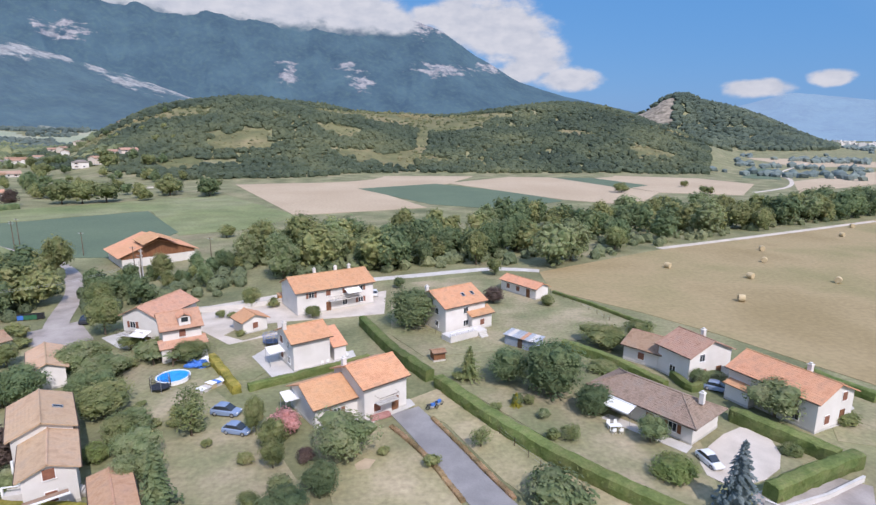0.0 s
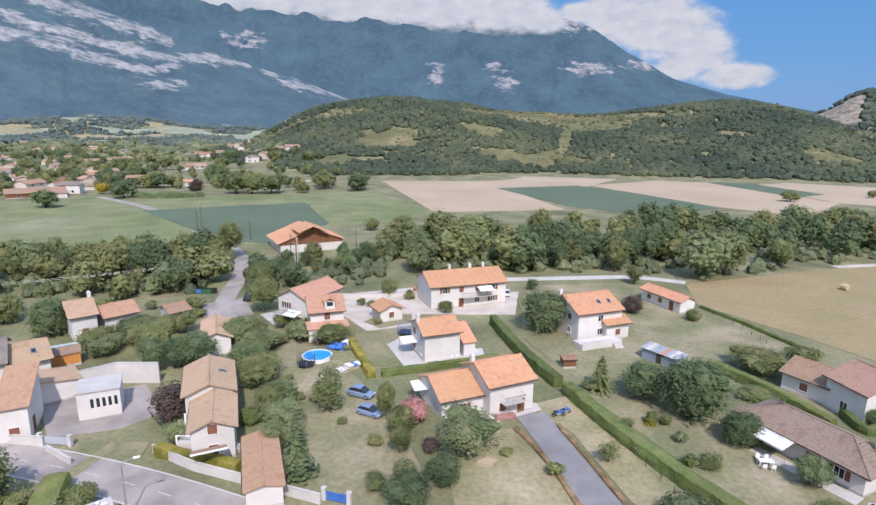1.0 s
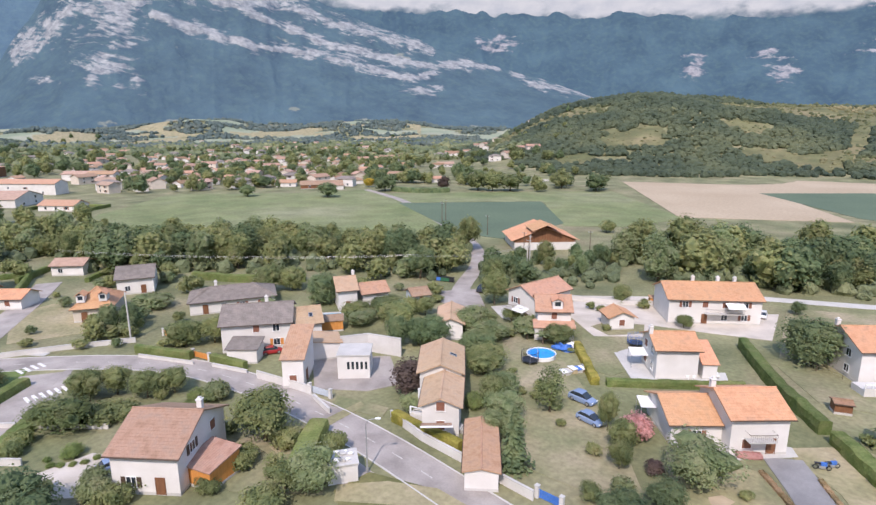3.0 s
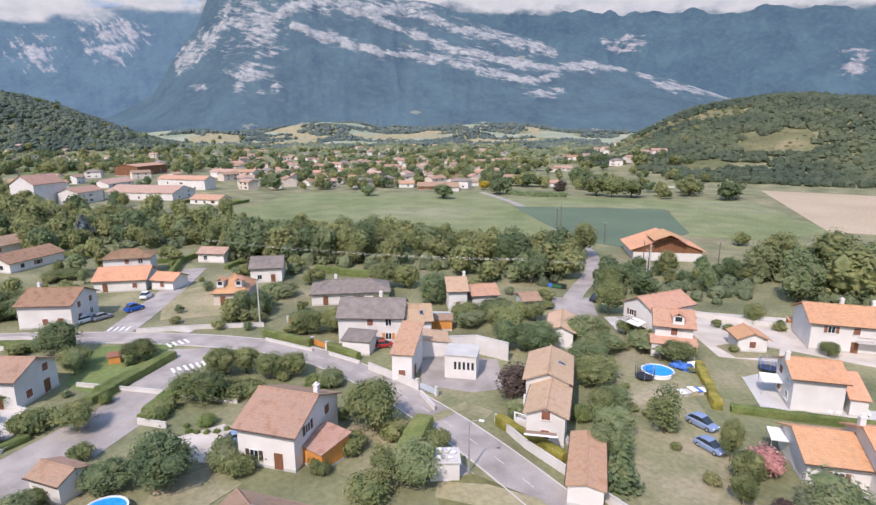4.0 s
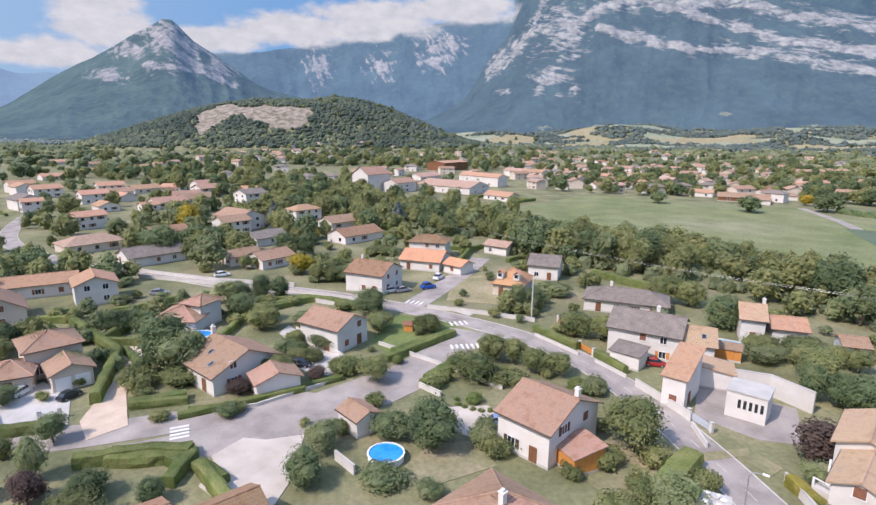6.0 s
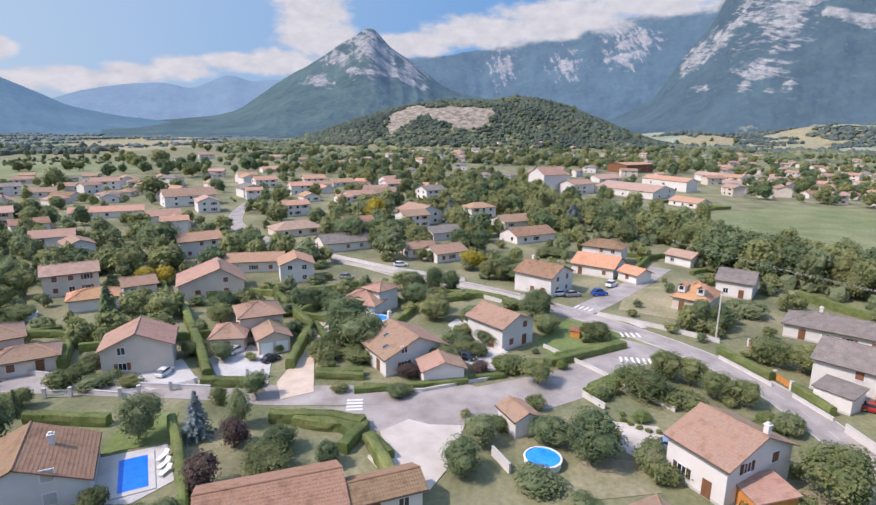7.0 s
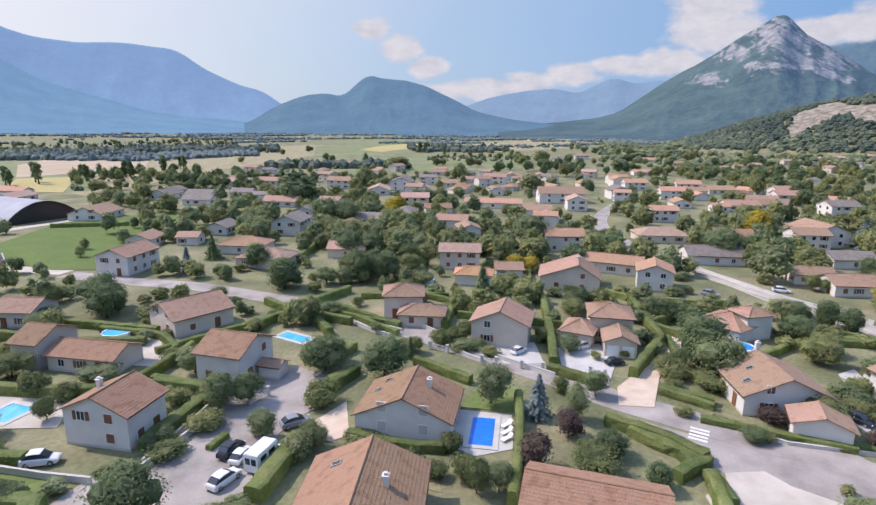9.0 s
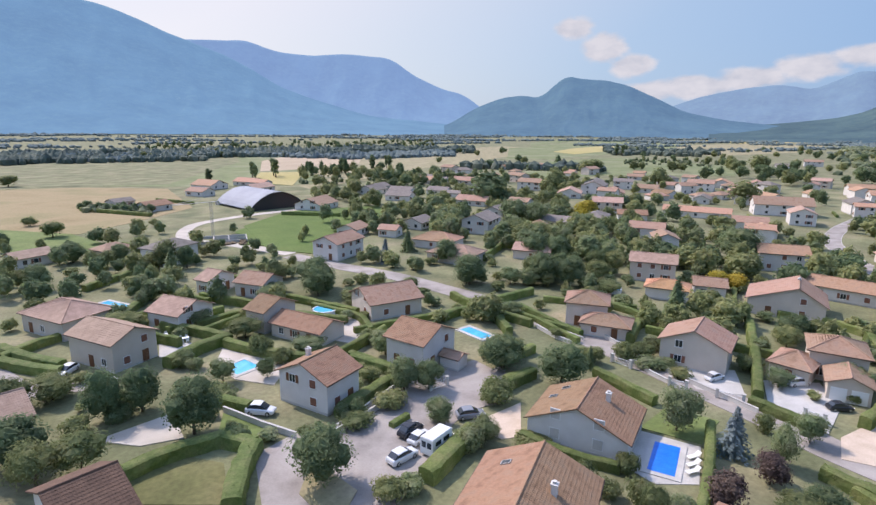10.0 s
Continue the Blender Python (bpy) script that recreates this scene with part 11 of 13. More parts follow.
hedge([(-65.9, -18.0), (-60.3, -19.4)], 1.5, 1.5, LEAF_HEDGE)
hedge([(-62.6, -16.2), (-55.8, -12.1)], 1.7, 1.5, LEAF_HEDGE)
hedge([(-91.2, 8.2), (-96.2, 15.1), (-102.0, 23.0)], 1.4, 1.5, LEAF_HEDGE)
hedge([(-80.7, -29.8), (-81.2, -22.0)], 1.2, 1.1, LEAF_HEDGE)
hedge([(-79.0, -106.6), (-67.4, -104.2)], 1.8, 1.6, LEAF_HEDGE)
hedge([(-65.8, -101.8), (-68.1, -89.6), (-71.5, -80.0)], 1.2, 1.0, LEAF_HEDGE)
hedge([(-57.8, -76.8), (-51.4, -75.8)], 1.6, 1.5, LEAF_HEDGE)
hedge([(-51.1, -68.6), (-45.9, -67.8)], 1.6, 1.5, LEAF_HEDGE)
hedge([(-59.7, -112.2), (-60.9, -100.4), (-65.3, -87.6)], 1.8, 1.4, LEAF_HEDGE)
hedge([(-39.1, -53.8), (-41.8, -47.6), (-45.6, -42.5)], 1.3, 1.2, LEAF_HEDGE)
hedge([(-120.1, -18.8), (-129.2, -5.5), (-124.6, 1.5)], 1.5, 1.2, LEAF_HEDGE)
hedge([(-82.5, 14.3), (-87.3, 18.9)], 1.2, 1.4, LEAF_HEDGE)
hedge([(27.6, -110.8), (22.0, -105.0), (17.6, -101.9)], 1.6, 1.8, LEAF_HEDGE)
hedge([(27.9, -112.1), (23.9, -117.0), (19.9, -120.2)], 1.6, 1.6, LEAF_HEDGE)
hedge([(2.2, -97.5), (-3.4, -102.7), (-8.7, -105.5)], 2.0, 2.0, LEAF_HEDGE)
hedge([(-7.7, -103.0), (-13.9, -95.0), (-19.4, -89.8)], 1.8, 1.6, LEAF_HEDGE)
hedge([(-20.2, -70.6), (-26.1, -74.0), (-31.2, -76.9)], 1.6, 1.7, LEAF_HEDGE)
hedge([(-26.5, -86.4), (-31.8, -78.4)], 1.8, 1.5, LEAF_HEDGE)
hedge([(-4.6, -80.4), (-8.3, -76.3)], 1.6, 1.6, LEAF_HEDGE)
hedge([(7.3, -66.4), (2.6, -68.4), (-3.9, -69.4)], 1.8, 1.8, LEAF_HEDGE)
hedge([(-3.9, -69.4), (-7.2, -66.0)], 1.8, 2.0, LEAF_HEDGE)
hedge([(-7.2, -66.0), (-4.9, -60.6), (-3.3, -55.0)], 2.0, 2.2, LEAF_HEDGE)
hedge([(1.9, -114.3), (-4.6, -122.0), (-9.3, -123.8)], 1.7, 1.4, LEAF_HEDGE)
hedge([(-21.0, -116.3), (-31.5, -105.6)], 1.6, 1.4, LEAF_HEDGE)
hedge([(11.9, -122.4), (6.2, -139.8)], 1.6, 1.4, LEAF_HEDGE)
hedge([(36.0, -307.0), (6.3, -275.8)], 1.8, 1.6, LEAF_HEDGE)
hedge([(-47.8, -257.5), (-71.0, -242.1)], 1.8, 1.6, LEAF_HEDGE)

# ---- garden walls and fences ----
garden_wall([(-162.4, -59.7), (-151.2, -37.1), (-140.9, -15.4), (-128.2, 4.7)], 0.9, 0.22)
garden_wall([(-120.1, 20.8), (-114.1, 31.7), (-107.2, 42.1)], 0.9, 0.22)
garden_wall([(-49.2, 51.5), (-42.1, 49.7), (-34.5, 49.0), (-24.8, 48.1)], 1.2, 0.22)
garden_wall([(-99.3, 39.2), (-88.5, 43.6)], 0.6, 0.22)
garden_wall([(-85.2, 45.2), (-78.1, 47.3)], 0.6, 0.22)
garden_wall([(-75.2, 47.3), (-63.7, 49.2)], 1.3, 0.22)
garden_wall([(-143.8, -10.5), (-151.5, -30.6), (-165.5, -55.2)], 0.9, 0.22)
garden_wall([(-125.2, 0.4), (-134.1, -12.1), (-140.5, -25.3)], 0.9, 0.22)
garden_wall([(-4.8, -78.0), (-9.1, -71.4), (-12.6, -66.6)], 0.9, 0.22)
garden_wall([(-16.5, -64.7), (-22.1, -67.6), (-28.9, -71.3)], 0.9, 0.22)
garden_wall([(36.3, 53.2), (37.5, 52.0), (43.9, 54.2), (50.5, 57.5)], 0.7, 0.22)
garden_wall([(-53.5, 117.5), (-43.4, 120.8), (-34.5, 126.1)], 1.2, 0.22)
garden_wall([(-73.2, -66.6), (-73.2, -54.2), (-73.9, -44.4)], 0.8, 0.22)
garden_wall([(-75.2, -82.5), (-73.6, -66.9)], 0.8, 0.22)
garden_wall([(-80.6, 12.7), (-76.8, 15.5)], 0.9, 0.22)
garden_wall([(-62.3, 48.4), (-57.0, 46.9)], 0.8, 0.22)
garden_wall([(-77.6, -20.5), (-78.3, -12.0), (-84.3, -1.5)], 0.5, 0.22)
garden_wall([(-62.7, -0.6), (-59.1, 1.6)], 1.3, 0.22)

# ---- pools ----
round_pool(-61.7, 5.6, 2.25, 1.0, WATER_BLUE, "round above-ground pool with clear blue water")
round_pool(-42.7, 83.7, 2.54, 0.7, WATER_BLUE, "round blue garden pool beside toys")
round_pool(-29.3, -114.4, 2.6, 1.0, AQUA, "round above-ground pool with turquoise water")
round_pool(-98.6, -100.3, 2.7, 1.0, WATER_BLUE, "round blue above-ground pool")
round_pool(-108.2, -26.3, 2.4, 1.0, WATER_BLUE, "round blue above-ground pool behind a house")
rect_pool(-52.6, -42.2, 125, 3.1, 6.9, COVER_BLUE, "rectangular pool under a bright blue cover", True)
rect_pool(-9.0, -92.6, 117, 4.3, 4.3, AQUA, "swimming pool with turquoise water and pale surround", False)
rect_pool(-53.1, -89.5, 104, 6.5, 2.6, AQUA, "swimming pool with pale surround", False)
rect_pool(13.0, -139.3, 128, 7.7, 3.8, AQUA, "swimming pool with pale surround", False)

# ---- street furniture, bales and small things ----
street_lamp(-42.8, 40.5, 6.9, 35)
concrete_pole(-108.7, 41.9, 9.8)
utility_pole(-72.1, 131.4, 10.2)
utility_pole(-113.1, 173.4, 7.8)
utility_pole(-65.3, 156.9, 9.5)
utility_pole(-146.6, 188.4, 8.8)
utility_pole(-194.0, 111.6, 7.0)
utility_pole(-141.1, 181.4, 9.4)
utility_pole(-146.0, 190.3, 9.4)
utility_pole(-187.2, 109.2, 7.0)
utility_pole(-220.6, -60.8, 11.0)
bale(69.9, 161.3, 130)
bale(113.2, 187.1, 74)
bale(103.7, 169.4, 58)
bale(88.3, 149.5, 121)
bale(74.1, 128.0, 168)
bale(110.0, 145.3, 48)
bale(160.8, 214.4, 116)
bale(180.5, 235.7, 78)
car(-29.9, 72.5, -10, "silverblue", "silver-blue estate car parked on the grass", 1.02, 1.05)
car(-26.6, 67.6, -13, "silverblue", "silver-blue hatchback parked on the grass", 0.95, 1.0)
car(-15.2, 131.7, 95, "white", "white car beside a long house", 1.0, 1.0)
car(44.7, 80.8, -33, "silverblue", "blue car under a carport roof", 1.0, 1.0)
car(34.0, 61.0, -77, "white", "white car with its bonnet open on gravel", 0.9, 1.0)
car(-23.3, -56.2, -162, "white", "white car parked in the cul-de-sac", 1.0, 1.0)
car(-26.6, -61.2, -155, "dark", "dark people carrier parked in the cul-de-sac", 0.95, 1.15)
car(-27.0, -59.2, -152, "white", "white car parked beside a van", 0.9, 1.0)
motorhome(-28.4, -56.4, -154, "white camper van with dark rear windows in the cul-de-sac")
car(-9.5, -75.2, 148, "white", "white off-road car in a driveway", 1.0, 1.15)
car(11.2, -94.9, -150, "white", "white car in a lane", 0.9, 1.0)
car(-85.8, -39.9, 151, "dark", "dark car in front of a garage", 0.85, 1.0)
car(-78.0, -54.7, 179, "white", "white small car on a forecourt", 0.85, 1.0)
car(-88.4, -47.6, 165, "white", "white car beside a house entrance", 0.95, 1.0)
car(-91.9, -6.3, 69, "dark", "dark car parked beside a house", 0.95, 1.0)
car(-35.9, -61.5, 167, "grey", "dark grey car beside a trailer", 1.0, 1.0)
car(-136.0, 23.7, 110, "blue", "bright blue van parked in a street", 1.0, 1.25)
car(-134.4, 13.9, 114, "white", "white car parked by a wall", 1.0, 1.0)
car(-134.2, 17.0, 111, "grey", "grey car parked by a wall", 1.0, 1.0)
car(-144.9, 28.2, 143, "white", "white van parked in a street", 1.0, 1.2)
car(-67.4, 22.2, 81, "silverblue", "small blue car in a yard", 0.9, 1.0)
car(-82.0, 55.0, 61, "red", "red car in a driveway", 0.9, 1.0)
car(-73.5, 110.7, 102, "dark", "dark car on the lane", 1.0, 1.1)
car(-140.8, -42.5, 95, "grey", "grey car beside the main road", 1.0, 1.0)
car(-156.8, -30.7, 111, "white", "white car in a drive", 1.0, 1.0)
trampoline(-43.0, 80.1)
slide(-38.2, 67.1, -32)
white_cabin(-44.6, 38.2, 52)
tarp_heap(-41.0, 89.2, TARP, "heap of garden things under blue tarpaulins", 3.2)
tarp_heap(-40.2, 90.9, CANVAS, "white parasol lying beside garden things", 1.6)
covered_stack(-35.5, 81.1, 63)
awning(-27.6, 90.5, 32, 3.4, 2.8, CANVAS, "white sail awning over a terrace")
awning(-20.7, 73.4, 32, 2.6, 2.8, CANVAS, "white awning beside a house")
awning(26.7, 72.6, -51, 5.0, 3.0, CANVAS, "white awning along a bungalow")
box_building(-64.0, 58.7, 40)
garden_wall([(-71.7, 62.3), (-68.8, 66.5), (-62.4, 68.3)], 3.4, 0.3, label="tall white boundary wall of a yard")
hangar(-44.0, -295.0, 20)
crane(-14.7, -214.4, 13)
building_site(-17.5, -207.5, -5)
metal_shed(16.8, 98.8, -40)
play_hut(-106.3, 14.6, 71)
zebra(-74.5, -21.6, -70.8, -20.7)
zebra(-96.0, 20.9, -95.8, 27.9)
zebra(-108.7, 23.4, -109.1, 27.8)
zebra(-126.2, 16.6, -123.6, 20.5)
sun_lounger(-56.0, -40.7, 174)
sun_lounger(-54.6, -39.6, 174)
sun_lounger(-53.3, -38.6, 174)
garden_table(2.7, -112.8, 3)
garden_table(-0.9, -109.2, 5)
garden_table(24.7, 68.7, 4)
gate(-69.6, -56.4, -70.8, -54.2)
gate(-72.8, -50.3, -74.6, -47.2)
gate(-78.9, -40.8, -79.5, -38.5)
gate(-34.3, -71.1, -37.5, -71.7)
gate(-45.8, 55.2, -42.7, 54.7)
gate(-67.8, -67.3, -68.7, -63.8)
gate(-91.7, 45.3, -87.7, 46.1, WOOD_ORANGE, "orange wooden gate between white pillars")
gate(-106.1, 47.0, -101.9, 49.0, WOOD_ORANGE, "orange wooden gate between white pillars")
gate(-64.4, 49.4, -60.3, 50.0, RENDER_BLUE, "faded blue metal gate between white pillars")
front_terrace(-43.6, 54.5, 15)

# ---- hedges between the plots ----
plot_hedge((-213.1, -204.4), (-193.7, -223.3), 2.1)
plot_hedge((-193.7, -223.3), (-176.8, -206.0), 1.4)
plot_hedge((-176.8, -206.0), (-196.1, -187.1), 1.9)
plot_hedge((-196.1, -187.1), (-213.1, -204.4), 2.0)
plot_hedge((-219.5, -164.8), (-200.4, -149.8), 1.3)
plot_hedge((-217.4, -128.2), (-236.5, -143.1), 1.9)
plot_hedge((-250.1, -160.3), (-230.9, -145.4), 1.3)
plot_hedge((-230.9, -145.4), (-246.8, -124.8), 1.7)
plot_hedge((-246.8, -124.8), (-266.1, -139.7), 1.8)
plot_hedge((-266.1, -139.7), (-250.1, -160.3), 1.8)
plot_hedge((-205.8, -147.5), (-186.8, -132.9), 1.5)
plot_hedge((-186.8, -132.9), (-201.4, -113.9), 1.8)
plot_hedge((-201.4, -113.9), (-220.4, -128.5), 1.7)
plot_hedge((-177.9, -96.4), (-161.0, -113.5), 1.6)
plot_hedge((-161.0, -113.5), (-144.6, -97.4), 2.0)
plot_hedge((-144.6, -97.4), (-161.4, -80.3), 1.9)
plot_hedge((-161.4, -80.3), (-177.9, -96.4), 2.0)
plot_hedge((-155.8, -128.5), (-173.1, -141.8), 1.7)
plot_hedge((-157.5, -151.6), (-137.5, -137.3), 1.7)
plot_hedge((-137.5, -137.3), (-151.9, -117.0), 1.7)
plot_hedge((-151.9, -117.0), (-171.9, -131.3), 1.8)
plot_hedge((-171.9, -131.3), (-157.5, -151.6), 1.9)
plot_hedge((-161.4, -178.7), (-149.2, -197.6), 1.7)
plot_hedge((-129.4, -185.0), (-141.6, -166.0), 1.9)
plot_hedge((-141.6, -166.0), (-161.4, -178.7), 2.0)
plot_hedge((-117.9, -119.3), (-103.1, -106.2), 1.4)
plot_hedge((-103.1, -106.2), (-117.1, -90.3), 1.6)
plot_hedge((-121.6, -88.7), (-109.1, -104.6), 2.0)
plot_hedge((-106.7, -77.0), (-121.6, -88.7), 1.9)
plot_hedge((-132.8, -86.3), (-118.9, -102.0), 1.8)
plot_hedge((-118.9, -102.0), (-105.2, -89.9), 1.9)
plot_hedge((-119.1, -74.2), (-132.8, -86.3), 2.0)
plot_hedge((-158.4, -71.5), (-145.9, -91.1), 1.8)
plot_hedge((-145.9, -91.1), (-126.3, -78.6), 1.8)
plot_hedge((-126.3, -78.6), (-138.8, -59.0), 1.4)
plot_hedge((-132.3, -67.1), (-120.2, -56.1), 1.6)
plot_hedge((-131.0, -44.2), (-143.1, -55.2), 2.0)
plot_hedge((-259.6, -95.7), (-243.5, -113.5), 1.9)
plot_hedge((-229.8, -101.1), (-245.8, -83.3), 1.3)
plot_hedge((-301.4, -125.9), (-280.9, -110.4), 2.0)
plot_hedge((-179.6, -83.9), (-200.2, -59.2), 1.4)
plot_hedge((-200.2, -59.2), (-220.6, -76.2), 1.4)
plot_hedge((-195.3, -51.1), (-179.9, -72.0), 1.7)
plot_hedge((-161.8, -58.7), (-177.2, -37.7), 1.8)
plot_hedge((-343.1, -72.4), (-323.7, -92.5), 2.0)
plot_hedge((-323.7, -92.5), (-308.3, -77.6), 1.6)
plot_hedge((-308.3, -77.6), (-327.8, -57.5), 1.3)
plot_hedge((-327.8, -57.5), (-343.1, -72.4), 1.4)
plot_hedge((-310.7, -102.6), (-292.6, -87.5), 2.1)
plot_hedge((-292.6, -87.5), (-309.8, -66.9), 1.7)
plot_hedge((-240.4, -35.8), (-225.1, -54.9), 2.0)
plot_hedge((-210.0, -42.7), (-225.3, -23.7), 1.3)
plot_hedge((-225.3, -23.7), (-240.4, -35.8), 1.3)
plot_hedge((-255.3, -28.0), (-240.3, -17.4), 1.7)
plot_hedge((-254.3, 2.4), (-269.3, -8.2), 1.3)
plot_hedge((-252.2, 9.8), (-235.3, -15.1), 2.0)
plot_hedge((-218.5, -3.7), (-235.4, 21.3), 2.0)
plot_hedge((-235.4, 21.3), (-252.2, 9.8), 1.4)
plot_hedge((-188.3, 1.9), (-206.4, 26.1), 1.6)
plot_hedge((-206.4, 26.1), (-222.3, 14.3), 1.2)
plot_hedge((-220.0, -23.0), (-204.4, -41.4), 1.6)
plot_hedge((-185.8, -25.6), (-201.3, -7.2), 1.5)
plot_hedge((-187.3, -24.9), (-175.0, -42.1), 2.0)
plot_hedge((-170.6, -13.0), (-187.3, -24.9), 1.4)
plot_hedge((-167.8, -3.5), (-184.3, -17.8), 2.0)
plot_hedge((-201.8, -65.1), (-217.3, -44.2), 1.5)
plot_hedge((-217.3, -44.2), (-234.7, -57.0), 1.3)
plot_hedge((-298.8, -104.5), (-280.3, -90.7), 1.6)
plot_hedge((-292.3, -74.5), (-310.8, -88.3), 1.9)
plot_hedge((-175.2, 68.4), (-188.1, 56.5), 1.6)
plot_hedge((-188.1, 56.5), (-174.0, 41.2), 1.7)
plot_hedge((-161.1, 53.2), (-175.2, 68.4), 1.3)
plot_hedge((-243.7, -164.5), (-219.7, -199.8), 1.7)
plot_hedge((-202.0, -187.8), (-226.1, -152.5), 1.3)
plot_hedge((-226.1, -152.5), (-243.7, -164.5), 1.5)
plot_hedge((-311.6, 118.6), (-338.4, 101.2), 1.3)
plot_hedge((-338.4, 101.2), (-326.2, 82.3), 1.7)
plot_hedge((-299.3, 99.7), (-311.6, 118.6), 1.7)
plot_hedge((2.3, -314.7), (23.3, -297.7), 1.9)
plot_hedge((7.3, -277.9), (-13.7, -294.9), 1.9)
plot_hedge((-68.8, -294.2), (-47.3, -272.4), 1.9)
plot_hedge((-67.2, -252.7), (-88.7, -274.4), 1.5)
plot_hedge((-43.4, -150.1), (-65.0, -165.8), 2.1)
plot_hedge((-63.3, -181.9), (-79.8, -198.7), 1.5)
plot_hedge((-79.8, -198.7), (-63.0, -215.3), 1.3)
plot_hedge((-87.5, -190.1), (-74.0, -203.4), 1.7)
plot_hedge((-95.7, -218.2), (-76.3, -203.7), 1.3)
plot_hedge((-87.7, -188.4), (-107.1, -202.8), 1.6)
plot_hedge((-107.1, -202.8), (-95.7, -218.2), 2.0)
plot_hedge((-65.5, -172.5), (-83.2, -149.4), 1.4)
plot_hedge((-63.5, -151.6), (-78.1, -129.4), 2.0)
plot_hedge((-114.8, -206.3), (-127.6, -186.9), 1.3)
plot_hedge((-127.6, -186.9), (-146.2, -199.2), 1.9)
plot_hedge((-146.2, -199.2), (-133.3, -218.6), 1.4)
plot_hedge((-147.6, -272.6), (-128.9, -258.9), 1.8)
plot_hedge((-119.3, -136.1), (-102.2, -155.6), 1.5)
plot_hedge((-102.2, -155.6), (-86.1, -141.5), 2.1)
plot_hedge((-86.1, -141.5), (-103.2, -122.0), 1.5)
plot_hedge((-103.2, -122.0), (-119.3, -136.1), 1.4)
plot_hedge((-101.8, -288.4), (-119.5, -270.4), 2.1)
plot_hedge((-207.1, -121.8), (-195.5, -139.1), 1.2)
plot_hedge((-178.1, -127.5), (-189.7, -110.2), 1.2)
plot_hedge((-189.7, -110.2), (-207.1, -121.8), 2.0)
plot_hedge((-192.9, -74.1), (-170.1, -59.2), 1.3)
plot_hedge((-208.3, -50.4), (-192.9, -74.1), 1.4)
plot_hedge((-237.8, -17.7), (-258.4, -37.0), 1.8)
plot_hedge((-258.4, -37.0), (-238.2, -58.6), 1.3)
plot_hedge((-262.6, 7.9), (-240.1, -15.5), 1.3)
plot_hedge((-225.7, -1.7), (-248.1, 21.7), 1.5)
plot_hedge((-213.9, -8.2), (-197.2, 4.0), 1.3)
plot_hedge((-197.2, 4.0), (-215.5, 29.1), 2.1)
plot_hedge((-215.5, 29.1), (-232.2, 16.8), 1.8)
plot_hedge((-131.5, -75.2), (-150.5, -49.2), 1.3)
plot_hedge((-137.9, -94.6), (-115.5, -78.5), 1.7)
plot_hedge((-131.0, -57.1), (-153.4, -73.2), 1.6)
plot_hedge((-153.4, -73.2), (-137.9, -94.6), 1.3)
plot_hedge((-166.6, -280.7), (-151.9, -299.2), 1.7)
plot_hedge((-137.5, -287.7), (-152.2, -269.2), 1.2)
plot_hedge((-308.5, -137.1), (-295.7, -155.7), 1.4)
plot_hedge((-295.7, -155.7), (-282.5, -146.6), 1.2)
plot_hedge((1.3, -192.2), (13.9, -209.4), 1.8)
plot_hedge((52.1, -193.1), (41.1, -178.5), 1.9)
plot_hedge((41.1, -178.5), (21.8, -193.1), 1.4)
plot_hedge((18.3, -331.5), (35.6, -318.4), 1.3)
plot_hedge((35.6, -318.4), (22.4, -301.0), 1.3)
plot_hedge((3.9, -332.6), (29.2, -312.8), 1.5)
plot_hedge((29.2, -312.8), (11.9, -290.8), 1.2)
plot_hedge((11.9, -290.8), (-13.3, -310.6), 1.8)
plot_hedge((-13.3, -310.6), (3.9, -332.6), 1.7)
plot_hedge((-113.6, -204.4), (-91.4, -187.3), 1.4)
plot_hedge((-91.4, -187.3), (-108.1, -165.6), 1.8)
plot_hedge((-108.1, -165.6), (-130.3, -182.6), 2.1)
plot_hedge((-130.3, -182.6), (-113.6, -204.4), 2.1)
plot_hedge((-89.8, -2.2), (-104.8, -14.3), 1.8)
plot_hedge((-93.4, -3.0), (-86.8, -21.2), 1.6)
plot_hedge((-101.0, -15.1), (-87.5, -0.7), 1.8)
plot_hedge((-107.9, -43.3), (-103.2, -22.8), 1.6)
plot_hedge((-103.2, -22.8), (-123.7, -18.1), 1.5)
plot_hedge((-128.4, -38.6), (-107.9, -43.3), 2.0)
plot_hedge((-113.5, -38.8), (-105.7, -26.3), 1.9)
plot_hedge((-122.3, 12.8), (-142.0, 26.6), 1.9)
plot_hedge((-142.0, 26.6), (-155.5, 7.4), 2.0)
plot_hedge((-156.1, 11.7), (-144.8, 32.1), 1.4)
plot_hedge((-151.9, 22.0), (-138.6, 32.7), 1.5)
plot_hedge((-138.6, 32.7), (-151.7, 48.8), 1.3)
plot_hedge((-165.0, 38.1), (-151.9, 22.0), 1.5)
plot_hedge((-169.2, 15.8), (-159.6, 37.2), 1.7)
plot_hedge((-159.6, 37.2), (-179.8, 46.2), 2.0)
plot_hedge((-179.8, 46.2), (-189.4, 24.8), 1.4)
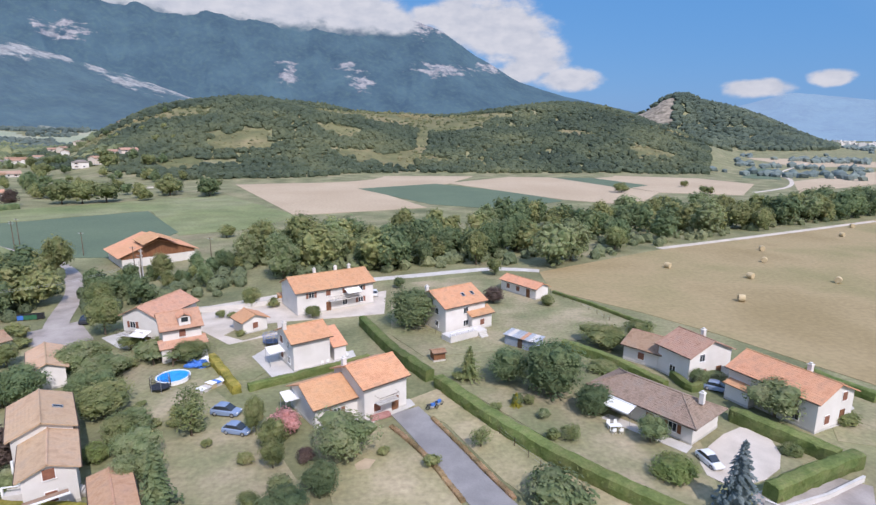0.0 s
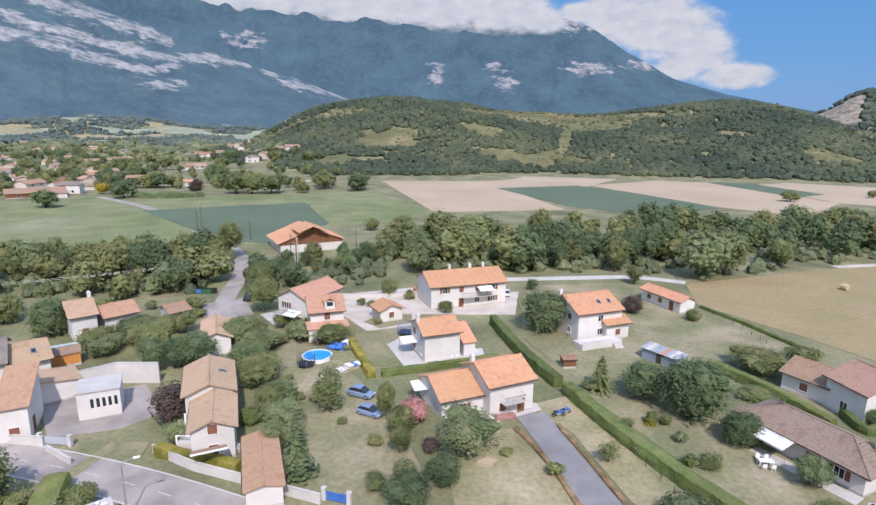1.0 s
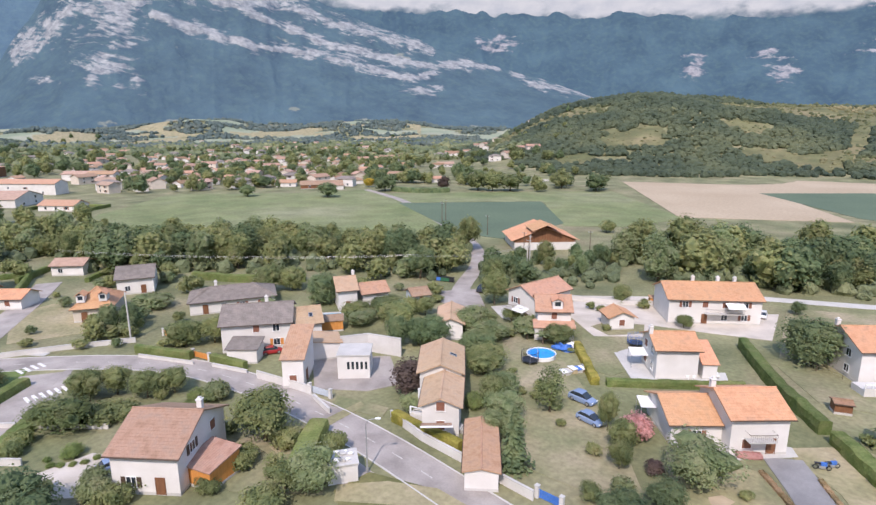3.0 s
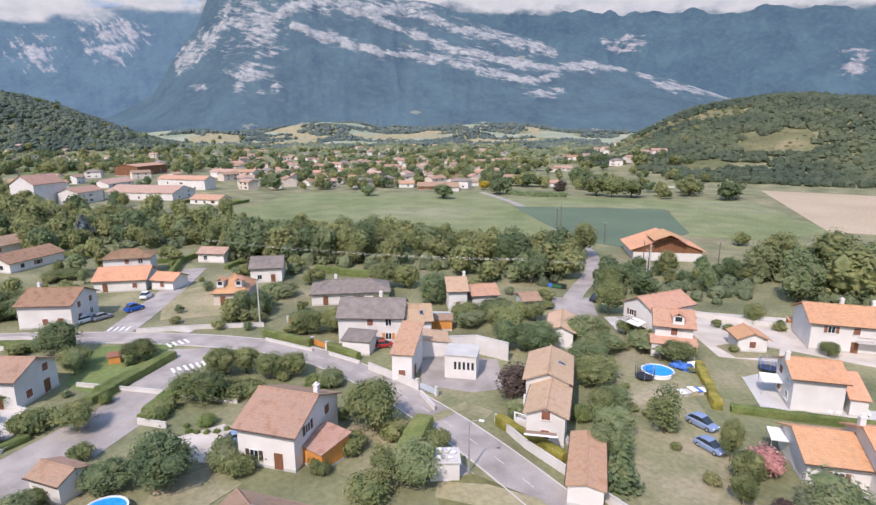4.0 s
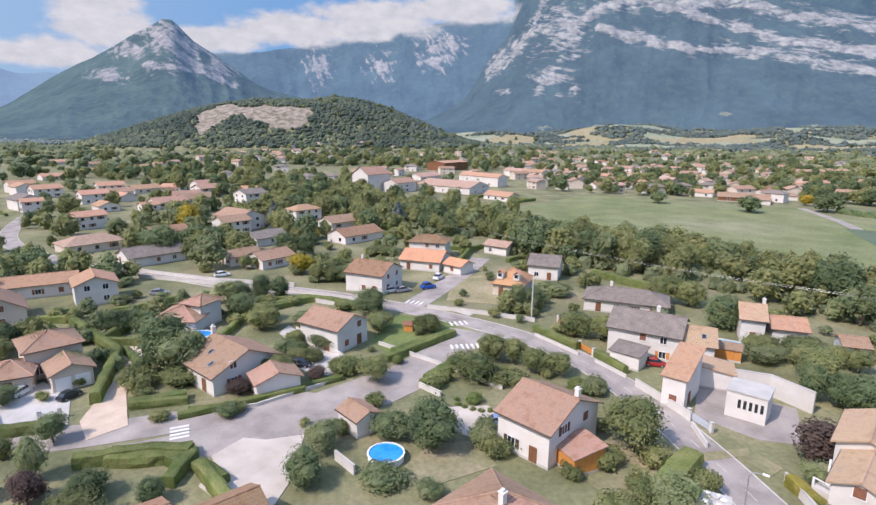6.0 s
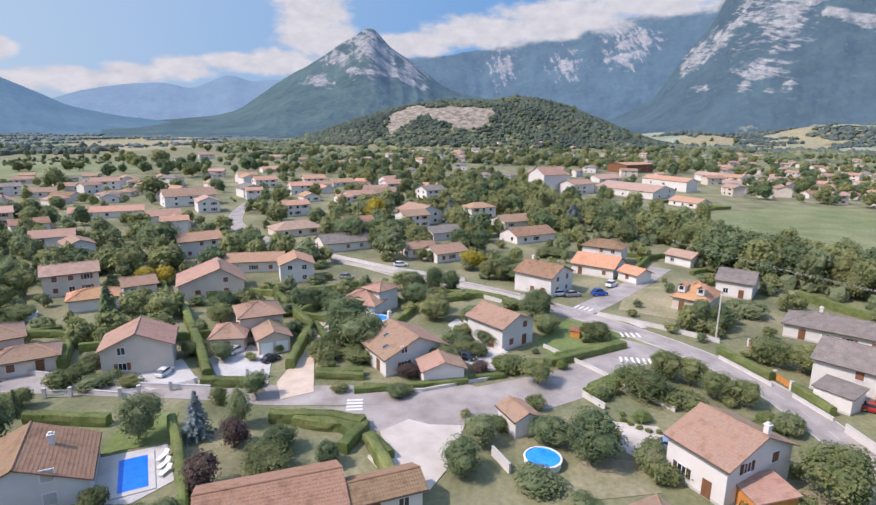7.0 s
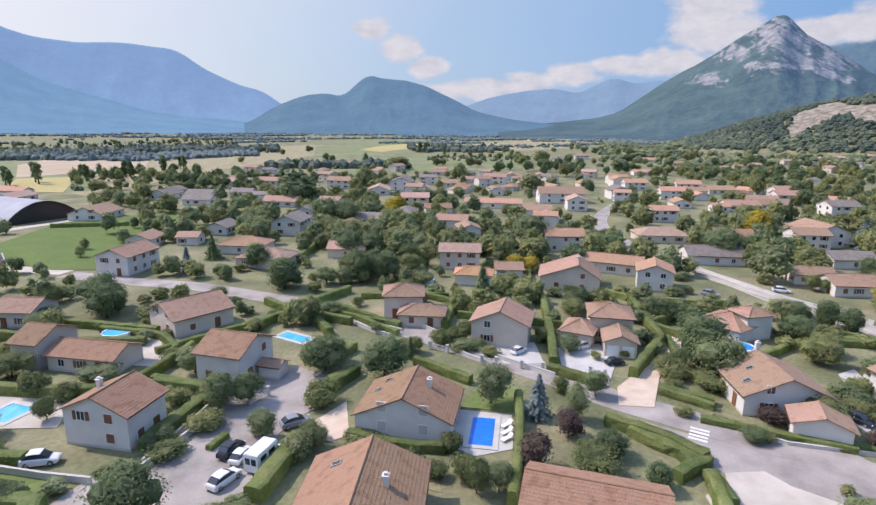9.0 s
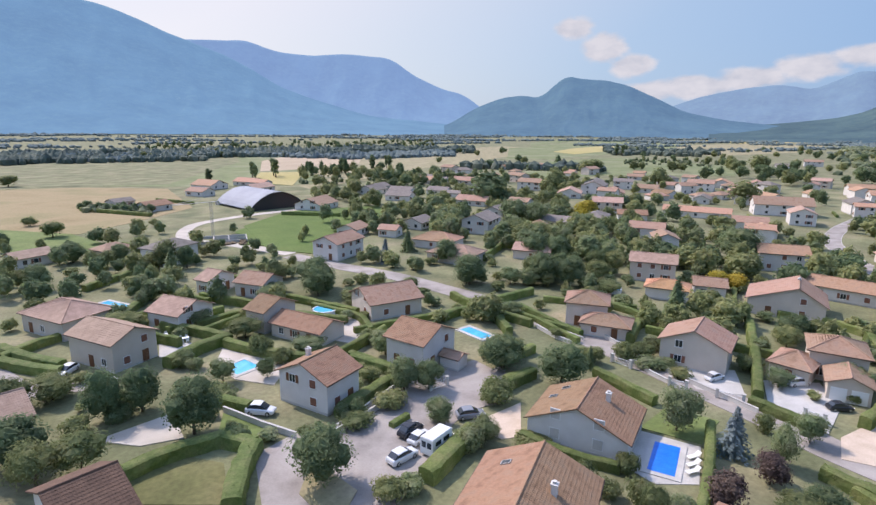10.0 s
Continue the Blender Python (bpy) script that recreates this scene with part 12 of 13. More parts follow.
plot_hedge((-116.2, 45.9), (-134.6, 58.8), 1.8)
plot_hedge((-95.0, -56.1), (-84.4, -75.3), 1.6)
plot_hedge((-84.4, -75.3), (-67.4, -65.9), 1.7)
plot_hedge((-92.9, -86.0), (-77.9, -100.5), 1.5)
plot_hedge((-77.9, -100.5), (-63.5, -85.6), 1.6)
plot_hedge((-91.2, -76.3), (-77.6, -93.0), 1.6)
plot_hedge((-101.8, -61.7), (-83.5, -49.8), 1.7)
plot_hedge((-90.5, -29.8), (-103.5, -37.9), 1.3)
plot_hedge((-103.5, -37.9), (-93.1, -54.6), 1.9)
plot_hedge((-23.4, -85.8), (-32.8, -68.9), 1.5)
plot_hedge((-32.8, -68.9), (-52.8, -80.0), 1.7)
plot_hedge((-52.8, -80.0), (-43.4, -96.9), 1.4)
plot_hedge((-22.5, -87.4), (-36.6, -96.9), 1.9)
plot_hedge((-22.5, -124.0), (-3.6, -111.2), 1.5)
plot_hedge((12.7, -121.5), (-0.1, -106.6), 2.0)
plot_hedge((-1.7, -134.0), (12.7, -121.5), 1.7)
plot_hedge((1.9, -143.8), (-7.2, -131.7), 1.4)
plot_hedge((-7.2, -131.7), (-20.9, -142.0), 1.4)
plot_hedge((-20.9, -142.0), (-11.8, -154.1), 1.6)
plot_hedge((-5.5, -135.2), (-17.2, -122.7), 2.0)
plot_hedge((-31.3, -99.8), (-54.8, -101.5), 1.3)
plot_hedge((-29.8, -120.1), (-31.3, -99.8), 1.5)

# ---- more hedges, low walls and planting round the cul-de-sac and the side road ----
hedge([(2.8, -117.5), (-3.1, -112.0), (-8.0, -105.5)], 1.9, 1.6, LEAF_HEDGE)
hedge([(-3.3, -115.9), (-13.5, -120.4)], 1.6, 1.4, LEAF_HEDGE)
hedge([(-23.9, -127.2), (-29.2, -119.5), (-35.3, -109.8)], 1.6, 1.4, LEAF_HEDGE)
hedge([(-27.0, -88.6), (-32.4, -77.9)], 1.5, 1.4, LEAF_HEDGE)
hedge([(-19.0, -69.2), (-24.9, -73.1), (-32.4, -77.5)], 1.6, 1.6, LEAF_HEDGE)
garden_wall([(-17.9, -66.3), (-24.5, -70.6), (-29.4, -74.0)], 0.8, 0.22)
hedge([(19.7, -154.8), (8.0, -169.3)], 1.7, 1.6, LEAF_HEDGE)
hedge([(13.0, -162.2), (3.1, -175.8)], 1.6, 1.4, LEAF_HEDGE)
hedge([(9.9, -128.9), (4.8, -145.5)], 1.6, 1.5, LEAF_HEDGE)
hedge([(-23.9, -50.7), (-28.1, -53.3), (-33.8, -57.1)], 2.0, 2.2, LEAF_HEDGE)
hedge([(-44.4, -66.2), (-51.8, -68.4)], 1.7, 1.5, LEAF_HEDGE)
hedge([(-50.4, -75.1), (-56.5, -76.4)], 1.5, 1.4, LEAF_HEDGE)
hedge([(-70.0, -98.4), (-70.3, -88.0), (-71.0, -79.1)], 1.3, 1.2, LEAF_HEDGE)
garden_wall([(-67.6, -95.2), (-68.5, -85.6), (-70.1, -77.3)], 0.6, 0.22)
hedge([(-50.3, -98.7), (-56.5, -100.7), (-60.7, -95.9), (-58.4, -85.5)], 1.8, 1.5, LEAF_HEDGE)
hedge([(28.8, -117.7), (23.1, -110.0), (17.8, -104.5)], 1.6, 1.8, LEAF_HEDGE)
hedge([(-27.8, -118.8), (-34.5, -107.3), (-34.3, -98.2)], 1.4, 1.2, LEAF_HEDGE)
hedge([(-24.8, -63.7), (-27.9, -65.2)], 0.8, 0.9, LEAF_HEDGE)
tree(-54.2, -64.2, "dark", 6.4, 7.2)
tree(-50.9, -75.3, "round", 4.6, 6.5)
tree(-49.7, -78.0, "shrub", 2.6, 4.5)
tree(-19.3, -50.0, "shrub", 2.4, 3.6)
tree(-21.8, -50.2, "lightshrub", 2.0, 3.0)
tree(-34.8, -55.3, "light", 3.6, 3.4)
tree(-32.5, -54.9, "shrub", 2.6, 3.0)
tree(-21.8, -69.1, "lightshrub", 2.4, 2.6)
tree(-19.7, -69.6, "lightshrub", 2.0, 2.4)
tree(-13.9, -67.5, "shrub", 0.9, 2.0)
tree(13.6, -184.9, "dark", 5.5, 6.0)
tree(26.2, -190.7, "dark", 6.0, 7.5)
tree(18.2, -179.7, "round", 5.0, 7.5)
tree(1.1, -171.8, "round", 9.0, 6.5)
tree(-4.0, -169.5, "dark", 6.5, 5.0)
tree(29.8, -160.6, "dark", 6.5, 6.5)
tree(35.4, -160.6, "round", 6.0, 8.0)
tree(-24.9, -146.7, "round", 5.0, 6.0)
tree(-21.4, -131.7, "light", 3.5, 5.0)
tree(-31.7, -132.1, "dark", 8.5, 8.5)
tree(-3.9, -118.6, "light", 3.2, 5.0)
tree(-22.9, -99.4, "lightshrub", 2.2, 6.0)
tree(-32.6, -94.9, "shrub", 2.2, 4.0)
tree(-75.0, -144.4, "dark", 7.0, 7.5)
tree(-58.1, -152.2, "bluespruce", 7.5, 6.0)
tree(-70.3, -163.5, "spruce", 8.0, 6.0)
tree(-70.4, -122.7, "dark", 7.0, 7.0)
tree(-53.2, -122.1, "round", 3.2, 4.0)
tree(-53.8, -116.7, "shrub", 2.0, 4.0)
patch("pad", [(-36.9, -71.6), (-49.1, -72.6), (-43.1, -63.4), (-36.1, -63.0)], ASPHALT, "asphalt lane behind a gate", 0.073, "pavement")
patch("pad", [(3.4, -111.2), (-2.2, -107.6), (-1.0, -101.1), (3.4, -103.2)], CONCRETE, "pale paved terrace", 0.112, "pavement")
house(-41.8, -77.6, -60, 4.2, 3.6, 2.2, 22, "gable", over=0.3, win="", name="shed", tile=TILE_TAN, label="small garden shed with a tan tiled roof")
hedge([(-117.4, -69.4), (-122.4, -64.3), (-122.4, -55.1)], 1.6, 1.4, LEAF_HEDGE)
hedge([(-88.6, -91.2), (-89.9, -85.2), (-89.9, -81.7)], 1.5, 1.3, LEAF_HEDGE)
hedge([(-68.2, -89.5), (-68.0, -83.1), (-68.2, -76.6)], 1.2, 1.1, LEAF_HEDGE)
garden_wall([(-66.0, -86.9), (-65.9, -80.7), (-66.6, -76.7)], 0.7, 0.22)
garden_wall([(-71.2, -66.2), (-70.0, -60.7), (-69.9, -55.2)], 0.7, 0.22)
hedge([(-119.4, -19.2), (-127.1, -12.5), (-130.6, -6.3)], 1.5, 1.3, LEAF_HEDGE)
hedge([(-126.1, 0.3), (-121.4, 4.5)], 1.5, 1.3, LEAF_HEDGE)
hedge([(-76.5, -22.3), (-79.8, -12.3), (-82.5, -5.2)], 1.0, 1.3, LEAF_HEDGE)
tree(-76.4, -15.6, "shrub", 1.8, 2.6)
tree(-77.4, -14.3, "shrub", 1.5, 2.2)
tree(-97.4, -79.3, "spruce", 9.5, 6.5)
tree(-102.5, -109.9, "round", 5.5, 6.5)
tree(-90.7, -116.9, "round", 6.0, 11.0)
tree(-99.5, -118.6, "dark", 6.0, 9.0)
tree(-96.8, -99.3, "round", 3.5, 6.0)
tree(-102.6, -58.2, "round", 4.0, 5.0)
tree(-115.1, -39.9, "dark", 4.5, 7.0)
tree(-92.2, -25.4, "light", 7.5, 8.0)
tree(-117.4, -15.1, "round", 4.0, 5.5)
tree(-99.0, -9.3, "lightshrub", 2.4, 4.5)
tree(-94.6, -6.3, "shrub", 2.2, 4.0)
tree(-89.0, 0.2, "shrub", 2.2, 3.6)
tree(-89.7, 2.5, "lightshrub", 2.0, 4.0)
tree(-74.5, -66.7, "shrub", 2.6, 4.0)
tree(-74.3, -61.3, "lightshrub", 1.8, 3.6)
tree(-73.8, -57.6, "shrub", 1.6, 3.6)
tree(-90.1, -40.2, "shrub", 1.5, 2.0)
tree(-84.6, -48.3, "light", 3.2, 3.8)
tree(-206.7, -7.3, "yellow", 4.5, 5.0)
tree(-140.5, 6.1, "round", 5.0, 6.0)
tree(-147.1, 2.0, "dark", 4.0, 5.5)
garden_wall([(-110.0, -8.0), (-102.9, -3.3), (-94.0, 1.0)], 0.8, 0.22)
garden_wall([(-99.6, 7.9), (-88.6, 17.3), (-77.6, 25.6)], 0.7, 0.22)
patch("verge", [(-60.1, 51.3), (-51.4, 53.3), (-50.2, 50.7), (-58.5, 48.5)], LAWN, "grass strip between road and yard", 0.083, "verge")
hedge([(-119.3, -22.9), (-124.1, -15.5), (-128.0, -8.0)], 1.7, 1.4, LEAF_HEDGE)
tree(-73.7, 17.5, "topiary", 0.7, 0.9)
tree(-72.8, 18.3, "topiary", 0.7, 0.9)
tree(-71.9, 19.3, "topiary", 0.7, 0.9)
tree(-71.2, 20.4, "topiary", 0.7, 0.9)
tree(-71.1, 21.7, "topiary", 0.7, 0.9)
tree(-75.4, 17.7, "topiary", 0.7, 0.9)
tree(-111.5, -14.5, "round", 5.0, 6.0)
tree(-132.6, -25.1, "light", 5.0, 5.5)
tree(-94.0, -4.1, "shrub", 2.0, 3.6)
tree(-97.6, -7.0, "lightshrub", 2.2, 4.0)
tree(-83.7, 6.1, "round", 4.2, 5.2)
tree(-60.7, 23.4, "shrub", 2.6, 3.6)
tree(-62.4, 18.4, "lightshrub", 2.6, 3.6)
tree(-56.2, 32.6, "shrub", 2.2, 3.5)
tree(-55.0, 37.9, "shrub", 2.6, 4.0)
tree(-51.4, 33.8, "sparse", 2.6, 2.8)
tree(-75.9, 37.4, "topiary", 2.0, 2.6)
tree(-73.8, 39.4, "lightshrub", 2.6, 4.0)
tree(-45.1, 34.3, "light", 5.0, 5.5)
tree(-46.4, 28.4, "shrub", 2.5, 5.0)
tree(-62.0, 76.1, "dark", 5.5, 7.0)
tree(-80.0, 83.6, "round", 4.0, 8.0)
tree(-83.1, 77.2, "round", 3.6, 6.0)
tree(-74.6, 87.3, "round", 4.2, 7.0)
tree(-75.4, 118.5, "round", 6.5, 6.0)
tree(-58.8, 88.0, "round", 4.0, 6.5)
tree(-52.0, 77.2, "dark", 4.2, 6.5)
tree(-46.8, 71.5, "round", 3.6, 5.5)
for u in (-2.2, 2.0):
    dormer(cream_house, u, -3.2, 4.7, 0)

# ---- balconies, terraces and clutter in the gardens north of the street ----
dormer(dormer_house, 0.6, -2.6, 6.2, 0, 1.9)
house(-45.0, 93.0, 33, 8.0, 2.8, 2.6, 16, "shed", over=0.3, win="s", win_n=2, name="porch", tile=TILE_RUST, label="low white porch under a brown tiled lean-to roof")
balcony(-55.6, 96.5, 166, 6.0, 3.0, "white balcony with a railing on a gable wall")
wall_awning(-53.4, 95.9, 166, 3.2, 3.4, CANVAS, "white cloth hung over a balcony as shade")
balcony(-20.9, 120.9, 213, 7.5, 2.7, "long balcony with a dark railing on a white house")
wall_awning(-19.2, 121.9, 213, 3.6, 4.2)
chimney(long_house, 2.2, 0.4, 7.2, 8.6)
chimney(long_house, 5.6, 0.3, 7.2, 8.6)
house(-36.2, 126.1, 33, 2.6, 2.0, 1.9, 6, "shed", over=0.15, win="", name="shed", wall=WOOD_ORANGE, tile=TILE_ORANGE, label="small orange wooden shed beside a long house")
trampoline(-31.2, 99.1, TARP, "round trampoline with a blue safety net beside a terrace")
garden_table(-19.8, 90.7, 35)
garden_table(-16.8, 93.5, 35)
patch("pad", [(-32.6, 94.0), (-31.0, 98.5), (-25.2, 89.0), (-15.3, 96.3), (-14.3, 93.4), (-25.3, 85.9)], CONCRETE, "pale paved strip along a house wall", 0.118, "pavement")
balcony(-7.1, 72.5, 219, 3.4, 2.6)
hedge([(-9.0, 71.0), (-6.5, 72.5)], 0.6, 1.0, LEAF_PINK, "bed of pink flowers before a house")
motorbike(-0.4, 74.2, 20)
motorbike(0.5, 75.2, 40)
terrace_steps(5.8, 103.8, 35, 9.0, 3.0, 1.1, "raised white terrace with steps before a house")
wire_fence([(-5.7, 107.4), (-3.5, 106.4), (0.1, 105.4)])
wire_fence([(29.1, 134.2), (34.2, 123.8), (37.6, 113.3)])
wire_fence([(0.5, 82.7), (8.8, 67.6), (13.7, 58.4)])
house(0.5, 92.4, 20, 2.6, 2.2, 1.7, 14, "gable", over=0.2, win="", name="shed", wall=WOOD_BROWN, tile=TILE_BROWN, label="small brown wooden garden shed by a hedge")
tree(-29.5, 51.8, "spruce", 8.2, 5.0)
tree(-36.3, 60.6, "light", 4.2, 5.0)
gate(-24.7, 48.8, -21.7, 48.7, TARP, "blue panelled gate in a white roadside wall")
tree(-33.9, 70.6, "sparse", 5.4, 4.6)
tree(-40.1, 64.1, "round", 4.6, 4.4)
tree(-41.7, 61.0, "topiary", 2.6, 2.8)
palm(-49.1, 91.8, 2.6, 1)
palm(-45.2, 89.0, 3.0, 2)
palm(-48.8, 89.4, 2.2, 3)
wheeled_bin(-88.0, 111.8, 20, TARP, "dark blue wheeled waste bin on the lane")
wheeled_bin(-86.9, 112.1, 20, GREENPLASTIC, "green wheeled waste bin on the lane")
wheeled_bin(-85.7, 112.5, 20, GREENPLASTIC, "green wheeled waste bin on the lane")
wheeled_bin(-84.6, 112.9, 20, DARKMETAL, "dark grey wheeled waste bin on the lane")
concrete_pole(-72.5, 131.4, 8.5)
utility_pole(-83.1, 148.3, 8.5)
wall_awning(-39.3, 49.3, 39, 4.0, 2.6, TILE_TAN, "tan awning over a terrace door")
garden_table(-40.6, 53.1, 30)
house(-82.7, 70.0, 50, 4.6, 3.2, 2.3, 8, "shed", over=0.2, win="", name="shed", wall=WOOD_ORANGE, tile=TILE_TAN, label="small shed with an orange wooden wall behind a house")
rect_pool(-89.1, 75.6, 50, 4.0, 2.2, AQUA, "small pool with a turquoise surface behind a house", False)
house(46.6, 77.2, -63, 4.5, 3.0, 2.6, 14, "shed", over=0.3, win="", name="porch", tile=TILE_ORANGE, label="open porch under an orange lean-to roof")
patch("pad", [(51.1, 73.6), (63.0, 78.2), (62.4, 75.0), (53.4, 68.7)], CONCRETE, "pale terrace slab before an orange-roofed house", 0.12, "pavement")
hedge([(42.4, 72.1), (47.5, 65.5), (50.1, 61.5)], 1.8, 1.6, LEAF_HEDGE)
hedge([(39.7, 85.6), (40.6, 80.5), (44.3, 83.6)], 1.3, 1.2, LEAF_HEDGE, "loose green hedge with climbers between two houses")
tree(42.4, 82.1, "light", 3.0, 3.0)
tree(41.5, 87.4, "shrub", 2.0, 2.6)
patch("bare_patch", [(-9.8, 60.4), (-8.7, 61.7), (-7.3, 61.4), (-7.9, 59.6), (-9.3, 59.3)], BARE, "bare dry patch worn into a lawn", 0.09, "lawn")
tree(45.6, 63.0, "shrub", 1.4, 2.2)
tree(18.1, 66.3, "sparse", 2.2, 2.6)
tree(12.1, 75.4, "yellowcone", 2.2, 1.8)
wall_awning(26.6, 71.8, 129, 4.2, 2.3)

concrete_pole(-72.8, 133.3, 11.0)

# ---- belts of trees and woods ----
tree_belt([(-39.4, 148.0), (-19.2, 160.9), (-7.0, 159.7), (7.8, 166.1), (20.7, 170.4)], [(-43.0, 160.5), (-21.4, 176.0), (-8.3, 178.2), (8.1, 187.2), (22.9, 195.3)], 40, ["wilddark", "wild", "wilddark"], 77, 5, 8.5)
patch("verge", [(-43.3, 35.7), (-42.6, 40.6), (-34.2, 43.0), (-30.6, 42.6), (-34.0, 34.6), (-38.4, 32.7)], OLIVE, "olive green grass beside the road", 0.096, "verge")
tree_belt([(-46.8, 135.3), (-32.7, 141.9), (-12.7, 152.9), (17.2, 164.4), (34.4, 160.5), (80.6, 194.8), (131.8, 224.6), (219.9, 272.8)], [(-62.4, 177.2), (-35.6, 191.5), (-6.6, 213.9), (28.9, 234.7), (68.2, 246.6), (103.5, 252.6), (158.6, 272.2), (256.6, 319.8)], 130, ['wild', 'wilddark', 'wilddark', 'wild', 'wildlight'], 3, 8, 13.5)
tree_belt([(-174.1, 57.1), (-156.6, 69.7), (-139.4, 82.8), (-122.6, 97.1), (-101.2, 107.4), (-85.1, 111.3)], [(-208.9, 69.7), (-183.3, 91.0), (-156.5, 113.4), (-123.5, 131.7), (-104.7, 137.1)], 62, ['wild', 'wilddark', 'wild', 'wildlight'], 5, 6.5, 11.5)
tree_belt([(-77.7, 116.0), (-66.6, 123.2), (-56.0, 128.1), (-45.5, 132.4)], [(-88.1, 134.6), (-78.1, 147.9), (-57.3, 165.0)], 22, ['wild', 'wilddark', 'wilddark'], 6, 3.5, 7)
tree_belt([(-222.0, 11.7), (-198.5, 50.8), (-178.1, 65.8), (-153.0, 75.3), (-135.4, 84.8), (-118.0, 100.2)], [(-276.6, 9.9), (-264.4, 53.8), (-229.3, 84.5), (-190.4, 98.2), (-168.1, 116.3), (-154.1, 129.5)], 56, ['wild', 'wild', 'wilddark', 'wildlight'], 7, 6, 10.5)
tree_belt([(-306.5, -42.5), (-299.1, -3.2), (-230.2, 23.7), (-209.6, 42.1), (-187.7, 58.4), (-177.8, 72.3)], [(-498.8, -70.3), (-501.4, 11.1), (-301.8, 24.5), (-280.5, 47.7), (-275.5, 76.6), (-256.9, 93.9)], 95, ['wild', 'wildlight', 'wild', 'wild'], 41, 6, 10)
tree_belt([(-546.0, -156.9), (-491.8, -84.2), (-470.6, -52.1)], [(-898.6, -258.7), (-809.8, -139.8), (-728.8, -67.6)], 36, ['wild', 'wilddark'], 42, 8, 12)
tree_belt([(-396.8, -121.4), (-341.6, -69.0), (-285.8, -23.1), (-228.3, 12.1)], [(-543.0, -164.2), (-485.2, -77.1), (-383.9, -6.4), (-283.4, 20.9)], 60, ['wild', 'wilddark', 'far'], 8, 7, 12)
tree_belt([(21.5, -684.7), (-45.3, -727.4), (-159.0, -851.3), (-453.3, -930.5)], [(33.5, -1188.6), (-81.6, -1256.1), (-251.5, -1335.2), (-723.1, -1482.6)], 130, ['far', 'fardark'], 43, 7, 11)
tree_belt([(-84.3, -382.2), (-132.1, -376.9), (-164.4, -323.2)], [(-110.9, -498.1), (-176.4, -501.3), (-228.2, -426.8)], 44, ['far', 'fardark'], 44, 6, 10)
tree_belt([(-467.7, -470.5), (-516.3, -445.8), (-538.0, -389.2)], [(-537.4, -539.8), (-599.1, -516.6), (-614.0, -443.8)], 24, ['far', 'fardark'], 45, 4, 7)
tree_belt([(-312.8, -440.7), (-330.3, -429.2), (-346.8, -408.8)], [(-342.0, -481.0), (-362.1, -469.9), (-376.4, -443.1)], 18, ['fardark'], 46, 4, 6)
tree_belt([(36.7, -303.5), (22.5, -293.6), (5.8, -279.1)], [(37.8, -317.8), (23.4, -307.5), (5.9, -292.1)], 16, ['fardark'], 47, 3, 4.5)
tree_belt([(-103.5, 122.7), (-90.5, 118.9), (-86.1, 121.8)], [(-120.8, 144.5), (-110.9, 147.7), (-105.4, 150.9)], 10, ['wild', 'wilddark', 'wildlight'], 9, 7, 11)
loose_trees([(-34.6, -125.8), (-85.3, -56.4), (-162.8, -108.1), (-68.1, -231.1)], 36, ['round', 'light', 'light', 'round'], 51, 3, 6)
loose_trees([(-93.4, -61.8), (-149.2, 14.0), (-310.3, 22.8), (-192.2, -127.8)], 26, ['round', 'light', 'round'], 52, 3, 6)
loose_trees([(-136.3, -0.5), (-57.5, 94.0), (-113.2, 180.4), (-260.3, 4.0)], 26, ['round', 'light', 'light', 'bluespruce'], 53, 3, 6)
loose_trees([(-30.6, -113.3), (-122.2, 12.6), (-215.7, 17.7), (-56.1, -193.5)], 70, ['shrub', 'lightshrub', 'purple', 'round'], 54, 1.5, 3.2)
loose_trees([(-122.2, -1.0), (-21.0, 120.4), (-45.3, 231.2), (-235.6, 3.1)], 60, ['shrub', 'lightshrub', 'shrub'], 55, 1.2, 2.6)
loose_trees([(-36.4, 55.1), (14.1, 55.4), (22.4, 93.6), (-57.9, 92.6)], 26, ['shrub', 'lightshrub', 'shrub'], 56, 0.8, 1.7)
loose_trees([(8.8, -148.1), (-40.5, -113.4), (-82.4, -224.4), (12.1, -288.0)], 20, ['round', 'light', 'round'], 57, 3, 6.5)
loose_trees([(-80.5, -270.1), (-149.0, -182.8), (-278.5, -338.7), (-149.4, -486.4)], 60, ['far', 'fardark', 'far'], 58, 5, 9)
loose_trees([(34.3, -144.2), (-12.6, -122.3), (-22.9, -205.1), (53.3, -239.3)], 34, ['round', 'light', 'dark', 'round'], 61, 3, 6.5)
loose_trees([(-85.0, -179.4), (-146.7, -66.4), (-414.6, -189.1), (-228.2, -462.4)], 330, ['far', 'far', 'light', 'fardark', 'far'], 11, 3.5, 8)
loose_trees([(-146.7, -66.4), (-171.3, -21.3), (-706.2, -98.2), (-578.3, -264.0)], 130, ['far', 'light', 'far'], 12, 5, 9)
loose_trees([(-196.9, -25.0), (-243.8, 59.2), (-604.3, 137.7), (-469.1, -64.1)], 90, ['far', 'fardark', 'wild'], 13, 5, 10)
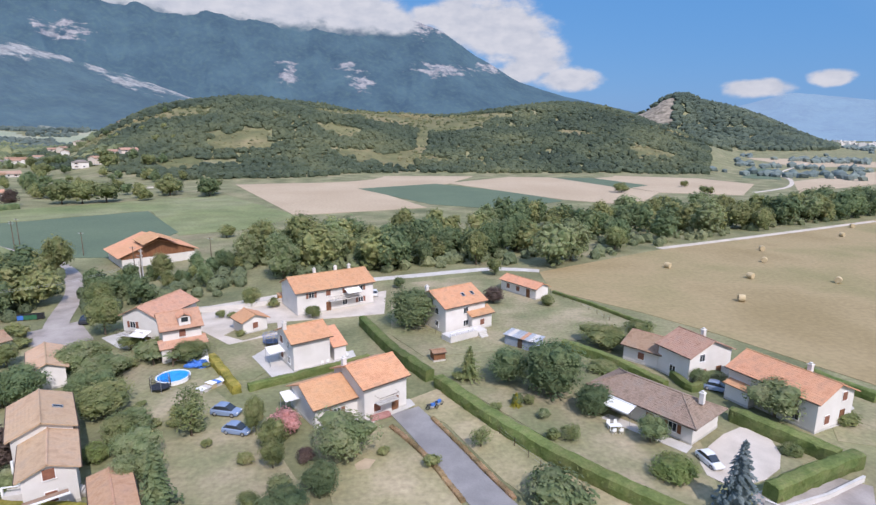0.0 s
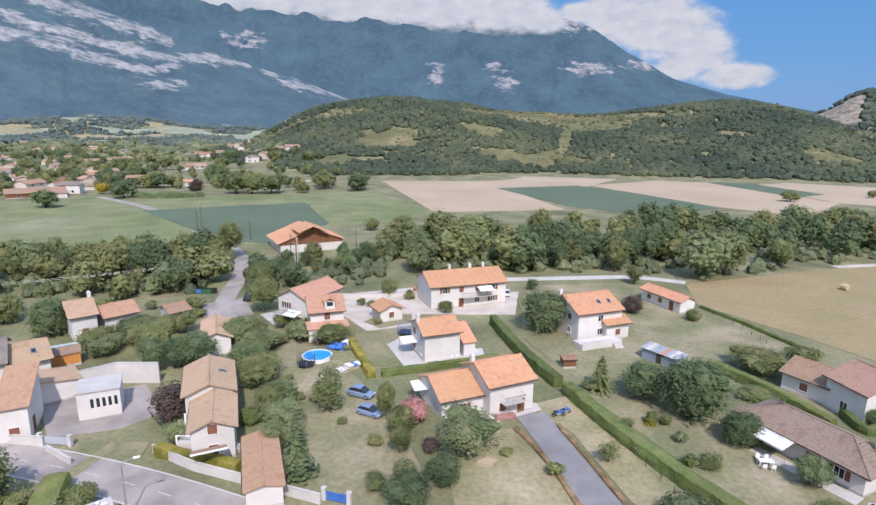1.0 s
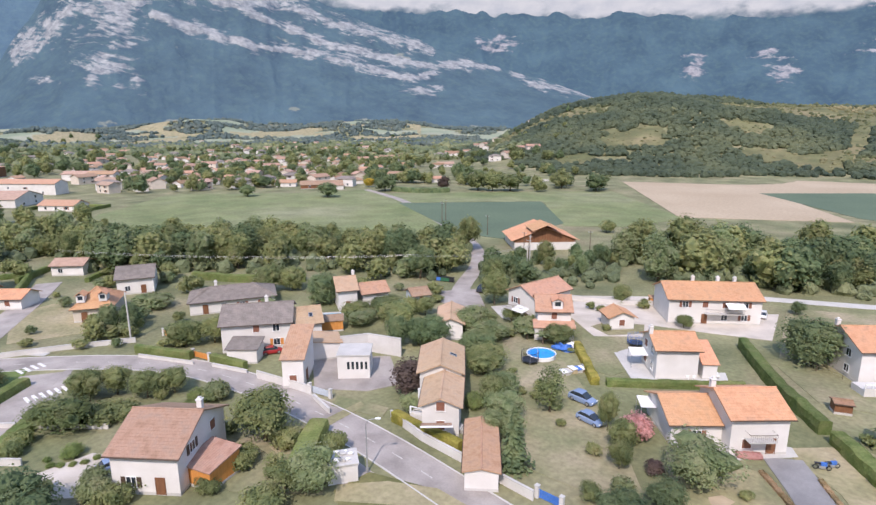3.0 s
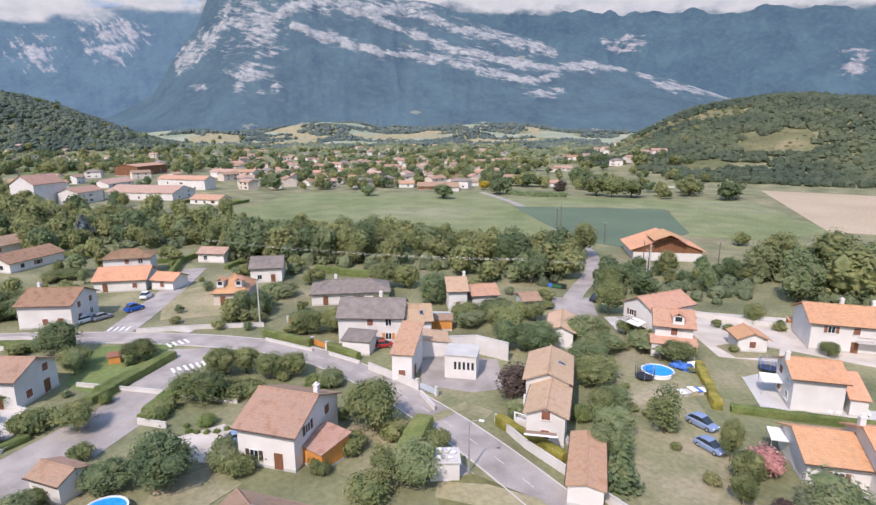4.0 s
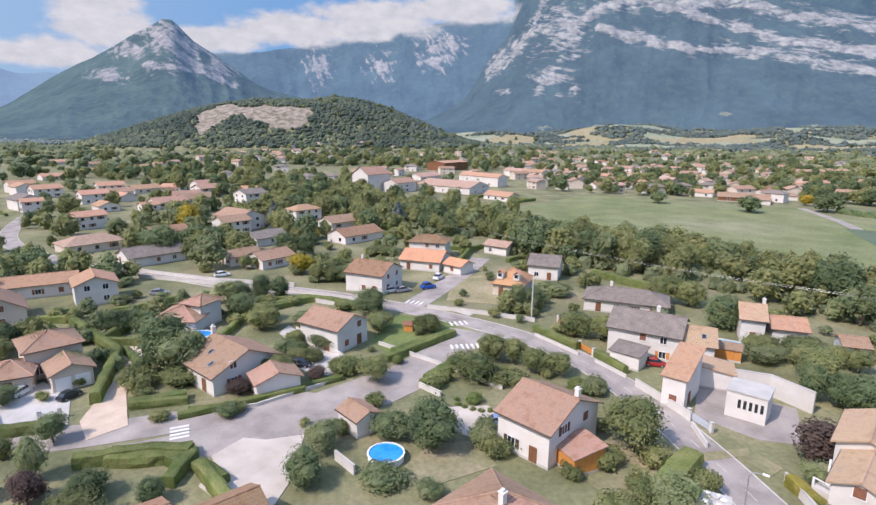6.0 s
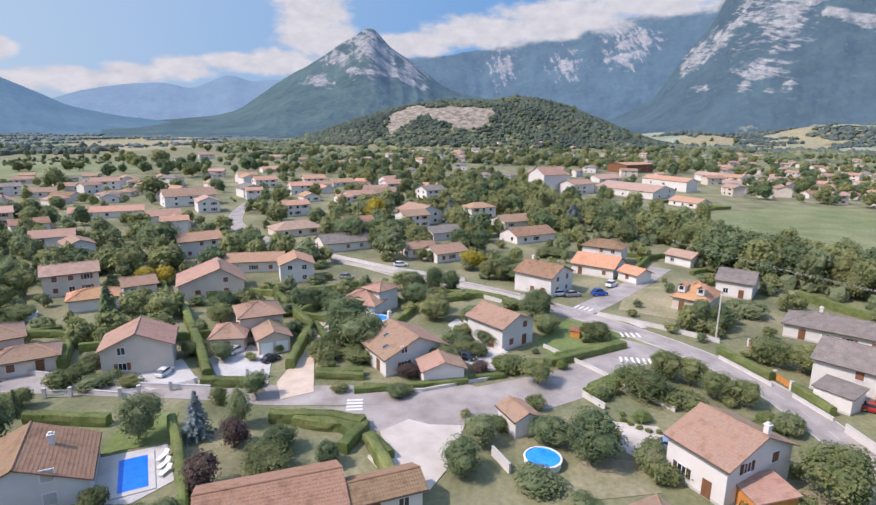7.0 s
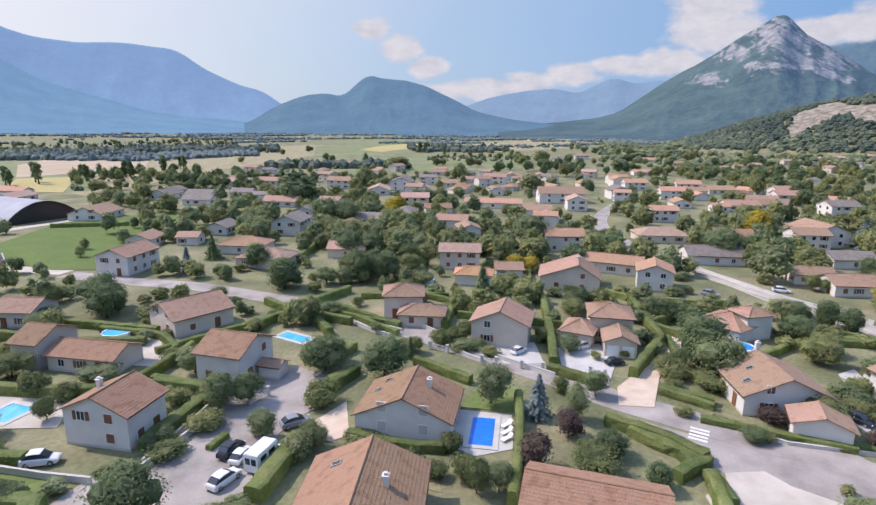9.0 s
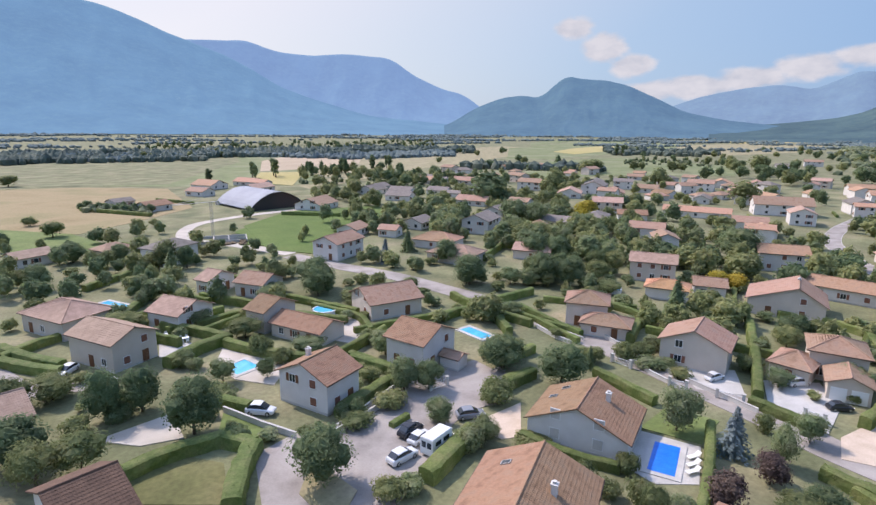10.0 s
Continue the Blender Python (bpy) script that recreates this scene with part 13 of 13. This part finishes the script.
loose_trees([(-666.1, -52.6), (-517.1, 198.8), (-1928.2, 746.2), (-2301.1, -168.9)], 240, ['far', 'fardark'], 14, 8, 14)
loose_trees([(-367.9, 140.9), (-265.2, 308.2), (-1099.9, 1266.8), (-1434.5, 554.7)], 520, ['far', 'fardark'], 15, 5, 10)
loose_trees([(-252.6, 293.8), (-183.7, 405.6), (-747.2, 1616.1), (-983.2, 1132.8)], 60, ['far', 'fardark'], 16, 5, 9)
loose_trees([(-203.8, -19.7), (-161.0, 46.6), (-297.5, 88.3), (-372.6, -31.7)], 40, ['far', 'fardark', 'round'], 17, 4, 8)
loose_trees([(-69.8, -149.3), (-147.2, -4.2), (-257.5, -10.3), (-120.1, -248.7)], 120, ['shrub', 'lightshrub', 'light'], 31, 1.5, 2.6)
loose_trees([(31.0, -128.1), (-37.5, -95.8), (-68.5, -174.0), (51.0, -228.0)], 34, ['round', 'dark', 'shrub', 'light'], 18, 2.5, 6)
loose_trees([(-46.5, -194.5), (-146.9, -149.4), (-374.1, -387.2), (-118.3, -484.6)], 130, ['far', 'light', 'far'], 19, 4, 8)
loose_trees([(-225.8, 309.4), (-143.1, 313.4), (-207.6, 458.4), (-325.5, 449.7)], 26, ['far', 'fardark'], 20, 5, 9)
loose_trees([(-228.2, -462.4), (-354.0, -278.0), (-835.0, -653.2), (-490.8, -981.0)], 12, ['fardark', 'far'], 21, 7, 12)
loose_trees([(-374.6, -294.0), (-497.8, -116.7), (-1538.0, -365.9), (-1014.5, -793.2)], 110, ['fardark', 'far'], 22, 7, 12)
loose_trees([(-64.3, -84.9), (-97.5, -20.8), (-163.0, -36.5), (-107.5, -138.2)], 40, ['shrub', 'round', 'lightshrub', 'dark'], 23, 1.5, 4)
loose_trees([(-113.8, 35.3), (-72.4, 61.9), (-126.0, 110.1), (-195.9, 65.0)], 30, ['shrub', 'round', 'lightshrub'], 24, 1.5, 4.5)
loose_trees([(-74.2, -18.2), (-53.7, 43.6), (-100.2, 78.0), (-134.4, -29.7)], 36, ['shrub', 'lightshrub'], 25, 1.0, 2.4)
loose_trees([(15.3, -77.9), (-36.0, -53.2), (-64.9, -97.8), (23.5, -139.1)], 40, ['shrub', 'lightshrub'], 26, 1.0, 2.6)
tree(-27.5, -397.0, "poplar", 14, 4.2)
tree(-82.0, -468.3, "poplar", 16, 4.8)
tree(-63.9, -458.8, "poplar", 14, 4.2)
tree(-111.1, -474.8, "poplar", 13, 3.9)
tree(-141.8, -475.6, "poplar", 15, 4.5)
tree(-184.1, -517.0, "poplar", 16, 4.8)
tree(-203.4, -526.2, "poplar", 14, 4.2)
tree(-80.8, -452.1, "poplar", 16, 4.8)
tree(-109.2, -453.5, "poplar", 14, 4.2)
tree(-142.4, -466.1, "poplar", 15, 4.5)
tree(-172.6, -481.1, "poplar", 15, 4.5)
tree(-200.9, -512.2, "poplar", 15, 4.5)
tree(-63.7, -443.5, "poplar", 13, 3.9)
tree(-623.0, -644.2, "poplar", 20, 6.0)
tree(-628.2, -636.9, "poplar", 18, 5.4)
tree(-656.4, -658.1, "poplar", 17, 5.1)
tree(-694.3, -671.6, "poplar", 14, 4.2)
tree(-346.6, -397.1, "far", 12, 14)
tree(-358.3, -398.6, "far", 13, 15)
tree(-227.8, -288.4, "far", 14, 14)
tree(-312.2, -280.4, "far", 14, 12)
tree(-287.7, -197.8, "far", 13, 16)
tree(-521.8, -377.6, "far", 12, 14)
tree(-426.1, -409.6, "far", 9, 13)
tree(-443.8, -377.3, "far", 10, 16)
tree(-533.5, -357.5, "far", 16, 18)
tree(90.1, -444.8, "far", 8, 10)
tree(37.5, -237.8, "far", 6, 7)
tree(49.2, -268.2, "far", 4, 5)
tree(124.9, 371.9, "far", 7, 9)
tree(185.8, 413.4, "far", 5, 6)
tree(179.2, 364.8, "far", 6, 9)
tree(-79.4, 205.9, "far", 5, 6)
tree(-172.5, 355.2, "far", 9, 12)
tree(-140.7, 347.4, "far", 10, 12)
tree(-211.5, 331.6, "far", 8, 16)
tree(-219.1, 322.8, "far", 7, 14)

# ---- woods on the hills and far hedgerows ----
cables((-166.3, 48.7, 9.0), (-88.3, 102.0, 9.0))
cables((-88.3, 102.0, 9.0), (-70.3, 129.7, 9.0))

def wood(name, label, count, seed, azimuths, radii, keep, size, mat, cut=BALL1, squash=0.85, lift=0.35, rough=0.5):
    """Far woodland as one mass of crowns: clumps set wherever keep() allows, on the lie of the land."""
    rng = random.Random(seed)
    s = Shape()
    done = tries = 0
    while done < count and tries < count * 8:
        tries += 1
        a = rng.uniform(*azimuths)
        r = math.sqrt(rng.uniform(radii[0] ** 2, radii[1] ** 2))
        x, y = -math.sin(radians(a)) * r, math.cos(radians(a)) * r
        if not keep(x, y, a, r):
            continue
        w = rng.uniform(*size) * (0.75 + r / 2600)
        z = land(x, y)
        s.blob(cut, (x, y, z + w * lift), (w * rng.uniform(0.8, 1.2), w * rng.uniform(0.8, 1.2), w * squash * rng.uniform(0.8, 1.25)), rough, done * 0.317)
        done += 1
    return solid(name, s, mat, label, "woodland", kind="stuff")


def mask(x, y, scale, level, seed=0.0):
    return noise.fractal(Vector((x * scale, y * scale, seed)), 1.0, 2.0, 3) > level


SCREE_FOOT = [(91.5, 1.0), (94, 0.0), (97, 0.7), (100, 0.7), (102.4, -0.3)]     # azimuth and degrees above eye level
SCREE_TOP = [(91.5, 1.9), (99, 2.5), (101.4, 2.0), (102.4, 0.5)]


def scree(x, y, a, r):
    """One steep band of bare rock along the hill's brow, with ragged edges."""
    if not (91.5 < a < 102.4 and 1080 < r < 1420):
        return False
    up = math.degrees(math.atan2(land(x, y) - 40, r))
    wild = 0.85 * noise.fractal(Vector((x * 0.014, y * 0.014, 3.0)), 1.0, 2.0, 4)
    at = [[p[0] for p in SCREE_FOOT], [p[1] for p in SCREE_FOOT], [p[0] for p in SCREE_TOP], [p[1] for p in SCREE_TOP]]
    return np.interp(a, at[0], at[1]) + wild < up < np.interp(a, at[2], at[3]) - wild


def quarry(x, y, a, r):
    return -22.6 < a < -18.4 and 1240 < r < 1500 and land(x, y) > 42 and mask(x, y, 0.012, -0.35, 4.0)


# clearings on the wooded hill: azimuth, metres off, half width in degrees, half depth in metres
CLEARINGS = [(9.9, 665, 1.9, 18), (5.4, 575, 3.2, 26), (1.4, 650, 0.45, 70), (19.2, 590, 2.6, 32), (-2.5, 788, 6, 20), (-14.4, 700, 2.2, 13), (-21.0, 655, 1.8, 28), (24.8, 535, 2.2, 14)]


def clearing(a, r, x, y, grow=1.0):
    k = grow * (1 + 0.8 * noise.fractal(Vector((x * 0.025, y * 0.025, 2.0)), 1.0, 2.0, 3))
    return any(((a - ca) / da) ** 2 + ((r - cr) / dr) ** 2 < k * k for ca, cr, da, dr in CLEARINGS)


BELTS = [(176, 196, 690, 900, 760), (162, 176, 760, 960, 420), (150, 162, 880, 1050, 260), (137, 151, 545, 585, 110), (127, 137, 900, 1100, 160)]
# woods below the mountain: the haze before them is mixed into these blue-greens
LEAF_SLOPE = surface("hazed_slope_woodland", [(0.062, 0.088, 0.082), (0.080, 0.108, 0.096), (0.11, 0.13, 0.105)], 0.012, 0.6, 0.9, vary=0.14, island=True)
# belt trees lightened and blued in the base colour in place of haze
LEAF_BELT = surface("hazed_belt_foliage", [(0.066, 0.090, 0.074), (0.094, 0.120, 0.092), (0.135, 0.152, 0.108)], 0.012, 0.6, 0.9, vary=0.18, island=True, bump=0.4, bump_scale=1.0)

# wooded hill beyond the fields, with clearings of dry grass
wood("hill_woods", "dense green woodland over a hill", 7600, 1, (-26, 38), (470, 780), lambda x, y, a, r: land(x, y) > 1.5 and not clearing(a, r, x, y, 1.1) and (a < 25 + 8 * noise.fractal(Vector((x * 0.02, y * 0.02, 8.0)), 1.0, 2.0, 3) + (r - 470) * 0.05) and (a < -8 or land(x, y) < 9 or mask(x, y, 0.0058, -0.2)), (2.2, 4.2), LEAF_HILL, BALL2)
wood("hilltop_woods", "dense green woodland over a hilltop", 12500, 11, (-26, 36), (780, 1250), lambda x, y, a, r: not clearing(a, r, x, y, 1.1) and (-22 < a < -8 or mask(x, y, 0.0058, -0.2)), (2.3, 4.4), LEAF_HILL, BALL1)
wood("hill_scrub", "dry scrub in the clearings of a hill", 2200, 2, (-24, 34), (540, 1200), lambda x, y, a, r: land(x, y) > 5 and not mask(x, y, 0.0058, -0.10), (1.5, 3.2), LEAF_WOOD_DRY)
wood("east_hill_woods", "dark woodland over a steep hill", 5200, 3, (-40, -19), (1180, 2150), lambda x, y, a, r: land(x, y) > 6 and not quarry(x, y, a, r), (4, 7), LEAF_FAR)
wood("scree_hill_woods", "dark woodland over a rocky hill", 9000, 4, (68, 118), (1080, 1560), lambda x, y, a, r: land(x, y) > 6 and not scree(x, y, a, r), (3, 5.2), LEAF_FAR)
wood("town_woods", "woods and gardens behind the town", 3800, 5, (22, 118), (620, 1500), lambda x, y, a, r: land(x, y) < 30 and mask(x, y, 0.011, 0.05, 2.0) and free_spot(x, y, 5), (3.0, 6), LEAF_WOOD, BALL1)
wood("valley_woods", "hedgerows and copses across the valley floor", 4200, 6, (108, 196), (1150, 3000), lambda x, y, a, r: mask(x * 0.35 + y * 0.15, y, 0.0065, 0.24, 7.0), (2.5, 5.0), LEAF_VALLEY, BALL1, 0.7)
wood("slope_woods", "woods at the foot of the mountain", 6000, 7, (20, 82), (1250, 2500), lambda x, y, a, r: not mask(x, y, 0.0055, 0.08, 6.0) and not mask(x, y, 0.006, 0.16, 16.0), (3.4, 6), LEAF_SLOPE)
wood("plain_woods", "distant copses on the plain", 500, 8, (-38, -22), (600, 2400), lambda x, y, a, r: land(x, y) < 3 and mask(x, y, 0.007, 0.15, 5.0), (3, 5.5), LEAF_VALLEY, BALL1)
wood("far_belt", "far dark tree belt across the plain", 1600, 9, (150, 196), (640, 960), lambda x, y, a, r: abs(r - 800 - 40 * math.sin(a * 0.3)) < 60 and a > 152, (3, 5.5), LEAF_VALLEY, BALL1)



wood("clearing_scrub", "scattered scrub in the hill clearings", 420, 21, (-24, 30), (500, 830), lambda x, y, a, r: clearing(a, r, x, y), (0.9, 2.0), LEAF_WOOD_DRY)

# belts of trees between the fields of the valley: azimuths, metres to the near and far edge
for a_from, a_to, r_near, r_far, count in BELTS:
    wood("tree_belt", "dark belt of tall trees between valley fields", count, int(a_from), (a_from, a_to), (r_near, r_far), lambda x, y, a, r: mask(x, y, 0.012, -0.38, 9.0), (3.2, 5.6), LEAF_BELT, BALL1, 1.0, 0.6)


def draped(name, label, azimuths, radii, keep, material, lift, steps=(60, 24), category="meadow"):
    """A sheet laid over the lie of the land wherever keep() allows."""
    s = Shape()
    na, nr = steps
    def p(i, k):
        a = azimuths[0] + (azimuths[1] - azimuths[0]) * i / na
        r = radii[0] + (radii[1] - radii[0]) * k / nr
        x, y = -math.sin(radians(a)) * r, math.cos(radians(a)) * r
        return (x, y, land(x, y) + lift), a, r
    for i in range(na):
        for k in range(nr):
            (x, y, z), a, r = p(i, k)
            if keep(x, y, a, r):
                s.face([p(i, k)[0], p(i, k + 1)[0], p(i + 1, k + 1)[0], p(i + 1, k)[0]])
    return solid(name, s, material, label, category, kind="structure")


HILLGRASS = surface("dry_hill_grass", [(0.105, 0.112, 0.048), (0.150, 0.143, 0.066), (0.215, 0.180, 0.095)], 0.02, 0.5, 0.95, patchy=0.2)
# foothill grass, made paler in its colour to carry the distance haze
FOOTGRASS = surface("hazed_upland_grass", [(0.19, 0.23, 0.15), (0.25, 0.28, 0.19), (0.30, 0.30, 0.22)], 0.01, 0.3, 0.95)

draped("scree", "pale bare scree on a hillside", (86, 106), (1090, 1400), scree, ROCK, 0.8, (240, 90), "rock")
draped("quarry", "pale grey quarry cut into a hill", (-23, -18), (1180, 1580), quarry, ROCK, 1.0, (60, 60), "rock")
draped("hill_meadow", "dry grassy clearings on a hill", (-24, 32), (560, 1200), lambda x, y, a, r: a > -9 and not mask(x, y, 0.0058, -0.22), HILLGRASS, 0.6, (150, 50))
draped("clearing_grass", "dry olive grassy clearings in the hill's woodland", (-24, 28), (500, 830), lambda x, y, a, r: clearing(a, r, x, y), HILLGRASS, 0.9, (300, 110))
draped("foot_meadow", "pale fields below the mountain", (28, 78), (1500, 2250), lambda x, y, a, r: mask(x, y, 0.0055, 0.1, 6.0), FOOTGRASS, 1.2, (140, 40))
draped("foot_field", "ripe fields below the mountain", (40, 74), (1500, 2250), lambda x, y, a, r: mask(x, y, 0.006, 0.18, 16.0), DRYGRASS, 1.6, (90, 30))


def far_town(label, azimuths, radii, count, seed):
    """Pale blocks of a town far out on the plain."""
    rng = random.Random(seed)
    s = Shape()
    for k in range(count):
        a, r = rng.uniform(*azimuths), rng.uniform(*radii)
        m = pose(-math.sin(radians(a)) * r, math.cos(radians(a)) * r, 0, 0, 0, rng.uniform(0, 180))
        w, d, h = rng.uniform(9, 28), rng.uniform(9, 15), rng.uniform(6, 16)
        s.box(-w / 2, -d / 2, 0, w / 2, d / 2, h, 0, m)
    solid("far_town", s, RENDER_WHITE, label, "town", kind="stuff")


far_town("pale blocks of a city far out on the plain", (-39, -33), (1900, 2600), 90, 3)
Mass.finish()
